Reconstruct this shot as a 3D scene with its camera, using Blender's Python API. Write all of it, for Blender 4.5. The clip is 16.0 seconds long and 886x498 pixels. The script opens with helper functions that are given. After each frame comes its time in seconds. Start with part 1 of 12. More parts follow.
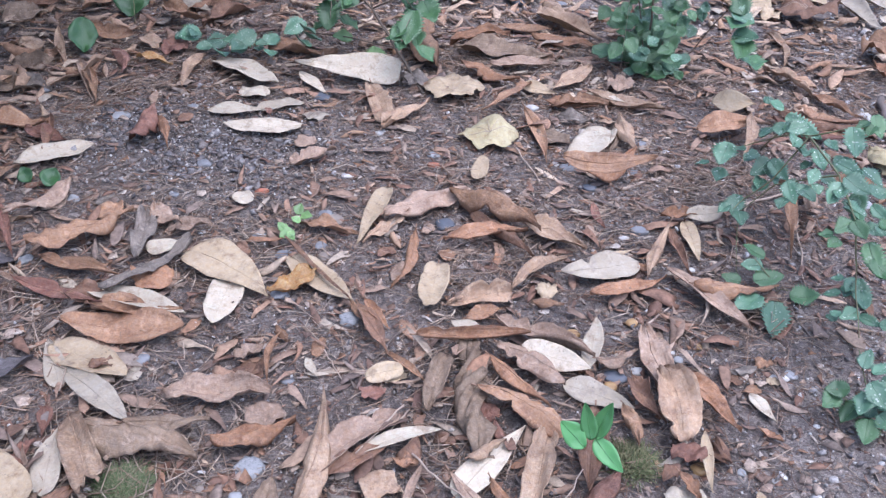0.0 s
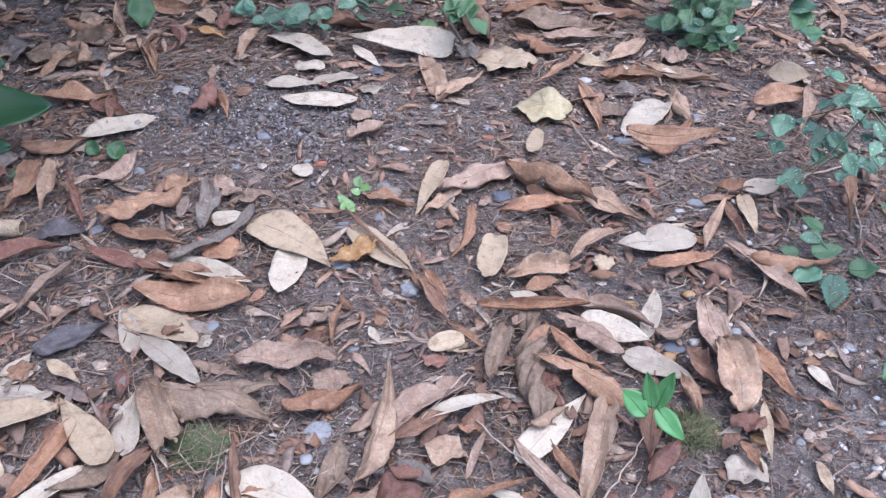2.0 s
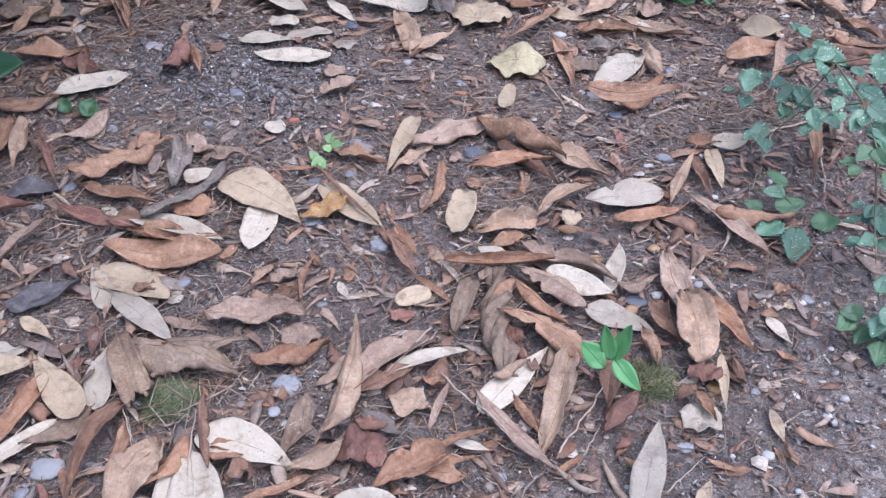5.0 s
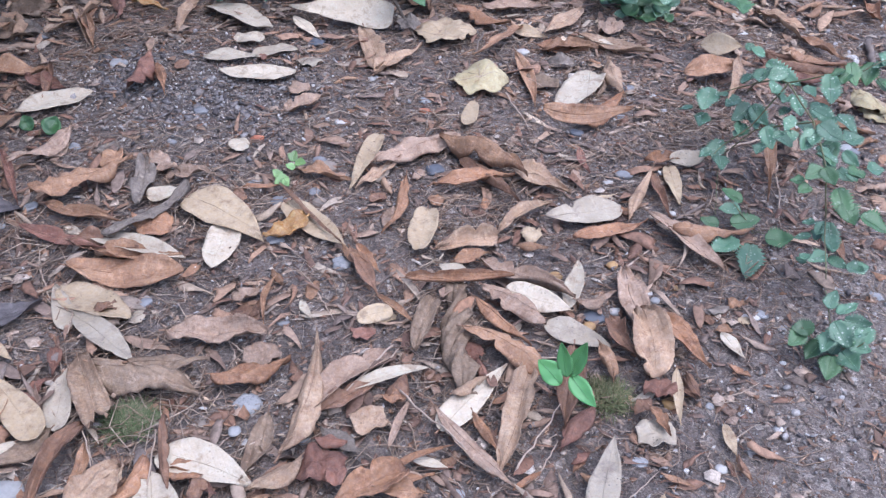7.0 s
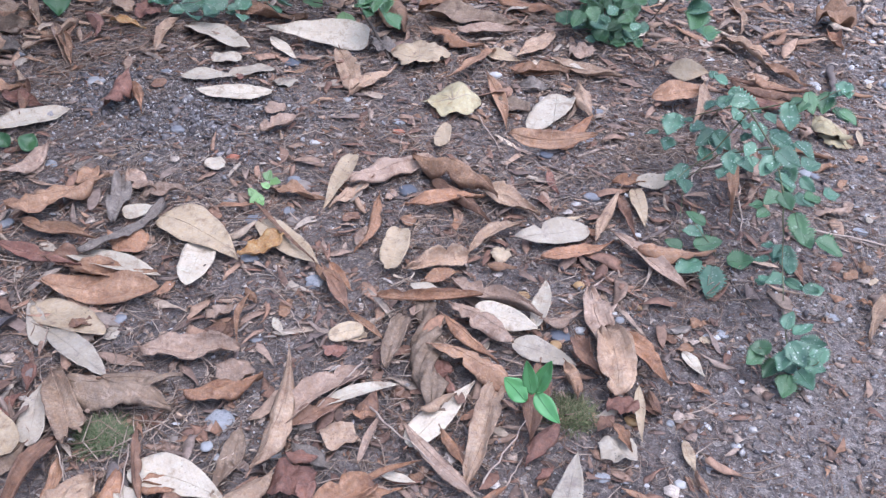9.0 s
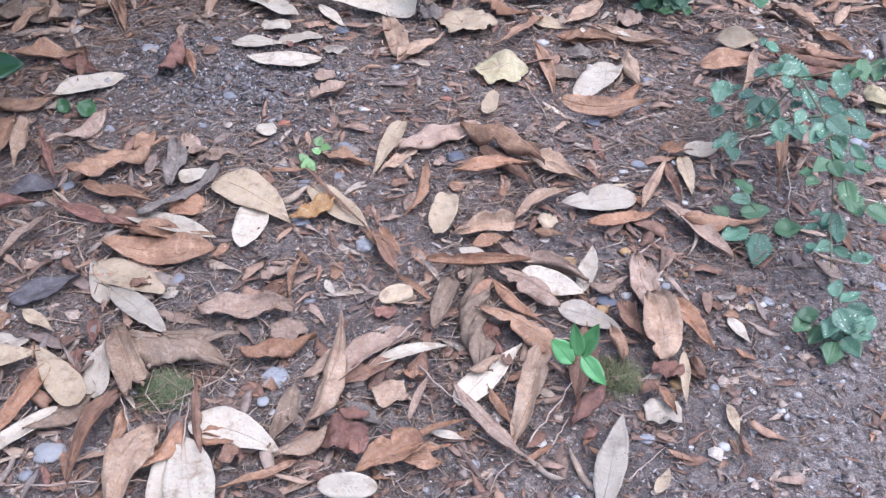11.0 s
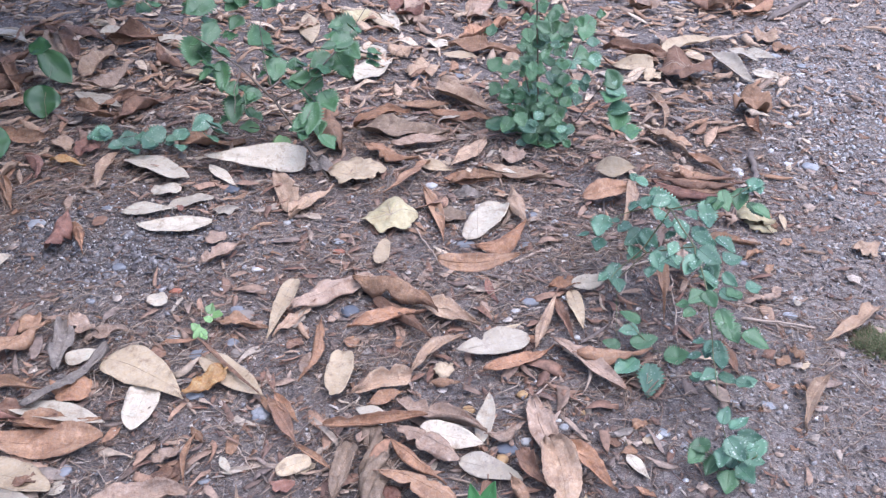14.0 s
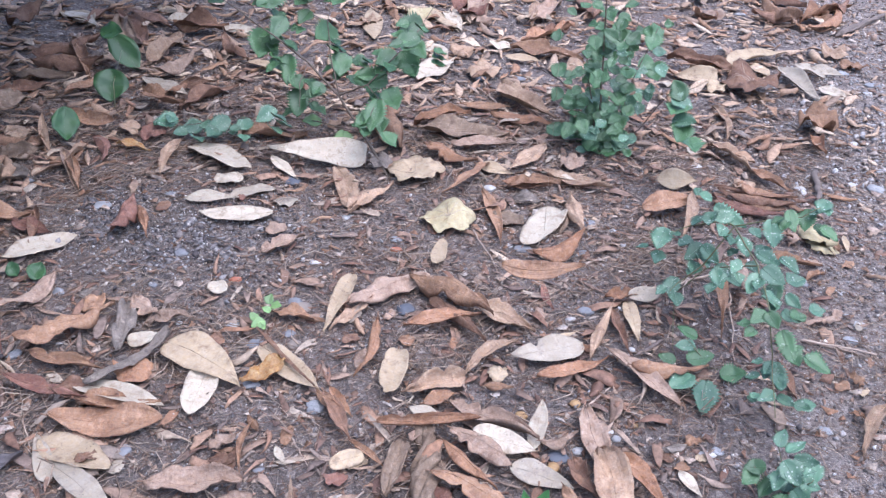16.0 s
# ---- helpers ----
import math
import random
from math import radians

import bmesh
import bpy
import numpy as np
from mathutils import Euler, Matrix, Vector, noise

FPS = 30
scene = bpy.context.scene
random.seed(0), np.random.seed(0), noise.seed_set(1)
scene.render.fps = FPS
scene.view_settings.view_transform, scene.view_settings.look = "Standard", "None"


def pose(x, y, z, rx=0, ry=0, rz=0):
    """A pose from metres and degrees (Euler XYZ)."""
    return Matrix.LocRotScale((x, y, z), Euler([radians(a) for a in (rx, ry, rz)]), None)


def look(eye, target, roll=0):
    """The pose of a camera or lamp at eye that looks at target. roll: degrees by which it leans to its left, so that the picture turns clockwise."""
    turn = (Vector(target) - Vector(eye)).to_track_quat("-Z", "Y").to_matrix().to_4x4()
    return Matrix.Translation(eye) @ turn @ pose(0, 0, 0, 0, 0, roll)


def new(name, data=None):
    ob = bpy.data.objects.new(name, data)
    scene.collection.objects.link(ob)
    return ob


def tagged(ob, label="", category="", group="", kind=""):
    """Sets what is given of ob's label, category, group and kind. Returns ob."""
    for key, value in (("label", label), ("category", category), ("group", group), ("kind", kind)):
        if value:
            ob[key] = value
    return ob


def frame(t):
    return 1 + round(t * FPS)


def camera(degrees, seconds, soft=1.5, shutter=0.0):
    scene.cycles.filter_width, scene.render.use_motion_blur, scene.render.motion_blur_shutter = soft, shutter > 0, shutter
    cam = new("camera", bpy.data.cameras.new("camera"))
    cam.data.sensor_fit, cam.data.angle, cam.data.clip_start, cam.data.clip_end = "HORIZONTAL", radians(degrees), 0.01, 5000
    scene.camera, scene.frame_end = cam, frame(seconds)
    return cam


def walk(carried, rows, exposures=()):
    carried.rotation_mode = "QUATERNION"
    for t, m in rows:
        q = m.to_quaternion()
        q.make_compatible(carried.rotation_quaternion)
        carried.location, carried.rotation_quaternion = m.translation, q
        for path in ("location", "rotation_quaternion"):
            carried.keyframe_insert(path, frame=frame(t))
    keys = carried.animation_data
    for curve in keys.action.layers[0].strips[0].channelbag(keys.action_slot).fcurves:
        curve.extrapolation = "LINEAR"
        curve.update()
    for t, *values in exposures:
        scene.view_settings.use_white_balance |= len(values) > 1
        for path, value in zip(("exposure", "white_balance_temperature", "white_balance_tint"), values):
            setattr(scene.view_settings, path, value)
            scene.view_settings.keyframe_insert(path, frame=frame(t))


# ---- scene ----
cam = camera(52.2, 16.0, 1.3)
PATH = [
    (0, (0.504, -1.024, 0.777), (0.131, 0.628, -0.287), 1.8),
    (0.5, (0.51, -1.037, 0.772), (0.1, 0.577, -0.335), 1.1),
    (1, (0.507, -1.037, 0.779), (0.087, 0.56, -0.35), 1.2),
    (1.5, (0.494, -1.039, 0.789), (0.049, 0.561, -0.326), 0.8),
    (2, (0.48, -1.051, 0.787), (0.033, 0.548, -0.328), 0.4),
    (2.5, (0.478, -1.059, 0.79), (0.006, 0.516, -0.349), 1.1),
    (3, (0.475, -1.062, 0.795), (-0.019, 0.493, -0.361), 0.8),
    (3.5, (0.478, -1.074, 0.787), (-0.005, 0.469, -0.391), 0.9),
    (4, (0.492, -1.068, 0.791), (0.031, 0.472, -0.4), 0.5),
    (4.5, (0.504, -1.062, 0.794), (0.077, 0.489, -0.394), 0.4),
    (5, (0.515, -1.055, 0.801), (0.104, 0.492, -0.398), 0.5),
    (5.2, (0.519, -1.052, 0.809), (0.117, 0.502, -0.385), 0.5),
    (7.5, (0.539, -1.058, 0.828), (0.188, 0.52, -0.349), 1.7),
    (8, (0.545, -1.066, 0.841), (0.202, 0.522, -0.326), 2.0),
    (10.3, (0.547, -1.097, 0.846), (0.26, 0.517, -0.3), 3.7),
    (10.5, (0.54, -1.102, 0.853), (0.217, 0.491, -0.313), 4.0),
    (11, (0.539, -1.102, 0.85), (0.152, 0.445, -0.357), 1.7),
    (11.5, (0.547, -1.088, 0.871), (0.188, 0.472, -0.328), -0.6),
    (12, (0.561, -1.072, 0.908), (0.195, 0.531, -0.23), -2.3),
    (12.5, (0.585, -1.06, 0.933), (0.258, 0.621, -0.1), -2.3),
    (13, (0.596, -1.054, 0.936), (0.306, 0.659, -0.054), -2.1),
    (13.5, (0.595, -1.048, 0.932), (0.322, 0.681, -0.035), -0.8),
    (14, (0.587, -1.065, 0.906), (0.328, 0.652, -0.085), -0.5),
    (14.5, (0.559, -1.066, 0.927), (0.245, 0.623, -0.097), 0.4),
    (15, (0.577, -1.058, 0.932), (0.235, 0.634, -0.077), -0.5),
    (15.5, (0.576, -1.059, 0.931), (0.243, 0.647, -0.059), 0.2),
    (16, (0.556, -1.072, 0.917), (0.208, 0.627, -0.08), 1.2),
]
walk(cam, [(t, look(eye, target, roll)) for t, eye, target, roll in PATH], [(0, 0.82, 5250, 15), (5, 0.73, 5250, 15), (8, 0.76, 5250, 15), (11, 0.88, 5270, 15), (16, 0.94, 5280, 16)])

# ---------------------------------------------------------------- light
world = bpy.data.worlds.new("world")
scene.world = world
world.use_nodes = True
wn = world.node_tree.nodes
sky = wn.new("ShaderNodeTexSky")
sky.sky_type, sky.sun_disc = "NISHITA", False
sky.sun_elevation, sky.sun_rotation = radians(69.8), radians(118.6)
sky.air_density, sky.dust_density = 1.0, 4.0
wn["Background"].inputs["Strength"].default_value = 0.15
world.node_tree.links.new(sky.outputs[0], wn["Background"].inputs["Color"])
sun_data = bpy.data.lights.new("sun", "SUN")
sun_data.energy, sun_data.angle, sun_data.color = 1.5, radians(80), (1.0, 0.97, 0.94)
sun = new("sun", sun_data)
sun.matrix_world = look((1.1, -0.6, 3.4), (0, 0, 0))


# ---------------------------------------------------------------- materials
def shader(name):
    m = bpy.data.materials.new(name)
    m.use_nodes = True
    t = m.node_tree
    return m, t, t.nodes["Principled BSDF"]


def node(t, kind, **inputs):
    n = t.nodes.new("ShaderNode" + kind)
    for key, value in inputs.items():
        n.inputs[key.replace("_", " ")].default_value = value
    return n


def maths(t, op, a, b=None, clamp=False):
    n = t.nodes.new("ShaderNodeMath")
    n.operation, n.use_clamp = op, clamp
    for i, v in enumerate((a, b)):
        if v is None:
            continue
        if isinstance(v, (int, float)):
            n.inputs[i].default_value = v
        else:
            t.links.new(v, n.inputs[i])
    return n.outputs[0]


def ramp(t, fac, stops):
    n = t.nodes.new("ShaderNodeValToRGB")
    while len(n.color_ramp.elements) < len(stops):
        n.color_ramp.elements.new(0.5)
    for e, (p, c) in zip(n.color_ramp.elements, stops):
        e.position, e.color = p, (*c, 1) if len(c) == 3 else c
    t.links.new(fac, n.inputs[0])
    return n.outputs[0]


def mix(t, fac, a, b, blend="MIX"):
    n = t.nodes.new("ShaderNodeMix")
    n.data_type, n.blend_type = "RGBA", blend
    for sock, v in ((n.inputs[0], fac), (n.inputs[6], a), (n.inputs[7], b)):
        if isinstance(v, (int, float)):
            sock.default_value = v
        elif isinstance(v, tuple):
            sock.default_value = (*v, 1)
        else:
            t.links.new(v, sock)
    return n.outputs[2]


def noise_tex(t, vector, scale, detail=4.0, rough=0.6):
    n = node(t, "TexNoise", Scale=scale, Detail=detail, Roughness=rough)
    t.links.new(vector, n.inputs["Vector"])
    return n.outputs["Fac"]


def bump(t, bsdf, height, strength, distance):
    b = node(t, "Bump", Strength=strength, Distance=distance)
    t.links.new(height, b.inputs["Height"])
    t.links.new(b.outputs[0], bsdf.inputs["Normal"])


def own_coords(t):
    """Local coordinates, shifted by each object's own random number."""
    c, info = t.nodes.new("ShaderNodeTexCoord"), t.nodes.new("ShaderNodeObjectInfo")
    add = t.nodes.new("ShaderNodeVectorMath")
    add.operation = "ADD"
    shift = maths(t, "MULTIPLY", info.outputs["Random"], 37.0)
    t.links.new(c.outputs["Object"], add.inputs[0])
    t.links.new(shift, add.inputs[1])
    return c, info, add.outputs[0]


def dry_leaf_material(name, base, dark, blotch, spots=0.0, vein=0.25, streak=0.3):
    """Dry leaf: mottled, veined, browned in patches; spots are grey lichen flecks."""
    m, t, bsdf = shader(name)
    pale = base[0] > 0.37 and base[2] > 0.2
    worn, bleach = (0.2 if pale else 0.75), tuple(min(0.58, v * (1.15 if pale else 1.45) + 0.02) for v in base)
    c, info, at = own_coords(t)
    fine = noise_tex(t, at, 160.0, 5.0)
    broad = noise_tex(t, at, 18.0, 3.0)
    col = mix(t, ramp(t, broad, [(0.38, (0, 0, 0)), (0.68, (1, 1, 1))]), base, dark)
    col = mix(t, ramp(t, noise_tex(t, at, 42.0, 5.0, 0.7), [(0.52, (0, 0, 0)), (0.66, (0.8, 0.8, 0.8))]), col, blotch)
    uv = t.nodes.new("ShaderNodeSeparateXYZ")
    t.links.new(c.outputs["UV"], uv.inputs[0])
    side = maths(t, "ABSOLUTE", maths(t, "SUBTRACT", uv.outputs[0], 0.5))
    wave = maths(t, "SINE", maths(t, "ADD", maths(t, "MULTIPLY", maths(t, "SUBTRACT", uv.outputs[1], maths(t, "MULTIPLY", side, 0.45)), 88.0),
                                  maths(t, "MULTIPLY", broad, 6.0)))
    lines = maths(t, "POWER", maths(t, "ADD", maths(t, "MULTIPLY", wave, 0.5), 0.5), 5.0)
    col = mix(t, maths(t, "MULTIPLY", lines, vein), col, dark)
    run = t.nodes.new("ShaderNodeCombineXYZ")
    t.links.new(maths(t, "MULTIPLY", uv.outputs[0], 16.0), run.inputs[0])
    t.links.new(maths(t, "MULTIPLY", uv.outputs[1], 2.2), run.inputs[1])
    t.links.new(maths(t, "MULTIPLY", info.outputs["Random"], 61.0), run.inputs[2])
    fibre = noise_tex(t, run.outputs[0], 1.0, 4.0, 0.65)
    col = mix(t, maths(t, "MULTIPLY", ramp(t, fibre, [(0.42, (0, 0, 0)), (0.68, (1, 1, 1))]), streak), col, blotch)
    ends = maths(t, "ABSOLUTE", maths(t, "SUBTRACT", uv.outputs[1], 0.5))
    margin = maths(t, "ADD", maths(t, "MAXIMUM", ends, side), maths(t, "MULTIPLY", maths(t, "SUBTRACT", noise_tex(t, at, 26.0, 5.0, 0.7), 0.5), 0.75))
    col = mix(t, maths(t, "MULTIPLY", ramp(t, margin, [(0.40, (0, 0, 0)), (0.58, (1, 1, 1))]), worn), col, blotch)
    col = mix(t, maths(t, "MULTIPLY", ramp(t, noise_tex(t, at, 55.0, 6.0, 0.75), [(0.32, (1, 1, 1)), (0.48, (0, 0, 0))]), 0.6), col, bleach)
    if spots:
        v = node(t, "TexVoronoi", Scale=230.0)
        t.links.new(at, v.inputs["Vector"])
        here = maths(t, "MULTIPLY", ramp(t, v.outputs["Distance"], [(0.18, (1, 1, 1)), (0.34, (0, 0, 0))]),
                     ramp(t, noise_tex(t, at, 34.0), [(0.54, (0, 0, 0)), (0.64, (1, 1, 1))]))
        col = mix(t, maths(t, "MULTIPLY", here, spots), col, (0.07, 0.06, 0.055))
    hsv = t.nodes.new("ShaderNodeHueSaturation")
    t.links.new(col, hsv.inputs["Color"])
    grain = maths(t, "MULTIPLY", maths(t, "SUBTRACT", noise_tex(t, at, 260.0, 5.0, 0.75), 0.5), 0.5 if pale else 1.1)
    shade = maths(t, "ADD", maths(t, "MULTIPLY", info.outputs["Random"], 0.26 if pale else 0.42), 0.84 if pale else 0.76)
    t.links.new(maths(t, "ADD", shade, grain), hsv.inputs["Value"])
    t.links.new(maths(t, "ADD", maths(t, "MULTIPLY", fine, 0.6), 0.7), hsv.inputs["Saturation"])
    t.links.new(hsv.outputs[0], bsdf.inputs["Base Color"])
    bsdf.inputs["Roughness"].default_value = 0.66
    bsdf.inputs["Specular IOR Level"].default_value = 0.16
    bump(t, bsdf, maths(t, "ADD", maths(t, "MULTIPLY", lines, 0.12), maths(t, "ADD", maths(t, "MULTIPLY", fine, 0.6), maths(t, "ADD", broad, maths(t, "MULTIPLY", fibre, 0.35 if pale else 1.2)))), 0.7, 0.0018)
    return m


LEAF = {
    "cream": dry_leaf_material("leaf_cream", (0.485, 0.372, 0.245), (0.425, 0.318, 0.205), (0.24, 0.163, 0.106), 0.5, 0.02, 0.10),
    "ivory": dry_leaf_material("leaf_ivory", (0.545, 0.462, 0.355), (0.48, 0.395, 0.295), (0.29, 0.21, 0.14), 0.45, 0.02, 0.08),
    "white": dry_leaf_material("leaf_bleached", (0.41, 0.348, 0.268), (0.345, 0.285, 0.21), (0.25, 0.20, 0.165), 0.75, 0.02, 0.12),
    "pink": dry_leaf_material("leaf_pinkish", (0.369, 0.265, 0.194), (0.291, 0.198, 0.141), (0.198, 0.125, 0.087), 0.3, 0.06),
    "tan": dry_leaf_material("leaf_tan", (0.359, 0.220, 0.135), (0.276, 0.158, 0.096), (0.177, 0.096, 0.060), 0.3, 0.08),
    "brown": dry_leaf_material("leaf_brown", (0.255, 0.151, 0.098), (0.182, 0.103, 0.068), (0.114, 0.064, 0.047), 0.2, 0.09),
    "orange": dry_leaf_material("leaf_orange", (0.364, 0.208, 0.123), (0.272, 0.144, 0.083), (0.166, 0.085, 0.054), 0.2, 0.09),
    "grey": dry_leaf_material("leaf_grey", (0.29, 0.24, 0.195), (0.20, 0.16, 0.13), (0.11, 0.09, 0.08), 0.6, 0.05),
    "dark": dry_leaf_material("leaf_dark", (0.125, 0.11, 0.11), (0.085, 0.073, 0.072), (0.06, 0.05, 0.05), 0.3, 0.05),
    "mid": dry_leaf_material("leaf_dun", (0.276, 0.200, 0.140), (0.198, 0.137, 0.094), (0.125, 0.083, 0.058), 0.4, 0.07),
    "yellow": dry_leaf_material("leaf_yellow", (0.45, 0.385, 0.235), (0.37, 0.295, 0.165), (0.28, 0.19, 0.10), 0.3, 0.12),
    "red": dry_leaf_material("leaf_russet", (0.270, 0.146, 0.104), (0.192, 0.094, 0.069), (0.120, 0.062, 0.050), 0.2, 0.09),
    "buff": dry_leaf_material("leaf_buff", (0.416, 0.289, 0.193), (0.338, 0.225, 0.149), (0.213, 0.133, 0.089), 0.35, 0.06, 0.25),
    "gold": dry_leaf_material("leaf_gold", (0.44, 0.29, 0.14), (0.38, 0.22, 0.10), (0.30, 0.13, 0.04), 0.2, 0.2),
}


def green_leaf_material(name, base, dark, flecks, vein=0.12):
    m, t, bsdf = shader(name)
    c, info, at = own_coords(t)
    col = mix(t, noise_tex(t, at, 45.0), base, dark)
    uv = t.nodes.new("ShaderNodeSeparateXYZ")
    t.links.new(c.outputs["UV"], uv.inputs[0])
    side = maths(t, "ABSOLUTE", maths(t, "SUBTRACT", uv.outputs[0], 0.5))
    wave = maths(t, "SINE", maths(t, "MULTIPLY", maths(t, "SUBTRACT", uv.outputs[1], maths(t, "MULTIPLY", side, 0.8)), 52.0))
    lines = maths(t, "POWER", maths(t, "ADD", maths(t, "MULTIPLY", wave, 0.5), 0.5), 8.0)
    col = mix(t, maths(t, "MULTIPLY", lines, vein), col, dark)
    if flecks:
        v = node(t, "TexVoronoi", Scale=190.0)
        t.links.new(at, v.inputs["Vector"])
        here = maths(t, "MULTIPLY", ramp(t, v.outputs["Distance"], [(0.2, (1, 1, 1)), (0.32, (0, 0, 0))]),
                     ramp(t, noise_tex(t, at, 70.0, 3.0), [(0.44, (0, 0, 0)), (0.62, (0.8, 0.8, 0.8))]))
        col = mix(t, maths(t, "MULTIPLY", here, flecks), col, (0.52, 0.57, 0.49))
        col = mix(t, maths(t, "MULTIPLY", ramp(t, noise_tex(t, at, 38.0, 4.0), [(0.5, (0, 0, 0)), (0.7, (1, 1, 1))]), flecks * 0.35), col, (0.24, 0.30, 0.20))
    hsv = t.nodes.new("ShaderNodeHueSaturation")
    t.links.new(col, hsv.inputs["Color"])
    t.links.new(maths(t, "ADD", maths(t, "MULTIPLY", info.outputs["Random"], 0.6), 0.7), hsv.inputs["Value"])
    t.links.new(hsv.outputs[0], bsdf.inputs["Base Color"])
    bsdf.inputs["Roughness"].default_value = 0.42
    bsdf.inputs["Subsurface Weight"].default_value = 0.08
    bsdf.inputs["Subsurface Radius"].default_value = (0.002, 0.004, 0.001)
    bump(t, bsdf, maths(t, "SUBTRACT", noise_tex(t, at, 90.0), maths(t, "MULTIPLY", lines, vein * 2)), 0.45, 0.001)
    return m


GREEN = {
    "shrub": green_leaf_material("leaf_green", (0.086, 0.166, 0.064), (0.048, 0.105, 0.042), 0.25),
    "dusty": green_leaf_material("leaf_green_dusty", (0.122, 0.218, 0.132), (0.072, 0.15, 0.084), 1.0),
    "bright": green_leaf_material("leaf_bright_green", (0.10, 0.25, 0.08), (0.078, 0.205, 0.066), 0.0, 0.05),
    "lime": green_leaf_material("leaf_yellow_green", (0.20, 0.31, 0.11), (0.15, 0.25, 0.085), 0.1, 0.03),
    "laurel": green_leaf_material("leaf_laurel", (0.034, 0.09, 0.034), (0.022, 0.062, 0.024), 0.0),
    "dull": green_leaf_material("leaf_dull_green", (0.058, 0.128, 0.042), (0.036, 0.086, 0.03), 0.0),
}


def island_material(name, stops, rough, grain=250.0, depth=0.0008):
    """For joined bits: each takes its own colour from the stops."""
    m, t, bsdf = shader(name)
    c, g = t.nodes.new("ShaderNodeTexCoord"), t.nodes.new("ShaderNodeNewGeometry")
    col = ramp(t, g.outputs["Random Per Island"], stops)
    n = noise_tex(t, c.outputs["Object"], grain, 5.0, 0.7)
    col = mix(t, 0.7, col, ramp(t, n, [(0.32, (0.3, 0.3, 0.3)), (0.66, (1.15, 1.15, 1.15))]), "MULTIPLY")
    t.links.new(col, bsdf.inputs["Base Color"])
    bsdf.inputs["Roughness"].default_value = rough
    bsdf.inputs["Specular IOR Level"].default_value = 0.3
    bump(t, bsdf, n, 0.6, depth)
    return m


def spread(*colours):
    return [(i / max(1, len(colours) - 1), c) for i, c in enumerate(colours)]


M_FRAG = island_material("litter_bits", spread((0.13, 0.088, 0.07), (0.30, 0.18, 0.12), (0.20, 0.15, 0.125), (0.44, 0.31, 0.22), (0.12, 0.098, 0.09),
                                              (0.24, 0.14, 0.10), (0.33, 0.185, 0.11), (0.22, 0.185, 0.165), (0.50, 0.40, 0.31)), 0.75)
M_FILL = island_material("litter_leaves", spread((0.282, 0.149, 0.088), (0.429, 0.264, 0.160), (0.249, 0.138, 0.082), (0.565, 0.396, 0.263), (0.350, 0.193, 0.108),
                                                (0.316, 0.231, 0.170), (0.497, 0.319, 0.206), (0.701, 0.550, 0.397), (0.237, 0.132, 0.077), (0.633, 0.473, 0.330), (0.384, 0.209, 0.118)), 0.65, 120.0)
M_BITS = island_material("brown_bits", spread((0.20, 0.105, 0.072), (0.29, 0.165, 0.108), (0.15, 0.085, 0.062), (0.36, 0.24, 0.17), (0.23, 0.12, 0.078), (0.20, 0.15, 0.125),
                                               (0.32, 0.19, 0.125), (0.44, 0.33, 0.25), (0.17, 0.095, 0.07)), 0.65, 120.0)
M_OLD = island_material("old_leaves", spread((0.24, 0.14, 0.096), (0.40, 0.27, 0.185), (0.17, 0.112, 0.086), (0.29, 0.215, 0.17), (0.36, 0.195, 0.115), (0.47, 0.36, 0.26), (0.18, 0.145, 0.128), (0.42, 0.255, 0.165), (0.25, 0.14, 0.094), (0.52, 0.43, 0.33)), 0.65, 90.0)
M_GRAVEL = island_material("pale_gravel", spread((0.62, 0.58, 0.54), (0.36, 0.33, 0.32), (0.70, 0.66, 0.62), (0.29, 0.265, 0.25), (0.52, 0.47, 0.43), (0.42, 0.39, 0.38)), 0.65)
M_FLAKE = island_material("pale_flakes", spread((0.50, 0.38, 0.29), (0.36, 0.25, 0.18), (0.62, 0.51, 0.41), (0.42, 0.29, 0.21), (0.55, 0.47, 0.40), (0.30, 0.19, 0.13), (0.66, 0.58, 0.50)), 0.7)
M_NEEDLE = island_material("needles", spread((0.27, 0.145, 0.10), (0.18, 0.11, 0.085), (0.40, 0.27, 0.185), (0.22, 0.12, 0.085), (0.50, 0.40, 0.31), (0.30, 0.18, 0.12)), 0.7)
M_STRAW = island_material("straws", spread((0.42, 0.31, 0.22), (0.30, 0.20, 0.14), (0.54, 0.43, 0.33), (0.24, 0.15, 0.10)), 0.65)
M_GRIT = island_material("grit", spread((0.19, 0.165, 0.152), (0.36, 0.32, 0.29), (0.23, 0.19, 0.165), (0.47, 0.42, 0.375), (0.16, 0.14, 0.132), (0.30, 0.245, 0.205),
                                       (0.66, 0.62, 0.58), (0.28, 0.25, 0.235), (0.74, 0.70, 0.66), (0.40, 0.305, 0.235)), 0.7)
M_CLOD = island_material("soil_clods", spread((0.14, 0.119, 0.115), (0.20, 0.175, 0.17), (0.105, 0.088, 0.085), (0.27, 0.24, 0.232), (0.17, 0.145, 0.14), (0.23, 0.185, 0.16), (0.40, 0.365, 0.345), (0.18, 0.156, 0.152)), 0.9, 400.0)
M_MOSS = island_material("moss", spread((0.11, 0.16, 0.06), (0.17, 0.23, 0.10), (0.26, 0.25, 0.15), (0.09, 0.13, 0.05), (0.32, 0.27, 0.18), (0.13, 0.19, 0.08)), 0.8)
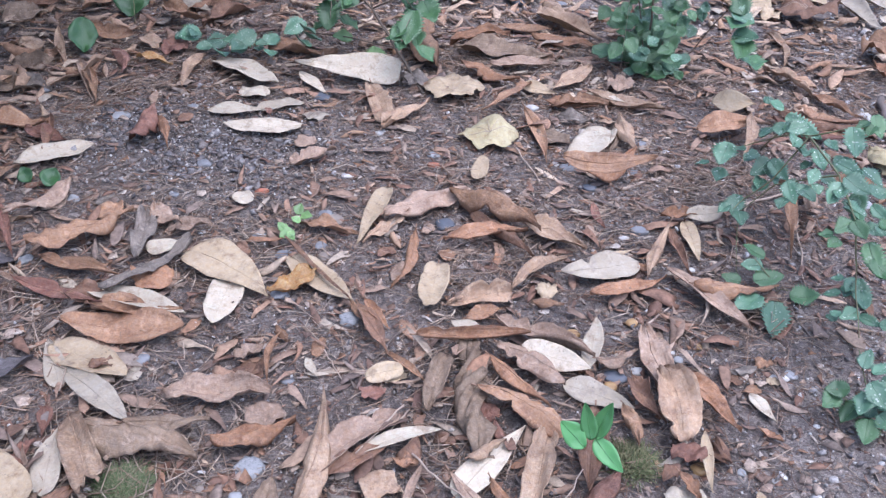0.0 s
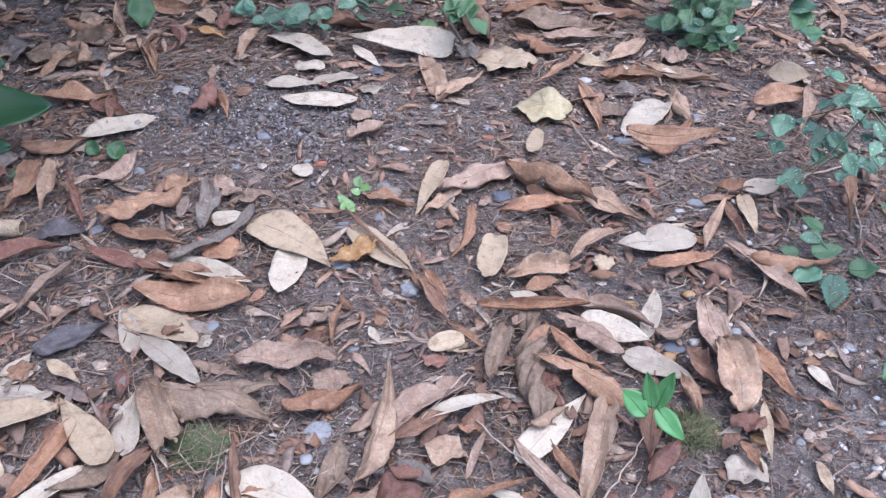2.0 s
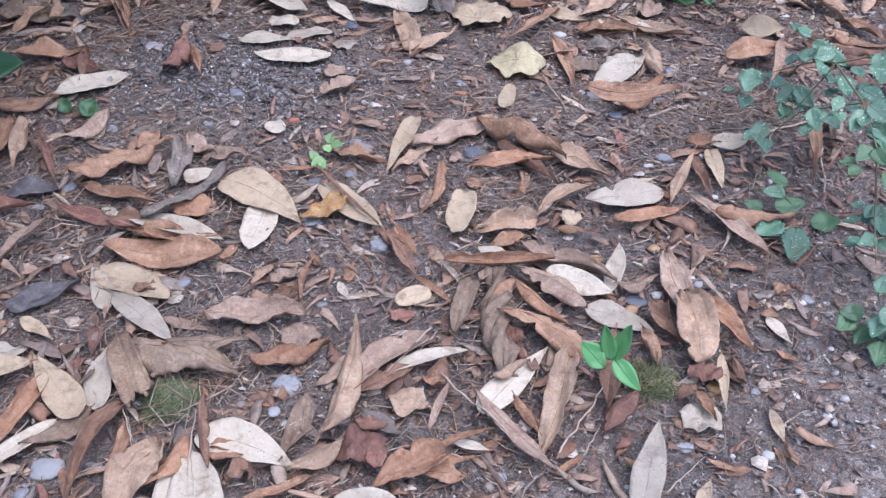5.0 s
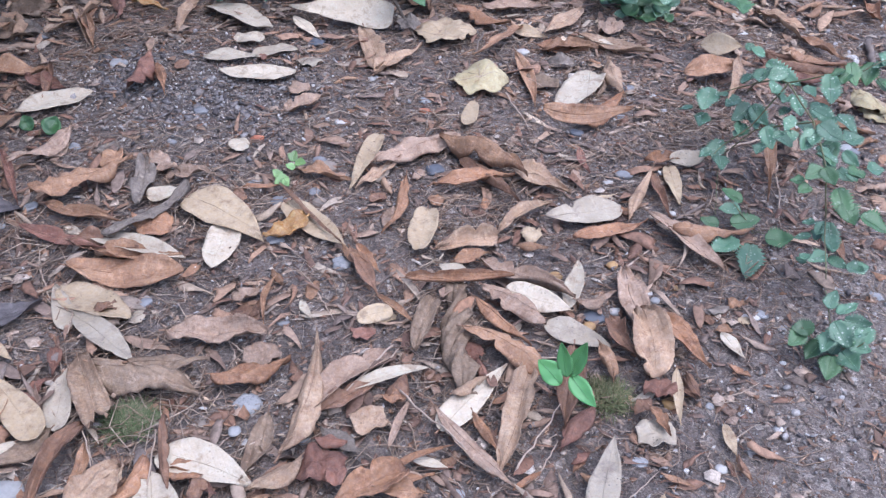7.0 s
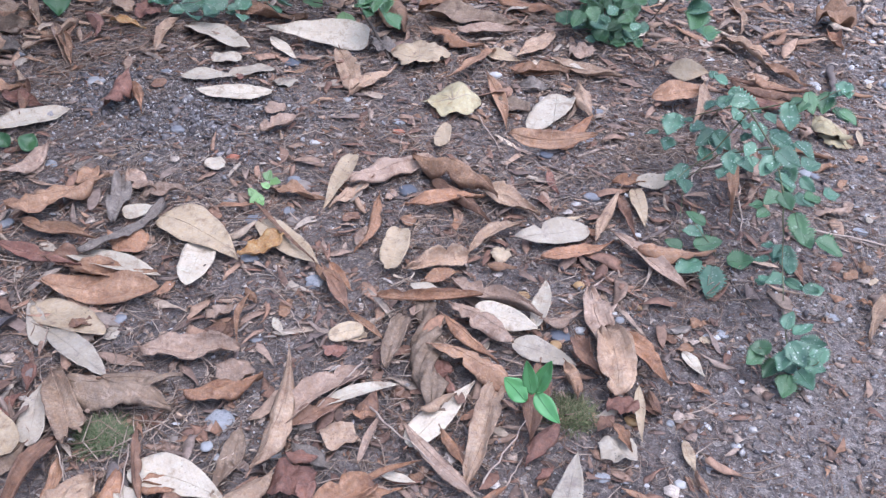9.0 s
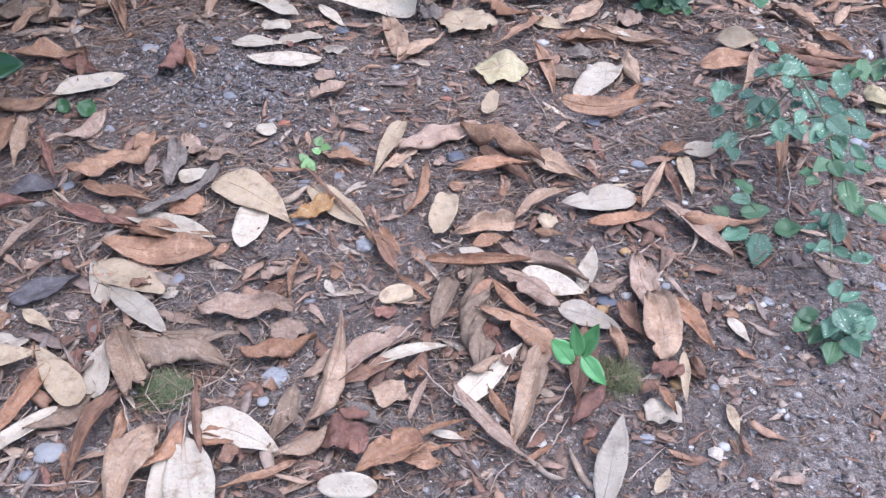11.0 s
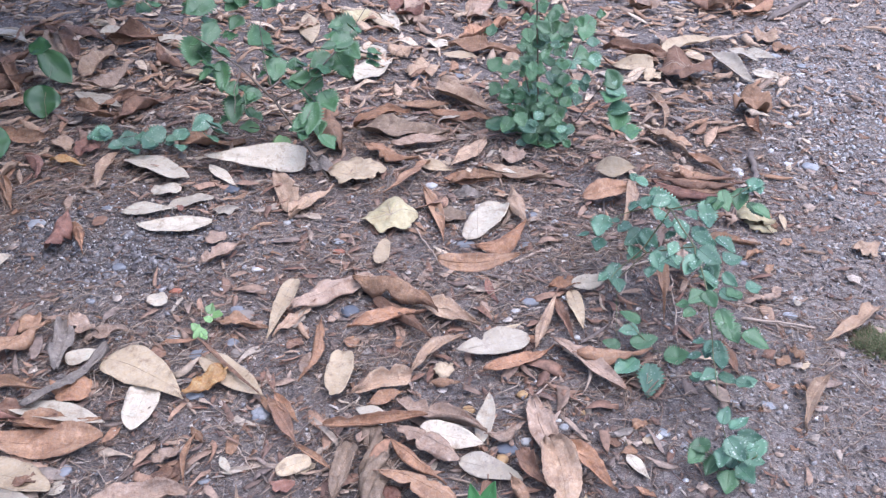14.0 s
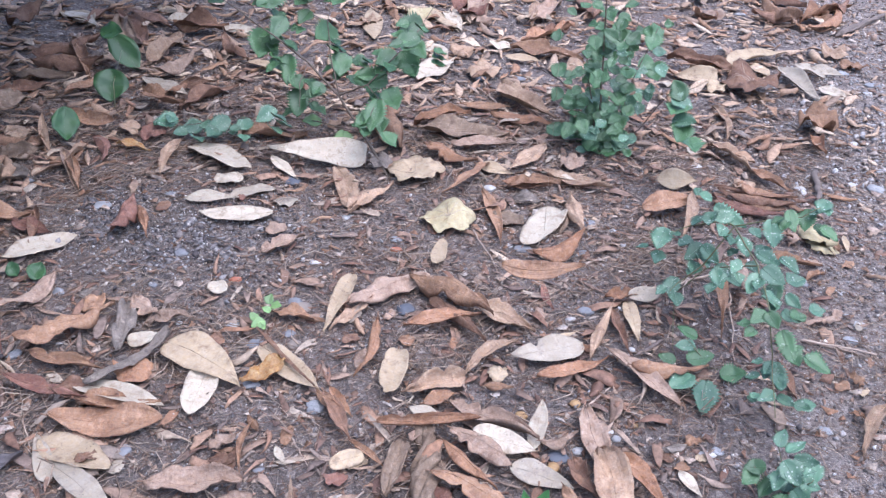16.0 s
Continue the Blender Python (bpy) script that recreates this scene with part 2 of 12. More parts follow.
M_MOSS_DRY = island_material("moss_dry", spread((0.13, 0.16, 0.065), (0.20, 0.21, 0.105), (0.27, 0.23, 0.13), (0.10, 0.14, 0.05)), 0.8)


def plain_material(name, a, b, rough, scale, depth=0.001, speck=None):
    m, t, bsdf = shader(name)
    c, info, at = own_coords(t)
    n = noise_tex(t, at, scale, 6.0, 0.7)
    col = mix(t, ramp(t, n, [(0.35, (0, 0, 0)), (0.65, (1, 1, 1))]), a, b)
    if speck:
        v = noise_tex(t, at, scale * 4, 3.0, 0.8)
        col = mix(t, ramp(t, v, [(0.55, (0, 0, 0)), (0.64, (0.7, 0.7, 0.7))]), col, speck)
    t.links.new(col, bsdf.inputs["Base Color"])
    bsdf.inputs["Roughness"].default_value = rough
    bump(t, bsdf, n, 0.6, depth)
    return m


STONE = {
    "bluish": plain_material("stone_bluish", (0.365, 0.352, 0.34), (0.27, 0.26, 0.25), 0.55, 60.0),
    "white": plain_material("stone_white", (0.52, 0.49, 0.455), (0.40, 0.37, 0.345), 0.6, 70.0),
    "slate": plain_material("stone_slate", (0.11, 0.115, 0.135), (0.08, 0.083, 0.095), 0.5, 60.0),
    "grey": plain_material("stone_grey", (0.24, 0.235, 0.24), (0.16, 0.155, 0.16), 0.65, 60.0),
    "granite": plain_material("stone_granite", (0.35, 0.34, 0.335), (0.23, 0.225, 0.222), 0.6, 90.0, 0.002, (0.12, 0.12, 0.14)),
    "dun": plain_material("stone_dun", (0.27, 0.22, 0.18), (0.19, 0.15, 0.12), 0.65, 60.0),
    "brick": plain_material("brick_chip", (0.42, 0.17, 0.10), (0.33, 0.12, 0.07), 0.8, 80.0),
    "amber": plain_material("amber_fruit", (0.43, 0.28, 0.12), (0.32, 0.18, 0.08), 0.45, 120.0),
}
M_TWIG = plain_material("twig_bark", (0.20, 0.155, 0.125), (0.12, 0.09, 0.075), 0.8, 90.0)
M_TWIG_PALE = plain_material("twig_pale", (0.46, 0.36, 0.28), (0.34, 0.25, 0.19), 0.7, 90.0)
M_STEM = plain_material("stem_bark", (0.17, 0.12, 0.09), (0.11, 0.085, 0.06), 0.7, 110.0)
M_STEM_GREEN = plain_material("stem_green", (0.13, 0.17, 0.07), (0.17, 0.12, 0.07), 0.6, 110.0)
M_RIB = {"pale": plain_material("rib_pale", (0.42, 0.335, 0.245), (0.35, 0.265, 0.185), 0.6, 200.0),
         "dark": plain_material("rib_brown", (0.30, 0.18, 0.11), (0.20, 0.11, 0.07), 0.6, 200.0)}


def soil_material():
    """Dark humus with fine litter dust; trodden greyer earth along the path side."""
    m, t, bsdf = shader("soil")
    c = t.nodes.new("ShaderNodeTexCoord")
    at = c.outputs["Object"]
    a, b, f = noise_tex(t, at, 7.0, 4.0), noise_tex(t, at, 60.0, 6.0, 0.7), noise_tex(t, at, 420.0, 4.0, 0.7)
    humus = mix(t, ramp(t, b, [(0.35, (0, 0, 0)), (0.65, (1, 1, 1))]), (0.16, 0.137, 0.126), (0.29, 0.245, 0.22))
    earth = mix(t, ramp(t, b, [(0.35, (0, 0, 0)), (0.65, (1, 1, 1))]), (0.29, 0.244, 0.216), (0.53, 0.455, 0.405))
    xyz = t.nodes.new("ShaderNodeSeparateXYZ")
    t.links.new(at, xyz.inputs[0])
    line = maths(t, "SUBTRACT", xyz.outputs[0], maths(t, "MULTIPLY", maths(t, "MINIMUM", xyz.outputs[1], 1.1), 0.27))
    wander = maths(t, "MULTIPLY", maths(t, "SUBTRACT", a, 0.5), 3.0)
    onto = maths(t, "ADD", maths(t, "MULTIPLY", maths(t, "SUBTRACT", line, 0.72), 5.0), wander, True)
    off = maths(t, "ADD", maths(t, "MULTIPLY", maths(t, "SUBTRACT", 2.3, line), 4.0), wander, True)
    trodden = maths(t, "MULTIPLY", onto, off)
    bare = maths(t, "MULTIPLY", ramp(t, a, [(0.5, (0, 0, 0)), (0.66, (1, 1, 1))]), 0.5)
    col = mix(t, maths(t, "MAXIMUM", trodden, bare), humus, earth)
    v = node(t, "TexVoronoi", Scale=210.0)
    t.links.new(at, v.inputs["Vector"])
    speck = maths(t, "MULTIPLY", ramp(t, v.outputs["Distance"], [(0.12, (1, 1, 1)), (0.24, (0, 0, 0))]), ramp(t, noise_tex(t, at, 35.0), [(0.46, (0, 0, 0)), (0.6, (1, 1, 1))]))
    col = mix(t, maths(t, "MULTIPLY", speck, 0.8), col, (0.56, 0.49, 0.43))
    for scale, share in ((110.0, 0.5), (300.0, 0.3)):
        grain = node(t, "TexVoronoi", Scale=scale, Randomness=1.0)
        t.links.new(at, grain.inputs["Vector"])
        pick = t.nodes.new("ShaderNodeSeparateColor")
        t.links.new(grain.outputs["Color"], pick.inputs[0])
        tone = ramp(t, pick.outputs[0], [(0.0, (0.06, 0.05, 0.047)), (0.3, (0.15, 0.122, 0.11)), (0.52, (0.25, 0.18, 0.145)), (0.7, (0.22, 0.185, 0.165)), (0.82, (0.44, 0.35, 0.285)), (1.0, (0.72, 0.63, 0.55))])
        col = mix(t, maths(t, "MULTIPLY", ramp(t, pick.outputs[1], [(0.35, (0, 0, 0)), (0.6, (1, 1, 1))]), share), col, tone)
    # farther off the ground is all leaf litter, told by its colours
    xy = t.nodes.new("ShaderNodeVectorMath")
    xy.operation = "DISTANCE"
    t.links.new(at, xy.inputs[0])
    xy.inputs[1].default_value = (0.2, 1.0, 0.0)
    away = maths(t, "MULTIPLY", ramp(t, maths(t, "MULTIPLY", maths(t, "ADD", xy.outputs["Value"], a), 0.1), [(0.25, (0, 0, 0)), (0.4, (1, 1, 1))]), maths(t, "SUBTRACT", 1.0, maths(t, "MULTIPLY", trodden, 0.75)))
    warp = node(t, "TexNoise", Scale=14.0, Detail=2.0)
    t.links.new(at, warp.inputs["Vector"])
    shift = t.nodes.new("ShaderNodeVectorMath")
    shift.operation = "MULTIPLY_ADD"
    t.links.new(warp.outputs["Color"], shift.inputs[0])
    shift.inputs[1].default_value = (0.1, 0.1, 0.1)
    t.links.new(at, shift.inputs[2])
    for scale, share in ((22.0, 1.0), (38.0, 0.6)):
        old = node(t, "TexVoronoi", Scale=scale, Randomness=1.0)
        t.links.new(shift.outputs[0], old.inputs["Vector"])
        tone = t.nodes.new("ShaderNodeSeparateColor")
        t.links.new(old.outputs["Color"], tone.inputs[0])
        leafy = ramp(t, tone.outputs[0], [(0.0, (0.09, 0.06, 0.045)), (0.25, (0.24, 0.135, 0.085)), (0.5, (0.16, 0.095, 0.065)), (0.75, (0.36, 0.23, 0.145)), (1.0, (0.54, 0.42, 0.31))])
        col = mix(t, maths(t, "MULTIPLY", maths(t, "MULTIPLY", away, share), ramp(t, tone.outputs[1], [(0.3, (0, 0, 0)), (0.45, (0.85, 0.85, 0.85))])), col, leafy)
    col = mix(t, 0.8, col, ramp(t, f, [(0.32, (0.42, 0.40, 0.40)), (0.64, (1.3, 1.3, 1.3))]), "MULTIPLY")
    t.links.new(col, bsdf.inputs["Base Color"])
    bsdf.inputs["Roughness"].default_value = 0.95
    bsdf.inputs["Specular IOR Level"].default_value = 0.08
    bump(t, bsdf, maths(t, "ADD", maths(t, "ADD", b, maths(t, "MULTIPLY", f, 0.5)), maths(t, "MULTIPLY", speck, 0.6)), 1.0, 0.012)
    return m


M_SOIL = soil_material()


# ---------------------------------------------------------------- ground
def ground_height(x, y):
    near = 1.0 / (1.0 + max(0.0, math.hypot(x - 0.2, y - 0.6) - 3.0))
    return near * (0.010 * noise.noise((x * 2.3, y * 2.3, 0.5)) + 0.004 * noise.noise((x * 13, y * 13, 3.5)) + 0.0012 * noise.noise((x * 30, y * 30, 7.5)))


def axis_steps(lo, hi, step, far):
    core = np.arange(lo, hi + step / 2, step)
    out, d, grow = [], step, 1.35
    reach = 0.0
    while reach < far:
        d *= grow
        reach += d
        out.append(reach)
    return np.concatenate([lo - np.array(out[::-1]), core, hi + np.array(out)])


def mesh_from(name, verts, faces, material, uvs=None, smooth=True):
    me = bpy.data.meshes.new(name)
    me.from_pydata([tuple(v) for v in verts], [], [tuple(f) for f in faces])
    if uvs is not None:
        loops = np.empty(len(me.loops), dtype=np.int32)
        me.loops.foreach_get("vertex_index", loops)
        me.uv_layers.new(name="UVMap").data.foreach_set("uv", np.asarray(uvs, dtype=np.float32)[loops].ravel())
    if smooth:
        me.polygons.foreach_set("use_smooth", np.ones(len(me.polygons), dtype=bool))
    me.materials.append(material)
    me.update()
    return me


xs, ys = axis_steps(-1.9, 2.1, 0.016, 90.0), axis_steps(-0.95, 3.1, 0.016, 90.0)
gv = [(x, y, ground_height(x, y)) for y in ys for x in xs]
nx = len(xs)
gf = [(j * nx + i, j * nx + i + 1, (j + 1) * nx + i + 1, (j + 1) * nx + i) for j in range(len(ys) - 1) for i in range(nx - 1)]
ground = new("ground", mesh_from("ground", gv, gf, M_SOIL))
tagged(ground, "dark humus soil with a trodden greyer earth path", "ground", "", "structure")


# ---------------------------------------------------------------- builders
def shell(top, nrow, ncol, thick):
    """A closed thin sheet from a grid of points: vertices and faces."""
    g = top.reshape(nrow, ncol, 3)
    n = np.cross(np.gradient(g, axis=1), np.gradient(g, axis=0))
    n /= np.linalg.norm(n, axis=2, keepdims=True) + 1e-9
    verts = np.concatenate([g.reshape(-1, 3), (g - n * thick).reshape(-1, 3)])
    k, faces = nrow * ncol, []
    for r in range(nrow - 1):
        for c in range(ncol - 1):
            a, b, d, e = r * ncol + c, r * ncol + c + 1, (r + 1) * ncol + c + 1, (r + 1) * ncol + c
            faces += [(a, e, d, b), (k + a, k + b, k + d, k + e)]
    rim = [c for c in range(ncol)] + [r * ncol + ncol - 1 for r in range(1, nrow)] + [(nrow - 1) * ncol + c for c in range(ncol - 2, -1, -1)] + [r * ncol for r in range(nrow - 2, 0, -1)]
    for a, b in zip(rim, rim[1:] + rim[:1]):
        faces.append((a, b, k + b, k + a))
    return verts, faces


def outline(kind, v):
    if isinstance(kind, tuple):  # how fast it widens from the stalk, how it closes at the tip, share torn off
        a, b, cut = kind
        v = np.clip(v, 0, 1) * (1 - cut)
        p = a / (a + b)
        return v ** a * (1 - v) ** b / (p ** a * (1 - p) ** b)
    if kind == "oval":
        return np.sin(np.pi * np.clip(v, 0, 1) ** 0.92) ** 0.72 * (1 - 0.25 * v ** 6)
    if kind == "blunt":
        return np.clip(np.sin(np.pi * np.clip(v, 0, 1) ** 1.35), 0, 1) ** 0.62
    if kind == "ovate":
        return np.sin(np.pi * np.clip(v, 0, 1) ** 0.72) ** 0.8 * (1 - 0.12 * v ** 3)
    if kind == "strip":
        return np.sin(np.pi * np.clip(v, 0, 1)) ** 0.35
    if kind == "torn":
        return np.sin(np.pi * np.clip(v, 0, 1) * 0.68) ** 0.8
    if kind == "wedge":
        return np.clip(0.12 + 0.9 * v, 0, 1) * (1 - np.clip(v - 0.86, 0, 1) * 5.5)
    return np.sin(np.pi * np.clip(v, 0, 1) ** 0.95) ** 0.95


def blade(kind, length, width, curl, arch, bend, twist, rng, serrate=0, nrow=17, ncol=9, wave=1.0, fold=0.0, bites=0):
    """A leaf blade along +y from its stalk end: grid points, uv, midrib points."""
    v = np.linspace(0.0, 1.0, nrow)[:, None]
    u = np.linspace(-1.0, 1.0, ncol)[None, :]
    half = 0.5 * width * np.maximum(outline(kind, v * 0.985 + 0.008), 0.03)
    ph = rng.uniform(0, 6.28, 8)
    half = half * (1 + 0.04 * np.sin(v * 7 + ph[0]) * np.sign(u) + 0.015 * np.sin(v * 23 + ph[1] + u))
    for _ in range(bites):
        at, deep, wide, side = rng.uniform(0.12, 0.92), rng.uniform(0.2, 0.65), rng.uniform(0.02, 0.06), rng.choice([-1, 1])
        half = half * (1 - deep * np.exp(-((v - at) / wide) ** 2) * (u * side > 0))
    if serrate:
        teeth = (np.arange(nrow) % 2)[:, None] - 0.45
        half = half * (1 + np.abs(u) ** 3 * (0.36 * teeth + 0.07 * np.sin(v * 11 + ph[1])))
    else:
        worn = np.random.default_rng(int(ph[0] * 1e6))
        k = 1.0 if wave > 1 else 0.3
        fray = worn.normal(0, 0.025 * k, (nrow, 2)) + worn.normal(0, 0.008 * k, (nrow, 2)).cumsum(0)
        half = half * (1 + np.where(u < 0, fray[:, :1], fray[:, 1:]) * np.abs(u))
    ang = np.clip(curl * (1.0 + 0 * v if abs(curl) > 1.8 else 0.75 + 0.35 * np.sin(v * 4 + ph[2])), -3.1, 3.1)
    ang = np.where(np.abs(ang) < 1e-3, 1e-3, ang)
    a = u * ang
    x, z = half * np.sin(a) / ang, half * (1 - np.cos(a)) / ang
    z = z + np.abs(u) * half * fold
    tw = twist * (v - 0.5)
    x, z = x * np.cos(tw) - z * np.sin(tw), x * np.sin(tw) + z * np.cos(tw)
    amp = wave * 0.045 * width
    z = z + amp * np.abs(u) * np.sin(v * (10 + 5 * math.sin(ph[3])) + ph[4] + (u > 0) * ph[5]) + amp * 0.6 * np.sin(v * 7 + ph[6]) + amp * 0.5 * np.sin(u * 4 + v * 11 + ph[7])
    z = z + arch * length * 4 * v * (1 - v) + 0 * u
    x = x + bend * length * 4 * v * (1 - v) + 0 * u
    y = length * (v - 0.12 * abs(bend) * (v - 0.5)) + 0 * u
    if kind in ("torn", "wedge") or isinstance(kind, tuple) and kind[2] > 0:
        y = y - length * np.random.default_rng(int(ph[2] * 1e6)).uniform(0.0, 0.22, (1, ncol)) * v ** 5
    if not serrate:
        dent = worn.normal(0, 1, (nrow, ncol))
        dent = dent + np.roll(dent, 1, 0) + np.roll(dent, 1, 1) + np.roll(np.roll(dent, 1, 0), 1, 1)
        z = z + dent * amp * 0.16 * (1 - 0.5 * v)
        if wave > 1:
            for k in range(3):
                q = worn.uniform(0, 6.28, 3)
                z = z + amp * 0.34 * np.sin(u * (4.5 + 3.1 * k) + 1.6 * np.sin(v * (3 + k) + q[0]) + q[1]) * (0.6 + 0.4 * np.sin(v * 6 + q[2]))
    pts = np.stack([x, y, z], axis=-1).reshape(-1, 3)
    uv = np.stack([u * 0.5 + 0.5 + 0 * v, v + 0 * u], axis=-1).reshape(-1, 2)
    return pts, np.concatenate([uv, uv]), pts.reshape(nrow, ncol, 3)[:, ncol // 2]


def tube(points, radii, sides=5):
    """A round-ish rod along points: vertices and faces."""
    pts = [Vector(p) for p in points]
    verts, faces = [], []
    for i, p in enumerate(pts):
        d = (pts[min(i + 1, len(pts) - 1)] - pts[max(i - 1, 0)]).normalized()
        side = d.cross(Vector((0.13, 0.21, 1.0))).normalized()
        up = side.cross(d)
        for k in range(sides):
            an = 2 * math.pi * k / sides
            verts.append(tuple(p + (side * math.cos(an) + up * math.sin(an)) * radii[i]))
    for i in range(len(pts) - 1):
        for k in range(sides):
            a, b = i * sides + k, i * sides + (k + 1) % sides
            faces.append((a, b, b + sides, a + sides))
    faces.append(tuple(range(sides))[::-1])
    faces.append(tuple((len(pts) - 1) * sides + k for k in range(sides)))
    return verts, faces


def part(name, me, parent, label=""):
    ob = new(name, me)
    ob.parent = parent
    if label:
        tagged(ob, label)
    return ob


def rest(pts, m, lift):
    """The height at which these points, turned by m, touch the ground plus lift."""
    low = 1e9
    for p in pts[:: max(1, len(pts) // 70)]:
        w = m @ Vector(p)
        low = min(low, w.z - ground_height(w.x, w.y))
    return lift - low - 0.0025


BED = 0.006  # depth of the crumbs on which the whole leaves lie


def leaf(kind, colour, x, y, lift, turn, length, width, curl, arch, bend, seed, twist=0.0, pitch=0.0, roll=0.0, bites=0, label="", rib=True):
    rng = np.random.default_rng(seed)
    rows, cols = (27, 11) if length > 0.07 else (19, 7)
    if colour not in ("cream", "white", "ivory") and bites == 0:
        bites = int(rng.choice([0, 0, 1, 1, 2, 3]))
    pale = colour in ("cream", "white", "ivory")
    twist = twist + rng.normal(0, 0.22 if pale else 0.55)
    pts, uv, mid = blade(kind, length, width, curl if pale or abs(curl) > 1.4 else curl * 1.35, arch + rng.normal(0, 0.006 if pale else 0.03), bend + rng.normal(0, 0.015 if pale else 0.045), twist, rng, nrow=rows, ncol=cols,
                         wave=0.25 if abs(curl) > 1.8 else 0.8 if pale else rng.uniform(1.4, 3.0), bites=0 if abs(curl) > 1.8 else bites,
                         fold=0.0 if pale or abs(curl) > 1.8 else math.copysign(rng.uniform(0.0, 0.4), curl))
    verts, faces = shell(pts, rows, cols, 0.0006)
    me = mesh_from("dry_leaf", verts, faces, LEAF[colour], uv)
    m = pose(x, y, 0, pitch + rng.uniform(-4, 4), roll + rng.uniform(-13, 13) * (0.4 if pale else 1.0), turn)
    m.translation.z = rest(pts, m, lift + BED)
    ob = new("dry_leaf", me)
    ob.matrix_world = m
    tagged(ob, label, "leaf", "fallen leaves")
    if rib and width > 0.014:
        stalk = [tuple(mid[0] + (mid[0] - mid[1]) * s) for s in (1.6, 0.8)]
        line = [tuple(p + np.array((0, 0, 0.0002))) for p in mid[:-1:2]]
        r = 0.0006 if length > 0.1 else 0.0004
        v, f = tube(stalk + line[:1], [r * 2.4, r * 2.0, r * 1.6], 5)
        part("stalk", mesh_from("stalk", v, f, M_RIB["dark"]), ob)
        v, f = tube(line, [r * (1.1 - 0.85 * i / len(line)) for i in range(len(line))], 4)
        part("midrib", mesh_from("midrib", v, f, LEAF[colour]), ob)
    return ob


def crumpled(kind, colour, x, y, lift, turn, length, width, crease, seed, label=""):
    """Lobed, broken or crumpled leaf: a disc with a shaped edge and creases."""
    rng = np.random.default_rng(seed)
    rings, spokes = 6, 40
    th = np.linspace(0, 2 * math.pi, spokes, endpoint=False)
    ph = rng.uniform(0, 6.28, 6)
    if kind == "lobed":
        edge = 0.78 + 0.22 * (1 - np.abs(np.sin(2.5 * (th - math.pi / 2)))) ** 0.9 + 0.03 * np.sin(17 * th + ph[0])
        edge *= 0.88 + 0.12 * np.sin(th)
    elif kind == "piece":
        corner = rng.uniform(0.75, 1.15, 7)
        at = np.linspace(0, 2 * math.pi, 7, endpoint=False) + rng.uniform(-0.3, 0.3, 7)
        cx, cy = corner * np.cos(at), corner * np.sin(at)
        edge = np.full(spokes, 2.0)
        for i in range(7):  # straight torn sides between the corners
            j = (i + 1) % 7
            nx, ny = cy[j] - cy[i], cx[i] - cx[j]
            along = nx * np.cos(th) + ny * np.sin(th)
            edge = np.minimum(edge, np.where(along > 1e-6, (nx * cx[i] + ny * cy[i]) / np.maximum(along, 1e-6), 2.0))
        edge = edge * (1 + rng.normal(0, 0.025, spokes))
    else:
        edge = 0.9 + 0.08 * np.sin(2 * th + ph[0]) + 0.07 * np.sin(5 * th + ph[1]) + 0.05 * np.sin(13 * th + ph[2])
    pts, uv = [], []
    size = max(length, width)
    for r in range(rings + 1):
        s = r / rings
        for a, e in zip(th, edge):
            px, py = 0.5 * width * s * e * math.cos(a), 0.5 * length * s * e * math.sin(a)
            q = (px / size * 3.2 + ph[3] * 9, py / size * 3.2, ph[4])
            z = 0.55 * crease * size * (noise.noise(q) * (0.4 + s) + 0.5 * abs(noise.noise((q[0] * 2.4, q[1] * 2.4, 5.0))) + 0.12 * s * s * math.sin(3 * a + ph[5]))
            pts.append((px + crease * 0.12 * size * noise.noise((q[1], q[0], 9.0)) * s, py, z))
            uv.append((0.5 + px / max(width, 1e-4), 0.5 + py / max(length, 1e-4)))
    pts = np.array(pts)
    k = len(pts)
    verts = np.concatenate([pts, pts - np.array((0, 0, 0.0007))])
    faces = []
    for r in range(rings):
        for c in range(spokes):
            a, b = r * spokes + c, r * spokes + (c + 1) % spokes
            d, e = b + spokes, a + spokes
            faces += [(a, e, d, b), (k + a, k + b, k + d, k + e)]
    for c in range(spokes):
        a, b = rings * spokes + c, rings * spokes + (c + 1) % spokes
        faces.append((a, k + a, k + b, b))
    name = {"lobed": "lobed_leaf", "piece": "leaf_piece"}.get(kind, "crumpled_leaf")
    me = mesh_from(name, verts, faces, LEAF[colour], uv + uv)
    m = pose(x, y, 0, 0, 0, turn)
    m.translation.z = rest(pts, m, lift + BED)
    ob = new(name, me)
    ob.matrix_world = m
    tagged(ob, label, "leaf", "fallen leaves")
    if kind == "lobed":
        for an in (90, 18, 162, 54, 126):
            a = radians(an)
            line = []
            for r in range(0, rings + 1):
                c = int(round(a / (2 * math.pi) * spokes)) % spokes
                line.append(tuple(pts[r * spokes + c] + np.array((0, 0, 0.0003))))
            v, f = tube(line, [0.001 * (1.1 - 0.9 * i / rings) for i in range(rings + 1)], 4)
            part("vein", mesh_from("vein", v, f, M_RIB["pale"]), ob)
    return ob


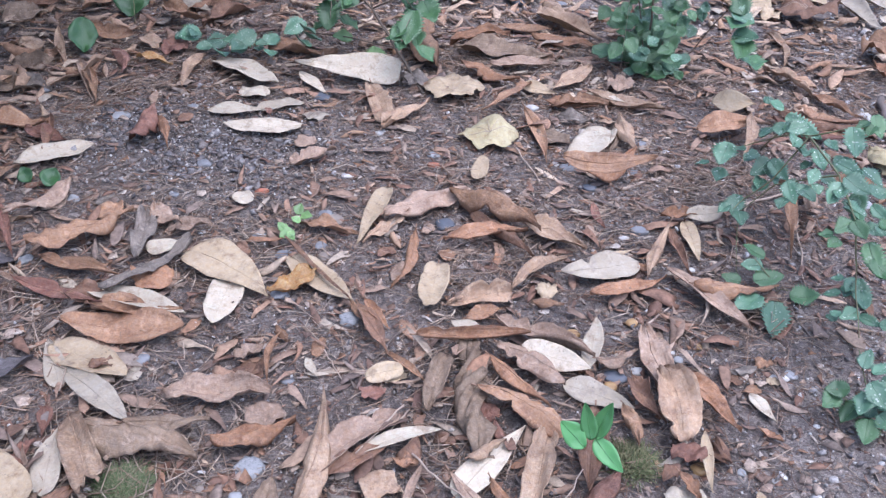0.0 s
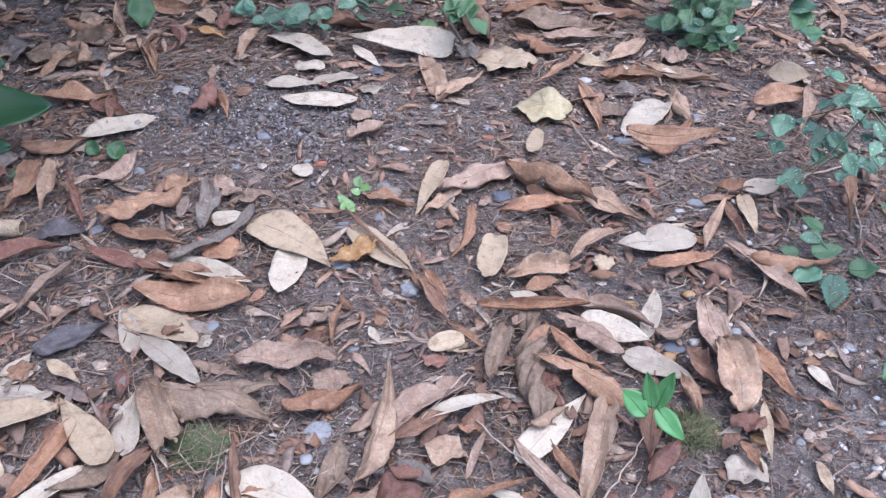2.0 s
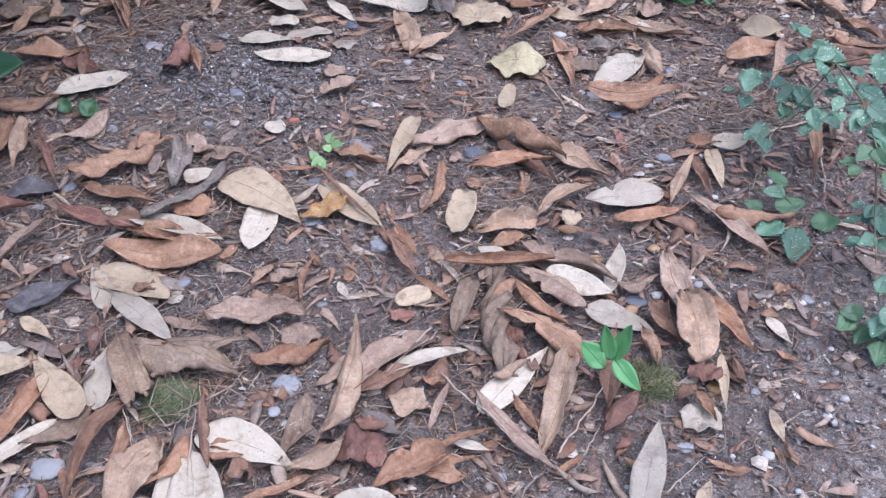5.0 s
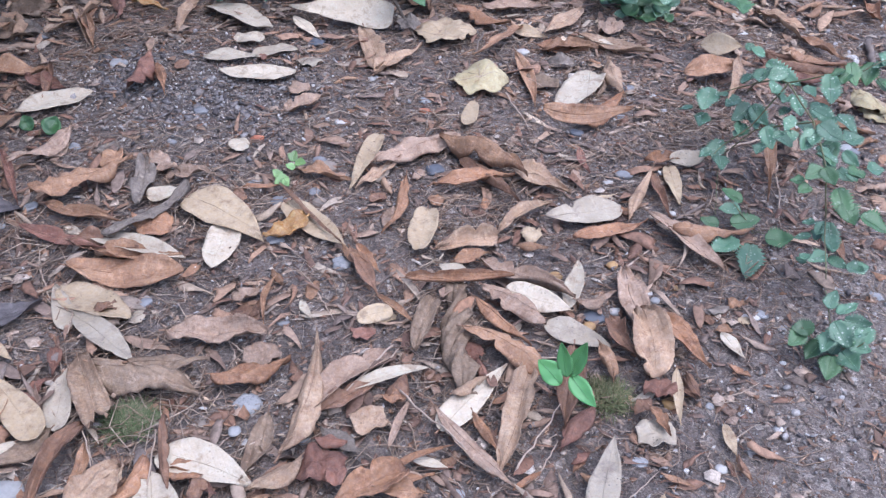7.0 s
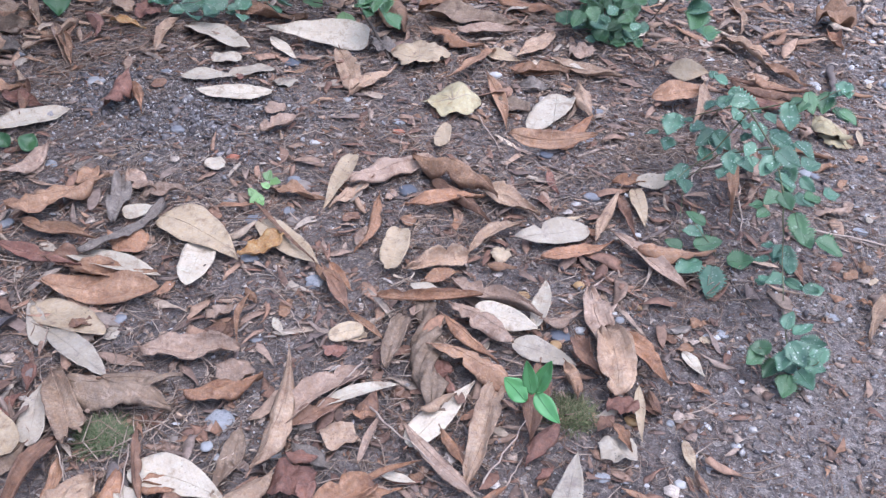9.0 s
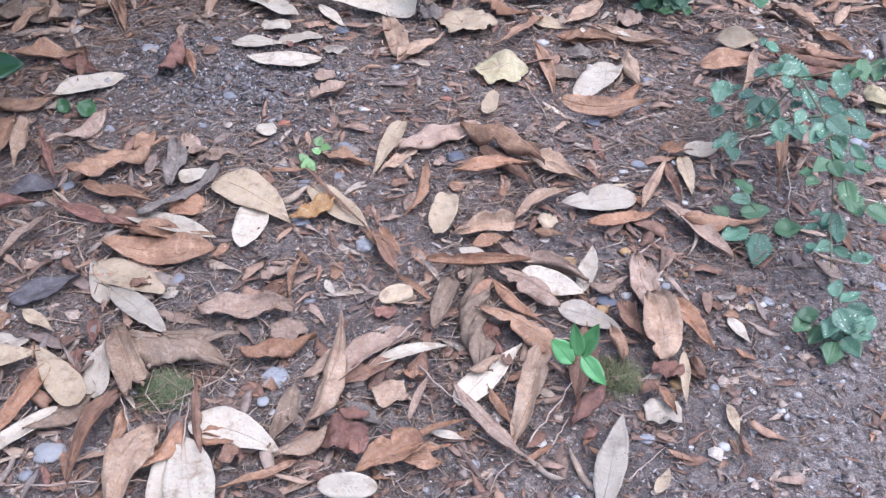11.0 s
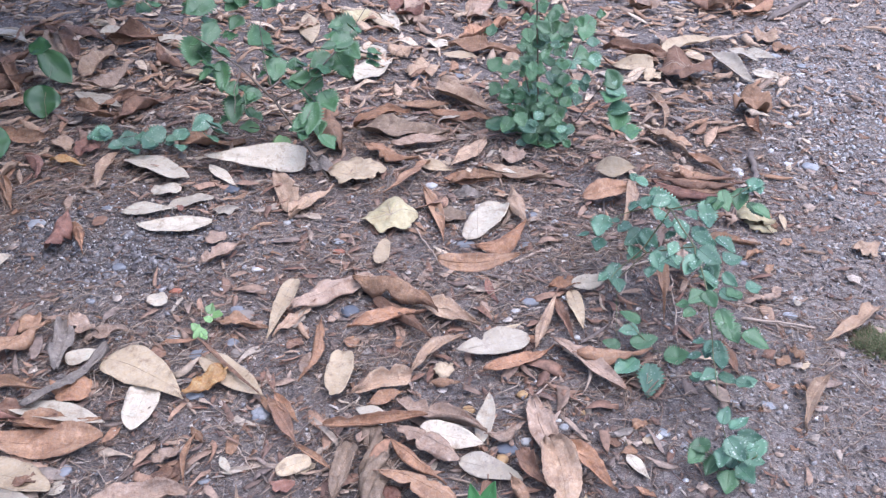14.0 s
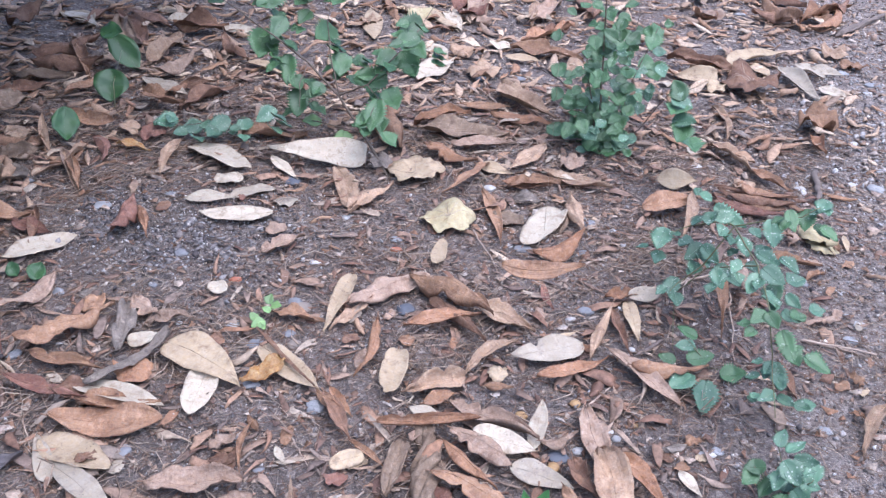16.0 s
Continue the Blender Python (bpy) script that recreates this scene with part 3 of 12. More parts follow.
def stone(x, y, lift, wide, deep, high, colour, seed, turn=0.0, label="", name="pebble"):
    rng = np.random.default_rng(seed)
    bm = bmesh.new()
    bmesh.ops.create_icosphere(bm, subdivisions=2 if wide < 0.02 else 3, radius=0.5)
    rough = 0.16 if colour in ("granite", "brick") else 0.12
    off = rng.uniform(0, 50, 3)
    for v in bm.verts:
        p = v.co.copy()
        k = 1 + rough * 2.2 * noise.noise(Vector(p) * 2.3 + Vector(off)) + rough * noise.noise(Vector(p) * 5 + Vector(off))
        q = Vector((abs(p.x) ** 0.85 * math.copysign(1, p.x), abs(p.y) ** 0.85 * math.copysign(1, p.y), p.z))
        v.co = Vector((q.x * wide * k, q.y * deep * k, q.z * high * k))
    me = bpy.data.meshes.new(name)
    bm.to_mesh(me)
    bm.free()
    me.polygons.foreach_set("use_smooth", np.ones(len(me.polygons), dtype=bool))
    me.materials.append(STONE[colour])
    ob = new(name, me)
    ob.matrix_world = pose(x, y, ground_height(x, y) + lift + high * 0.16, 0, 0, turn)
    return tagged(ob, label, "berry" if name == "berry" else "stone", "fallen berries" if name == "berry" else "pebbles on the soil")


def twig(x0, y0, z0, x1, y1, z1, radius, pale, seed, label=""):
    rng = np.random.default_rng(seed)
    a, b = Vector((x0, y0, ground_height(x0, y0) + z0)), Vector((x1, y1, ground_height(x1, y1) + z1))
    n = 9
    jag = (b - a).length * 0.018
    pts = []
    for i in range(n):
        s = i / (n - 1)
        p = a.lerp(b, s) + Vector(rng.uniform(-jag, jag, 3)) * (1 if 0 < i < n - 1 else 0)
        p.z = max(p.z, ground_height(p.x, p.y) + radius * 0.6)
        pts.append(p - a)
    v, f = tube(pts, [radius * (1.1 - 0.5 * i / n) * rng.uniform(0.88, 1.12) for i in range(n)], 7)
    ob = new("twig", mesh_from("twig", v, f, M_TWIG_PALE if pale else M_TWIG))
    ob.matrix_world = Matrix.Translation(a)
    return tagged(ob, label or ("thin pale bare stick on the soil" if pale else "thin grey-brown bare twig on the litter"), "twig", "fallen twigs")


def plant(label, x, y, category="plant"):
    ob = new({"shrub": "shrub", "seedling": "seedling"}.get(category, "plant"))
    ob.location = (x, y, ground_height(x, y) - 0.004)
    ob.empty_display_size = 0.05
    bpy.context.view_layer.update()
    return tagged(ob, label, category)


def stem(owner, points, radius, material=None):
    o = owner.location
    fine = []
    for i in range(len(points) - 1):
        a, b = Vector(points[i]), Vector(points[i + 1])
        for s in range(4):
            p = a.lerp(b, s / 4)
            fine.append(p - o + Vector((noise.noise(p * 30), noise.noise(p * 30 + Vector((9, 0, 0))), 0)) * 0.003)
    fine.append(Vector(points[-1]) - o)
    v, f = tube(fine, [radius * (1.1 - 0.7 * i / len(fine)) for i in range(len(fine))], 6)
    return part("stem", mesh_from("stem", v, f, material or M_STEM), owner)


def green_leaf(owner, colour, x, y, z, turn, length, width, pitch=0.0, roll=0.0, seed=0, kind="oval", serrate=7, fold=0.25, arch=-0.06, coarse=False):
    """A living leaf, its stalk end at x, y, z, pointing along turn."""
    rng = np.random.default_rng(seed)
    rows, cols = (6, 3) if coarse else (22, 5) if serrate else (19, 7)
    pts, uv, mid = blade(kind, length, width, 0.3, arch, rng.uniform(-0.04, 0.04), 0.0, rng, serrate, rows, cols, 0.8, fold)
    verts, faces = shell(pts, rows, cols, 0.0004)
    ob = part("leaf", mesh_from("leaf", verts, faces, GREEN[colour], uv), owner)
    ob.matrix_local = Matrix.Translation(-owner.location) @ pose(x, y, z, pitch, roll, turn)
    if coarse:
        return ob
    line = [tuple(p + np.array((0, 0, 0.0003))) for p in mid[::3]]
    v, f = tube(line, [0.0005 * (1.1 - 0.8 * i / len(line)) for i in range(len(line))], 4)
    part("midrib", mesh_from("midrib", v, f, GREEN[colour]), ob)
    return ob


def scatter(name, protos, rows, material, label, category):
    """Many small bits joined in one mesh; rows: x, y, z, turn, tip, roll, size."""
    rows = np.asarray(rows, dtype=float)
    allv, loops, starts, base, at = [], [], [], 0, 0
    for i, (x, y, z, turn, tip, roll, size) in enumerate(rows):
        pv, pf = protos[i % len(protos)]
        ct, st, cp, sp, cr, sr = math.cos(turn), math.sin(turn), math.cos(tip), math.sin(tip), math.cos(roll), math.sin(roll)
        rot = np.array(((ct, -st, 0), (st, ct, 0), (0, 0, 1))) @ np.array(((1, 0, 0), (0, cp, -sp), (0, sp, cp))) @ np.array(((cr, 0, sr), (0, 1, 0), (-sr, 0, cr)))
        w = pv @ rot.T * size
        w[:, 2] -= w[:, 2].min() + 0.0012
        allv.append(w + (x, y, z))
        for f in pf:
            loops.append(np.array(f) + base)
            starts.append(len(f))
        base += len(pv)
    verts, counts = np.concatenate(allv), np.array(starts)
    me = bpy.data.meshes.new(name)
    me.vertices.add(len(verts))
    me.vertices.foreach_set("co", verts.ravel())
    flat = np.concatenate(loops).astype(np.int32)
    me.loops.add(len(flat))
    me.loops.foreach_set("vertex_index", flat)
    me.polygons.add(len(counts))
    me.polygons.foreach_set("loop_start", np.concatenate([[0], np.cumsum(counts)[:-1]]).astype(np.int32))
    me.polygons.foreach_set("loop_total", counts.astype(np.int32))
    me.update(calc_edges=True)
    me.validate()
    if material is M_GRIT:
        me.polygons.foreach_set("use_smooth", np.ones(len(me.polygons), dtype=bool))
    me.materials.append(material)
    return tagged(new(name, me), label, category, "", "stuff")


def chip_proto(rng, n=6, flat=0.06):
    th = np.sort(rng.uniform(0, 2 * math.pi, n))
    r = rng.uniform(0.35, 0.6, n)
    top = np.stack([r * np.cos(th), r * np.sin(th) * rng.uniform(0.35, 1.0), min(0.16, 2.4 * flat) * np.sin(th * 2 + rng.uniform(0, 6))], -1)
    v = np.concatenate([top, top - (0, 0, flat)])
    return v, [tuple(range(n))] + [(i, n + i, n + (i + 1) % n, (i + 1) % n) for i in range(n)]


def needle_proto(rng, thick=0.011):
    bend = rng.uniform(-0.25, 0.25)
    v, f = tube([(bend * (1 - (2 * s - 1) ** 2), s - 0.5, 0.05 * math.sin(s * 3)) for s in (0, 0.5, 1)], [thick, thick * 1.2, thick * 0.6], 3)
    return np.array(v), f


def grit_proto(rng):
    bm = bmesh.new()
    bmesh.ops.create_icosphere(bm, subdivisions=1, radius=0.5)
    s = rng.uniform(0.55, 1.0, 3) * (1, 1, 0.7)
    v = np.array([tuple(p.co) for p in bm.verts]) * s * rng.uniform(0.62, 1.15, (len(bm.verts), 1))
    f = [tuple(p.index for p in q.verts) for q in bm.faces]
    bm.free()
    return v, f


def flat_stone_proto(rng):
    v, f = grit_proto(rng)
    return v * (1.15, 0.95, 0.6), f


def speck_proto(rng):
    v = np.array(((1, 0, 0), (-1, 0, 0), (0, 1, 0), (0, -1, 0), (0, 0, 1), (0, 0, -1))) * 0.5 * rng.uniform(0.55, 1.1, (6, 1)) * (1, 1, 0.7)
    return v + rng.normal(0, 0.06, (6, 3)), [(0, 2, 4), (2, 1, 4), (1, 3, 4), (3, 0, 4), (2, 0, 5), (1, 2, 5), (3, 1, 5), (0, 3, 5)]


def clod_proto(rng):
    v, f = speck_proto(rng)
    return v * (1.25, rng.uniform(0.7, 1.1), 0.55) + rng.normal(0, 0.09, (6, 3)) * (1, 1, 0.5), f


def leaf_proto(rng, kind, nrow=12, ncol=5):
    pts, _, _ = blade(kind, 1.0, rng.uniform(0.16, 0.4), rng.uniform(-2.0, 2.0), rng.uniform(-0.06, 0.08), rng.uniform(-0.12, 0.12), rng.uniform(-0.9, 0.9), rng, 0, nrow, ncol,
                      rng.uniform(1.0, 3.0), 0.0, int(rng.integers(0, 4)))
    return shell(pts - (0, 0.5, 0), nrow, ncol, 0.006)


def path_side(x, y):
    """0 in the litter, 1 well out on the trodden earth."""
    s, w = x - 0.27 * min(y, 1.1), 1.2 * noise.noise((x * 4, y * 4, 2.0))
    return min(1.0, max(0.0, (s - 0.70) * 5 + w)) * min(1.0, max(0.0, (2.3 - s) * 4 + w))


def bare(x, y):
    """1 in the open patch of earth, 0 elsewhere."""
    return min(1.0, 1.7 * max(0.0, 1 - math.hypot((x + 0.33) / 0.36, (y - 0.42) / 0.24)))



def unseen_laurel(owner, seed):
    """The laurel's unseen rest, added to shade the left: stems from one stool, arching over the litter, set with big
    glossy leaves.
    """
    rng = np.random.default_rng(seed)
    foot = Vector((owner.location.x, owner.location.y, 0))
    # low wall of added leaves, out of view, holding off light from the left
    for k in range(230):
        p = Vector((rng.uniform(-2.1, -1.42), rng.uniform(-0.6, 1.5), rng.uniform(0.1, 0.8)))
        green_leaf(owner, "laurel", p.x, p.y, p.z, rng.uniform(0, 360), rng.uniform(0.15, 0.22), rng.uniform(0.07, 0.10), rng.uniform(-60, 20), rng.uniform(-40, 40), 8000 + k, "oval", 0, 0.1, -0.06, True)
    for i in range(38):
        tipv = Vector((rng.uniform(-1.6, -0.22), -0.9 + 3.7 * (i + 0.5) / 26 + rng.normal(0, 0.1), rng.uniform(0.95, 1.3)))
        if i >= 26:
            tipv = Vector((rng.uniform(-1.2, -0.62), -0.6 + 3.4 * (i - 25.5) / 12 + rng.normal(0, 0.1), rng.uniform(0.95, 1.3)))
        if tipv.y < -0.3:
            tipv.x = min(tipv.x, -0.42)
        if tipv.y > 0.9:
            tipv.x = min(tipv.x, -0.85)
        pts = [foot + Vector((rng.normal(0, 0.03), rng.normal(0, 0.03), 0)), foot.lerp(tipv, 0.1) + Vector((-0.1, 0, 0.68)), foot.lerp(tipv, 0.5) + Vector((0, 0, 0.62)), tipv]
        stem(owner, pts, 0.008)
        for k in range(60):
            s = k / 59
            p = pts[1].lerp(pts[2], s / 0.45) if s < 0.45 else pts[2].lerp(pts[3], (s - 0.45) / 0.55)
            p = p + Vector((rng.normal(0, 0.17), rng.normal(0, 0.17), rng.normal(0, 0.08)))
            p.z = max(p.z, 0.82)
            green_leaf(owner, "laurel", p.x, p.y, p.z, rng.uniform(0, 360), rng.uniform(0.15, 0.22), rng.uniform(0.07, 0.10), rng.uniform(-25, 15), rng.uniform(-25, 25), 9000 + i * 70 + k, "oval", 0, 0.1, -0.06, True)


def dangling_leaf(x, y, z, top, length, width, label):
    """A dead leaf that hangs level by a thread from a bough."""
    ob = new("dangling_leaf")
    ob.location = (x, y, z)
    tagged(ob, label, "leaf", "fallen leaves")
    rng = np.random.default_rng(5)
    pts, uv, mid = blade((0.6, 0.9, 0), length, width, 0.6, -0.07, 0.05, 0.4, rng, 0, 31, 11, 1.2)
    hold = mid[14]
    verts, faces = shell(pts - hold, 31, 11, 0.0006)
    body = part("blade", mesh_from("blade", verts, faces, LEAF["tan"], uv), ob)
    body.matrix_local = pose(0, 0, 0, 6, 38, -80)
    v, f = tube([tuple(p - hold) for p in mid[::3]], [0.0007 * (1.1 - 0.8 * i / 11) for i in range(11)], 4)
    part("midrib", mesh_from("midrib", v, f, LEAF["tan"]), body)
    v, f = tube([(0, 0, -0.002), (0.002, 0, (top - z) * 0.5), (0, 0, top - z)], [0.00018, 0.00018, 0.00018], 3)
    part("thread", mesh_from("thread", v, f, M_RIB["pale"]), ob, "fine pale thread")
    return ob


def bough(owner):
    """A long bare laurel shoot that arches out high over the litter."""
    stem(owner, [(owner.location.x, owner.location.y, 0.0), (-1.3, 0.45, 1.2), (-0.5, 0.1, 1.72), (0.15, 0.02, 1.80), (0.478, -0.045, 1.772), (0.56, -0.06, 1.75)], 0.007)


def moss(x, y, radius, count, material, seed, label):
    """A cushion of short upright strands."""
    rng = np.random.default_rng(seed)
    verts, faces = [], []
    for _ in range(count):
        r, a = radius * math.sqrt(rng.uniform()), rng.uniform(0, 6.283)
        px, py = r * math.cos(a), r * math.sin(a)
        dome = 0.34 * radius * math.sqrt(max(0.05, 1 - (r / radius) ** 2))
        z0 = ground_height(x + px, y + py)
        lean = Vector((px * 0.2 + rng.normal(0, 0.009), py * 0.2 + rng.normal(0, 0.009), 0))
        pts = [(px, py, z0 - 0.002), (px + lean.x * 0.4, py + lean.y * 0.4, z0 + dome * 0.6), (px + lean.x, py + lean.y, z0 + dome + rng.uniform(0, 0.006))]
        v, f = tube(pts, [0.0006, 0.0007, 0.0003], 3)
        faces += [tuple(i + len(verts) for i in q) for q in f]
        verts += v
    ob = new("moss_tuft", mesh_from("moss_tuft", verts, faces, material))
    ob.location = (x, y, 0)
    return tagged(ob, label, "moss", "moss tufts")


def twisted_leaf(x0, y0, x1, y1, radius, turns, colour, seed, label):
    """A big leaf wrung into a ridged rope."""
    rng = np.random.default_rng(seed)
    n, sides = 64, 48
    verts, uv, faces = [], [], []
    a, b = Vector((x0, y0, 0)), Vector((x1, y1, 0))
    for i in range(n):
        s = i / (n - 1)
        c = a.lerp(b, s) - a
        w = radius * (0.35 + 0.75 * math.sin(math.pi * (0.12 + 0.80 * s)) ** 0.7) * (1 + 0.12 * math.sin(s * 17 + 1))
        c += Vector((0.006 * math.sin(s * 8), 0, BED + radius * 0.75 + ground_height(x0, y0)))
        for k in range(sides):
            an = 2 * math.pi * k / sides
            ridge = 1 + 0.34 * math.sin(3 * an + turns * 6.283 * s) + 0.17 * math.sin(7 * an + turns * 15 * s + 2) + 0.11 * math.sin(17 * an + turns * 34 * s) + 0.06 * noise.noise((3 * math.cos(an), 3 * math.sin(an), s * 11 + seed))
            d = (b - a).normalized()
            side = Vector((d.y, -d.x, 0))
            verts.append(tuple(c + (side * math.cos(an) * 1.15 + Vector((0, 0, 1)) * math.sin(an) * 0.8) * w * ridge))
            uv.append((k / sides, s))
    for i in range(n - 1):
        for k in range(sides):
            p, q = i * sides + k, i * sides + (k + 1) % sides
            faces.append((p, q, q + sides, p + sides))
    faces += [tuple(range(sides))[::-1], tuple((n - 1) * sides + k for k in range(sides))]
    ob = new("twisted_leaf", mesh_from("twisted_leaf", verts, faces, LEAF[colour], uv))
    ob.location = (x0, y0, 0)
    return tagged(ob, label, "leaf", "fallen leaves")


# ---------------------------------------------------------------- fallen leaves, sticks, stones, plants
leaf((0.5, 0.5, 0), "white", -0.208, -0.378, 0.0032, 122.8, 0.1309, 0.04802, 0.3, 0, 0, 3001, bites=1, label="bleached whitish flat broad dry leaf on dark soil")
leaf((0.896, 0.6, 0), "cream", -0.177, -0.411, 0.008, 120.1, 0.1514, 0.0569, 0.4, 0, 0, 3002, label="pale cream flat broad dry leaf on dark soil")
leaf((0.952, 1.49, 0), "white", -0.281, -0.391, 0.0032, -0, 0.068, 0.02753, 0.4, 0, 0, 3003, roll=2, label="bleached whitish flat broad dry leaf on dark soil")
leaf((0.5, 0.5, 0), "dark", -0.216, -0.246, 0.0064, 142.3, 0.09981, 0.04079, 0.318, 0, 0, 3004, roll=-2, label="dark slate-grey flat broad dry leaf on dark soil")
leaf((0.896, 0.33, 0), "cream", -0.191, -0.39, 0.0096, -124.7, 0.1459, 0.04257, 0.3, 0, 0, 3005, label="pale cream flat narrow dry leaf on the litter")
leaf((0.6, 0.945, 0), "orange", -0.153, -0.414, 0.012, -179.2, 0.137, 0.03072, 0.94, 0, 0, 3006, label="orange-brown curled narrow dry leaf on the litter")
leaf((0.6, 0.6, 0), "ivory", -0.099, -0.478, 0.0096, 158.2, 0.1023, 0.02526, 0.6, 0, 0, 3007, label="pale ivory wavy narrow dry leaf on the litter")
leaf((0.952, 1.49, 0), "mid", -0.065, -0.456, 0.0048, 144.6, 0.08463, 0.03371, -0.492, 0, 0, 3008, label="dull dun-brown wavy broad dry leaf on dark soil")
leaf((0.784, 0.28, 0), "cream", -0.228, -0.566, 0.008, -38.54, 0.07543, 0.03549, 0.4, 0, 0, 3009, roll=42, label="pale cream flat broad dry leaf on dark soil")
leaf((0.952, 1.49, 0), "mid", -0.169, -0.541, 0.0032, 175.4, 0.0622, 0.03088, -0.42, 0, 0, 3010, roll=-42, label="dull dun-brown wavy broad dry leaf on dark soil")
leaf((0.952, 1.49, 0), "brown", -0.158, -0.57, 0.0016, -173.1, 0.06648, 0.02846, 0.636, 0, 0, 3011, roll=-42, label="dark brown wavy broad dry leaf on dark soil")
leaf((0.5, 1.08, 0), "brown", -0.042, -0.429, 0.0112, -170.1, 0.1563, 0.03369, 1.28, 0, 0.0632, 3012, label="dark brown curled narrow dry leaf on the litter")
leaf((0.952, 1.49, 0), "tan", -0.024, -0.454, 0.0064, -162.5, 0.1164, 0.02004, 0.94, 0, 0, 3013, label="tan curled narrow dry leaf on dark soil")
leaf((1.06, 0.45, 0), "ivory", 0.192, -0.467, 0.0112, 81.42, 0.1274, 0.05351, 0.35, 0, 0.0439, 3014, roll=-8, bites=1, label="pale ivory flat broad dry leaf on the litter")
leaf((0.62, 0.6, 0), "ivory", 0.072, -0.478, 0.016, -146.9, 0.1503, 0.05749, 0.3, 0, 0, 3015, label="pale ivory flat broad dry leaf on the litter")
leaf((0.6, 0.5, 0), "ivory", 0.06, -0.48, 0.0096, -160.2, 0.136, 0.03777, 0.4, 0, 0, 3016, label="pale ivory flat narrow dry leaf on the litter")
leaf((0.5, 0.945, 0), "buff", 0.036, -0.476, 0.0064, -175.3, 0.1354, 0.05309, 0.49, 0, 0, 3017, label="light buff wavy broad dry leaf on dark soil")
leaf((0.5, 1.22, 0), "orange", 0.062, -0.465, 0.0136, 170.9, 0.08204, 0.03093, -0.848, 0, 0, 3018, label="orange-brown wavy broad dry leaf on the litter")
leaf((0.6, 0.945, 0), "brown", 0.05, -0.401, 0.0176, -150.6, 0.116, 0.01799, -1.42, 0, 0, 3019, label="dark brown curled narrow dry leaf on the litter")
leaf((0.952, 1.49, 0.2), "orange", 0.088, -0.481, 0.0168, -76.26, 0.04632, 0.01324, -0.752, 0, 0, 3020, label="orange-brown wavy broken dry leaf on the litter")
leaf((0.5, 0.6, 0), "cream", -0.215, -0.205, 0.0048, -107.7, 0.1385, 0.0574, 0.3, 0, 0, 3021, roll=2, label="pale cream flat broad dry leaf on dark soil")
leaf((1.01, 0.945, 0), "white", -0.174, -0.25, 0.008, -117.1, 0.1516, 0.03841, 0.4, 0, 0, 3022, bites=1, label="bleached whitish flat narrow dry leaf on dark soil")
crumpled("crumple", "brown", -0.126, -0.234, 0.0128, 19.98, 0.0281, 0.03511, 0.4, 3023, label="dark brown crumpled shrivelled dry leaf on the litter")
leaf((0.784, 0.3, 0), "white", -0.231, -0.193, 0.0032, -139.9, 0.1164, 0.02845, 0.6, 0, 0, 3024, label="bleached whitish wavy narrow dry leaf on dark soil")
leaf((0.952, 1.49, 0), "red", -0.151, -0.315, 0.0048, -151.8, 0.06129, 0.02023, 0.636, 0, 0, 3025, label="reddish-brown wavy broad dry leaf on dark soil")
leaf((0.896, 0.5, 0), "white", -0.115, -0.344, 0.0064, -154.5, 0.1163, 0.03476, 0.7, 0, 0, 3026, bites=1, label="bleached whitish wavy narrow dry leaf on dark soil")
leaf((0.25, 0.4, 0.1), "buff", -0.108, -0.333, 0.0096, -138, 0.1494, 0.04194, 0.564, 0, 0, 3027, label="light buff wavy broken dry leaf on the litter")
leaf((0.6, 1.08, 0), "mid", -0.077, -0.349, 0.0032, -94.51, 0.1525, 0.05995, -0.65, 0, 0, 3028, label="dull dun-brown flat broad dry leaf on dark soil")
leaf((0.952, 1.49, 0), "mid", -0.041, -0.326, 0.0072, -70.16, 0.1031, 0.04284, -0.492, 0, 0, 3029, roll=4, label="dull dun-brown wavy broad dry leaf on dark soil")
leaf((0.952, 1.49, 0), "cream", -0.253, -0.331, 0.0048, -112.4, 0.07354, 0.02195, 0.5, 0, 0, 3030, label="pale cream flat narrow dry leaf on dark soil")
leaf((0.952, 1.49, 0), "orange", -0.328, -0.386, 0.004, -85.33, 0.04916, 0.02042, 0.56, 0, 0, 3031, roll=22, label="orange-brown wavy broad dry leaf on dark soil")
leaf((0.952, 1.49, 0), "pink", -0.351, -0.251, 0.0064, -179.5, 0.109, 0.02956, 1.06, 0, 0, 3032, label="pale pinkish-brown curled narrow dry leaf on dark soil")
leaf((0.952, 1.49, 0), "tan", -0.235, -0.486, 0.0032, -84.29, 0.0402, 0.01677, 0.994, 0, 0, 3033, roll=22, label="tan wavy broad dry leaf on dark soil")
twig(-0.062, -0.587, 0.0148, 0.09, -0.534, 0.0148, 0.0011, 1, 3034)
twig(0.049, -0.421, 0.0212, 0.104, -0.558, 0.0212, 0.001, 1, 3035)
twig(-0.038, -0.438, 0.0196, 0.029, -0.516, 0.0196, 0.0009, 1, 3036)
leaf((0.5, 0.5, 0), "pink", -0.02, -0.264, 0.0032, -71.02, 0.1322, 0.04413, 0.944, 0, 0, 3037, label="pale pinkish-brown wavy broad dry leaf on dark soil")
crumpled("crumple", "pink", 0.113, -0.261, 0.0064, 19.06, 0.04487, 0.05819, 0.3, 3038, label="pale pinkish-brown crumpled shrivelled dry leaf on the soil")
leaf((0.6, 1.08, 0), "orange", 0.074, -0.327, 0.0088, -54.92, 0.1026, 0.03736, -0.848, 0, 0.117, 3039, label="orange-brown wavy broad dry leaf on dark soil")
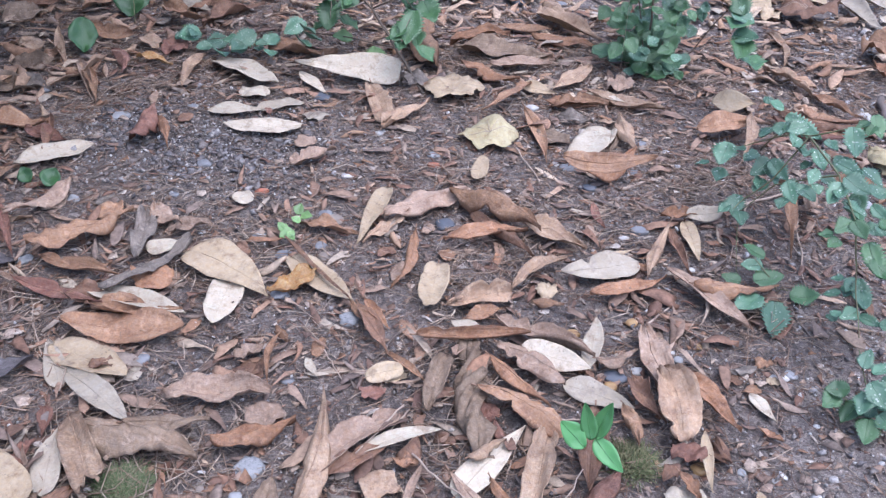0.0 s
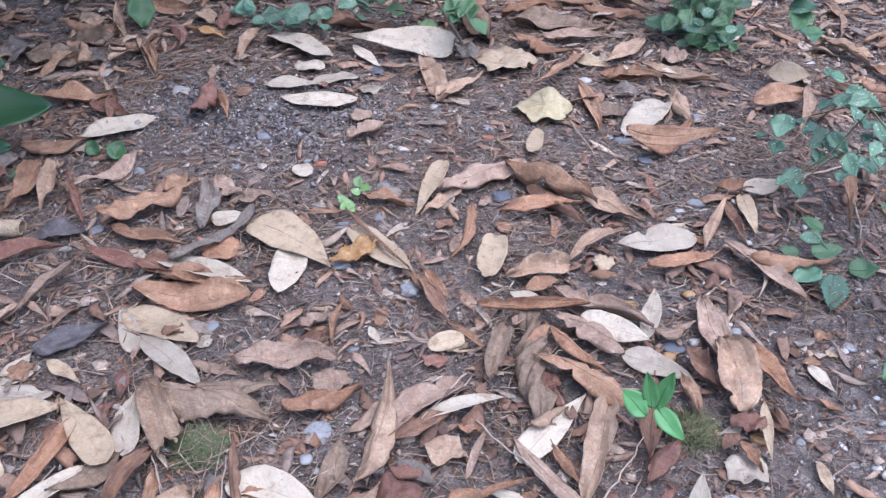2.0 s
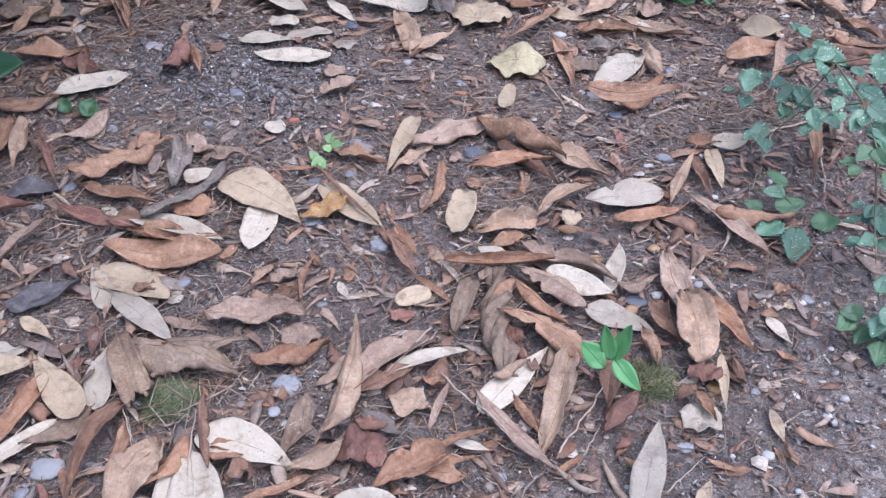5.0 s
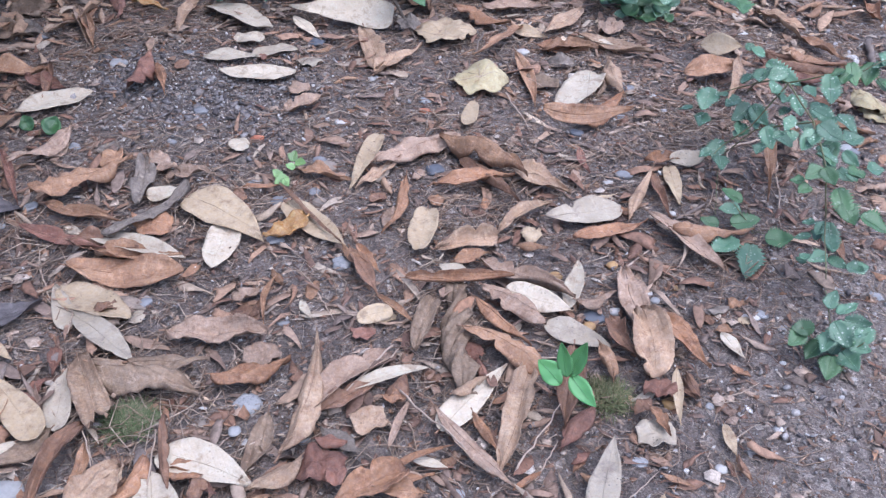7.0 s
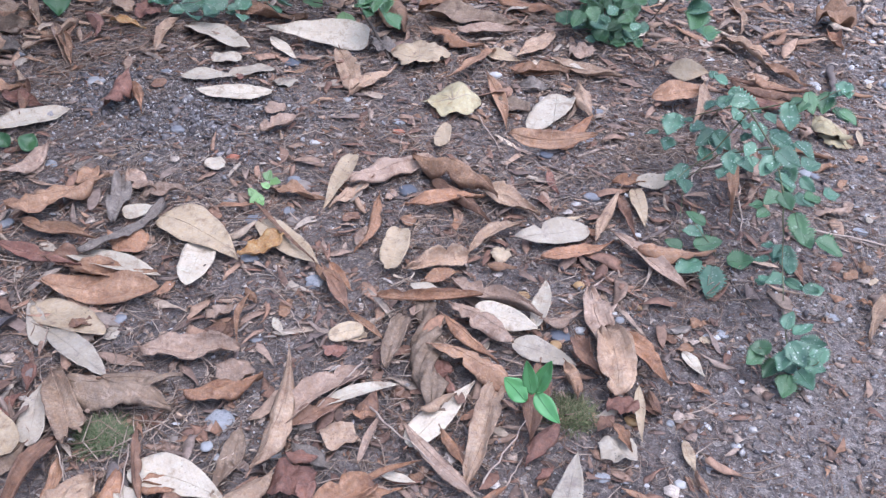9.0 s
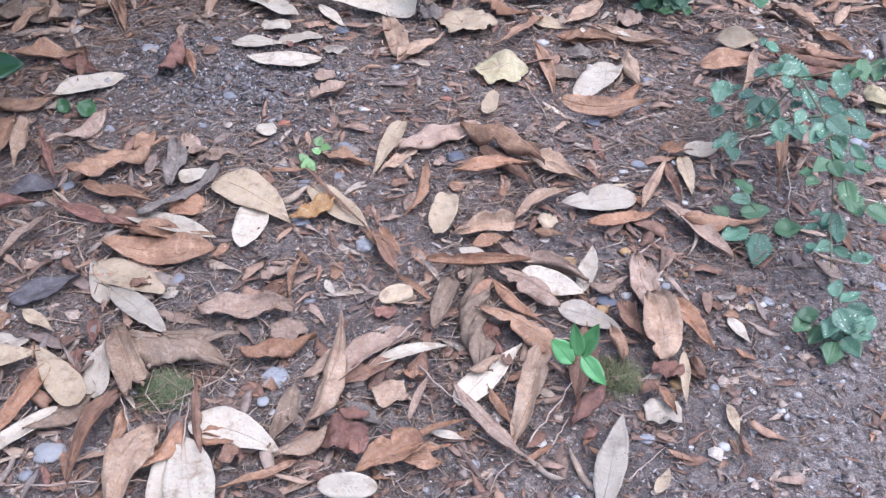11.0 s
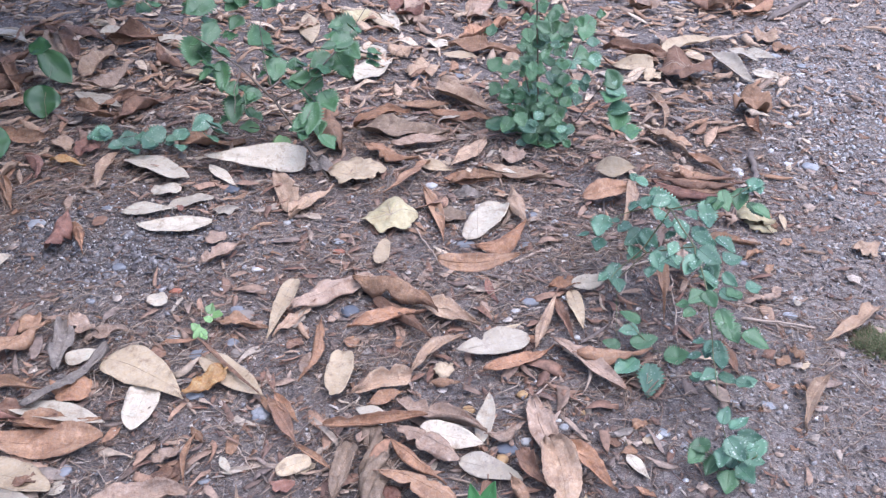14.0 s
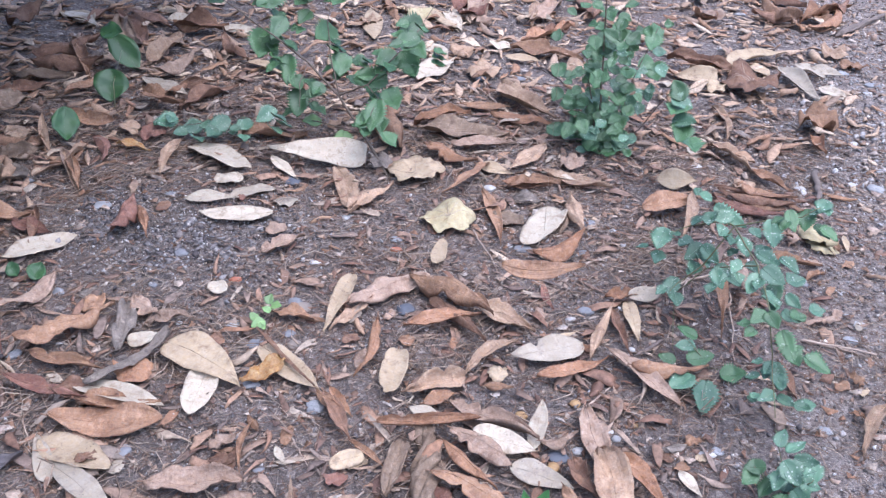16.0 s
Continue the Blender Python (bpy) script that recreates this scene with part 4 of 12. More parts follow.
leaf((0.6, 1.15, 0), "buff", 0.206, -0.426, 0.0136, 8.013, 0.208, 0.03505, -0.994, 0, 0, 3040, label="light buff wavy narrow dry leaf on the litter")
leaf((0.6, 0.5, 0), "pink", 0.203, -0.36, 0.008, -24.65, 0.1606, 0.04368, 0.564, 0, 0, 3041, label="pale pinkish-brown wavy narrow dry leaf on dark soil")
leaf((0.784, 0.945, 0), "ivory", 0.242, -0.302, 0.0112, -51.73, 0.1146, 0.02177, 0.6, 0, -0.073, 3042, label="pale ivory wavy narrow dry leaf on the litter")
leaf((0.952, 1.49, 0), "brown", 0.22, -0.346, 0.0048, -37.82, 0.09621, 0.02846, 0.656, 0, 0, 3043, label="dark brown wavy narrow dry leaf on dark soil")
twig(0.277, -0.212, 0.0228, 0.246, -0.306, 0.0228, 0.0013, 1, 3044)
twig(0.309, -0.289, 0.0228, 0.41, -0.361, 0.0228, 0.0012, 1, 3045)
crumpled("piece", "orange", 0.305, -0.292, 0.0064, 19.44, 0.03147, 0.03606, 0.45, 3046, label="orange-brown broken piece of dry leaf on the soil")
crumpled("piece", "buff", 0.283, -0.338, 0.008, 18.76, 0.05026, 0.05597, 0.25, 3047, label="light buff broken piece of dry leaf on the soil")
leaf((0.952, 1.49, 0), "grey", 0.231, -0.363, 0.0064, -112.1, 0.07446, 0.02399, -0.752, 0, 0, 3048, label="grey weathered wavy broad dry leaf on dark soil")
crumpled("crumple", "red", 0.253, -0.425, 0.0064, 17.88, 0.04911, 0.06515, 0.45, 3049, label="reddish-brown crumpled shrivelled dry leaf on the soil")
leaf((0.952, 1.49, 0), "buff", 0.232, -0.424, 0.0096, 143.4, 0.0722, 0.02888, -0.492, 0, 0, 3050, label="light buff wavy broad dry leaf on the litter")
leaf((0.896, 0.3, 0), "orange", 0.282, -0.483, 0.0112, -41.82, 0.102, 0.04239, 0.708, 0, 0, 3051, label="orange-brown wavy broad dry leaf on the litter")
leaf((0.952, 1.49, 0.15), "tan", 0.324, -0.437, 0.008, -82.41, 0.06053, 0.02527, 0.35, 0, 0, 3052, roll=18, label="tan flat broken dry leaf on dark soil")
leaf((0.952, 1.49, 0), "orange", 0.33, -0.429, 0.012, -58.71, 0.05968, 0.01528, 0.848, 0, 0, 3053, label="orange-brown wavy narrow dry leaf on the litter")
leaf((0.5, 0.5, 0), "ivory", 0.251, -0.503, 0.008, -75.56, 0.06815, 0.03016, 0.3, 0, 0, 3054, roll=42, label="pale ivory flat broad dry leaf on dark soil")
leaf((0.952, 1.49, 0), "tan", 0.216, -0.475, 0.0096, 127.2, 0.0992, 0.01517, 0.752, 0, 0, 3055, label="tan wavy narrow dry leaf on the litter")
leaf((0.952, 1.49, 0), "mid", 0.166, -0.361, 0.0032, -175.6, 0.1053, 0.02849, 1.04, 0, 0, 3056, label="dull dun-brown wavy narrow dry leaf on dark soil")
leaf((0.4, 0.5, 0), "mid", 0.306, -0.1, 0.0096, -178.1, 0.1211, 0.03023, 0.574, 0, 0, 3057, bites=1, label="dull dun-brown wavy narrow dry leaf on the litter")
leaf((0.35, 0.35, 0), "cream", 0.215, -0.173, 0.008, -54.46, 0.05161, 0.02534, 0.4, 0, 0, 3058, roll=42, label="pale cream flat broad dry leaf on dark soil")
crumpled("crumple", "red", 0.228, -0.187, 0.0032, 18.92, 0.03157, 0.037, 0.4, 3059, label="reddish-brown crumpled shrivelled dry leaf on the soil")
leaf((0.952, 1.49, 0), "ivory", 0.121, -0.141, 0.0032, -140.4, 0.04545, 0.01324, 0.3, 0, 0, 3060, label="pale ivory flat narrow dry leaf on dark soil")
leaf((0.4, 0.5, 0), "orange", 0.258, -0.08, 0.0192, -76.14, 0.1545, 0.02676, 1.28, 0, 0, 3061, label="orange-brown curled narrow dry leaf on the litter")
leaf((0.952, 1.49, 0), "brown", 0.15, -0.009, 0.008, -143.4, 0.1358, 0.02971, 0.658, 0, 0, 3062, label="dark brown wavy narrow dry leaf on dark soil")
leaf((0.952, 1.49, 0), "tan", 0.225, -0.112, 0.0096, -123.1, 0.07877, 0.01666, 1.17, 0, 0, 3063, label="tan curled narrow dry leaf on the litter")
crumpled("piece", "brown", 0.063, -0.191, 0.0024, 18.43, 0.04, 0.03479, 0.12, 3064, label="dark brown broken piece of dry leaf on the soil")
leaf((0.952, 1.49, 0), "tan", 0.069, -0.102, 0.008, -164.6, 0.1203, 0.01218, 1.06, 0, 0.0365, 3065, label="tan curled narrow dry leaf on dark soil")
crumpled("crumple", "red", 0.378, -0.19, 0.0064, 18.92, 0.04255, 0.037, 0.4, 3066, label="reddish-brown crumpled shrivelled dry leaf on the soil")
leaf((0.5, 1.22, 0), "ivory", 0.37, -0.331, 0.0112, -24.55, 0.1396, 0.03947, 0.4, 0, 0, 3067, label="pale ivory flat narrow dry leaf on the litter")
leaf((0.952, 1.49, 0), "buff", 0.374, -0.284, 0.016, -45, 0.05374, 0.02233, -1.14, 0, 0, 3068, roll=22, label="light buff wavy broad dry leaf on the litter")
leaf((0.896, 0.945, 0), "pink", 0.357, -0.306, 0.0144, -129, 0.1479, 0.02236, -0.658, 0, 0, 3069, label="pale pinkish-brown wavy narrow dry leaf on the litter")
leaf((0.952, 1.49, 0), "orange", 0.403, -0.298, 0.008, -141.1, 0.07325, 0.01605, -1.04, 0, 0, 3070, label="orange-brown wavy narrow dry leaf on dark soil")
leaf((0.952, 1.49, 0), "pink", 0.32, -0.379, 0.0096, -1.771, 0.09705, 0.01155, 0.738, 0, 0, 3071, label="pale pinkish-brown curled narrow dry leaf on the litter")
leaf((0.952, 1.49, 0), "ivory", 0.349, -0.381, 0.008, -93.9, 0.0441, 0.01457, 0.5, 0, 0, 3072, label="pale ivory flat broad dry leaf on dark soil")
leaf((0.952, 1.49, 0), "orange", 0.325, -0.418, 0.0112, -46.29, 0.09407, 0.01061, 0.63, 0, 0, 3073, label="orange-brown curled narrow dry leaf on the litter")
leaf((0.952, 1.49, 0), "grey", 0.272, -0.427, 0.0048, -121.7, 0.05523, 0.01837, 0.53, 0, 0, 3074, label="grey weathered flat broad dry leaf on dark soil")
leaf((0.4, 0.6, 0), "pink", 0.35, 0.006, 0.0128, -113.5, 0.1603, 0.04292, 1.28, 0, 0, 3075, label="pale pinkish-brown curled narrow dry leaf on the litter")
leaf((0.6, 0.945, 0), "ivory", 0.489, -0.072, 0.0144, -1.521, 0.113, 0.02877, 0.6, 0, 0, 3076, label="pale ivory wavy narrow dry leaf on the litter")
leaf((0.5, 0.945, 0), "ivory", 0.399, -0.06, 0.0096, -100.7, 0.09669, 0.04067, 0.3, 0, 0, 3077, roll=42, label="pale ivory flat broad dry leaf on the litter")
leaf((0.4, 0.5, 0), "pink", 0.368, -0.07, 0.0144, -115.1, 0.1083, 0.04092, -0.738, 0, 0, 3078, label="pale pinkish-brown curled broad dry leaf on the litter")
leaf((0.952, 1.49, 0), "orange", 0.36, -0.09, 0.0112, -130.4, 0.1234, 0.0253, -1.18, 0, 0, 3079, label="orange-brown curled narrow dry leaf on the litter")
leaf((0.6, 0.6, 0), "tan", 0.359, -0.161, 0.0144, -115.2, 0.1315, 0.04257, -0.49, 0, -0.0664, 3080, label="tan wavy broad dry leaf on the litter")
leaf((0.5, 0.6, 0), "buff", 0.456, -0.192, 0.0096, 178.5, 0.1931, 0.03614, 0.636, 0, 0, 3081, label="light buff wavy narrow dry leaf on the litter")
leaf((0.6, 1.08, 0), "white", 0.463, -0.102, 0.0064, -107.3, 0.09742, 0.04035, 0.35, 0, 0, 3082, roll=18, label="bleached whitish flat broad dry leaf on dark soil")
leaf((0.5, 0.3, 0), "pink", 0.557, 0.041, 0.0096, -162.8, 0.1287, 0.0448, 0.564, 0, 0, 3083, label="pale pinkish-brown wavy broad dry leaf on the litter")
leaf((0.5, 0.3, 0), "buff", 0.583, -0.054, 0.0168, -165.9, 0.131, 0.05579, 1.17, 0.06, 0, 3084, label="light buff curled broad dry leaf on the litter")
leaf((0.952, 1.49, 0), "brown", 0.548, -0.075, 0.0128, -148.5, 0.08798, 0.03662, 0.984, 0, 0, 3085, roll=12, label="dark brown curled broad dry leaf on the litter")
leaf((0.952, 1.49, 0), "orange", 0.595, -0.048, 0.0136, -137.8, 0.1324, 0.0361, 0.826, 0, 0, 3086, label="orange-brown wavy narrow dry leaf on the litter")
leaf((0.952, 1.49, 0), "brown", 0.507, -0.14, 0.0072, -177.4, 0.1532, 0.03834, 0.49, 0, 0, 3087, label="dark brown wavy narrow dry leaf on dark soil")
leaf((0.952, 1.49, 0), "red", 0.545, -0.248, 0.0096, 159.5, 0.0886, 0.03027, -0.848, 0, 0, 3088, label="reddish-brown wavy broad dry leaf on the litter")
leaf((0.952, 1.49, 0), "tan", 0.54, -0.139, 0.0112, -160.6, 0.07211, 0.02988, -1.14, 0, 0, 3089, label="tan wavy broad dry leaf on the litter")
leaf((0.784, 1.15, 0), "white", 0.566, -0.44, 0.0096, -3.136, 0.1462, 0.03675, 0.4, 0, 0, 3090, label="bleached whitish flat narrow dry leaf on the litter")
crumpled("piece", "white", 0.622, -0.267, 0.004, 18.43, 0.05139, 0.0506, 0.35, 3091, label="bleached whitish broken piece of dry leaf on the soil")
leaf((0.952, 1.49, 0), "orange", 0.611, -0.237, 0.016, -146.6, 0.04909, 0.01748, 0.738, 0, 0, 3092, label="orange-brown curled broad dry leaf on the litter")
leaf((0.952, 1.49, 0), "cream", 0.641, -0.153, 0.0096, -174.1, 0.09652, 0.01645, 0.8, 0, 0, 3093, label="pale cream wavy narrow dry leaf on the litter")
crumpled("crumple", "red", 0.621, -0.195, 0.0064, 18, 0.0429, 0.04206, 0.4, 3094, label="reddish-brown crumpled shrivelled dry leaf on the soil")
leaf((0.952, 1.49, 0), "brown", 0.648, -0.164, 0.0064, -150.4, 0.04254, 0.0176, 0.848, 0, 0, 3095, roll=20, label="dark brown wavy broad dry leaf on dark soil")
leaf((0.952, 1.49, 0), "ivory", 0.699, -0.058, 0.0032, -146, 0.05547, 0.02175, 0.5, 0, 0, 3096, label="pale ivory flat broad dry leaf on dark soil")
leaf((0.952, 1.49, 0), "cream", 0.702, -0.227, 0.0032, -163.9, 0.05412, 0.01614, 0.7, 0, 0, 3097, label="pale cream wavy narrow dry leaf on dark soil")
leaf((0.952, 1.49, 0), "tan", 0.716, -0.276, 0.0032, -157, 0.04346, 0.008775, -1.04, 0, 0, 3098, label="tan wavy narrow dry leaf on dark soil")
leaf((0.952, 1.49, 0), "pink", 0.499, -0.06, 0.0096, -59.68, 0.0614, 0.02058, -0.738, 0, 0, 3099, label="pale pinkish-brown curled broad dry leaf on the litter")
leaf((0.952, 1.49, 0), "grey", 0.673, -0.019, 0.0016, -71.97, 0.04522, 0.01835, -0.472, 0, 0, 3100, roll=2, label="grey weathered flat broad dry leaf on dark soil")
twig(0.469, -0.379, 0.0196, 0.504, -0.256, 0.0196, 0.0012, 1, 3101)
leaf((0.952, 1.49, 0), "mid", -0.935, 0.543, 0.0032, -87.35, 0.1732, 0.07216, 0.53, 0, 0, 3102, roll=12, label="dull dun-brown flat broad dry leaf on dark soil")
leaf((0.952, 1.49, 0), "pink", -0.751, 0.707, 0.0032, -140.3, 0.2471, 0.03339, 1.14, 0, 0, 3103, label="pale pinkish-brown wavy narrow dry leaf on dark soil")
leaf((0.952, 1.49, 0), "tan", -0.767, 0.373, 0.0048, -80.67, 0.148, 0.05697, 0.752, 0, 0, 3104, label="tan wavy broad dry leaf on dark soil")
leaf((0.952, 1.49, 0), "brown", -0.641, 0.428, 0.0104, -150.5, 0.1724, 0.03264, 1.3, 0, 0, 3105, label="dark brown curled narrow dry leaf on the litter")
leaf((0.952, 1.49, 0), "red", -0.649, 0.358, 0.0072, -101, 0.1049, 0.04349, 0.656, 0, 0, 3106, label="reddish-brown wavy broad dry leaf on dark soil")
leaf((0.896, 0.945, 0), "ivory", -0.574, 0.218, 0.0064, -34.65, 0.1495, 0.06217, 0.4, 0, 0, 3107, roll=8, label="pale ivory flat broad dry leaf on dark soil")
leaf((0.952, 1.49, 0), "tan", -0.651, 0.149, 0.0064, -63.88, 0.1158, 0.04819, -0.63, 0, 0, 3108, roll=10, label="tan curled broad dry leaf on dark soil")
leaf((0.952, 1.49, 0), "red", -0.413, 0.345, 0.0064, 10.05, 0.1432, 0.06265, -1.17, 0, 0, 3109, label="reddish-brown curled broad dry leaf on dark soil")
leaf((0.952, 1.49, 0), "orange", -0.433, 0.478, 0.008, -144.1, 0.1618, 0.03645, -1.5, 0, 0, 3110, bites=1, label="orange-brown curled narrow dry leaf on dark soil")
crumpled("piece", "brown", -0.385, 0.505, 0.0024, 19.75, 0.04765, 0.04144, 0.1, 3111, label="dark brown broken piece of dry leaf on the soil")
leaf((0.952, 1.49, 0), "grey", -0.634, 0.12, 0.0048, 120.7, 0.1314, 0.05444, 0.52, 0, 0, 3112, roll=-34, label="grey weathered flat broad dry leaf on dark soil")
leaf((0.952, 1.49, 0), "tan", -0.676, -0.029, 0.0104, -95.87, 0.1468, 0.05977, 0.574, 0, 0, 3113, roll=4, label="tan wavy broad dry leaf on the litter")
leaf((0.952, 1.49, 0), "tan", -0.575, 0.107, 0.0112, -166.4, 0.1533, 0.0452, 1.06, 0, 0, 3114, label="tan curled narrow dry leaf on the litter")
leaf((0.952, 1.49, 0), "buff", -0.566, 0.129, 0.0136, -151.4, 0.1902, 0.0341, 0.56, 0, 0, 3115, label="light buff wavy narrow dry leaf on the litter")
leaf((0.952, 1.49, 0), "brown", -0.65, 0.085, 0.008, -148.9, 0.1238, 0.0334, 0.848, 0, 0, 3116, label="dark brown wavy narrow dry leaf on dark soil")
leaf((0.952, 1.49, 0), "red", -0.522, 0.096, 0.008, -137.1, 0.1953, 0.01798, 1.14, 0, 0, 3117, label="reddish-brown wavy narrow dry leaf on dark soil")
leaf((0.952, 1.49, 0), "pink", -0.431, 0.18, 0.0048, 165.3, 0.1417, 0.04358, -0.752, 0, 0, 3118, label="pale pinkish-brown wavy broad dry leaf on dark soil")
leaf((0.08, 0.05, 0), "cream", -0.553, -0.111, 0.008, -80.13, 0.09338, 0.0695, -2.6, 0, 0, 3119, label="pale cream rolled broad dry leaf on dark soil")
leaf((0.5, 0.945, 0), "tan", -0.368, -0.037, 0.0104, -35.61, 0.1734, 0.05362, -0.82, 0, -0.0375, 3120, label="tan curled broad dry leaf on the litter")
leaf((0.952, 1.49, 0), "tan", -0.355, -0.026, 0.008, -97.45, 0.1543, 0.03353, 1.06, 0, 0.0476, 3121, label="tan curled narrow dry leaf on dark soil")
leaf((0.952, 1.49, 0), "red", -0.354, -0.097, 0.012, -99.74, 0.1715, 0.02863, 0.63, 0, -0.0579, 3122, label="reddish-brown curled narrow dry leaf on the litter")
leaf((0.784, 0.945, 0), "ivory", -0.242, -0.093, 0.0144, -94.96, 0.1736, 0.04635, 0.5, 0, 0, 3123, label="pale ivory flat narrow dry leaf on the litter")
leaf((0.952, 1.49, 0), "tan", -0.207, -0.127, 0.0072, -78.69, 0.1326, 0.04068, 1.14, 0, 0, 3124, label="tan wavy broad dry leaf on dark soil")
leaf((0.6, 0.6, 0), "tan", -0.224, -0.172, 0.0064, -78.89, 0.1712, 0.0562, 0.658, 0, 0, 3125, label="tan wavy broad dry leaf on dark soil")
leaf((0.952, 1.49, 0), "brown", -0.253, -0.117, 0.0048, -84.76, 0.1095, 0.04505, 0.91, 0, 0, 3126, roll=2, label="dark brown wavy broad dry leaf on dark soil")
leaf((0.4, 0.5, 0), "grey", -0.268, 0.14, 0.0064, -156.4, 0.1473, 0.03715, 0.41, 0, 0, 3127, label="grey weathered flat narrow dry leaf on dark soil")
leaf((0.4, 1.08, 0), "ivory", -0.209, 0.033, 0.0072, -54.36, 0.06522, 0.02692, 0.3, 0, 0, 3128, roll=24, label="pale ivory flat broad dry leaf on dark soil")
leaf((1.01, 0.5, 0), "grey", -0.144, 0.061, 0.012, 159.2, 0.1744, 0.04013, -0.35, 0, 0, 3129, label="grey weathered flat narrow dry leaf on the litter")
leaf((0.952, 1.49, 0), "pink", -0.263, 0.156, 0.0048, -122.7, 0.09265, 0.04021, -0.53, 0, 0, 3130, label="pale pinkish-brown flat broad dry leaf on dark soil")
leaf((0.952, 1.49, 0), "pink", -0.206, 0.096, 0.004, -63.76, 0.07916, 0.03174, 0.994, 0, 0, 3131, roll=4, label="pale pinkish-brown wavy broad dry leaf on dark soil")
crumpled("piece", "tan", -0.327, 0.127, 0.0024, 19.5, 0.05691, 0.05092, 0.25, 3132, label="tan broken piece of dry leaf on the soil")
crumpled("piece", "grey", -0.356, 0.167, 0.0024, 19.29, 0.04874, 0.04238, 0.1, 3133, label="grey weathered broken piece of dry leaf on the soil")
crumpled("crumple", "orange", -0.157, -0.042, 0.0096, 18.97, 0.06922, 0.06768, 0.3, 3134, label="orange-brown crumpled shrivelled dry leaf on the litter")
leaf((0.952, 1.49, 0), "red", -0.485, -0.192, 0.0048, -49.59, 0.1327, 0.03738, 1.06, 0, -0.0662, 3135, label="reddish-brown curled narrow dry leaf on dark soil")
leaf((0.952, 1.49, 0), "pink", -0.344, -0.137, 0.008, 173.9, 0.1609, 0.02696, 0.63, 0, 0, 3136, label="pale pinkish-brown curled narrow dry leaf on dark soil")
leaf((0.952, 1.49, 0), "dark", -0.384, -0.05, 0.0024, 125, 0.09405, 0.03879, 0.424, 0, 0, 3137, roll=-10, label="dark slate-grey flat broad dry leaf on dark soil")
leaf((0.952, 1.49, 0), "ivory", -0.356, 0.547, 0.0048, -81.47, 0.1213, 0.04883, 0.4, 0, 0, 3138, roll=6, label="pale ivory flat broad dry leaf on dark soil")
leaf((0.5, 0.945, 0), "ivory", -0.143, 0.528, 0.0064, 103.5, 0.1584, 0.06532, 0.4, 0, -0.118, 3139, roll=-6, label="pale ivory flat broad dry leaf on dark soil")
leaf((0.952, 1.49, 0), "white", -0.268, 0.582, 0.0032, -50.84, 0.1251, 0.04994, 0.5, 0, 0, 3140, roll=4, label="bleached whitish flat broad dry leaf on dark soil")
crumpled("piece", "red", -0.238, 0.579, 0.0064, 20.56, 0.02948, 0.02563, 0.2, 3141, label="reddish-brown broken piece of dry leaf on the soil")
crumpled("piece", "white", -0.138, 0.587, 0.0024, 19.72, 0.05787, 0.0563, 0.25, 3142, label="bleached whitish broken piece of dry leaf on the soil")
crumpled("piece", "pink", -0.111, 0.467, 0.0024, 19.44, 0.0622, 0.05408, 0.15, 3143, label="pale pinkish-brown broken piece of dry leaf on the soil")
leaf((0.952, 1.49, 0), "pink", -0.103, 0.361, 0.0032, -34.29, 0.1065, 0.04398, 0.742, 0, 0, 3144, roll=2, label="pale pinkish-brown wavy broad dry leaf on dark soil")
crumpled("piece", "ivory", -0.138, 0.233, 0.0032, 20.1, 0.05021, 0.04366, 0.15, 3145, label="pale ivory broken piece of dry leaf on the soil")
leaf((0.5, 1.22, 0), "cream", 0.096, 0.329, 0.0088, -178.8, 0.188, 0.03777, 0.6, 0, 0, 3146, label="pale cream wavy narrow dry leaf on dark soil")
leaf((0.952, 1.49, 0), "buff", 0.153, 0.248, 0.0048, 155.1, 0.1092, 0.0252, 0.78, 0, 0, 3147, label="light buff wavy narrow dry leaf on dark soil")
leaf((0.6, 0.6, 0), "pink", 0.121, 0.216, 0.0104, -45, 0.1754, 0.05362, -0.656, 0, -0.0685, 3148, label="pale pinkish-brown wavy broad dry leaf on the litter")
leaf((0.952, 1.49, 0), "tan", 0.209, 0.319, 0.0112, -115.8, 0.191, 0.06677, -0.944, 0, -0.0469, 3149, label="tan wavy broad dry leaf on the litter")
leaf((0.952, 1.49, 0), "brown", 0.249, 0.3, 0.008, -136.5, 0.1945, 0.03753, -0.63, 0, 0, 3150, label="dark brown curled narrow dry leaf on dark soil")
leaf((0.952, 1.49, 0), "orange", 0.232, 0.179, 0.0144, -59.24, 0.1466, 0.02978, 0.954, 0, 0, 3151, label="orange-brown curled narrow dry leaf on the litter")
leaf((0.5, 1.08, 0), "buff", 0.346, 0.278, 0.0104, -116.4, 0.1239, 0.05028, 0.852, 0, 0, 3152, roll=8, label="light buff wavy broad dry leaf on the litter")
leaf((0.952, 1.49, 0), "tan", -0.014, 0.18, 0.0032, -93.21, 0.1072, 0.03408, 0.752, 0, 0, 3153, label="tan wavy broad dry leaf on dark soil")
leaf((0.5, 1.15, 0), "cream", -0.142, 0.042, 0.0136, -115.3, 0.1825, 0.07627, 0.35, 0.03, -0.053, 3154, roll=4, label="pale cream flat broad dry leaf on the litter")
leaf((0.35, 0.55, 0), "ivory", -0.051, 0.004, 0.008, -169.7, 0.1179, 0.05432, 0.4, 0, 0, 3155, label="pale ivory flat broad dry leaf on dark soil")
leaf((0.5, 1.08, 0), "cream", 0.017, 0.072, 0.008, -123.7, 0.155, 0.05435, 0.35, 0, 0, 3156, label="pale cream flat broad dry leaf on dark soil")
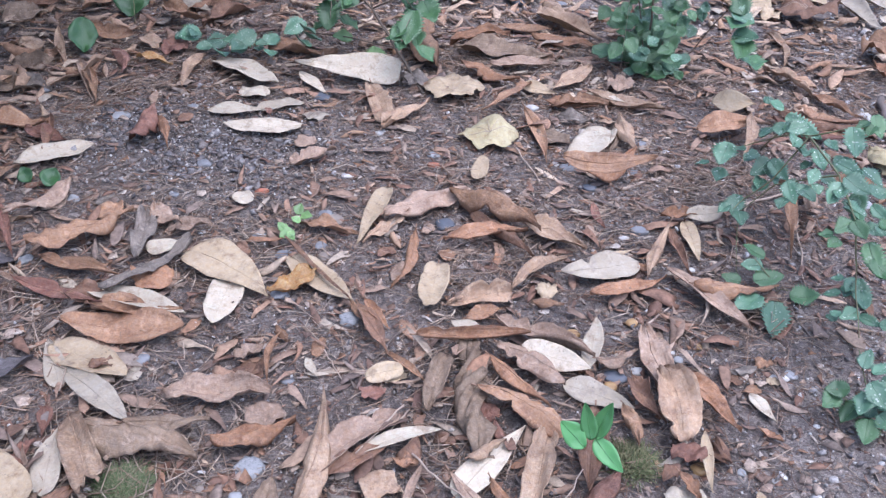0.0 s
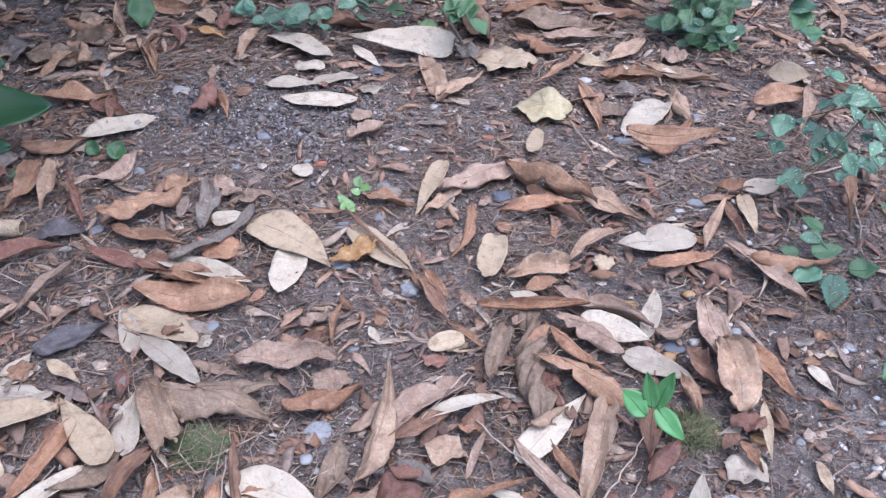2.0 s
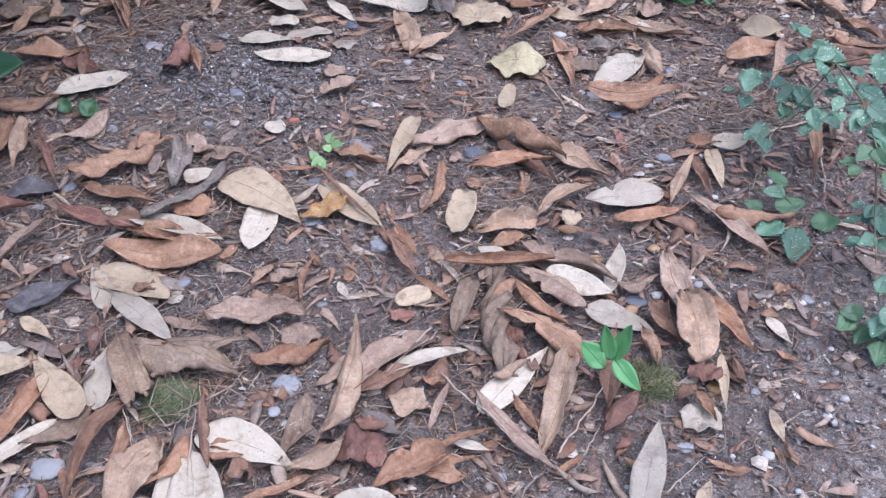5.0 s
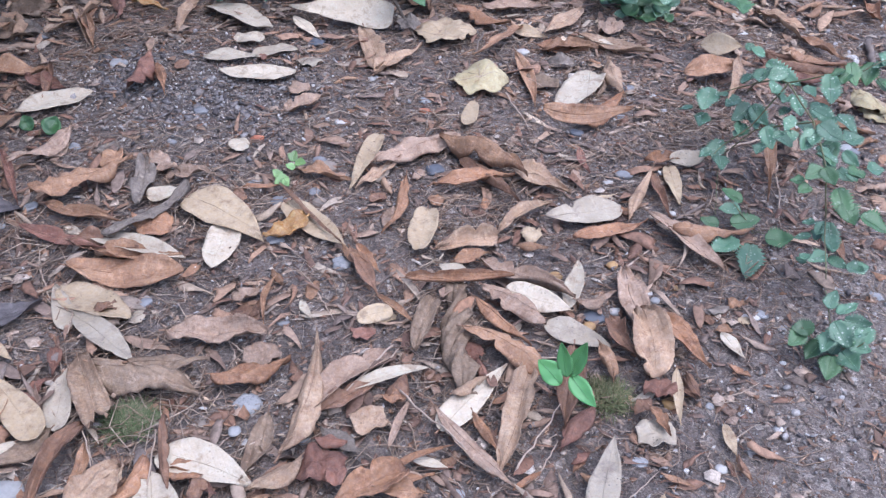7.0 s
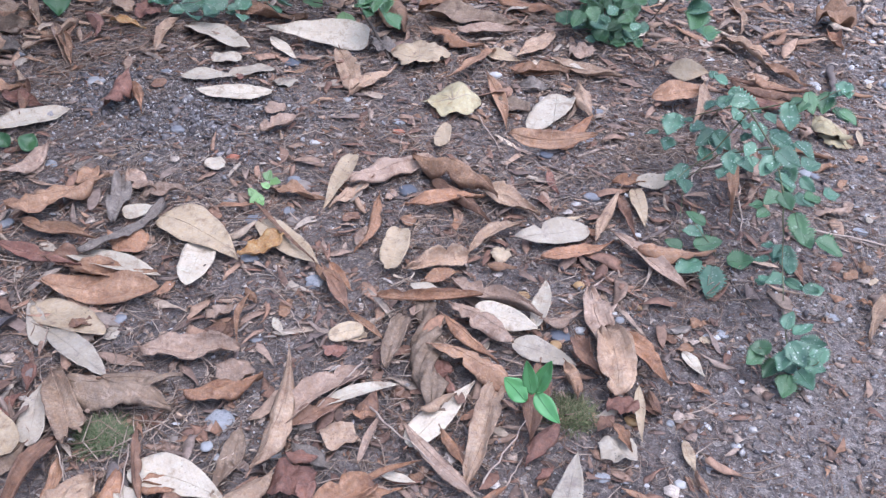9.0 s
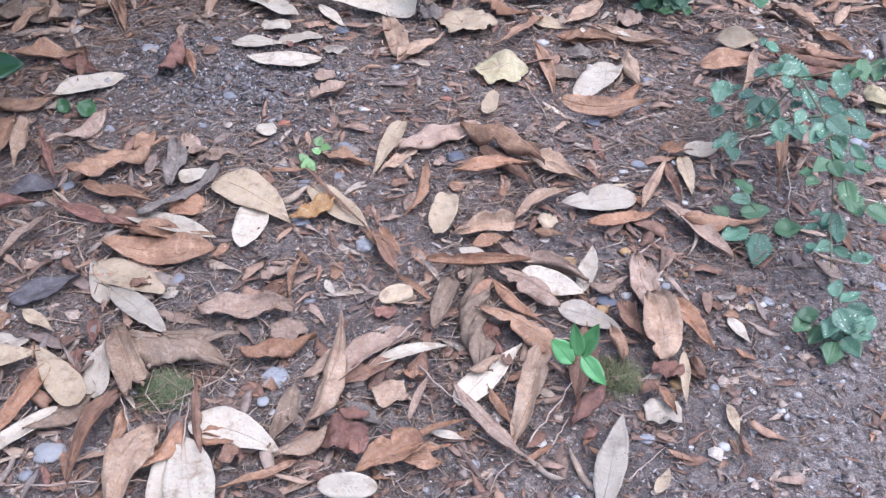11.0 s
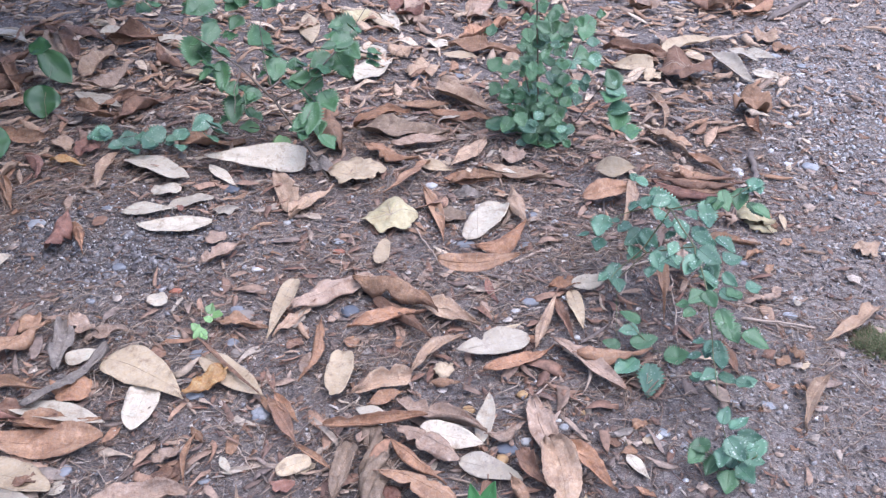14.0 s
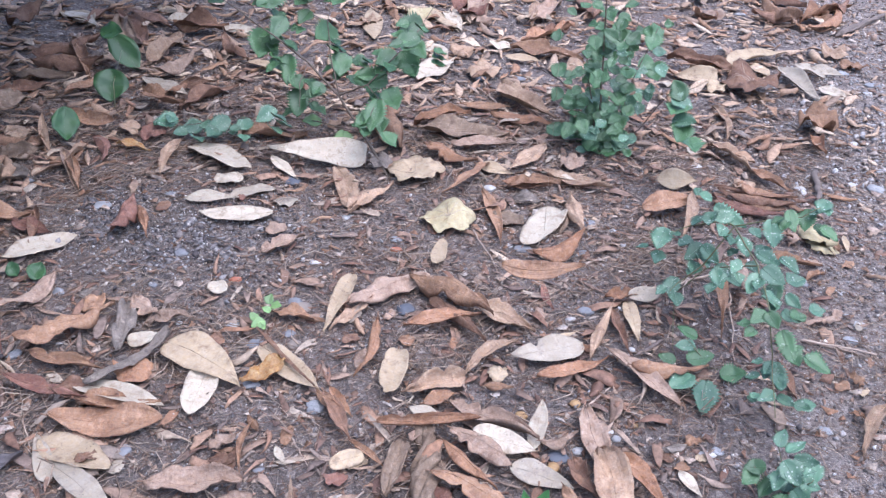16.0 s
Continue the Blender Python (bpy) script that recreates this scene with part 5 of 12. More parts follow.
leaf((0.5, 0.3, 0), "gold", 0.018, -0.026, 0.0112, -30.16, 0.08559, 0.03541, 0.35, 0, 0, 3157, roll=18, label="golden yellow flat broad dry leaf on the litter")
leaf((0.952, 1.49, 0), "brown", -0.004, 0.097, 0.0144, -128.2, 0.1844, 0.01245, -0.954, 0, 0, 3158, label="dark brown curled narrow dry leaf on the litter")
leaf((0.952, 1.49, 0), "orange", 0.188, 0.177, 0.008, -178.9, 0.156, 0.02505, -1.28, 0, 0, 3159, label="orange-brown curled narrow dry leaf on dark soil")
leaf((0.3, 0.35, 0), "cream", 0.238, 0.125, 0.008, -172.4, 0.1211, 0.04606, 0.6, 0, 0, 3160, bites=1, label="pale cream wavy broad dry leaf on dark soil")
leaf((0.896, 0.55, 0), "buff", 0.277, 0.011, 0.0104, -55.55, 0.1043, 0.04323, 0.78, 0, 0, 3161, roll=28, label="light buff wavy broad dry leaf on the litter")
leaf((0.952, 1.49, 0), "tan", 0.31, -0.002, 0.0064, -50.44, 0.05967, 0.02473, 0.574, 0, 0, 3162, roll=30, label="tan wavy broad dry leaf on dark soil")
leaf((0.952, 1.49, 0), "orange", 0.16, -0.004, 0.0112, -138.8, 0.08645, 0.02057, 0.944, 0, 0, 3163, label="orange-brown wavy narrow dry leaf on the litter")
leaf((0.952, 1.49, 0), "ivory", 0.291, -0.013, 0.0072, -107, 0.06485, 0.02703, 0.4, 0, 0, 3164, roll=6, label="pale ivory flat broad dry leaf on dark soil")
crumpled("lobed", "yellow", 0.229, 0.58, 0.004, 19.52, 0.1575, 0.1401, 0.22, 3165, label="yellowed lobed dry leaf with veins on the soil")
leaf((0.6, 0.35, 0), "cream", 0.233, 0.508, 0.004, -176.1, 0.1032, 0.03155, 0.5, 0, 0, 3166, label="pale cream flat broad dry leaf on dark soil")
leaf((0.55, 0.3, 0), "ivory", 0.396, 0.522, 0.0088, -19.07, 0.1714, 0.07094, 0.4, 0, 0, 3167, label="pale ivory flat broad dry leaf on dark soil")
leaf((0.952, 1.49, 0), "buff", 0.467, 0.768, 0.0088, -164.8, 0.2094, 0.03838, -1.17, 0, 0, 3168, label="light buff curled narrow dry leaf on dark soil")
leaf((0.952, 1.49, 0), "mid", 0.457, 0.771, 0.0048, -178, 0.1991, 0.01895, -0.656, 0, 0, 3169, label="dull dun-brown wavy narrow dry leaf on dark soil")
leaf((0.952, 1.49, 0), "orange", 0.421, 0.448, 0.008, -39.86, 0.142, 0.04705, -0.826, 0, 0.06, 3170, label="orange-brown wavy broad dry leaf on dark soil")
leaf((0.952, 1.49, 0), "grey", 0.342, 0.731, 0.0032, -103.7, 0.08028, 0.03293, 0.35, 0, 0, 3171, roll=30, label="grey weathered flat broad dry leaf on dark soil")
leaf((0.952, 1.49, 0), "tan", 0.27, 0.747, 0.0064, -161.8, 0.2726, 0.03222, 0.954, 0, 0, 3172, label="tan curled narrow dry leaf on dark soil")
crumpled("piece", "mid", 0.347, 0.634, 0.0024, 19.71, 0.08184, 0.07117, 0.2, 3173, label="dull dun-brown broken piece of dry leaf on the soil")
leaf((0.952, 1.49, 0), "orange", 0.308, 0.803, 0.0048, -84.39, 0.1125, 0.04714, 0.752, 0, 0, 3174, roll=10, label="orange-brown wavy broad dry leaf on dark soil")
leaf((0.952, 1.49, 0), "buff", 0.389, 0.887, 0.0064, -109.1, 0.1799, 0.05726, 1.04, 0, 0, 3175, label="light buff wavy broad dry leaf on dark soil")
leaf((0.952, 1.49, 0), "red", 0.452, 0.384, 0.0032, -158.7, 0.07725, 0.01722, 0.492, 0, 0, 3176, label="reddish-brown wavy narrow dry leaf on dark soil")
leaf((0.952, 1.49, 0), "orange", 0.568, 0.359, 0.0104, -75.02, 0.0735, 0.02944, 0.944, 0, 0, 3177, roll=8, label="orange-brown wavy broad dry leaf on the litter")
leaf((0.5, 0.4, 0), "white", 0.67, 0.391, 0.008, 116.6, 0.06708, 0.03042, 0.6, 0, 0, 3178, roll=-42, label="bleached whitish wavy broad dry leaf on dark soil")
leaf((0.4, 0.945, 0), "cream", 0.61, 0.36, 0.0072, -168.7, 0.1173, 0.02813, 0.6, 0, 0, 3179, label="pale cream wavy narrow dry leaf on dark soil")
leaf((0.952, 1.49, 0), "buff", 0.583, 0.314, 0.0104, 171.1, 0.168, 0.02466, -1.28, 0, 0, 3180, label="light buff curled narrow dry leaf on the litter")
leaf((0.952, 1.49, 0), "brown", 0.583, 0.333, 0.008, -164, 0.1415, 0.01916, 0.752, 0, 0, 3181, label="dark brown wavy narrow dry leaf on dark soil")
leaf((0.952, 1.49, 0), "buff", 0.431, 0.196, 0.0104, 150.4, 0.146, 0.02691, 1.04, 0, 0, 3182, label="light buff wavy narrow dry leaf on the litter")
leaf((0.896, 0.5, 0), "white", 0.426, 0.141, 0.008, -59.11, 0.1363, 0.05618, 0.45, 0, 0.0334, 3183, roll=16, bites=1, label="bleached whitish flat broad dry leaf on dark soil")
leaf((0.952, 1.49, 0), "cream", 0.464, 0.18, 0.0136, -45, 0.09475, 0.01971, 0.8, 0, 0, 3184, label="pale cream wavy narrow dry leaf on the litter")
leaf((0.952, 1.49, 0), "orange", 0.475, 0.097, 0.0056, -49.44, 0.1461, 0.03134, 0.56, 0, 0, 3185, label="orange-brown wavy narrow dry leaf on dark soil")
crumpled("piece", "orange", 0.548, 0.209, 0.0048, 19.29, 0.02437, 0.02119, 0.15, 3186, label="orange-brown broken piece of dry leaf on the soil")
leaf((0.5, 0.5, 0), "pink", 0.586, 0.204, 0.0136, -138.1, 0.1721, 0.03604, 1.14, 0, 0, 3187, label="pale pinkish-brown wavy narrow dry leaf on the litter")
leaf((0.952, 1.49, 0), "tan", 0.623, 0.15, 0.0112, -82.93, 0.1219, 0.03957, -0.752, 0, 0, 3188, label="tan wavy broad dry leaf on the litter")
crumpled("crumple", "cream", 0.411, 0.102, 0.0048, 19.36, 0.04427, 0.03922, 0.35, 3189, label="pale cream crumpled shrivelled dry leaf on the soil")
leaf((0.952, 1.49, 0), "tan", 0.395, 0.064, 0.0048, -85.14, 0.04717, 0.01953, -0.574, 0, 0, 3190, roll=12, label="tan wavy broad dry leaf on dark soil")
leaf((0.952, 1.49, 0), "buff", 0.733, 0.814, 0.024, 173.7, 0.2384, 0.03288, 0.944, 0, 0, 3191, label="light buff wavy narrow dry leaf on the litter")
leaf((0.952, 1.49, 0), "tan", 0.625, 0.723, 0.0176, -58.39, 0.1374, 0.05743, 0.49, 0, 0, 3192, roll=16, label="tan wavy broad dry leaf on the litter")
leaf((0.952, 1.49, 0), "cream", 0.654, 0.869, 0.0112, -80.54, 0.09732, 0.05157, 0.6, 0, 0, 3193, roll=42, label="pale cream wavy broad dry leaf on the litter")
leaf((0.952, 1.49, 0), "tan", 0.761, 0.485, 0.028, -177.8, 0.2392, 0.02792, 0.994, 0, 0, 3194, label="tan wavy narrow dry leaf on the litter")
leaf((0.952, 1.49, 0), "ivory", -1.436, 1.817, 0.0096, -125.7, 0.2723, 0.06782, 0.4, 0, 0, 3195, label="pale ivory flat narrow dry leaf on the litter")
leaf((0.952, 1.49, 0), "buff", -1.19, 1.76, 0.0112, -140.1, 0.4004, 0.06931, 0.91, 0, 0, 3196, label="light buff wavy narrow dry leaf on the litter")
leaf((0.5, 0.4, 0), "buff", -0.884, 1.374, 0.0112, -2.027, 0.2261, 0.07736, 0.574, 0, 0, 3197, roll=8, label="light buff wavy broad dry leaf on the litter")
leaf((0.952, 1.49, 0), "brown", -1.233, 1.311, 0.008, -30.63, 0.2336, 0.08233, -0.826, 0, 0, 3198, roll=18, label="dark brown wavy broad dry leaf on dark soil")
leaf((0.952, 1.49, 0), "brown", -1.176, 1.223, 0.0056, -71.82, 0.2116, 0.07312, -0.49, 0, 0, 3199, roll=22, label="dark brown wavy broad dry leaf on dark soil")
leaf((0.952, 1.49, 0), "mid", -1.207, 1.16, 0.0096, -83.56, 0.1962, 0.06582, -0.742, 0, 0, 3200, roll=16, label="dull dun-brown wavy broad dry leaf on the litter")
leaf((0.952, 1.49, 0), "tan", -1.184, 1.457, 0.0112, -140.9, 0.3761, 0.05736, 1.14, 0, 0, 3201, label="tan wavy narrow dry leaf on the litter")
leaf((0.952, 1.49, 0), "tan", -0.958, 1.042, 0.0128, -12.57, 0.1424, 0.04925, 0.752, 0, 0, 3202, roll=2, label="tan wavy broad dry leaf on the litter")
leaf((0.952, 1.49, 0), "brown", -1.148, 1.023, 0.008, -49.35, 0.1397, 0.05279, 0.91, 0, 0, 3203, roll=42, label="dark brown wavy broad dry leaf on dark soil")
leaf((0.952, 1.49, 0), "mid", -1.092, 0.897, 0.0104, -24.15, 0.1271, 0.06407, 0.492, 0, 0, 3204, roll=42, label="dull dun-brown wavy broad dry leaf on the litter")
leaf((0.4, 0.5, 0), "tan", -0.856, 0.919, 0.0128, -97.77, 0.1332, 0.04731, 0.826, 0, 0, 3205, roll=42, label="tan wavy broad dry leaf on the litter")
leaf((0.952, 1.49, 0), "white", -0.821, 1.229, 0.0096, -118.1, 0.2268, 0.06695, 0.5, 0, 0, 3206, bites=1, label="bleached whitish flat narrow dry leaf on the litter")
leaf((0.952, 1.49, 0), "tan", -0.756, 1.11, 0.0112, -116.8, 0.195, 0.06046, 0.848, 0, 0, 3207, label="tan wavy broad dry leaf on the litter")
leaf((0.952, 1.49, 0), "pink", -0.788, 1.218, 0.0096, -19.03, 0.2116, 0.06004, -1.14, 0, 0, 3208, label="pale pinkish-brown wavy narrow dry leaf on the litter")
leaf((0.952, 1.49, 0), "orange", -0.968, 1.72, 0.008, -92.73, 0.2102, 0.07392, -0.658, 0, 0, 3209, roll=8, label="orange-brown wavy broad dry leaf on dark soil")
leaf((0.952, 1.49, 0), "brown", -0.74, 1.623, 0.008, -140.4, 0.2763, 0.05603, -1.04, 0, 0, 3210, label="dark brown wavy narrow dry leaf on dark soil")
leaf((0.952, 1.49, 0), "cream", -0.579, 1.429, 0.0112, -113.6, 0.167, 0.05632, 0.7, 0, 0, 3211, label="pale cream wavy broad dry leaf on the litter")
leaf((0.952, 1.49, 0), "ivory", -1.007, 1.756, 0.0104, -57.75, 0.09932, 0.04368, 0.5, 0, 0, 3212, roll=42, label="pale ivory flat broad dry leaf on the litter")
leaf((0.952, 1.49, 0), "ivory", -0.81, 1.758, 0.0096, -92.74, 0.1462, 0.05046, 0.5, 0, 0, 3213, roll=16, label="pale ivory flat broad dry leaf on the litter")
leaf((0.952, 1.49, 0), "brown", -0.682, 1.181, 0.0064, -56, 0.1037, 0.03625, 0.848, 0, 0, 3214, roll=36, label="dark brown wavy broad dry leaf on dark soil")
leaf((0.952, 1.49, 0), "brown", -0.608, 1.032, 0.008, -23.96, 0.2167, 0.06059, 1.14, 0, 0, 3215, label="dark brown wavy narrow dry leaf on dark soil")
crumpled("piece", "grey", -0.72, 1.033, 0.008, 15.46, 0.05608, 0.04876, 0.2, 3216, label="grey weathered broken piece of dry leaf on the soil")
leaf((0.952, 1.49, 0), "gold", -0.657, 0.789, 0.0064, -99.37, 0.1044, 0.03672, 0.78, 0, 0, 3217, label="golden yellow wavy broad dry leaf on dark soil")
crumpled("crumple", "buff", -0.672, 0.879, 0.008, 14.25, 0.07475, 0.065, 0.35, 3218, label="light buff crumpled shrivelled dry leaf on the soil")
crumpled("crumple", "red", -0.596, 0.864, 0.0064, 14.98, 0.08452, 0.0735, 0.3, 3219, label="reddish-brown crumpled shrivelled dry leaf on the soil")
leaf((0.952, 1.49, 0), "red", -0.738, 0.816, 0.0048, -141.3, 0.1665, 0.03306, -0.56, 0, 0, 3220, label="reddish-brown wavy narrow dry leaf on dark soil")
leaf((0.952, 1.49, 0), "buff", -0.513, 0.856, 0.008, -167.1, 0.2237, 0.03692, 0.848, 0, 0, 3221, label="light buff wavy narrow dry leaf on dark soil")
leaf((0.952, 1.49, 0), "buff", -0.717, 0.754, 0.0096, 172.8, 0.1915, 0.04001, 1.14, 0, 0, 3222, label="light buff wavy narrow dry leaf on the litter")
leaf((0.952, 1.49, 0), "tan", -0.745, 0.701, 0.008, -140.7, 0.2402, 0.02985, 0.752, 0, 0, 3223, label="tan wavy narrow dry leaf on dark soil")
crumpled("crumple", "buff", -0.926, 0.781, 0.0096, 14.59, 0.08675, 0.07543, 0.35, 3224, label="light buff crumpled shrivelled dry leaf on the litter")
leaf((0.952, 1.49, 0), "mid", -0.886, 0.644, 0.0048, -53.02, 0.1064, 0.05363, 0.492, 0, 0, 3225, roll=42, label="dull dun-brown wavy broad dry leaf on dark soil")
leaf((0.952, 1.49, 0), "grey", -0.828, 0.589, 0.004, -106.8, 0.1076, 0.0379, 0.708, 0, 0, 3226, roll=8, label="grey weathered wavy broad dry leaf on dark soil")
leaf((0.952, 1.49, 0), "buff", -0.919, 0.882, 0.008, -142.5, 0.256, 0.02444, 0.56, 0, 0, 3227, label="light buff wavy narrow dry leaf on dark soil")
crumpled("crumple", "tan", -0.863, 0.757, 0.0064, 14.62, 0.05467, 0.04754, 0.35, 3228, label="tan crumpled shrivelled dry leaf on the soil")
leaf((0.4, 0.6, 0), "ivory", -0.474, 0.832, 0.008, -121.5, 0.2393, 0.0773, 0.4, 0, 0, 3229, bites=1, label="pale ivory flat broad dry leaf on dark soil")
crumpled("piece", "ivory", -0.3, 0.659, 0.0048, 14.66, 0.07726, 0.06719, 0.2, 3230, label="pale ivory broken piece of dry leaf on the soil")
leaf((0.952, 1.49, 0), "ivory", -0.256, 0.804, 0.0064, -133.9, 0.1457, 0.033, 0.4, 0, 0, 3231, label="pale ivory flat narrow dry leaf on dark soil")
leaf((0.952, 1.49, 0), "tan", -0.38, 0.917, 0.0048, -80.43, 0.1683, 0.0582, 0.656, 0, 0, 3232, roll=4, label="tan wavy broad dry leaf on dark soil")
leaf((1.01, 0.2, 0), "ivory", -0.263, 0.798, 0.008, -82.55, 0.239, 0.08379, 0.4, 0, 0, 3233, roll=34, label="pale ivory flat broad dry leaf on dark soil")
leaf((0.3, 0.5, 0), "buff", -0.071, 0.759, 0.0048, -155, 0.2009, 0.04963, 0.49, 0, 0, 3234, bites=1, label="light buff wavy narrow dry leaf on dark soil")
leaf((0.952, 1.49, 0), "buff", 0.014, 0.559, 0.0072, -22.32, 0.1632, 0.04931, 0.742, 0, 0, 3235, label="light buff wavy broad dry leaf on dark soil")
crumpled("crumple", "grey", 0.011, 0.819, 0.0064, 14.47, 0.07364, 0.06403, 0.45, 3236, label="grey weathered crumpled shrivelled dry leaf on the soil")
crumpled("lobed", "cream", 0.106, 0.791, 0.008, 14.04, 0.1897, 0.1583, 0.2, 3237, label="pale cream lobed dry leaf with veins on the soil")
leaf((0.35, 0.35, 0), "tan", -0.07, 1.201, 0.0064, -161.2, 0.3011, 0.07952, -0.78, 0, 0, 3238, label="tan wavy narrow dry leaf on dark soil")
leaf((0.952, 1.49, 0), "ivory", -0.036, 1.416, 0.0096, -12.46, 0.2642, 0.1053, 0.5, 0, 0, 3239, label="pale ivory flat broad dry leaf on the litter")
leaf((0.952, 1.49, 0), "ivory", -0.102, 1.781, 0.008, -141.1, 0.1671, 0.08422, 0.5, 0, 0, 3240, label="pale ivory flat broad dry leaf on dark soil")
crumpled("piece", "ivory", 0.139, 1.842, 0.008, 15.32, 0.08704, 0.07569, 0.2, 3241, label="pale ivory broken piece of dry leaf on the soil")
leaf((0.952, 1.49, 0), "tan", 0.172, 1.839, 0.008, -107.7, 0.2603, 0.08442, 0.848, 0, 0, 3242, roll=2, label="tan wavy broad dry leaf on dark soil")
leaf((0.952, 1.49, 0), "cream", 0.172, 1.716, 0.0096, -91.46, 0.118, 0.04031, 0.7, 0, 0, 3243, roll=22, label="pale cream wavy broad dry leaf on the litter")
leaf((0.952, 1.49, 0), "buff", 0.203, 1.438, 0.0104, -143.1, 0.3164, 0.0795, 0.564, 0, 0, 3244, label="light buff wavy narrow dry leaf on the litter")
leaf((0.952, 1.49, 0), "orange", 0.031, 1.08, 0.008, -51.29, 0.1679, 0.0578, 1.04, 0, 0, 3245, roll=10, label="orange-brown wavy broad dry leaf on dark soil")
leaf((0.952, 1.49, 0), "mid", 0.048, 1.041, 0.0048, -81.63, 0.2406, 0.08204, 0.574, 0, 0, 3246, roll=4, label="dull dun-brown wavy broad dry leaf on dark soil")
leaf((0.952, 1.49, 0), "pink", 0.151, 0.977, 0.008, -67.44, 0.1538, 0.05117, 0.944, 0, 0, 3247, roll=4, label="pale pinkish-brown wavy broad dry leaf on dark soil")
leaf((0.952, 1.49, 0), "tan", 0.12, 1.239, 0.008, -87.55, 0.1401, 0.04751, -0.56, 0, 0, 3248, roll=8, label="tan wavy broad dry leaf on dark soil")
leaf((0.952, 1.49, 0), "orange", 0.213, 1.202, 0.0064, -103.3, 0.187, 0.05749, -0.848, 0, 0, 3249, label="orange-brown wavy broad dry leaf on dark soil")
leaf((0.952, 1.49, 0), "orange", 0.087, 0.953, 0.0096, -123.5, 0.1847, 0.05364, -1.14, 0, 0, 3250, label="orange-brown wavy narrow dry leaf on the litter")
leaf((0.952, 1.49, 0), "tan", 0.265, 0.895, 0.0104, 160.7, 0.2214, 0.03482, 0.752, 0, 0, 3251, label="tan wavy narrow dry leaf on the litter")
leaf((0.952, 1.49, 0), "cream", 0.232, 0.886, 0.008, -110.4, 0.1003, 0.03445, 0.6, 0, 0, 3252, roll=24, label="pale cream wavy broad dry leaf on dark soil")
leaf((0.952, 1.49, 0), "buff", 0.382, 1.044, 0.0096, 160.4, 0.2059, 0.04862, 0.574, 0, 0, 3253, label="light buff wavy narrow dry leaf on the litter")
leaf((0.952, 1.49, 0), "tan", 0.322, 0.79, 0.0064, -72.73, 0.1246, 0.04272, 0.826, 0, 0, 3254, roll=12, label="tan wavy broad dry leaf on dark soil")
leaf((0.952, 1.49, 0), "ivory", 0.386, 0.895, 0.008, -108.4, 0.09171, 0.03116, 0.6, 0, 0, 3255, roll=10, label="pale ivory wavy broad dry leaf on dark soil")
crumpled("crumple", "pink", 0.459, 0.945, 0.0048, 14.24, 0.07949, 0.06912, 0.35, 3256, label="pale pinkish-brown crumpled shrivelled dry leaf on the soil")
crumpled("crumple", "red", -0.006, 2.155, 0.008, 15.83, 0.1518, 0.132, 0.4, 3257, label="reddish-brown crumpled shrivelled dry leaf on the soil")
crumpled("crumple", "buff", 0.034, 1.737, 0.0064, 15.07, 0.09289, 0.08078, 0.4, 3258, label="light buff crumpled shrivelled dry leaf on the soil")
crumpled("crumple", "buff", 0.131, 1.555, 0.0064, 15.3, 0.1264, 0.1099, 0.35, 3259, label="light buff crumpled shrivelled dry leaf on the soil")
crumpled("lobed", "buff", -0.352, 1.988, 0.008, 15.95, 0.1151, 0.0961, 0.25, 3260, label="light buff lobed dry leaf with veins on the soil")
crumpled("piece", "yellow", -0.204, 2.144, 0.0064, 16.24, 0.1521, 0.1323, 0.2, 3261, label="yellowed broken piece of dry leaf on the soil")
leaf((0.952, 1.49, 0), "ivory", -0.122, 2.185, 0.008, -153.9, 0.2428, 0.05651, 0.5, 0, 0, 3262, label="pale ivory flat narrow dry leaf on dark soil")
leaf((0.952, 1.49, 0), "orange", 0.206, 1.867, 0.008, -32.87, 0.2893, 0.08271, 0.848, 0, 0, 3263, label="orange-brown wavy narrow dry leaf on dark soil")
leaf((0.952, 1.49, 0), "buff", 0.219, 2.062, 0.008, -2.496, 0.3673, 0.04408, 1.14, 0, 0, 3264, label="light buff wavy narrow dry leaf on dark soil")
crumpled("crumple", "buff", 0.396, 1.661, 0.0064, 15.07, 0.09289, 0.08078, 0.35, 3265, label="light buff crumpled shrivelled dry leaf on the soil")
leaf((0.952, 1.49, 0), "brown", 0.675, 1.795, 0.0096, -95.27, 0.2179, 0.07566, 1.04, 0, 0, 3266, roll=20, label="dark brown wavy broad dry leaf on the litter")
leaf((0.952, 1.49, 0), "cream", 0.861, 1.815, 0.0104, -51.27, 0.2589, 0.08875, 0.8, 0, -0.0868, 3267, roll=2, label="pale cream wavy broad dry leaf on the litter")
leaf((1.01, 0.4, 0), "cream", 0.699, 1.641, 0.0096, -79.22, 0.1283, 0.0614, 0.6, 0, 0, 3268, roll=42, label="pale cream wavy broad dry leaf on the litter")
crumpled("crumple", "cream", 0.819, 1.581, 0.008, 14.66, 0.07726, 0.06719, 0.4, 3269, label="pale cream crumpled shrivelled dry leaf on the soil")
crumpled("lobed", "brown", 0.92, 1.597, 0.0048, 15.11, 0.2427, 0.2026, 0.3, 3270, label="dark brown lobed dry leaf with veins on the soil")
leaf((0.952, 1.49, 0), "cream", 0.948, 1.87, 0.008, -165.2, 0.1562, 0.0529, 0.7, 0, 0, 3271, label="pale cream wavy broad dry leaf on dark soil")
leaf((0.952, 1.49, 0), "white", 1.019, 1.803, 0.008, -159.2, 0.2621, 0.07762, 1, 0, 0, 3272, label="bleached whitish curled narrow dry leaf on dark soil")
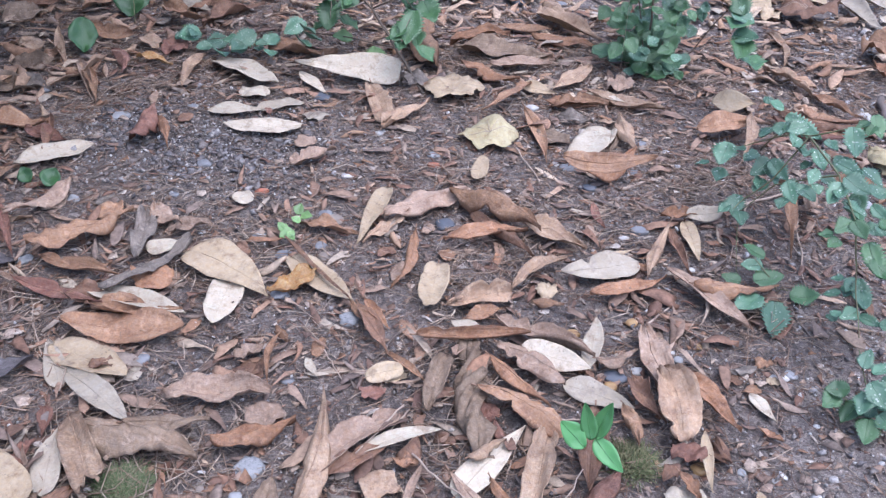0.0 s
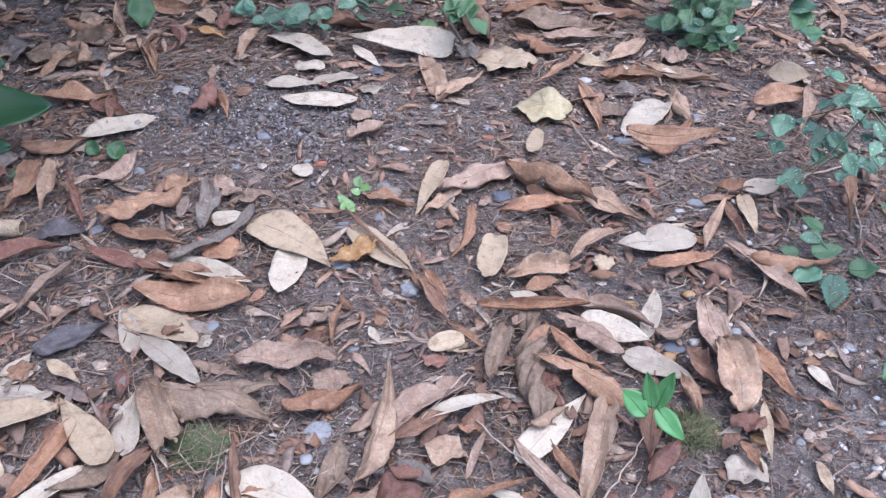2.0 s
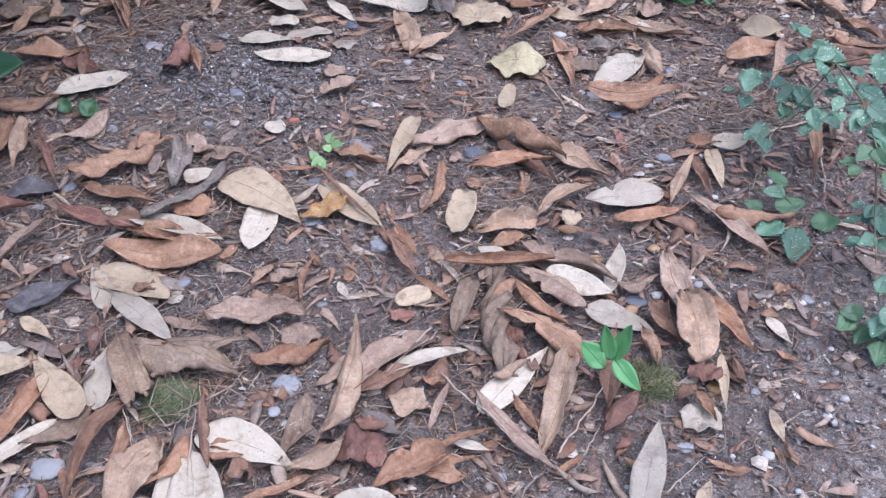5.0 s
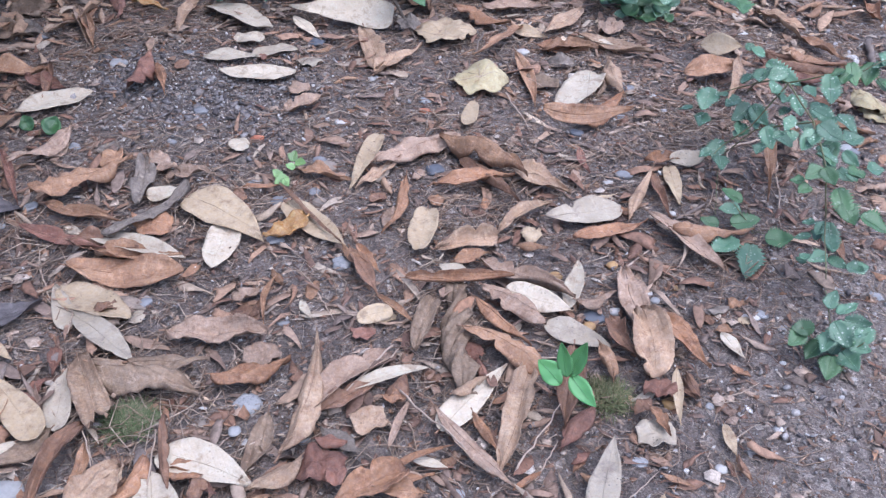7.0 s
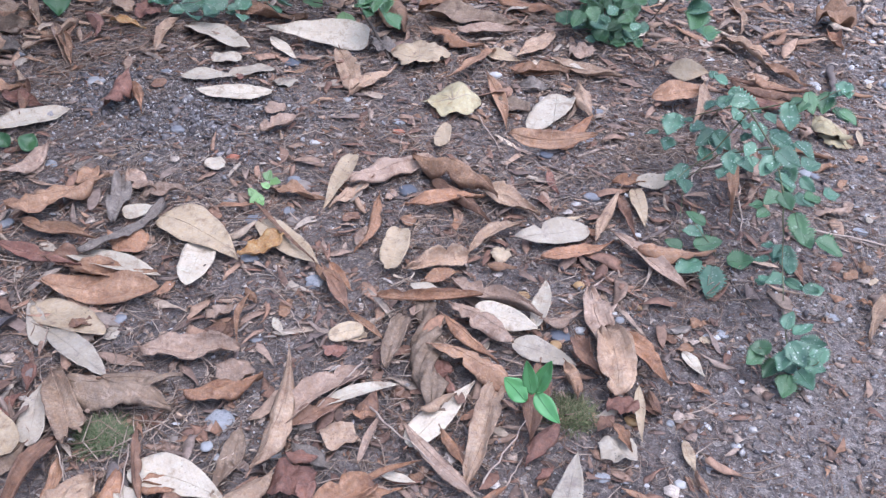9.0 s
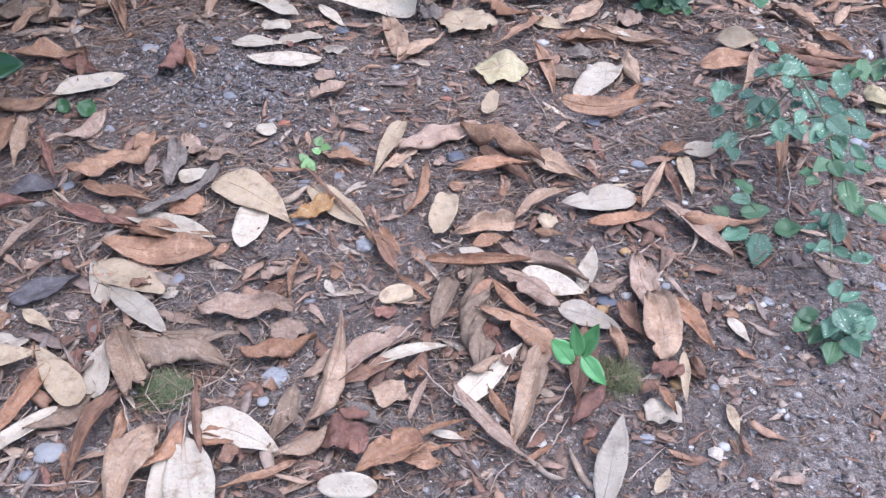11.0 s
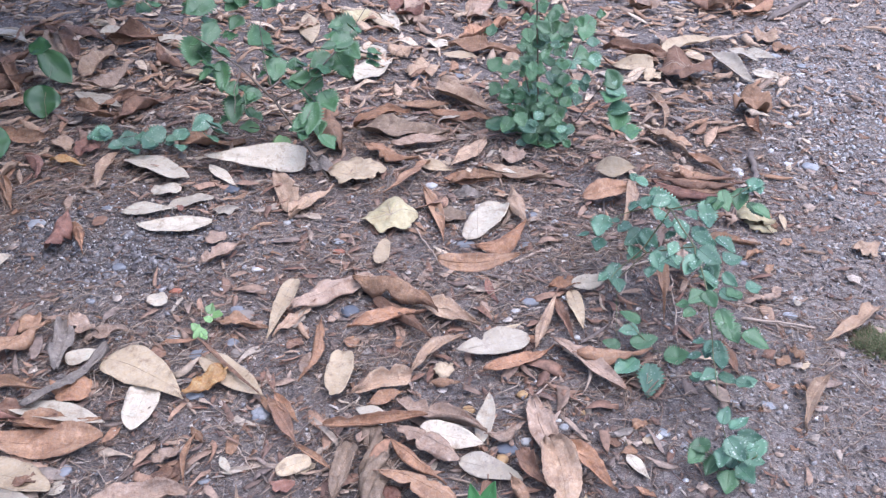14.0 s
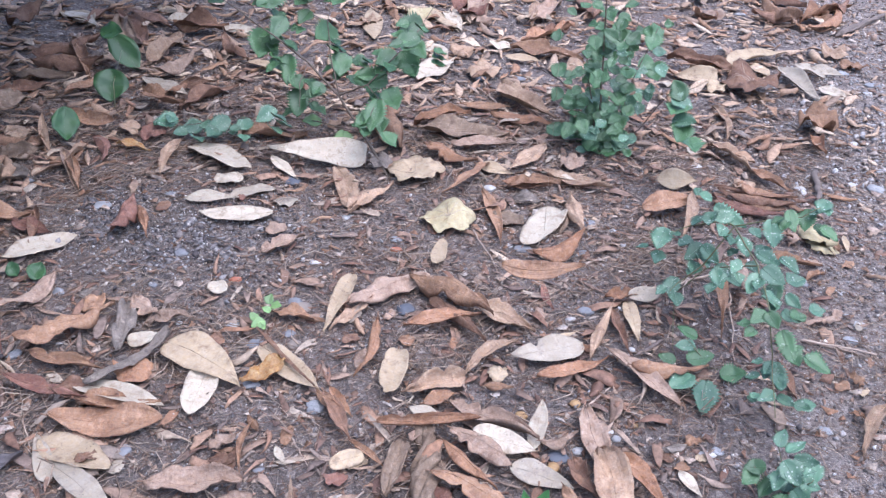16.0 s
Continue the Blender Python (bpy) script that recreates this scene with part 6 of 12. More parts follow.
leaf((0.952, 1.49, 0), "ivory", 1.081, 1.907, 0.0096, -156.9, 0.1837, 0.05742, 0.8, 0, 0, 3273, label="pale ivory wavy broad dry leaf on the litter")
leaf((0.952, 1.49, 0), "ivory", 1.127, 1.861, 0.008, -133.2, 0.1125, 0.03942, 0.6, 0, 0, 3274, roll=36, label="pale ivory wavy broad dry leaf on dark soil")
leaf((0.952, 1.49, 0), "ivory", 1.12, 1.676, 0.0064, -141.2, 0.1181, 0.04033, 0.6, 0, 0, 3275, roll=24, label="pale ivory wavy broad dry leaf on dark soil")
crumpled("crumple", "buff", 1.216, 2.038, 0.0048, 15.79, 0.1183, 0.1029, 0.4, 3276, label="light buff crumpled shrivelled dry leaf on the soil")
crumpled("crumple", "tan", 1.259, 1.924, 0.0048, 15.56, 0.09431, 0.08201, 0.4, 3277, label="tan crumpled shrivelled dry leaf on the soil")
leaf((0.952, 1.49, 0), "orange", 1.161, 2.263, 0.008, -21.47, 0.4126, 0.06724, -1.14, 0, 0, 3278, label="orange-brown wavy narrow dry leaf on dark soil")
leaf((0.952, 1.49, 0), "brown", 0.982, 2.427, 0.0064, -99.06, 0.2096, 0.07109, -0.752, 0, 0, 3279, roll=14, label="dark brown wavy broad dry leaf on dark soil")
twig(1.259, 2.265, 0.0132, 1.449, 2.534, 0.0132, 0.005, 0, 3280)
crumpled("crumple", "tan", 1.069, 1.332, 0.0048, 14.77, 0.1308, 0.1138, 0.45, 3281, label="tan crumpled shrivelled dry leaf on the soil")
leaf((0.952, 1.49, 0), "orange", 1.041, 1.254, 0.0096, -170.2, 0.1289, 0.04518, 0.944, 0, 0, 3282, label="orange-brown wavy broad dry leaf on the litter")
twig(1.03, 1.053, 0.0108, 1.015, 0.856, 0.0108, 0.008, 0, 3283)
leaf((0.952, 1.49, 0), "buff", 0.801, 1.429, 0.0064, -173.6, 0.2506, 0.02808, 0.848, 0, 0, 3284, label="light buff wavy narrow dry leaf on dark soil")
leaf((0.952, 1.49, 0), "buff", 0.786, 1.157, 0.0064, -150, 0.1859, 0.04003, 1.14, 0, 0, 3285, label="light buff wavy narrow dry leaf on dark soil")
leaf((0.952, 1.49, 0), "tan", 0.876, 1.022, 0.0048, -143, 0.1428, 0.0383, 0.752, 0, 0, 3286, label="tan wavy narrow dry leaf on dark soil")
leaf((0.952, 1.49, 0), "pink", 0.577, 1.555, 0.0064, -134, 0.1266, 0.04362, 0.91, 0, 0, 3287, roll=12, label="pale pinkish-brown wavy broad dry leaf on dark soil")
crumpled("piece", "buff", 0.854, 0.936, 0.0032, 15.07, 0.06193, 0.05385, 0.2, 3288, label="light buff broken piece of dry leaf on the soil")
leaf((0.952, 1.49, 0), "brown", 0.79, 0.859, 0.0048, -99.46, 0.1886, 0.03311, -0.944, 0, 0, 3289, label="dark brown wavy narrow dry leaf on dark soil")
leaf((0.952, 1.49, 0), "red", 0.776, 0.813, 0.004, -101.2, 0.1753, 0.03785, -0.56, 0, 0, 3290, label="reddish-brown wavy narrow dry leaf on dark soil")
leaf((0.952, 1.49, 0), "tan", 0.83, 0.899, 0.0048, -96.16, 0.1398, 0.04065, 0.848, 0, 0, 3291, label="tan wavy narrow dry leaf on dark soil")
leaf((0.952, 1.49, 0), "buff", 1.157, 0.38, 0.0032, 134.3, 0.1704, 0.03443, 0.852, 0, 0, 3292, label="light buff wavy narrow dry leaf on dark soil")
leaf((0.952, 1.49, 0), "buff", 1.022, 0.158, 0.0048, 156.7, 0.1568, 0.02337, 0.752, 0, 0, 3293, label="light buff wavy narrow dry leaf on dark soil")
crumpled("crumple", "buff", 1.185, 0.599, 0.0032, 5.492, 0.06008, 0.05224, 0.35, 3294, label="light buff crumpled shrivelled dry leaf on the soil")
twig(0.905, 0.3, 0.0116, 1.027, 0.293, 0.0116, 0.0022, 1, 3295)
leaf((0.952, 1.49, 0), "tan", 0.866, 0.589, 0.0032, -93.48, 0.1152, 0.03021, 0.944, 0, 0, 3296, label="tan wavy narrow dry leaf on dark soil")
crumpled("crumple", "yellow", 0.996, 0.675, 0.0032, 5.631, 0.06566, 0.07134, 0.3, 3297, label="yellowed crumpled shrivelled dry leaf on the soil")
leaf((0.952, 1.49, 0), "cream", 1.045, 0.737, 0.0048, 177.3, 0.08509, 0.01449, 0.8, 0, 0, 3298, label="pale cream wavy narrow dry leaf on dark soil")
leaf("lance", "grey", -0.9735, 0.5028, 0, -20.41, 0.1297, 0.07136, 0.4, 0, 0, 102, label="grey weathered flat narrow dry leaf on dark soil")
crumpled("piece", "orange", 0.3232, 0.1748, 0, 5.535, 0.03632, 0.01824, 0.2, 168, label="orange-brown flat broken piece of dry leaf on the soil")
twisted_leaf(0.3259, -0.06291, 0.3863, -0.2687, 0.0128, 3.6, "mid", 185, "a long dun leaf wrung into a ridged rope")
# stands for the dark spots on the whitish leaf, not a leaf of its own
crumpled("crumple", "dark", 0.4864, 0.1846, 0.005971, -72.43, 0.03958, 0.03186, 0.2, 195, label="dark slate-grey patch for the spots on the whitish leaf")
crumpled("crumple", "red", -0.1335, -0.2198, 0.003862, -72.53, 0.03628, 0.03018, 0.3, 209, label="reddish-brown crumpled shrivelled dry leaf on the soil")
crumpled("piece", "white", -0.0851, -0.2296, 0, 15.43, 0.03657, 0.02287, 0.15, 211, label="bleached whitish flat broken piece of dry leaf on the soil")
leaf("lance", "brown", -0.2359, -0.4839, 0, -75.77, 0.03447, 0.01896, 0.6, 0, 0, 220, label="dark brown wavy narrow dry leaf on dark soil")
leaf("lance", "orange", 0.08137, -0.4667, 0.004601, -66.33, 0.04565, 0.02036, 0.8, 0, 0, 239, label="orange-brown wavy narrow dry leaf on the litter")
crumpled("crumple", "cream", 0.2372, -0.145, 0, -80.41, 0.04964, 0.03776, 0.2, 251, label="pale cream crumpled shrivelled dry leaf on the soil")
leaf("blunt", "brown", 0.3074, -0.2542, 0, 178.2, 0.04839, 0.0349, -0.8, 0, 0, 253, label="dark brown wavy blunt-ended dry leaf on dark soil")
leaf("lance", "red", 0.2318, -0.3856, 0.01125, -85.18, 0.04047, 0.02146, -1, 0, 0, 259, label="reddish-brown curled narrow dry leaf on the litter")
leaf("lance", "white", 0.3595, -0.3817, 0, -80.18, 0.03839, 0.01645, 0.6, 0, 0, 273, label="bleached whitish wavy narrow dry leaf on dark soil")
leaf("lance", "brown", 0.6531, -0.1599, 0, -155, 0.04447, 0.02267, -0.9, 0, 0, 289, label="dark brown curled narrow dry leaf on dark soil")
leaf("lance", "brown", 0.7169, -0.2773, 0.004019, -154.1, 0.03756, 0.008991, -1, 0, 0, 300, label="dark brown curled narrow dry leaf on the litter")
leaf("blunt", "cream", 0.6371, -0.35, 0, 161.9, 0.04326, 0.01634, 0.7, 0, 0, 301, label="pale cream wavy blunt-ended dry leaf on dark soil")
leaf("lance", "orange", 0.7092, -0.1197, 0, -118.4, 0.03152, 0.01564, 0.9, 0, 0, 302, label="orange-brown curled narrow dry leaf on dark soil")
leaf("lance", "brown", 0.5253, -0.2051, 0.007222, -159.4, 0.03906, 0.02148, -0.9, 0, 0, 304, label="dark brown curled narrow dry leaf on the litter")
leaf("lance", "orange", 0.533, -0.345, 0, -27.04, 0.02316, 0.01274, 0.9, 0, 0, 305, label="orange-brown curled narrow dry leaf on dark soil")
leaf("lance", "cream", -1.471, 1.852, 0, -124.8, 0.2613, 0.09977, 0.4, 0, 0, 306, label="pale cream flat narrow dry leaf on dark soil")
leaf("lance", "brown", -1.279, 1.682, 0, 5.063, 0.2996, 0.05491, 0.9, 0, 0, 307, label="dark brown curled narrow dry leaf on dark soil")
leaf("lance", "grey", -1.651, 1.708, 0, 22.28, 0.4028, 0.08992, 0.5, 0, 0, 308, label="grey weathered flat narrow dry leaf on dark soil")
leaf("lance", "brown", -1.237, 1.811, 0, -139.1, 0.4045, 0.06886, 0.8, 0, 0, 309, label="dark brown wavy narrow dry leaf on dark soil")
leaf("lance", "brown", -1.258, 1.913, 0, -123, 0.324, 0.06549, -0.9, 0, 0, 310, label="dark brown curled narrow dry leaf on dark soil")
leaf("lance", "ivory", -1.027, 1.826, 0, -74.15, 0.08639, 0.04752, -0.5, 0, 0, 311, label="pale ivory flat narrow dry leaf on dark soil")
leaf("lance", "cream", -1.167, 1.987, 0, -120.4, 0.1476, 0.06362, -0.6, 0, 0, 312, label="pale cream wavy narrow dry leaf on dark soil")
leaf("lance", "brown", -0.9829, 1.737, 0, -99.76, 0.2143, 0.09974, 0.8, 0, 0, 313, label="dark brown wavy narrow dry leaf on dark soil")
leaf("lance", "white", -0.8169, 1.784, 0, -92.74, 0.1268, 0.06418, 0.6, 0, 0, 314, label="bleached whitish wavy narrow dry leaf on dark soil")
leaf("lance", "brown", -1.471, 1.545, 0, 2.873, 0.2109, 0.08103, -0.8, 0, 0, 344, label="dark brown wavy narrow dry leaf on dark soil")
leaf("lance", "cream", -0.17, 2.193, 0, -148.2, 0.2412, 0.07027, -0.6, 0, 0, 365, label="pale cream wavy narrow dry leaf on dark soil")
leaf("oval", "cream", -0.4039, 2.174, 0, -162.3, 0.4081, 0.07636, -0.6, 0, 0, 366, label="pale cream wavy broad oval dry leaf on dark soil")
leaf("lance", "cream", -0.3289, 2.204, 0, -95.69, 0.1475, 0.08114, 0.6, 0, 0, 367, label="pale cream wavy narrow dry leaf on dark soil")
leaf("lance", "tan", -0.3898, 2.314, 0, -156.9, 0.3832, 0.04561, -0.9, 0, 0, 368, label="tan curled narrow dry leaf on dark soil")
leaf("lance", "brown", 0.2267, 1.901, 0, -30.32, 0.2267, 0.06165, 0.9, 0, 0, 371, label="dark brown curled narrow dry leaf on dark soil")
leaf("lance", "pink", 0.2006, 2.1, 0, -12.18, 0.3632, 0.07078, 0.7, 0, 0, 372, label="pale pinkish-brown wavy narrow dry leaf on dark soil")
leaf("lance", "white", 0.1367, 2.265, 0, -124, 0.1749, 0.0555, 0.7, 0, 0, 373, label="bleached whitish wavy narrow dry leaf on dark soil")
crumpled("piece", "mid", 0.3279, 2.195, 0, -45.12, 0.0893, 0.1224, 0.2, 374, label="dull dun-brown flat broken piece of dry leaf on the soil")
leaf("lance", "brown", 0.2887, 2.565, 0, -161.5, 0.4237, 0.0742, -0.8, 0, 0, 375, label="dark brown wavy narrow dry leaf on dark soil")
leaf("lance", "pink", -0.02917, 2.17, 0, -139.2, 0.159, 0.08744, -0.7, 0, 0, 398, label="pale pinkish-brown wavy narrow dry leaf on dark soil")
leaf("lance", "red", -0.08901, 2.153, 0, -8.893, 0.2168, 0.07409, 0.7, 0, 0, 399, label="reddish-brown wavy narrow dry leaf on dark soil")
leaf("oval", "orange", 1.149, 2.368, 0, -29.3, 0.3695, 0.1011, 1.2, 0, 0, 417, label="orange-brown curled broad oval dry leaf on dark soil")
leaf("lance", "tan", 1.025, 2.536, 0, -154.7, 0.2689, 0.08965, -0.9, 0, 0, 418, label="tan curled narrow dry leaf on dark soil")
leaf("lance", "brown", 1.022, 2.76, 0, -134.5, 0.2489, 0.07564, -1, 0, 0, 419, label="dark brown curled narrow dry leaf on dark soil")
leaf("lance", "tan", 0.771, 2.414, 0, -148.4, 0.1533, 0.08434, 0.7, 0, 0, 420, label="tan wavy narrow dry leaf on dark soil")
crumpled("piece", "white", 0.6805, 1.608, 0, -35.58, 0.04906, 0.03945, 0.2, 430, label="bleached whitish flat broken piece of dry leaf on the soil")
crumpled("crumple", "mid", 0.8128, 2.708, 0, -9.245, 0.2348, 0.07189, 0.3, 432, label="dull dun-brown crumpled shrivelled dry leaf on the soil")
leaf("lance", "white", 1.245, 2.417, 0, -140.6, 0.07764, 0.0427, -0.6, 0, 0, 433, label="bleached whitish wavy narrow dry leaf on dark soil")
leaf("lance", "brown", 1.305, 2.551, 0, -20.6, 0.1995, 0.07014, -0.8, 0, 0, 434, label="dark brown wavy narrow dry leaf on dark soil")
leaf("lance", "tan", 1.255, 2.346, 0.005108, 10.74, 0.1836, 0.06202, 0.8, 0, 0, 435, label="tan wavy narrow dry leaf on the litter")
leaf("lance", "yellow", 0.9533, 0.7303, 0, -142.6, 0.1034, 0.05686, -0.9, 0, 0, 436, label="yellowed curled narrow dry leaf on dark soil")
leaf("lance", "tan", 1.01, 0.7293, 0.007977, -170.9, 0.08048, 0.02099, 0.9, 0, 0, 437, label="tan curled narrow dry leaf on the litter")
leaf("lance", "pink", 0.9173, 0.3573, 0, -65.42, 0.07431, 0.02542, -0.8, 0, 0, 438, label="pale pinkish-brown wavy narrow dry leaf on dark soil")
leaf("lance", "orange", 0.9574, 0.123, 0.005106, -106.7, 0.0262, 0.01441, 0.8, 0, 0, 440, label="orange-brown wavy narrow dry leaf on the litter")
leaf("lance", "brown", 0.8635, 0.2425, 0, -170.3, 0.103, 0.01852, 1, 0, 0, 441, label="dark brown curled narrow dry leaf on dark soil")
leaf("lance", "pink", 0.8104, 0.4075, 0.02, -2.766, 0.12, 0.02964, -0.7, 0, 0, 447, label="pale pinkish-brown wavy narrow dry leaf held by green leaves")
leaf("lance", "white", 0.8999, 0.8016, 0, -158.9, 0.05246, 0.02699, -0.7, 0, 0, 449, label="bleached whitish wavy narrow dry leaf on dark soil")
leaf("lance", "pink", 0.9255, 0.654, 0, -15.14, 0.1115, 0.01803, -0.8, 0, 0, 450, label="pale pinkish-brown wavy narrow dry leaf on dark soil")
twig(-0.3181, -0.1936, 0.003, -0.1882, -0.09128, 0.007374, 0.002207, 0, 452)
twig(0.4942, 0.4576, 0.003, 0.5692, 0.5369, 0.003, 0.003371, 1, 453)
twig(-0.02779, 0.1262, 0.003, 0.1573, -0.00717, 0.005361, 0.001983, 0, 454)
twig(0.4325, 0.4201, 0.003, 0.5099, 0.3848, 0.003, 0.003046, 0, 455)
twig(-0.1084, -0.5941, 0.003, -0.005072, -0.5556, 0.003, 0.0009785, 1, 456)
twig(-0.04014, -0.3302, 0.0091, 0.03634, -0.4009, 0.003, 0.001128, 1, 457)
twig(0.4917, -0.3681, 0.003, 0.5092, -0.3055, 0.0069, 0.001039, 1, 458)
twig(0.2433, -0.4371, 0.017, 0.3025, -0.3926, 0.003, 0.001029, 1, 459)
twig(0.1361, -0.1132, 0.003, 0.1847, -0.1704, 0.003, 0.001109, 1, 460)
twig(0.1754, -0.5152, 0.003, 0.2302, -0.4646, 0.003, 0.001233, 1, 461)
twig(0.2363, 0.1728, 0.003, 0.3083, 0.262, 0.003, 0.001238, 1, 462)
twig(0.3402, -0.2756, 0.003, 0.3841, -0.2822, 0.01024, 0.000976, 0, 463)
twig(-0.1887, -0.04085, 0.003, -0.08402, -0.09568, 0.003, 0.001303, 0, 464)
twig(-0.04926, -0.4177, 0.003, -0.002089, -0.4787, 0.003, 0.001002, 1, 465)
twig(0.05893, -0.3938, 0.003, 0.0628, -0.3309, 0.003, 0.001047, 1, 466)
twig(-0.05368, -0.5296, 0.003, 0.001223, -0.5923, 0.003, 0.0009202, 1, 467)
twig(0.1067, 0.1689, 0.003, 0.1543, 0.07621, 0.003, 0.00111, 0, 468)
twig(0.2239, 0.7701, 0.007342, 0.2935, 0.6439, 0.003, 0.00167, 0, 469)
twig(0.3865, 0.3168, 0.003, 0.4354, 0.3949, 0.003, 0.001401, 0, 470)
twig(0.678, 1.016, 0.003, 0.6922, 0.6649, 0.003, 0.001912, 0, 471)
twig(1.275, 2.295, 0.003, 1.517, 2.669, 0.003, 0.01297, 0, 472)
twig(0.8648, 0.6, 0.003, 0.9567, 0.5977, 0.003, 0.003473, 1, 473)
twig(0.9114, 0.3127, 0.003, 1.024, 0.2946, 0.003, 0.003566, 1, 474)
twig(0.7655, 0.1426, 0.003, 0.8068, 0.05546, 0.003, 0.001342, 0, 475)
twig(0.5754, 0.4295, 0.003, 0.7454, 0.4968, 0.003, 0.001769, 0, 476)
twig(-0.6507, 1.347, 0.003, -0.7669, 1.637, 0.003, 0.005312, 0, 477)
twig(-0.01812, 1.365, 0.003, 0.1094, 1.193, 0.003, 0.004799, 0, 478)
twig(-0.3626, 1.178, 0.003, -0.1763, 1.675, 0.003, 0.003394, 0, 479)
twig(0.1269, 1.531, 0.003, 0.2327, 1.247, 0.008342, 0.003294, 1, 480)
twig(-0.4438, 1.111, 0.003, -0.3882, 1.314, 0.003, 0.003201, 0, 481)
twig(0.681, 0.5204, 0.003, 0.8084, 0.4868, 0.003, 0.001456, 0, 482)
stone(-0.5226, 0.49, 0, 0.03642, 0.02828, 0.01414, "bluish", 483, 35, label="smooth pale bluish pebble half sunk in dark soil", name="pebble")
stone(-0.5547, 0.4467, 0, 0.01267, 0.01394, 0.006336, "white", 484, -24, label="small white pebble half sunk in dark soil", name="pebble")
stone(-0.0665, 0.1384, 0, 0.02586, 0.02482, 0.01241, "bluish", 485, -36, label="smooth pale bluish pebble half sunk in dark soil", name="pebble")
stone(0.2174, 0.2523, 0, 0.02806, 0.02946, 0.01403, "slate", 486, -40, label="dark slate-blue pebble half sunk in dark soil", name="pebble")
stone(-0.1633, 0.7007, 0, 0.03359, 0.03225, 0.01613, "slate", 487, -8, label="dark slate-blue pebble half sunk in dark soil", name="pebble")
stone(0.007099, 0.5642, 0, 0.01559, 0.01621, 0.007795, "white", 488, 30, label="small white pebble half sunk in dark soil", name="pebble")
stone(-0.07678, -0.5341, 0, 0.03531, 0.02734, 0.01367, "bluish", 489, 18, label="smooth pale bluish pebble half sunk in dark soil", name="pebble")
stone(0.1271, -0.3391, 0, 0.02894, 0.03171, 0.01447, "granite", 490, -27, label="rough speckled light-grey pebble half sunk in dark soil", name="pebble")
stone(0.1336, -0.3908, 0.007938, 0.01333, 0.01466, 0.006664, "bluish", 491, 29, label="smooth pale bluish pebble half sunk in dark soil", name="pebble")
stone(0.1488, -0.3993, 0, 0.009003, 0.009903, 0.004501, "white", 492, -16, label="small white pebble half sunk in dark soil", name="pebble")
stone(0.2144, -0.376, 0, 0.01325, 0.01457, 0.006624, "bluish", 493, -39, label="smooth pale bluish pebble half sunk in dark soil", name="pebble")
stone(-0.004582, 0.09226, 0, 0.02669, 0.02402, 0.01201, "grey", 494, 14, label="dull grey pebble half sunk in dark soil", name="pebble")
stone(-0.03113, 0.09664, 0, 0.01846, 0.01611, 0.008057, "dun", 495, 14, label="dun-brown pebble half sunk in dark soil", name="pebble")
stone(0.02923, -0.008348, 0, 0.02515, 0.02263, 0.01132, "granite", 496, 36, label="rough speckled light-grey pebble half sunk in dark soil", name="pebble")
stone(0.1477, -0.04075, 0, 0.02423, 0.02665, 0.01211, "granite", 497, 33, label="rough speckled light-grey pebble half sunk in dark soil", name="pebble")
stone(0.282, 0.7899, 0, 0.02431, 0.02387, 0.01193, "white", 498, 40, label="small white pebble half sunk in dark soil", name="pebble")
stone(0.3932, 0.5252, 0, 0.03315, 0.0234, 0.0117, "grey", 499, 21, label="dull grey pebble half sunk in dark soil", name="pebble")
stone(0.4391, 0.455, 0, 0.0244, 0.02027, 0.01014, "slate", 500, 9, label="dark slate-blue pebble half sunk in dark soil", name="pebble")
stone(0.5163, 0.5356, 0, 0.02122, 0.01852, 0.009259, "grey", 501, 20, label="dull grey pebble half sunk in dark soil", name="pebble")
stone(0.5979, 0.01581, 0, 0.01161, 0.01278, 0.005807, "white", 502, 10, label="small white pebble half sunk in dark soil", name="pebble")
stone(0.6086, -0.0009281, 0, 0.01291, 0.01377, 0.006455, "bluish", 503, -15, label="smooth pale bluish pebble half sunk in dark soil", name="pebble")
stone(0.5262, -0.0605, 0, 0.03226, 0.01936, 0.009678, "slate", 504, -3, label="dark slate-blue pebble half sunk in dark soil", name="pebble")
stone(0.5549, -0.0387, 0, 0.01556, 0.01528, 0.007639, "white", 505, 19, label="small white pebble half sunk in dark soil", name="pebble")
stone(0.7461, -0.006516, 0, 0.01535, 0.01256, 0.006278, "white", 506, -32, label="small white pebble half sunk in dark soil", name="pebble")
stone(0.6613, -0.1292, 0, 0.01047, 0.01021, 0.005103, "white", 507, -2, label="small white pebble half sunk in dark soil", name="pebble")
stone(-0.3849, -0.03024, 0, 0.02317, 0.02548, 0.01158, "granite", 508, -40, label="rough speckled light-grey pebble half sunk in dark soil", name="pebble")
stone(-0.3947, -0.09119, 0, 0.01764, 0.01347, 0.006737, "bluish", 509, 15, label="smooth pale bluish pebble half sunk in dark soil", name="pebble")
stone(-0.422, 0.1599, 0, 0.02012, 0.01976, 0.009879, "granite", 510, 34, label="rough speckled light-grey pebble half sunk in dark soil", name="pebble")
stone(0.7003, -0.2928, 0, 0.01502, 0.01178, 0.005891, "white", 511, -4, label="small white pebble half sunk in dark soil", name="pebble")
stone(0.7323, -0.3363, 0, 0.008871, 0.007984, 0.003992, "white", 512, 20, label="small white pebble half sunk in dark soil", name="pebble")
stone(0.6066, -0.3081, 0, 0.01981, 0.01538, 0.00769, "granite", 513, -1, label="rough speckled light-grey pebble half sunk in dark soil", name="pebble")
stone(0.1361, 0.4929, 0, 0.02382, 0.01905, 0.009527, "granite", 514, -22, label="rough speckled light-grey pebble half sunk in dark soil", name="pebble")
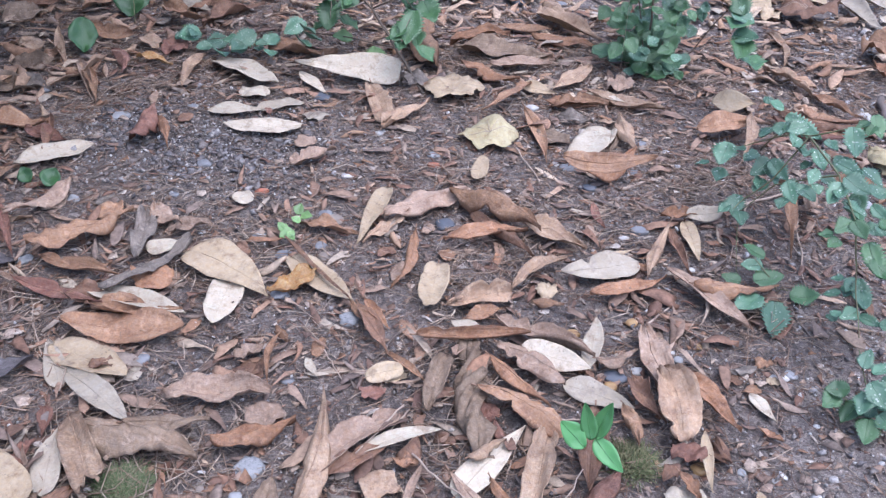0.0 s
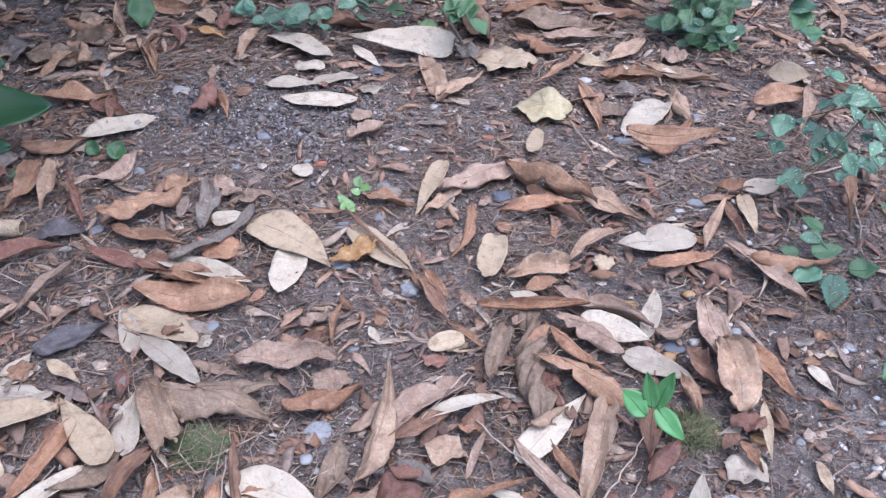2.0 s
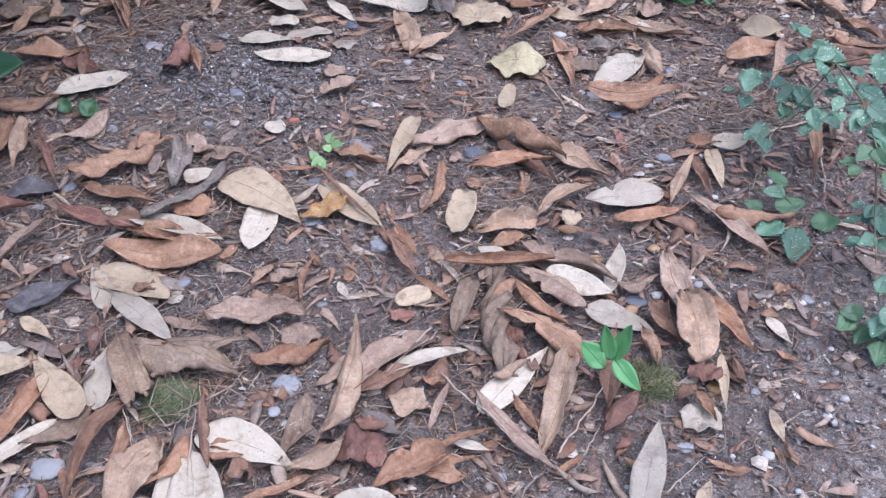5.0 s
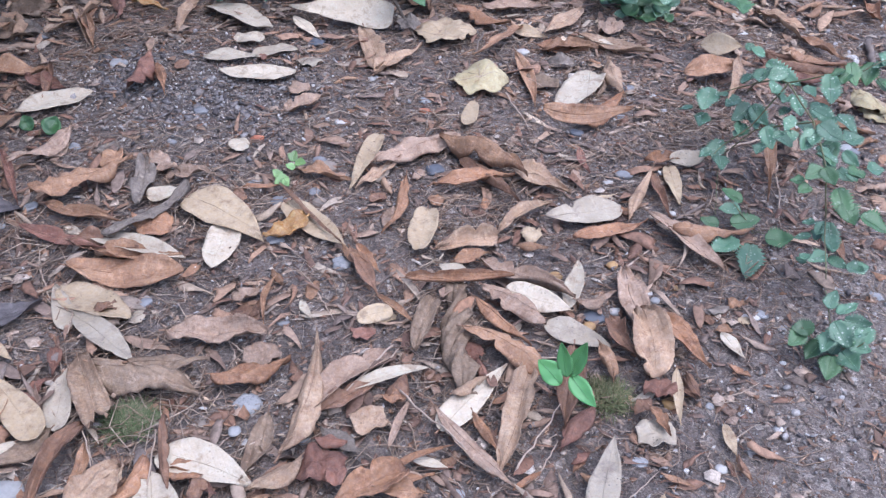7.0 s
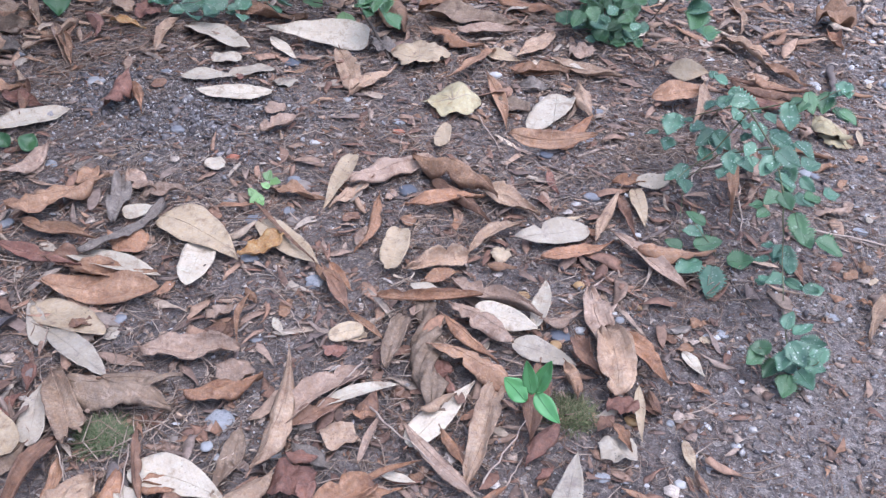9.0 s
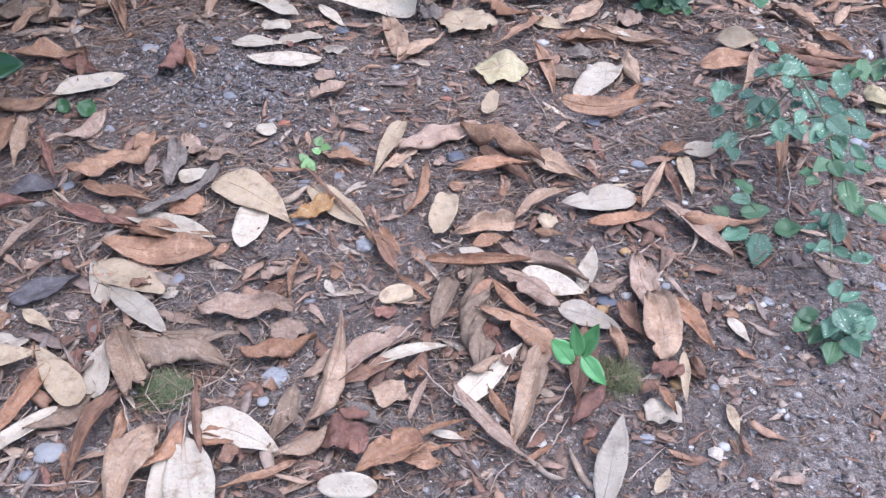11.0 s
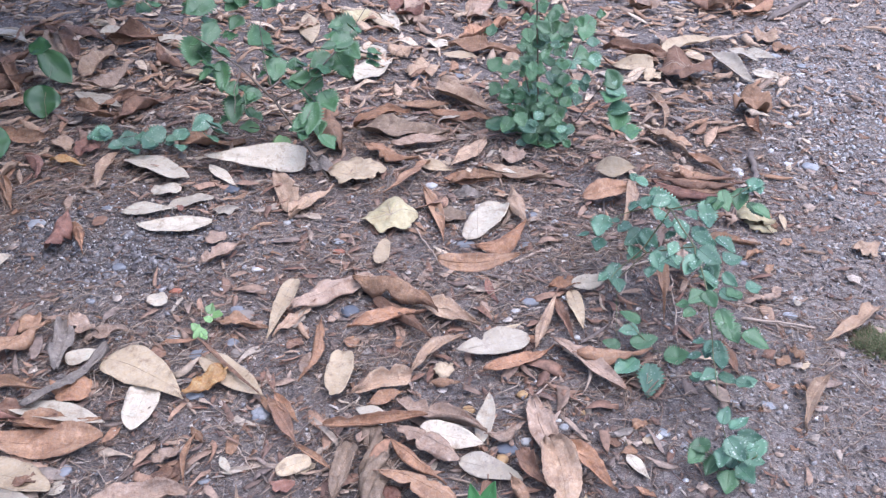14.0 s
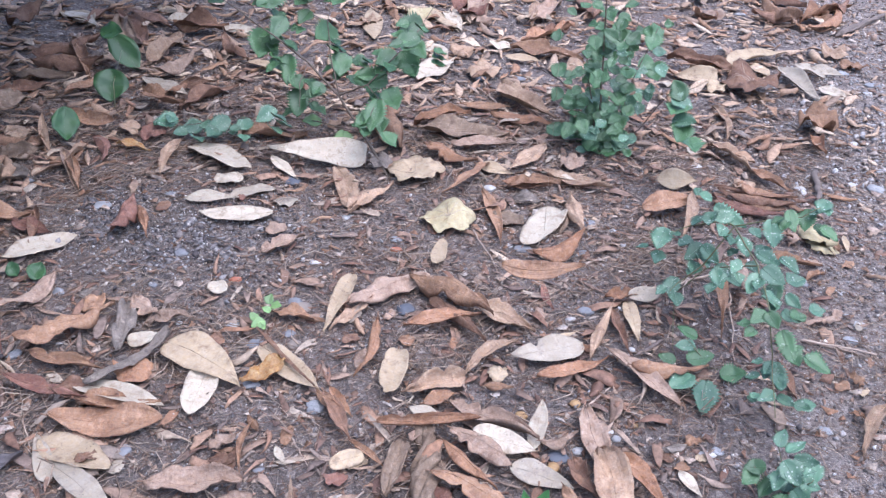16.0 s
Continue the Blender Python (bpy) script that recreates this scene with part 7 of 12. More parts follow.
stone(0.1486, 0.4518, 0, 0.0214, 0.01868, 0.009339, "brick", 515, -19, label="broken orange brick chip lying on soil", name="pebble")
stone(0.004528, 0.3718, 0, 0.02102, 0.01605, 0.008025, "white", 516, 21, label="small white pebble half sunk in dark soil", name="pebble")
stone(0.03151, 0.2133, 0, 0.0353, 0.02754, 0.01377, "dun", 517, 30, label="dun-brown pebble half sunk in dark soil", name="pebble")
stone(0.01574, 0.2288, 0, 0.02317, 0.02549, 0.01159, "grey", 518, 23, label="dull grey pebble half sunk in dark soil", name="pebble")
stone(-0.1214, 0.2782, 0, 0.02231, 0.01562, 0.00781, "brick", 519, 2, label="broken orange brick chip lying on soil", name="pebble")
stone(-0.2631, 0.3398, 0, 0.02532, 0.02337, 0.01169, "grey", 520, 28, label="dull grey pebble half sunk in dark soil", name="pebble")
stone(-0.263, 0.2217, 0, 0.0166, 0.01328, 0.006641, "grey", 521, -21, label="dull grey pebble half sunk in dark soil", name="pebble")
stone(0.08645, -0.3821, 0, 0.01231, 0.01182, 0.005908, "dun", 522, 14, label="dun-brown pebble half sunk in dark soil", name="pebble")
stone(0.09424, -0.3797, 0, 0.01108, 0.01219, 0.00554, "dun", 523, 34, label="dun-brown pebble half sunk in dark soil", name="pebble")
stone(0.171, -0.3655, 0, 0.01102, 0.01212, 0.005509, "dun", 524, 29, label="dun-brown pebble half sunk in dark soil", name="pebble")
stone(0.05805, -0.1337, 0, 0.01601, 0.01571, 0.007857, "grey", 525, -34, label="dull grey pebble half sunk in dark soil", name="pebble")
stone(0.1654, -0.09984, 0, 0.01021, 0.01123, 0.005103, "dun", 526, -32, label="dun-brown pebble half sunk in dark soil", name="pebble")
stone(-0.09254, -0.1948, 0, 0.02159, 0.02245, 0.01079, "grey", 528, -11, label="dull grey pebble half sunk in dark soil", name="pebble")
stone(0.05976, 0.1036, 0, 0.02161, 0.02377, 0.0108, "dun", 529, -6, label="dun-brown pebble half sunk in dark soil", name="pebble")
stone(0.03923, 0.1338, 0, 0.02032, 0.02032, 0.01016, "grey", 530, -30, label="dull grey pebble half sunk in dark soil", name="pebble")
stone(-0.407, 0.5737, 0, 0.01969, 0.01837, 0.009187, "grey", 531, -32, label="dull grey pebble half sunk in dark soil", name="pebble")
stone(-0.7458, 0.5621, 0.006698, 0.02485, 0.02168, 0.01084, "grey", 532, -37, label="dull grey pebble half sunk in dark soil", name="pebble")
stone(0.2909, 0.3546, 0, 0.02373, 0.01752, 0.008761, "grey", 533, 2, label="dull grey pebble half sunk in dark soil", name="pebble")
stone(0.5381, 0.3306, 0, 0.02615, 0.02301, 0.01151, "grey", 534, 14, label="dull grey pebble half sunk in dark soil", name="pebble")
stone(0.5121, 0.303, 0, 0.01725, 0.01656, 0.008282, "white", 535, -32, label="small white pebble half sunk in dark soil", name="pebble")
stone(0.6237, 0.2297, 0.004147, 0.0098, 0.01078, 0.0049, "white", 536, 11, label="small white pebble half sunk in dark soil", name="pebble")
stone(0.5213, 0.669, 0, 0.02863, 0.02209, 0.01104, "grey", 537, 22, label="dull grey pebble half sunk in dark soil", name="pebble")
stone(0.5713, 0.6454, 0, 0.0161, 0.01449, 0.007244, "white", 538, -34, label="small white pebble half sunk in dark soil", name="pebble")
stone(0.3669, 0.5292, 0, 0.01372, 0.01411, 0.00686, "white", 539, -25, label="small white pebble half sunk in dark soil", name="pebble")
stone(0.7551, 6.971e-05, 0, 0.01818, 0.01511, 0.007553, "granite", 540, -25, label="rough speckled light-grey pebble half sunk in dark soil", name="pebble")
stone(0.6865, -0.1946, 0, 0.0112, 0.01046, 0.005228, "bluish", 541, -12, label="smooth pale bluish pebble half sunk in dark soil", name="pebble")
stone(0.7253, -0.1972, 0, 0.009862, 0.008876, 0.004438, "white", 542, 38, label="small white pebble half sunk in dark soil", name="pebble")
stone(0.6608, -0.3043, 0, 0.00693, 0.00693, 0.003465, "white", 543, -26, label="small white pebble half sunk in dark soil", name="pebble")
stone(0.5138, -0.3916, 0, 0.01004, 0.008031, 0.004016, "white", 544, -23, label="small white pebble half sunk in dark soil", name="pebble")
stone(0.5491, -0.3806, 0, 0.006697, 0.006697, 0.003349, "white", 545, -3, label="small white pebble half sunk in dark soil", name="pebble")
stone(0.4013, -0.4226, 0, 0.01117, 0.01228, 0.005583, "dun", 546, 16, label="dun-brown pebble half sunk in dark soil", name="pebble")
stone(0.4107, -0.4074, 0, 0.01466, 0.01353, 0.006765, "granite", 547, -21, label="rough speckled light-grey pebble half sunk in dark soil", name="pebble")
stone(0.01573, 0.5755, 0, 0.01043, 0.01148, 0.005216, "white", 548, -17, label="small white pebble half sunk in dark soil", name="pebble")
stone(0.1116, -0.1832, 0, 0.01678, 0.01175, 0.005874, "grey", 549, 38, label="dull grey pebble half sunk in dark soil", name="pebble")
stone(-0.1401, -0.4529, 0, 0.009806, 0.01079, 0.004903, "white", 550, -17, label="small white pebble half sunk in dark soil", name="pebble")
stone(-0.08441, -0.5697, 0, 0.01443, 0.01587, 0.007215, "grey", 551, 12, label="dull grey pebble half sunk in dark soil", name="pebble")
stone(-0.001294, -0.4933, 0.004322, 0.01503, 0.01526, 0.007513, "grey", 552, -20, label="dull grey pebble half sunk in dark soil", name="pebble")
stone(-0.003982, -0.4764, 0, 0.01288, 0.01124, 0.005622, "dun", 553, -32, label="dun-brown pebble half sunk in dark soil", name="pebble")
stone(-0.1665, 0.7146, 0, 0.03066, 0.0283, 0.01415, "slate", 554, 39, label="dark slate-blue pebble half sunk in dark soil", name="pebble")
stone(0.13, 1.515, 0.005645, 0.04022, 0.03342, 0.01671, "slate", 555, -13, label="dark slate-blue pebble half sunk in dark soil", name="pebble")
stone(0.2424, 1.545, 0, 0.03419, 0.02984, 0.01492, "grey", 556, -35, label="dull grey pebble half sunk in dark soil", name="pebble")
stone(0.9215, 0.5197, 0, 0.02598, 0.02159, 0.01079, "bluish", 557, 31, label="smooth pale bluish pebble half sunk in dark soil", name="pebble")
stone(0.995, 0.3372, 0, 0.0253, 0.01735, 0.008675, "granite", 558, -27, label="rough speckled light-grey pebble half sunk in dark soil", name="pebble")
stone(0.7345, -0.008941, 0, 0.01361, 0.01089, 0.005443, "white", 559, 8, label="small white pebble half sunk in dark soil", name="pebble")
stone(0.9363, 0.5128, 0, 0.0199, 0.01671, 0.008356, "grey", 560, -31, label="dull grey pebble half sunk in dark soil", name="pebble")
stone(1.019, 0.3962, 0, 0.02048, 0.01564, 0.007818, "white", 561, -5, label="small white pebble half sunk in dark soil", name="pebble")
stone(0.9164, 0.07846, 0, 0.02037, 0.01316, 0.00658, "granite", 562, -33, label="rough speckled light-grey pebble half sunk in dark soil", name="pebble")
stone(1.263, 1.692, 0, 0.02799, 0.02239, 0.0112, "white", 563, 33, label="small white pebble half sunk in dark soil", name="pebble")
stone(1.178, 1.505, 0, 0.02055, 0.01761, 0.008807, "white", 564, 33, label="small white pebble half sunk in dark soil", name="pebble")
stone(0.8628, 2.035, 0, 0.02807, 0.02948, 0.01404, "white", 565, -25, label="small white pebble half sunk in dark soil", name="pebble")
stone(0.7554, 2.038, 0, 0.02468, 0.02116, 0.01058, "white", 566, 11, label="small white pebble half sunk in dark soil", name="pebble")
stone(0.7485, 1.024, 0, 0.03027, 0.02119, 0.0106, "white", 567, 39, label="small white pebble half sunk in dark soil", name="pebble")
stone(0.9855, 0.9716, 0, 0.02678, 0.02045, 0.01022, "white", 568, -23, label="small white pebble half sunk in dark soil", name="pebble")
stone(1.112, 1.02, 0, 0.02462, 0.02364, 0.01182, "white", 569, -39, label="small white pebble half sunk in dark soil", name="pebble")
stone(1.195, 1.122, 0, 0.02807, 0.01837, 0.009186, "granite", 570, 15, label="rough speckled light-grey pebble half sunk in dark soil", name="pebble")
stone(1.157, 1.274, 0, 0.01895, 0.02085, 0.009477, "white", 571, -29, label="small white pebble half sunk in dark soil", name="pebble")
stone(1.162, 1.017, 0, 0.03678, 0.03236, 0.01618, "granite", 572, 0, label="rough speckled light-grey pebble half sunk in dark soil", name="pebble")
stone(1.176, 1.694, 0, 0.03437, 0.02625, 0.01312, "granite", 573, 36, label="rough speckled light-grey pebble half sunk in dark soil", name="pebble")
stone(0.4738, 1.689, 0, 0.01931, 0.02124, 0.009655, "white", 574, 22, label="small white pebble half sunk in dark soil", name="pebble")
stone(1.218, 1.864, 0, 0.03946, 0.02368, 0.01184, "granite", 576, 22, label="rough speckled light-grey pebble half sunk in dark soil", name="pebble")
stone(1.294, 1.777, 0, 0.04148, 0.02489, 0.01244, "granite", 577, 5, label="rough speckled light-grey pebble half sunk in dark soil", name="pebble")
stone(1.118, 1.512, 0, 0.02361, 0.01771, 0.008853, "white", 578, 7, label="small white pebble half sunk in dark soil", name="pebble")
stone(1.055, 1.495, 0, 0.0206, 0.01766, 0.00883, "white", 579, -33, label="small white pebble half sunk in dark soil", name="pebble")
stone(0.9174, 1.309, 0, 0.02501, 0.02001, 0.01, "granite", 580, -23, label="rough speckled light-grey pebble half sunk in dark soil", name="pebble")
stone(0.9519, 2.494, 0, 0.03957, 0.02374, 0.01187, "bluish", 581, -3, label="smooth pale bluish pebble half sunk in dark soil", name="pebble")
stone(0.1906, 1.311, 0, 0.03174, 0.02424, 0.01212, "dun", 582, -21, label="dun-brown pebble half sunk in dark soil", name="pebble")
stone(0.4618, 0.01889, 0, 0.01786, 0.01786, 0.00893, "amber", 583, 32, label="shrivelled amber-yellow berry on the litter", name="berry")
stone(0.5409, 0.06703, 0.003476, 0.01511, 0.01662, 0.007555, "amber", 584, 40, label="shrivelled amber-yellow berry on the litter", name="berry")
stone(0.6328, 0.0391, 0, 0.01463, 0.01405, 0.007025, "amber", 585, 24, label="shrivelled amber-yellow berry on the litter", name="berry")
stone(0.5225, -0.08542, 0.004427, 0.01658, 0.01824, 0.00829, "amber", 586, -3, label="shrivelled amber-yellow berry on the litter", name="berry")
stone(0.6391, -0.2014, 0, 0.02001, 0.01801, 0.009005, "amber", 587, 31, label="shrivelled amber-yellow berry on the litter", name="berry")
stone(0.6391, 0.7563, 0, 0.01675, 0.01256, 0.00628, "amber", 589, 30, label="shrivelled amber-yellow berry on the litter", name="berry")
leaf("lance", "red", 0.5291, -0.3376, 0.003339, -39.85, 0.03095, 0.01363, -0.8, 0, 0, 596, label="reddish-brown wavy narrow dry leaf on dark soil")
leaf("lance", "tan", 0.5399, -0.3513, 0.004234, -102.4, 0.03213, 0.01206, -1, 0, 0, 597, label="tan curled narrow dry leaf on the litter")
leaf("lance", "orange", 0.4966, -0.3563, 0, 141.6, 0.04264, 0.01095, 1, 0, 0, 600, label="orange-brown curled narrow dry leaf on dark soil")
leaf("lance", "tan", 0.6304, -0.3232, 0.003, -102.4, 0.04014, 0.008756, 1, 0, 0, 602, label="tan curled narrow dry leaf on dark soil")
leaf("lance", "red", 0.1162, -0.4749, 0.01175, -107.5, 0.04195, 0.01672, 0.9, 0, 0, 605, label="reddish-brown curled narrow dry leaf on the litter")
leaf("lance", "tan", -0.02324, -0.4559, 0.004322, -157.6, 0.04332, 0.01201, 0.9, 0, 0, 608, label="tan curled narrow dry leaf on the litter")
leaf("lance", "red", -0.1324, -0.411, 0.003387, -0.528, 0.04314, 0.0166, 0.9, 0, 0, 610, label="reddish-brown curled narrow dry leaf on dark soil")
leaf("lance", "pink", 0.3393, -0.4054, 0.01004, -87.29, 0.03217, 0.01165, -0.9, 0, 0, 611, label="pale pinkish-brown curled narrow dry leaf on the litter")
leaf("lance", "brown", 0.05323, -0.2028, 0, -19.11, 0.04648, 0.02557, -0.6, 0, 0, 612, label="dark brown wavy narrow dry leaf on dark soil")
leaf("lance", "red", 0.3898, -0.2043, 0.005418, -149.7, 0.04232, 0.01717, -0.9, 0, 0, 614, label="reddish-brown curled narrow dry leaf on the litter")
leaf("lance", "brown", 0.3234, -0.2362, 0, -109.9, 0.03398, 0.01773, 1, 0, 0, 615, label="dark brown curled narrow dry leaf on dark soil")
crumpled("crumple", "pink", 4.689e-05, 2.242, 0, 4.555, 0.3589, 0.1139, 0.35, 630, label="pale pinkish-brown crumpled shrivelled dry leaf on the soil")
leaf("lance", "white", -0.1076, 2.243, 0, -163.4, 0.2768, 0.04941, 0.6, 0, 0, 631, label="bleached whitish wavy narrow dry leaf on dark soil")
leaf("strip", "brown", 0.7688, 0.8479, 0, -83.88, 0.1994, 0.02176, -1.3, 0, 0, 635, label="dark brown curled parallel-edged dry leaf on dark soil")
leaf("strip", "brown", 0.7859, 0.9001, 0, -89.37, 0.1727, 0.01994, -1.3, 0, 0, 636, label="dark brown curled parallel-edged dry leaf on dark soil")
leaf("strip", "tan", 0.7921, 0.8135, 0, -84.34, 0.147, 0.01893, -1.3, 0, 0, 637, label="tan curled parallel-edged dry leaf on dark soil")
crumpled("piece", "pink", 0.8216, 2.335, 0.009083, -47.07, 0.1215, 0.1278, 0.3, 641, label="pale pinkish-brown flat broken piece of dry leaf on the litter")
crumpled("piece", "white", 0.9913, 1.247, 0, -6.23, 0.03925, 0.02836, 0.2, 647, label="bleached whitish flat broken piece of dry leaf on the soil")
crumpled("piece", "cream", 1.109, 1.001, 0, -9.378, 0.04969, 0.01512, 0.2, 648, label="pale cream flat broken piece of dry leaf on the soil")
crumpled("piece", "pink", 0.9829, 0.4137, 0, -13.33, 0.04595, 0.01731, 0.25, 650, label="pale pinkish-brown flat broken piece of dry leaf on the soil")
crumpled("piece", "tan", 1.034, 0.6112, 0, -39.17, 0.04983, 0.02123, 0.25, 651, label="tan flat broken piece of dry leaf on the soil")
crumpled("piece", "tan", 0.9825, 0.4916, 0, -17.36, 0.04529, 0.01812, 0.25, 652, label="tan flat broken piece of dry leaf on the soil")
crumpled("piece", "pink", 0.9675, 0.5948, 0, -119.9, 0.02842, 0.0281, 0.25, 653, label="pale pinkish-brown flat broken piece of dry leaf on the soil")
crumpled("piece", "cream", 0.9913, 0.1846, 0, -30.84, 0.03015, 0.01216, 0.25, 654, label="pale cream flat broken piece of dry leaf on the soil")
crumpled("piece", "tan", 0.9581, 0.1913, 0, -62.66, 0.03053, 0.02391, 0.3, 655, label="tan flat broken piece of dry leaf on the soil")
crumpled("piece", "white", 1.017, 0.3852, 0, -14.42, 0.03444, 0.015, 0.2, 656, label="bleached whitish flat broken piece of dry leaf on the soil")
leaf("torn", "tan", 0.9715, 0.2215, 0, -134, 0.03118, 0.02494, -0.6, 0, 0, 657, label="tan wavy torn-off dry leaf on dark soil")
leaf("lance", "tan", 0.9372, 0.5219, 0, -51.45, 0.05965, 0.01883, 0.9, 0, 0, 658, label="tan curled narrow dry leaf on dark soil")
crumpled("piece", "pink", 0.4576, 0.2856, 0, 6.876, 0.04859, 0.02435, 0.25, 662, label="pale pinkish-brown flat broken piece of dry leaf on the soil")
leaf("torn", "tan", 0.1422, -0.01854, 0.004361, -115.1, 0.04822, 0.02453, -0.6, 0, 0, 670, label="tan wavy torn-off dry leaf on the litter")
crumpled("piece", "pink", 0.1859, 0.08235, 0.004528, 16.63, 0.04761, 0.02804, 0.25, 671, label="pale pinkish-brown flat broken piece of dry leaf on the litter")
crumpled("piece", "brown", 0.1487, 0.1393, 0, -18.66, 0.03596, 0.03139, 0.25, 672, label="dark brown flat broken piece of dry leaf on the soil")
crumpled("piece", "tan", 0.243, 0.1621, 0, -59.54, 0.03378, 0.0381, 0.25, 673, label="tan flat broken piece of dry leaf on the soil")
crumpled("piece", "pink", 0.1967, 0.2219, 0, 3.471, 0.04009, 0.02095, 0.25, 674, label="pale pinkish-brown flat broken piece of dry leaf on the soil")
crumpled("piece", "tan", -0.09409, 0.01485, 0.00555, 25.96, 0.03964, 0.02178, 0.25, 676, label="tan flat broken piece of dry leaf on the litter")
crumpled("piece", "brown", -0.07606, 0.08476, 0, -25.5, 0.04178, 0.04095, 0.3, 677, label="dark brown flat broken piece of dry leaf on the soil")
crumpled("piece", "tan", 0.1275, -0.1131, 0, 7.07, 0.04611, 0.02503, 0.25, 678, label="tan flat broken piece of dry leaf on the soil")
crumpled("piece", "brown", 0.6016, -0.232, 0.01185, -16.93, 0.03651, 0.02232, 0.25, 679, label="dark brown flat broken piece of dry leaf on the litter")
crumpled("piece", "pink", 0.6306, -0.07097, 0.005729, -37.56, 0.03218, 0.01856, 0.3, 680, label="pale pinkish-brown flat broken piece of dry leaf on the litter")
crumpled("piece", "tan", 0.7026, -0.04836, 0, -58.77, 0.02461, 0.02146, 0.25, 681, label="tan flat broken piece of dry leaf on the soil")
leaf("torn", "tan", 0.7335, 0.01102, 0, 88, 0.02954, 0.02168, -0.6, 0, 0, 682, label="tan wavy torn-off dry leaf on dark soil")
crumpled("piece", "brown", 0.6812, -0.03064, 0, -0.5122, 0.02489, 0.0251, 0.2, 683, label="dark brown flat broken piece of dry leaf on the soil")
crumpled("piece", "cream", 0.7322, -0.0208, 0, -89.27, 0.02165, 0.02064, 0.2, 684, label="pale cream flat broken piece of dry leaf on the soil")
crumpled("piece", "grey", 0.6961, -0.01346, 0.004, -58.45, 0.03701, 0.01625, 0.2, 685, label="grey weathered flat broken piece of dry leaf on the soil")
leaf("torn", "tan", 0.08922, -0.1252, 0.003639, 42.63, 0.04476, 0.01525, -0.8, 0, 0, 687, label="tan wavy torn-off dry leaf on dark soil")
crumpled("piece", "tan", -0.2723, -0.3603, 0.004726, -20.7, 0.04338, 0.04254, 0.25, 688, label="tan flat broken piece of dry leaf on the litter")
leaf("lance", "red", -0.1549, -0.4075, 0.007132, -100.9, 0.04207, 0.01531, -0.8, 0, 0, 691, label="reddish-brown wavy narrow dry leaf on the litter")
crumpled("piece", "red", 0.2754, -0.4338, 0.01687, 2.305, 0.03753, 0.02572, 0.4, 692, label="reddish-brown flat broken piece of dry leaf on the litter")
crumpled("piece", "brown", 0.1351, -0.4858, 0.01551, 8.824, 0.03198, 0.02598, 0.35, 693, label="dark brown flat broken piece of dry leaf on the litter")
leaf("torn", "brown", 0.2005, -0.4486, 0.004596, -175.8, 0.04052, 0.01711, 0.8, 0, 0, 694, label="dark brown wavy torn-off dry leaf on the litter")
crumpled("piece", "tan", 0.3901, -0.3722, 0.003197, -48.14, 0.02724, 0.01202, 0.25, 695, label="tan flat broken piece of dry leaf on the soil")
leaf("torn", "pink", 0.0586, -0.1349, 0.003861, 161.4, 0.0477, 0.03098, 0.4, 0, 0, 696, label="pale pinkish-brown flat torn-off dry leaf on dark soil")
crumpled("piece", "brown", 0.05331, -0.1835, 0.007389, -72.54, 0.03123, 0.03405, 0.25, 697, label="dark brown flat broken piece of dry leaf on the litter")
crumpled("piece", "pink", -0.3078, -0.2364, 0, -54.61, 0.02754, 0.03049, 0.25, 700, label="pale pinkish-brown flat broken piece of dry leaf on the soil")
leaf("torn", "red", -0.06784, -0.5573, 0.004236, -145.4, 0.03969, 0.01316, -0.8, 0, 0, 702, label="reddish-brown wavy torn-off dry leaf on the litter")
crumpled("piece", "grey", -0.1308, -0.5603, 0.007751, 21.49, 0.02184, 0.01571, 0.3, 703, label="grey weathered flat broken piece of dry leaf on the litter")
crumpled("piece", "dark", 0.005417, -0.4922, 0.007585, 14.64, 0.02112, 0.02279, 0.2, 705, label="dark slate-grey flat broken piece of dry leaf on the litter")
twig(-0.4464, -0.2177, 0.003, -0.3415, -0.2214, 0.003, 0.001329, 0, 706)
twig(-0.2718, -0.17, 0.003, -0.2204, -0.2255, 0.003, 0.001231, 1, 707)
twig(-0.1441, -0.1735, 0.003, -0.07595, -0.2332, 0.003, 0.001359, 0, 708)
twig(-0.06472, -0.2699, 0.003, -0.004925, -0.1953, 0.003, 0.00155, 0, 709)
twig(-0.05734, -0.3356, 0.0091, 0.03311, -0.4019, 0.003, 0.001128, 1, 710)
twig(0.4595, -0.1634, 0.003, 0.497, -0.155, 0.003, 0.001479, 1, 711)
twig(0.552, 0.05173, 0.003, 0.5929, 0.1212, 0.003, 0.001862, 1, 712)
twig(-0.09793, -0.07693, 0.003, -0.03784, -0.1789, 0.003, 0.001161, 1, 713)
twig(-0.1222, -0.1637, 0.003, -0.03711, -0.1732, 0.003, 0.001137, 0, 714)
twig(0.2555, -0.2833, 0.006311, 0.2827, -0.1897, 0.003, 0.001461, 1, 715)
twig(0.2246, -0.04285, 0.003, 0.2071, -0.1206, 0.003, 0.001302, 0, 716)
twig(0.4185, -0.2814, 0.003, 0.423, -0.2288, 0.006418, 0.001051, 1, 717)
twig(0.3258, -0.275, 0.003, 0.3795, -0.2936, 0.01512, 0.001392, 0, 718)
twig(0.2186, -0.4939, 0.003, 0.2514, -0.4596, 0.006908, 0.0009276, 1, 719)
twig(0.1149, -0.4422, 0.003, 0.1305, -0.3813, 0.003, 0.0009318, 1, 720)
twig(0.1909, -0.2689, 0.003, 0.2222, -0.2251, 0.003, 0.001028, 0, 721)
twig(-0.1339, -0.483, 0.01275, -0.1344, -0.5548, 0.01275, 0.001168, 1, 722)
twig(-0.227, -0.4531, 0.003, -0.2669, -0.3551, 0.01345, 0.001008, 0, 723)
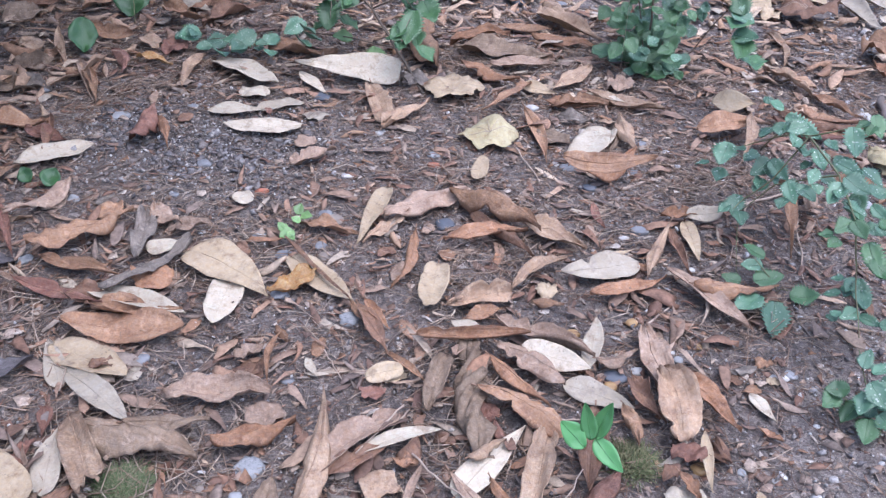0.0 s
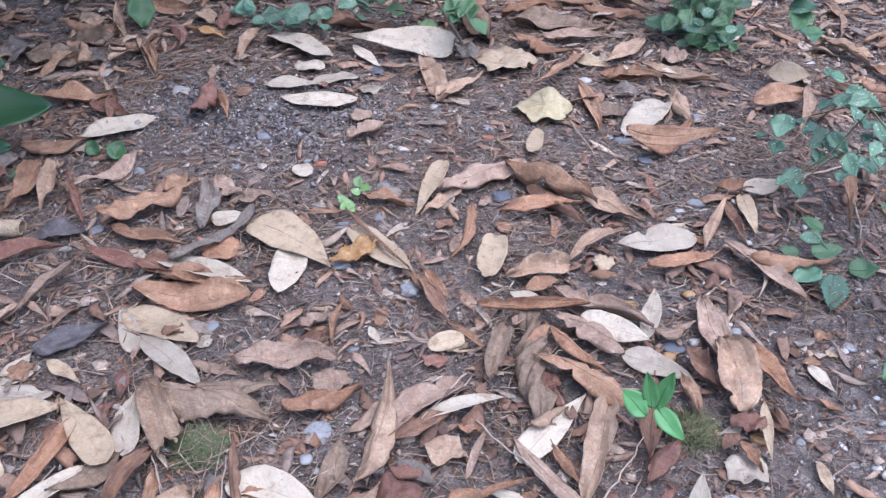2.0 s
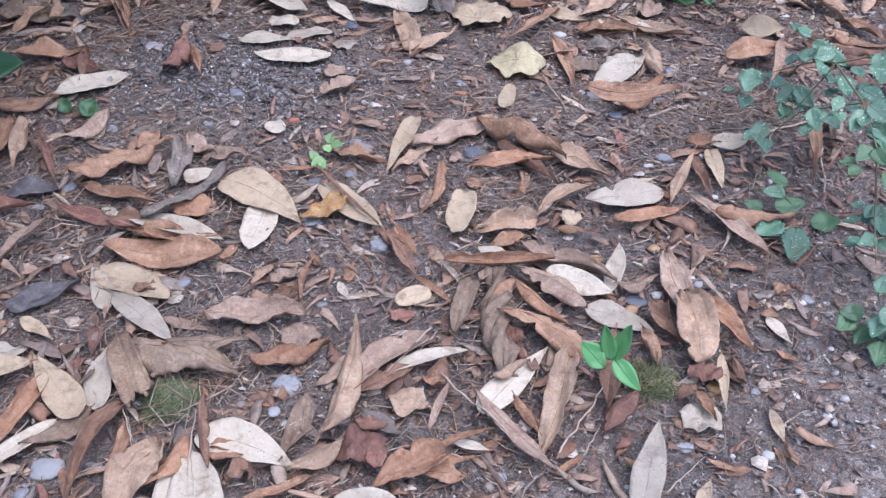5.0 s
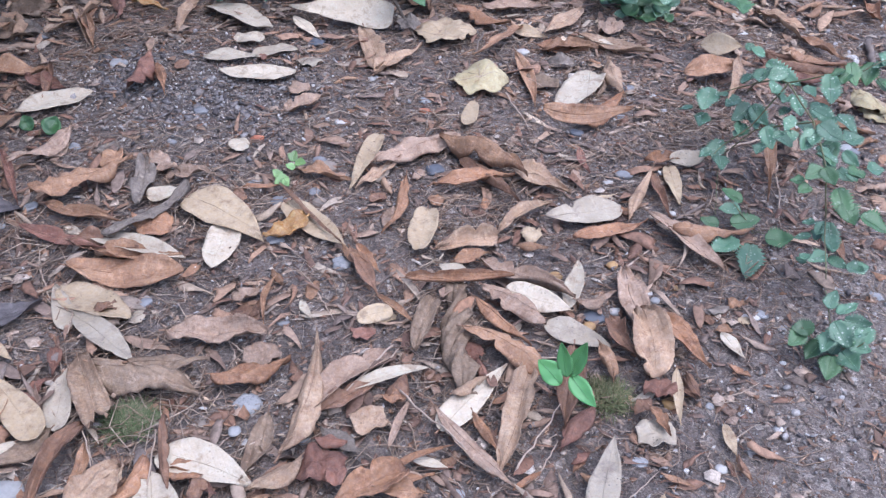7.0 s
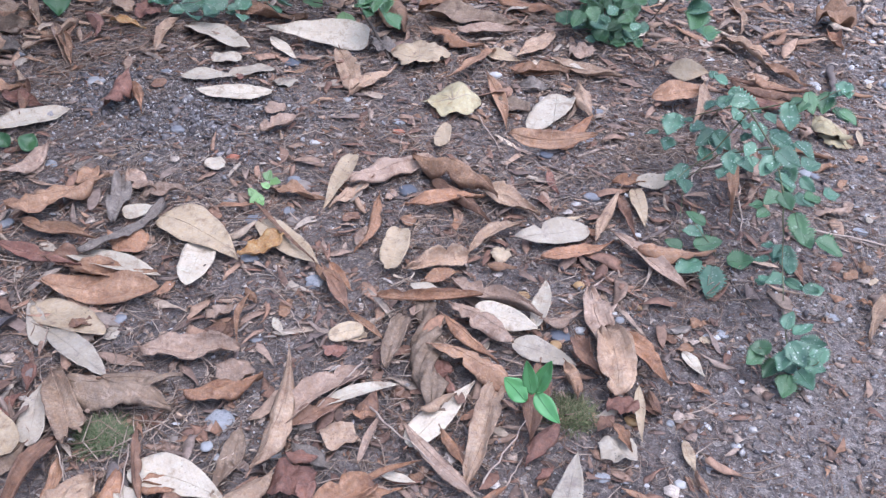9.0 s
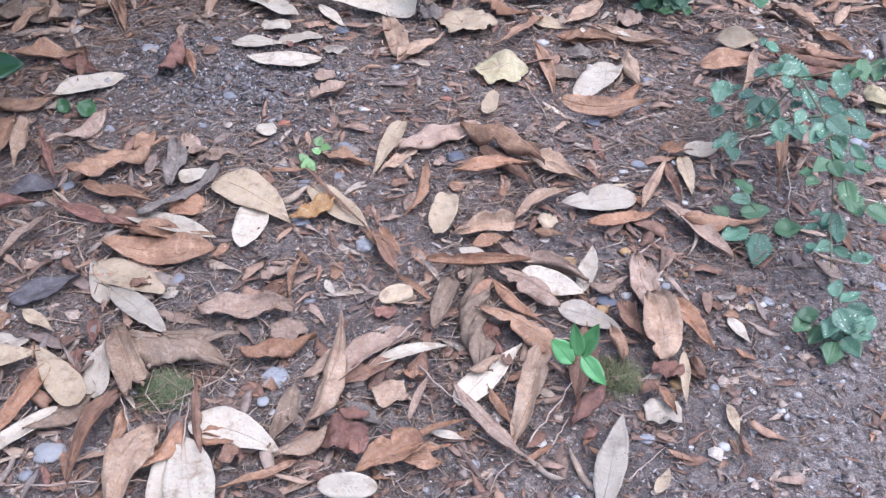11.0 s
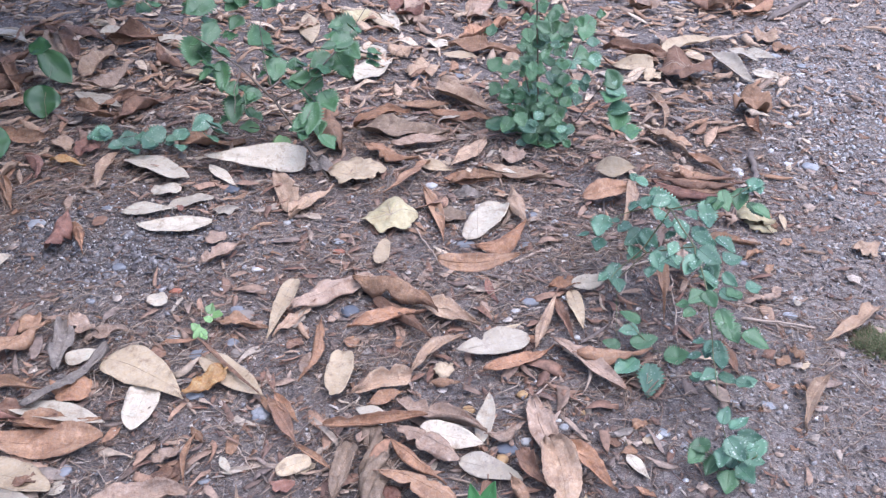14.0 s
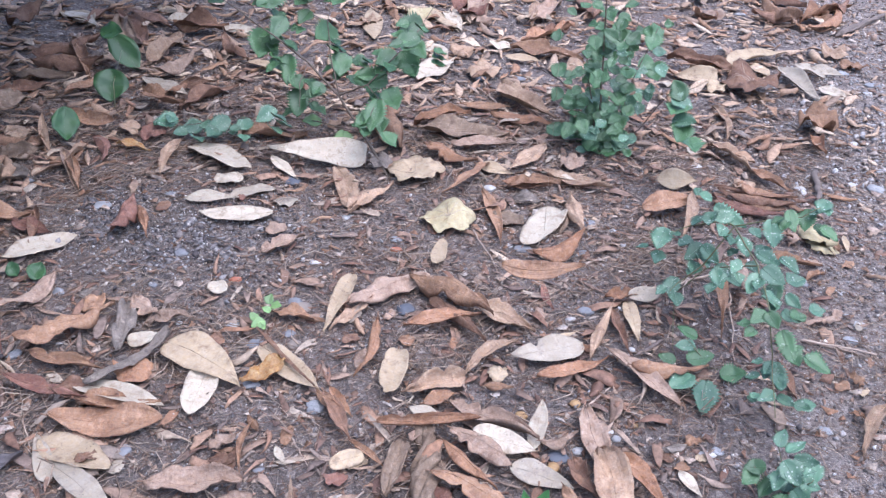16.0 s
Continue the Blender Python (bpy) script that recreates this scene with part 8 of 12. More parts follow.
twig(0.02219, -0.1894, 0.003, 0.0864, -0.2792, 0.003, 0.0009131, 1, 724)
twig(0.09294, 0.09136, 0.003, 0.1037, -0.02101, 0.003, 0.001152, 0, 725)
twig(0.3329, 0.1328, 0.003, 0.3964, 0.07147, 0.003, 0.001147, 0, 726)
twig(-0.07423, 0.2987, 0.003, 0.02461, 0.264, 0.003, 0.001331, 0, 727)
twig(0.2851, 0.5601, 0.009568, 0.362, 0.4154, 0.003, 0.001399, 1, 728)
twig(-0.4295, 0.2316, 0.003, -0.3838, 0.3198, 0.003, 0.001502, 0, 729)
twig(-0.2602, 0.4114, 0.003, -0.1569, 0.3926, 0.003, 0.00133, 0, 730)
twig(0.4777, 0.2679, 0.003, 0.5261, 0.3612, 0.003, 0.001355, 0, 731)
twig(0.6265, 0.08391, 0.003, 0.6893, 0.06108, 0.003, 0.001242, 0, 732)
twig(0.5904, -0.3783, 0.003, 0.6298, -0.3166, 0.003, 0.0009431, 1, 733)
twig(0.4142, -0.4251, 0.003, 0.4635, -0.4256, 0.003, 0.0009224, 1, 734)
twig(0.3654, -0.4561, 0.003, 0.3659, -0.3816, 0.003, 0.0008791, 0, 735)
twig(0.1793, 0.8545, 0.00992, 0.1849, 0.6447, 0.003, 0.002081, 0, 736)
twig(0.2288, 0.742, 0.003, 0.2624, 1.015, 0.003, 0.002728, 0, 737)
twig(0.3005, 1.661, 0.003, 0.4603, 1.397, 0.003, 0.002392, 0, 738)
twig(0.561, 0.9527, 0.003, 0.6806, 1.087, 0.003, 0.002261, 0, 739)
twig(0.7618, 0.6584, 0.006272, 0.8507, 0.6318, 0.003, 0.001669, 0, 740)
twig(0.5844, 0.7182, 0.003, 0.5459, 0.5559, 0.003, 0.00169, 0, 741)
twig(0.8412, 1.546, 0.003, 0.7847, 1.793, 0.003, 0.00263, 0, 742)
twig(-0.4842, 0.5902, 0.003, -0.3484, 0.5377, 0.003, 0.001629, 0, 743)
twig(0.6807, 0.9506, 0.003, 0.674, 0.6241, 0.003, 0.002295, 0, 744)
twig(0.7475, 0.9045, 0.003, 0.7176, 0.4965, 0.003, 0.002195, 0, 745)
twig(0.6937, 0.4482, 0.003, 0.8113, 0.5349, 0.003, 0.002448, 1, 746)
twig(0.7811, 0.8528, 0.003, 0.8766, 0.814, 0.006065, 0.002069, 0, 747)
twig(0.6366, 0.5434, 0.003, 0.7383, 0.6402, 0.003, 0.001877, 0, 748)
twig(0.7181, 0.4646, 0.003, 0.6811, 0.2655, 0.003, 0.001464, 1, 749)
twig(0.572, 0.4934, 0.003, 0.6921, 0.5641, 0.003, 0.001716, 0, 750)
twig(0.7954, 0.4425, 0.003, 0.7924, 0.2258, 0.003, 0.00153, 1, 751)
leaf("torn", "brown", 0.7954, 0.4744, 0, -27.49, 0.08903, 0.02876, 0.8, 0, 0, 754, label="dark brown wavy torn-off dry leaf on dark soil")
leaf("torn", "tan", 0.8339, 0.9002, 0.004809, -116, 0.05362, 0.0429, -0.6, 0, 0, 758, label="tan wavy torn-off dry leaf on the litter")
leaf("lance", "brown", 0.8668, 0.6884, 0, -109.4, 0.06941, 0.03312, -1, 0, 0, 759, label="dark brown curled narrow dry leaf on dark soil")
leaf("lance", "cream", 0.9846, 0.7433, 0.01218, -158.6, 0.07291, 0.03639, -0.6, 0, 0, 760, label="pale cream wavy narrow dry leaf on the litter")
leaf("torn", "pink", 0.9275, 0.7036, 0.003709, -158.7, 0.04799, 0.02886, -0.6, 0, 0, 761, label="pale pinkish-brown wavy torn-off dry leaf on dark soil")

here = plant("young woody shrub with toothed green leaves", 0.04621, 0.7799, "shrub")
stem(here, [(0.04621, 0.7799, 0), (-0.04889, 0.8743, 0.07), (-0.1178, 0.9205, 0.14), (-0.2123, 0.973, 0.2), (-0.2942, 0.9522, 0.27), (-0.3825, 0.8935, 0.36)], 0.0035, M_STEM)
stem(here, [(-0.1178, 0.9205, 0.14), (-0.03381, 0.8812, 0.19), (0.02407, 0.9235, 0.25), (0.06763, 0.9966, 0.3), (0.0834, 1.109, 0.34)], 0.0018, M_STEM)
stem(here, [(-0.04889, 0.8743, 0.07), (-0.1861, 0.9388, 0.06), (-0.3224, 0.9422, 0.06), (-0.5578, 0.8787, 0.03)], 0.0016, M_STEM)
stem(here, [(-0.1178, 0.9205, 0.14), (-0.1525, 0.9712, 0.22), (-0.1826, 1.048, 0.28), (-0.2094, 1.181, 0.33)], 0.0016, M_STEM)
stem(here, [(-0.03381, 0.8812, 0.19), (-0.00515, 0.8752, 0.16), (-0.0017, 0.7911, 0.15)], 0.0014, M_STEM)
stem(here, [(-0.2123, 0.973, 0.2), (-0.1967, 0.8663, 0.18), (-0.1841, 0.8246, 0.14)], 0.0014, M_STEM)
green_leaf(here, "shrub", -0.3351, 1.007, 0.262, -159.5, 0.08005, 0.07196, -45.89, -16.01, 3331, "ovate", 9, 0.2)
green_leaf(here, "shrub", -0.3039, 0.9506, 0.2196, -81.32, 0.05342, 0.04274, -27.53, -9.606, 3831, "ovate", 7, 0.3)
green_leaf(here, "shrub", -0.312, 0.9708, 0.1986, -103.1, 0.0508, 0.04064, -27.53, -9.606, 4331, "ovate", 7, 0.3)
green_leaf(here, "shrub", -0.3201, 0.9911, 0.2352, -124.9, 0.04818, 0.03855, -27.53, -9.606, 4831, "ovate", 7, 0.3)
green_leaf(here, "shrub", -0.2607, 0.9658, 0.2196, -170, 0.08463, 0.04345, -46.68, 5.092, 3332, "ovate", 9, 0.2)
green_leaf(here, "shrub", -0.241, 0.9411, 0.1737, -139.6, 0.0504, 0.04032, -28.01, 3.055, 3832, "ovate", 7, 0.3)
green_leaf(here, "shrub", -0.2702, 0.9177, 0.2134, -209.2, 0.04157, 0.03326, -28.01, 3.055, 4332, "ovate", 7, 0.3)
green_leaf(here, "shrub", -0.2155, 0.9423, 0.1615, -78.81, 0.05812, 0.0465, -28.01, 3.055, 4832, "ovate", 7, 0.3)
green_leaf(here, "shrub", -0.2249, 0.9354, 0.1445, -168, 0.07887, 0.05623, -42.35, 0.2138, 3333, "ovate", 9, 0.2)
green_leaf(here, "shrub", -0.2261, 0.94, 0.1041, -185.4, 0.04132, 0.03305, -25.41, 0.1283, 3833, "ovate", 7, 0.3)
green_leaf(here, "shrub", -0.1943, 0.9205, 0.1141, -102.8, 0.05109, 0.04087, -25.41, 0.1283, 4333, "ovate", 7, 0.3)
green_leaf(here, "shrub", -0.2395, 0.9295, 0.09387, -220.2, 0.0372, 0.02976, -25.41, 0.1283, 4833, "ovate", 7, 0.3)
green_leaf(here, "shrub", -0.1582, 0.9182, 0.1702, 175.6, 0.05831, 0.04007, -23.81, -23.76, 3334, "ovate", 9, 0.2)
green_leaf(here, "shrub", -0.1791, 0.8884, 0.1456, 110.4, 0.02637, 0.02109, -14.28, -14.25, 3834, "ovate", 7, 0.3)
green_leaf(here, "shrub", -0.1712, 0.8953, 0.1548, 145.2, 0.02941, 0.02353, -14.28, -14.25, 4334, "ovate", 7, 0.3)
green_leaf(here, "shrub", -0.1632, 0.9021, 0.1639, 180, 0.03245, 0.02596, -14.28, -14.25, 4834, "ovate", 7, 0.3)
green_leaf(here, "shrub", -0.1736, 1.07, 0.2634, 164.3, 0.06633, 0.06106, -19.43, -39.34, 3335, "ovate", 9, 0.2)
green_leaf(here, "shrub", -0.1679, 1.035, 0.226, 251.3, 0.04514, 0.03611, -11.66, -23.6, 3835, "ovate", 7, 0.3)
green_leaf(here, "shrub", -0.1708, 1.01, 0.2339, 238.3, 0.04384, 0.03507, -11.66, -23.6, 4335, "ovate", 7, 0.3)
green_leaf(here, "shrub", -0.1737, 1.044, 0.2419, 225.3, 0.04255, 0.03404, -11.66, -23.6, 4835, "ovate", 7, 0.3)
green_leaf(here, "shrub", -0.1388, 1.011, 0.2193, -159.2, 0.06814, 0.06024, -41.04, -10.69, 3336, "ovate", 9, 0.2)
green_leaf(here, "shrub", -0.121, 1.006, 0.1633, -120, 0.04148, 0.03319, -24.62, -6.413, 3836, "ovate", 7, 0.3)
green_leaf(here, "shrub", -0.1413, 1.006, 0.1723, -180.8, 0.03527, 0.02822, -24.62, -6.413, 4336, "ovate", 7, 0.3)
green_leaf(here, "shrub", -0.1615, 1.006, 0.1813, -241.6, 0.02906, 0.02324, -24.62, -6.413, 4836, "ovate", 7, 0.3)
green_leaf(here, "shrub", 0.06571, 1.022, 0.3055, 144.8, 0.06905, 0.06529, -9.128, -50.1, 3337, "ovate", 9, 0.2)
green_leaf(here, "shrub", 0.04325, 0.9811, 0.3144, 136.2, 0.03709, 0.02967, -5.477, -30.06, 3837, "ovate", 7, 0.3)
green_leaf(here, "shrub", 0.06109, 0.9818, 0.3099, 227.6, 0.04656, 0.03724, -5.477, -30.06, 4337, "ovate", 7, 0.3)
green_leaf(here, "shrub", 0.03989, 1.008, 0.3089, 119, 0.03531, 0.02825, -5.477, -30.06, 4837, "ovate", 7, 0.3)
green_leaf(here, "shrub", 0.08273, 0.9188, 0.3036, 138.4, 0.07147, 0.04765, -5.592, -34.65, 3338, "ovate", 9, 0.2)
green_leaf(here, "shrub", 0.04908, 0.9048, 0.3087, 82, 0.03326, 0.02661, -3.355, -20.79, 3838, "ovate", 7, 0.3)
green_leaf(here, "shrub", 0.05763, 0.8688, 0.2995, 125.6, 0.03794, 0.03035, -3.355, -20.79, 4338, "ovate", 7, 0.3)
green_leaf(here, "shrub", 0.06618, 0.8971, 0.2904, 169.2, 0.04261, 0.03409, -3.355, -20.79, 4838, "ovate", 7, 0.3)
green_leaf(here, "shrub", 0.06159, 0.9437, 0.2818, -144.3, 0.05747, 0.04238, -29.44, 23.21, 3339, "ovate", 9, 0.2)
green_leaf(here, "shrub", 0.1127, 0.9384, 0.265, -48.51, 0.03987, 0.0319, -17.66, 13.92, 3839, "ovate", 7, 0.3)
green_leaf(here, "shrub", 0.1112, 0.9312, 0.254, -52.71, 0.03951, 0.03161, -17.66, 13.92, 4339, "ovate", 7, 0.3)
green_leaf(here, "shrub", 0.1098, 0.9239, 0.243, -56.91, 0.03914, 0.03132, -17.66, 13.92, 4839, "ovate", 7, 0.3)
green_leaf(here, "shrub", 0.02391, 0.9469, 0.2499, 150.3, 0.06781, 0.05505, -13.38, -34.9, 3340, "ovate", 9, 0.2)
green_leaf(here, "shrub", 0.01549, 0.8972, 0.2387, 198.3, 0.04218, 0.03374, -8.028, -20.94, 3840, "ovate", 7, 0.3)
green_leaf(here, "shrub", 0.004885, 0.9151, 0.2218, 146.3, 0.03689, 0.02951, -8.028, -20.94, 4340, "ovate", 7, 0.3)
green_leaf(here, "shrub", -0.005721, 0.9329, 0.2538, 94.31, 0.0316, 0.02528, -8.028, -20.94, 4840, "ovate", 7, 0.3)
green_leaf(here, "shrub", 0.03022, 0.9502, 0.2531, -147.7, 0.07361, 0.06121, -38.79, 26.39, 3341, "ovate", 9, 0.2)
green_leaf(here, "shrub", 0.0519, 0.9338, 0.2246, -147.5, 0.04051, 0.0324, -23.27, 15.84, 3841, "ovate", 7, 0.3)
green_leaf(here, "shrub", 0.006873, 0.9105, 0.2091, -247.3, 0.02949, 0.02359, -23.27, 15.84, 4341, "ovate", 7, 0.3)
green_leaf(here, "shrub", 0.05208, 0.9346, 0.2259, -147.1, 0.04055, 0.03244, -23.27, 15.84, 4841, "ovate", 7, 0.3)
green_leaf(here, "shrub", -0.001288, 0.9421, 0.1894, 121.1, 0.08958, 0.05887, 9.511, -57.69, 3342, "ovate", 9, 0.2)
green_leaf(here, "shrub", -0.04339, 0.9504, 0.1731, 73.46, 0.04287, 0.0343, 5.707, -34.62, 3842, "ovate", 7, 0.3)
green_leaf(here, "shrub", -0.03134, 0.9296, 0.2003, 125.9, 0.04991, 0.03993, 5.707, -34.62, 4342, "ovate", 7, 0.3)
green_leaf(here, "shrub", -0.01928, 0.9089, 0.163, 178.3, 0.05696, 0.04556, 5.707, -34.62, 4842, "ovate", 7, 0.3)
green_leaf(here, "shrub", 0.009053, 0.8985, 0.1776, -145.9, 0.06339, 0.05491, -33.5, 12.05, 3343, "ovate", 9, 0.2)
green_leaf(here, "shrub", -0.01061, 0.8708, 0.1521, -241.3, 0.02579, 0.02063, -20.1, 7.229, 3843, "ovate", 7, 0.3)
green_leaf(here, "shrub", -0.008887, 0.8795, 0.1653, -236.7, 0.02623, 0.02098, -20.1, 7.229, 4343, "ovate", 7, 0.3)
green_leaf(here, "shrub", -0.007165, 0.8882, 0.1786, -232.1, 0.02667, 0.02133, -20.1, 7.229, 4843, "ovate", 7, 0.3)
green_leaf(here, "shrub", 0.002182, 0.8451, 0.1701, -179.1, 0.08397, 0.0538, -42.87, -4.624, 3344, "ovate", 9, 0.2)
green_leaf(here, "shrub", 0.02147, 0.8077, 0.1057, -122.3, 0.05334, 0.04267, -25.72, -2.774, 3844, "ovate", 7, 0.3)
green_leaf(here, "shrub", 0.00554, 0.8512, 0.1235, -165.5, 0.0479, 0.03832, -25.72, -2.774, 4344, "ovate", 7, 0.3)
green_leaf(here, "shrub", -0.01039, 0.8192, 0.1412, -208.7, 0.04246, 0.03397, -25.72, -2.774, 4844, "ovate", 7, 0.3)
green_leaf(here, "shrub", -0.009874, 0.8272, 0.1365, 162.2, 0.05606, 0.04185, -14.46, -30.82, 3345, "ovate", 9, 0.2)
green_leaf(here, "shrub", -0.01869, 0.8197, 0.106, 171.2, 0.03159, 0.02527, -8.679, -18.49, 3845, "ovate", 7, 0.3)
green_leaf(here, "shrub", -0.03631, 0.8216, 0.1121, 80.16, 0.02394, 0.01915, -8.679, -18.49, 4345, "ovate", 7, 0.3)
green_leaf(here, "shrub", -0.0152, 0.7988, 0.1123, 189.2, 0.0331, 0.02648, -8.679, -18.49, 4845, "ovate", 7, 0.3)
green_leaf(here, "lime", -0.1791, 0.957, 0.05453, 128, 0.05977, 0.03213, 21.96, -49.11, 3346, "ovate", 9, 0.2)
green_leaf(here, "lime", -0.1102, 0.9223, 0.05042, -162, 0.05694, 0.04127, -29.67, -8.513, 3347, "ovate", 9, 0.2)
green_leaf(here, "shrub", -0.2259, 1.115, 0.3684, 168.9, 0.08214, 0.06713, -29.78, -46.77, 3348, "ovate", 9, 0.2)
green_leaf(here, "shrub", -0.2279, 1.097, 0.355, 234.5, 0.05326, 0.04261, -17.87, -28.06, 3848, "ovate", 7, 0.3)
green_leaf(here, "shrub", -0.237, 1.088, 0.3434, 200.1, 0.04902, 0.03921, -17.87, -28.06, 4348, "ovate", 7, 0.3)
green_leaf(here, "shrub", -0.246, 1.078, 0.3319, 165.7, 0.04478, 0.03582, -17.87, -28.06, 4848, "ovate", 7, 0.3)
green_leaf(here, "shrub", -0.1245, 1.094, 0.3675, 156.2, 0.08088, 0.05703, -23.34, -29.28, 3349, "ovate", 9, 0.2)
green_leaf(here, "shrub", -0.1399, 1.036, 0.3512, 174, 0.04665, 0.03732, -14, -17.57, 3849, "ovate", 7, 0.3)
green_leaf(here, "shrub", -0.1607, 1.058, 0.337, 91.78, 0.03667, 0.02934, -14, -17.57, 4349, "ovate", 7, 0.3)
green_leaf(here, "shrub", -0.1309, 1.049, 0.367, 209.6, 0.05096, 0.04077, -14, -17.57, 4849, "ovate", 7, 0.3)
green_leaf(here, "shrub", -0.2993, 1.047, 0.3508, 161.7, 0.08067, 0.07176, -22.94, -33.23, 3350, "ovate", 9, 0.2)
green_leaf(here, "shrub", -0.3251, 1.019, 0.3322, 131.7, 0.04074, 0.03259, -13.76, -19.94, 3850, "ovate", 7, 0.3)
green_leaf(here, "shrub", -0.3066, 1.04, 0.3015, 201.7, 0.04921, 0.03937, -13.76, -19.94, 4350, "ovate", 7, 0.3)
green_leaf(here, "shrub", -0.3409, 1.022, 0.342, 71.74, 0.03348, 0.02678, -13.76, -19.94, 4850, "ovate", 7, 0.3)
green_leaf(here, "shrub", -0.3646, 1.028, 0.39, 166.7, 0.06335, 0.06423, -17.43, -37.04, 3351, "ovate", 9, 0.2)
green_leaf(here, "shrub", -0.3931, 1.029, 0.3744, 88.92, 0.02745, 0.02196, -10.46, -22.23, 3851, "ovate", 7, 0.3)
green_leaf(here, "shrub", -0.3882, 1.013, 0.3938, 111.1, 0.02956, 0.02365, -10.46, -22.23, 4351, "ovate", 7, 0.3)
green_leaf(here, "shrub", -0.3832, 0.9973, 0.3676, 133.3, 0.03167, 0.02533, -10.46, -22.23, 4851, "ovate", 7, 0.3)
green_leaf(here, "shrub", -0.4004, 1.009, 0.3878, 141.3, 0.08406, 0.05757, 1.11, -49.26, 3352, "ovate", 9, 0.2)
green_leaf(here, "shrub", -0.4051, 0.9366, 0.3665, 215.7, 0.05561, 0.04449, 0.6658, -29.55, 3852, "ovate", 7, 0.3)
green_leaf(here, "shrub", -0.4114, 0.9487, 0.3868, 190.1, 0.05239, 0.04191, 0.6658, -29.55, 4352, "ovate", 7, 0.3)
green_leaf(here, "shrub", -0.4178, 0.9609, 0.3465, 164.5, 0.04916, 0.03933, 0.6658, -29.55, 4852, "ovate", 7, 0.3)
green_leaf(here, "shrub", -0.454, 0.9609, 0.4067, 154, 0.08632, 0.06188, -11.28, -50.35, 3353, "ovate", 9, 0.2)
green_leaf(here, "shrub", -0.4689, 0.9192, 0.3719, 180.6, 0.05092, 0.04074, -6.767, -30.21, 3853, "ovate", 7, 0.3)
green_leaf(here, "shrub", -0.4884, 0.9656, 0.3881, 107.2, 0.04142, 0.03313, -6.767, -30.21, 4353, "ovate", 7, 0.3)
green_leaf(here, "shrub", -0.4547, 0.8991, 0.3989, 233.8, 0.05781, 0.04625, -6.767, -30.21, 4853, "ovate", 7, 0.3)
green_leaf(here, "shrub", -0.2793, 1.011, 0.2987, -170.8, 0.07479, 0.04657, -40.58, -30.92, 3354, "ovate", 9, 0.2)
green_leaf(here, "shrub", -0.2927, 1.004, 0.251, -192, 0.03876, 0.03101, -24.35, -18.55, 3854, "ovate", 7, 0.3)
green_leaf(here, "shrub", -0.2692, 0.9759, 0.2493, -113.2, 0.0476, 0.03808, -24.35, -18.55, 4354, "ovate", 7, 0.3)
green_leaf(here, "shrub", -0.3053, 0.9778, 0.2685, -234.4, 0.034, 0.0272, -24.35, -18.55, 4854, "ovate", 7, 0.3)
green_leaf(here, "shrub", -0.2309, 1.06, 0.3042, 172.9, 0.05686, 0.03799, -22.18, -20.42, 3355, "ovate", 9, 0.2)
green_leaf(here, "shrub", -0.2524, 1.025, 0.2706, 103.9, 0.02539, 0.02031, -13.31, -12.25, 3855, "ovate", 7, 0.3)
green_leaf(here, "shrub", -0.2456, 1.025, 0.2696, 134.9, 0.02803, 0.02242, -13.31, -12.25, 4355, "ovate", 7, 0.3)
green_leaf(here, "shrub", -0.2387, 1.026, 0.2687, 165.9, 0.03067, 0.02454, -13.31, -12.25, 4855, "ovate", 7, 0.3)
green_leaf(here, "shrub", -0.06492, 0.9799, 0.2187, 152.8, 0.04977, 0.03437, 1.51, -40.91, 3356, "ovate", 9, 0.2)
green_leaf(here, "shrub", -0.06074, 0.9466, 0.2268, 236, 0.03358, 0.02687, 0.906, -24.54, 3856, "ovate", 7, 0.3)
green_leaf(here, "shrub", -0.06358, 0.9669, 0.2235, 219.2, 0.03233, 0.02586, 0.906, -24.54, 4356, "ovate", 7, 0.3)
green_leaf(here, "shrub", -0.06642, 0.9424, 0.2201, 202.4, 0.03108, 0.02486, 0.906, -24.54, 4856, "ovate", 7, 0.3)
green_leaf(here, "dusty", -0.5548, 0.9155, 0.04627, 159.3, 0.06467, 0.04376, -0.6734, -43.48, 3357, "ovate", 9, 0.2)
green_leaf(here, "dusty", -0.5571, 0.8969, 0.05068, 194.7, 0.039, 0.0312, -0.404, -26.09, 3857, "ovate", 7, 0.3)
green_leaf(here, "dusty", -0.5721, 0.8915, 0.0415, 130.1, 0.03274, 0.02619, -0.404, -26.09, 4357, "ovate", 7, 0.3)
green_leaf(here, "dusty", -0.5871, 0.886, 0.03233, 65.46, 0.02647, 0.02117, -0.404, -26.09, 4857, "ovate", 7, 0.3)
green_leaf(here, "dusty", -0.4877, 0.9272, 0.02781, 151.4, 0.07221, 0.04116, 1.078, -48.1, 3358, "ovate", 9, 0.2)
green_leaf(here, "dusty", -0.5059, 0.8722, 0.02788, 139, 0.03837, 0.0307, 0.6467, -28.86, 3858, "ovate", 7, 0.3)
green_leaf(here, "dusty", -0.4848, 0.8625, 0.02, 226.6, 0.04786, 0.03829, 0.6467, -28.86, 4358, "ovate", 7, 0.3)
green_leaf(here, "dusty", -0.5118, 0.8848, 0.02, 114.2, 0.03569, 0.02855, 0.6467, -28.86, 4858, "ovate", 7, 0.3)
green_leaf(here, "dusty", -0.409, 0.9156, 0.05565, 161.9, 0.08014, 0.044, -14, -46.46, 3359, "ovate", 9, 0.2)
green_leaf(here, "dusty", -0.4419, 0.887, 0.04513, 101.7, 0.03684, 0.02947, -8.403, -27.88, 3859, "ovate", 7, 0.3)
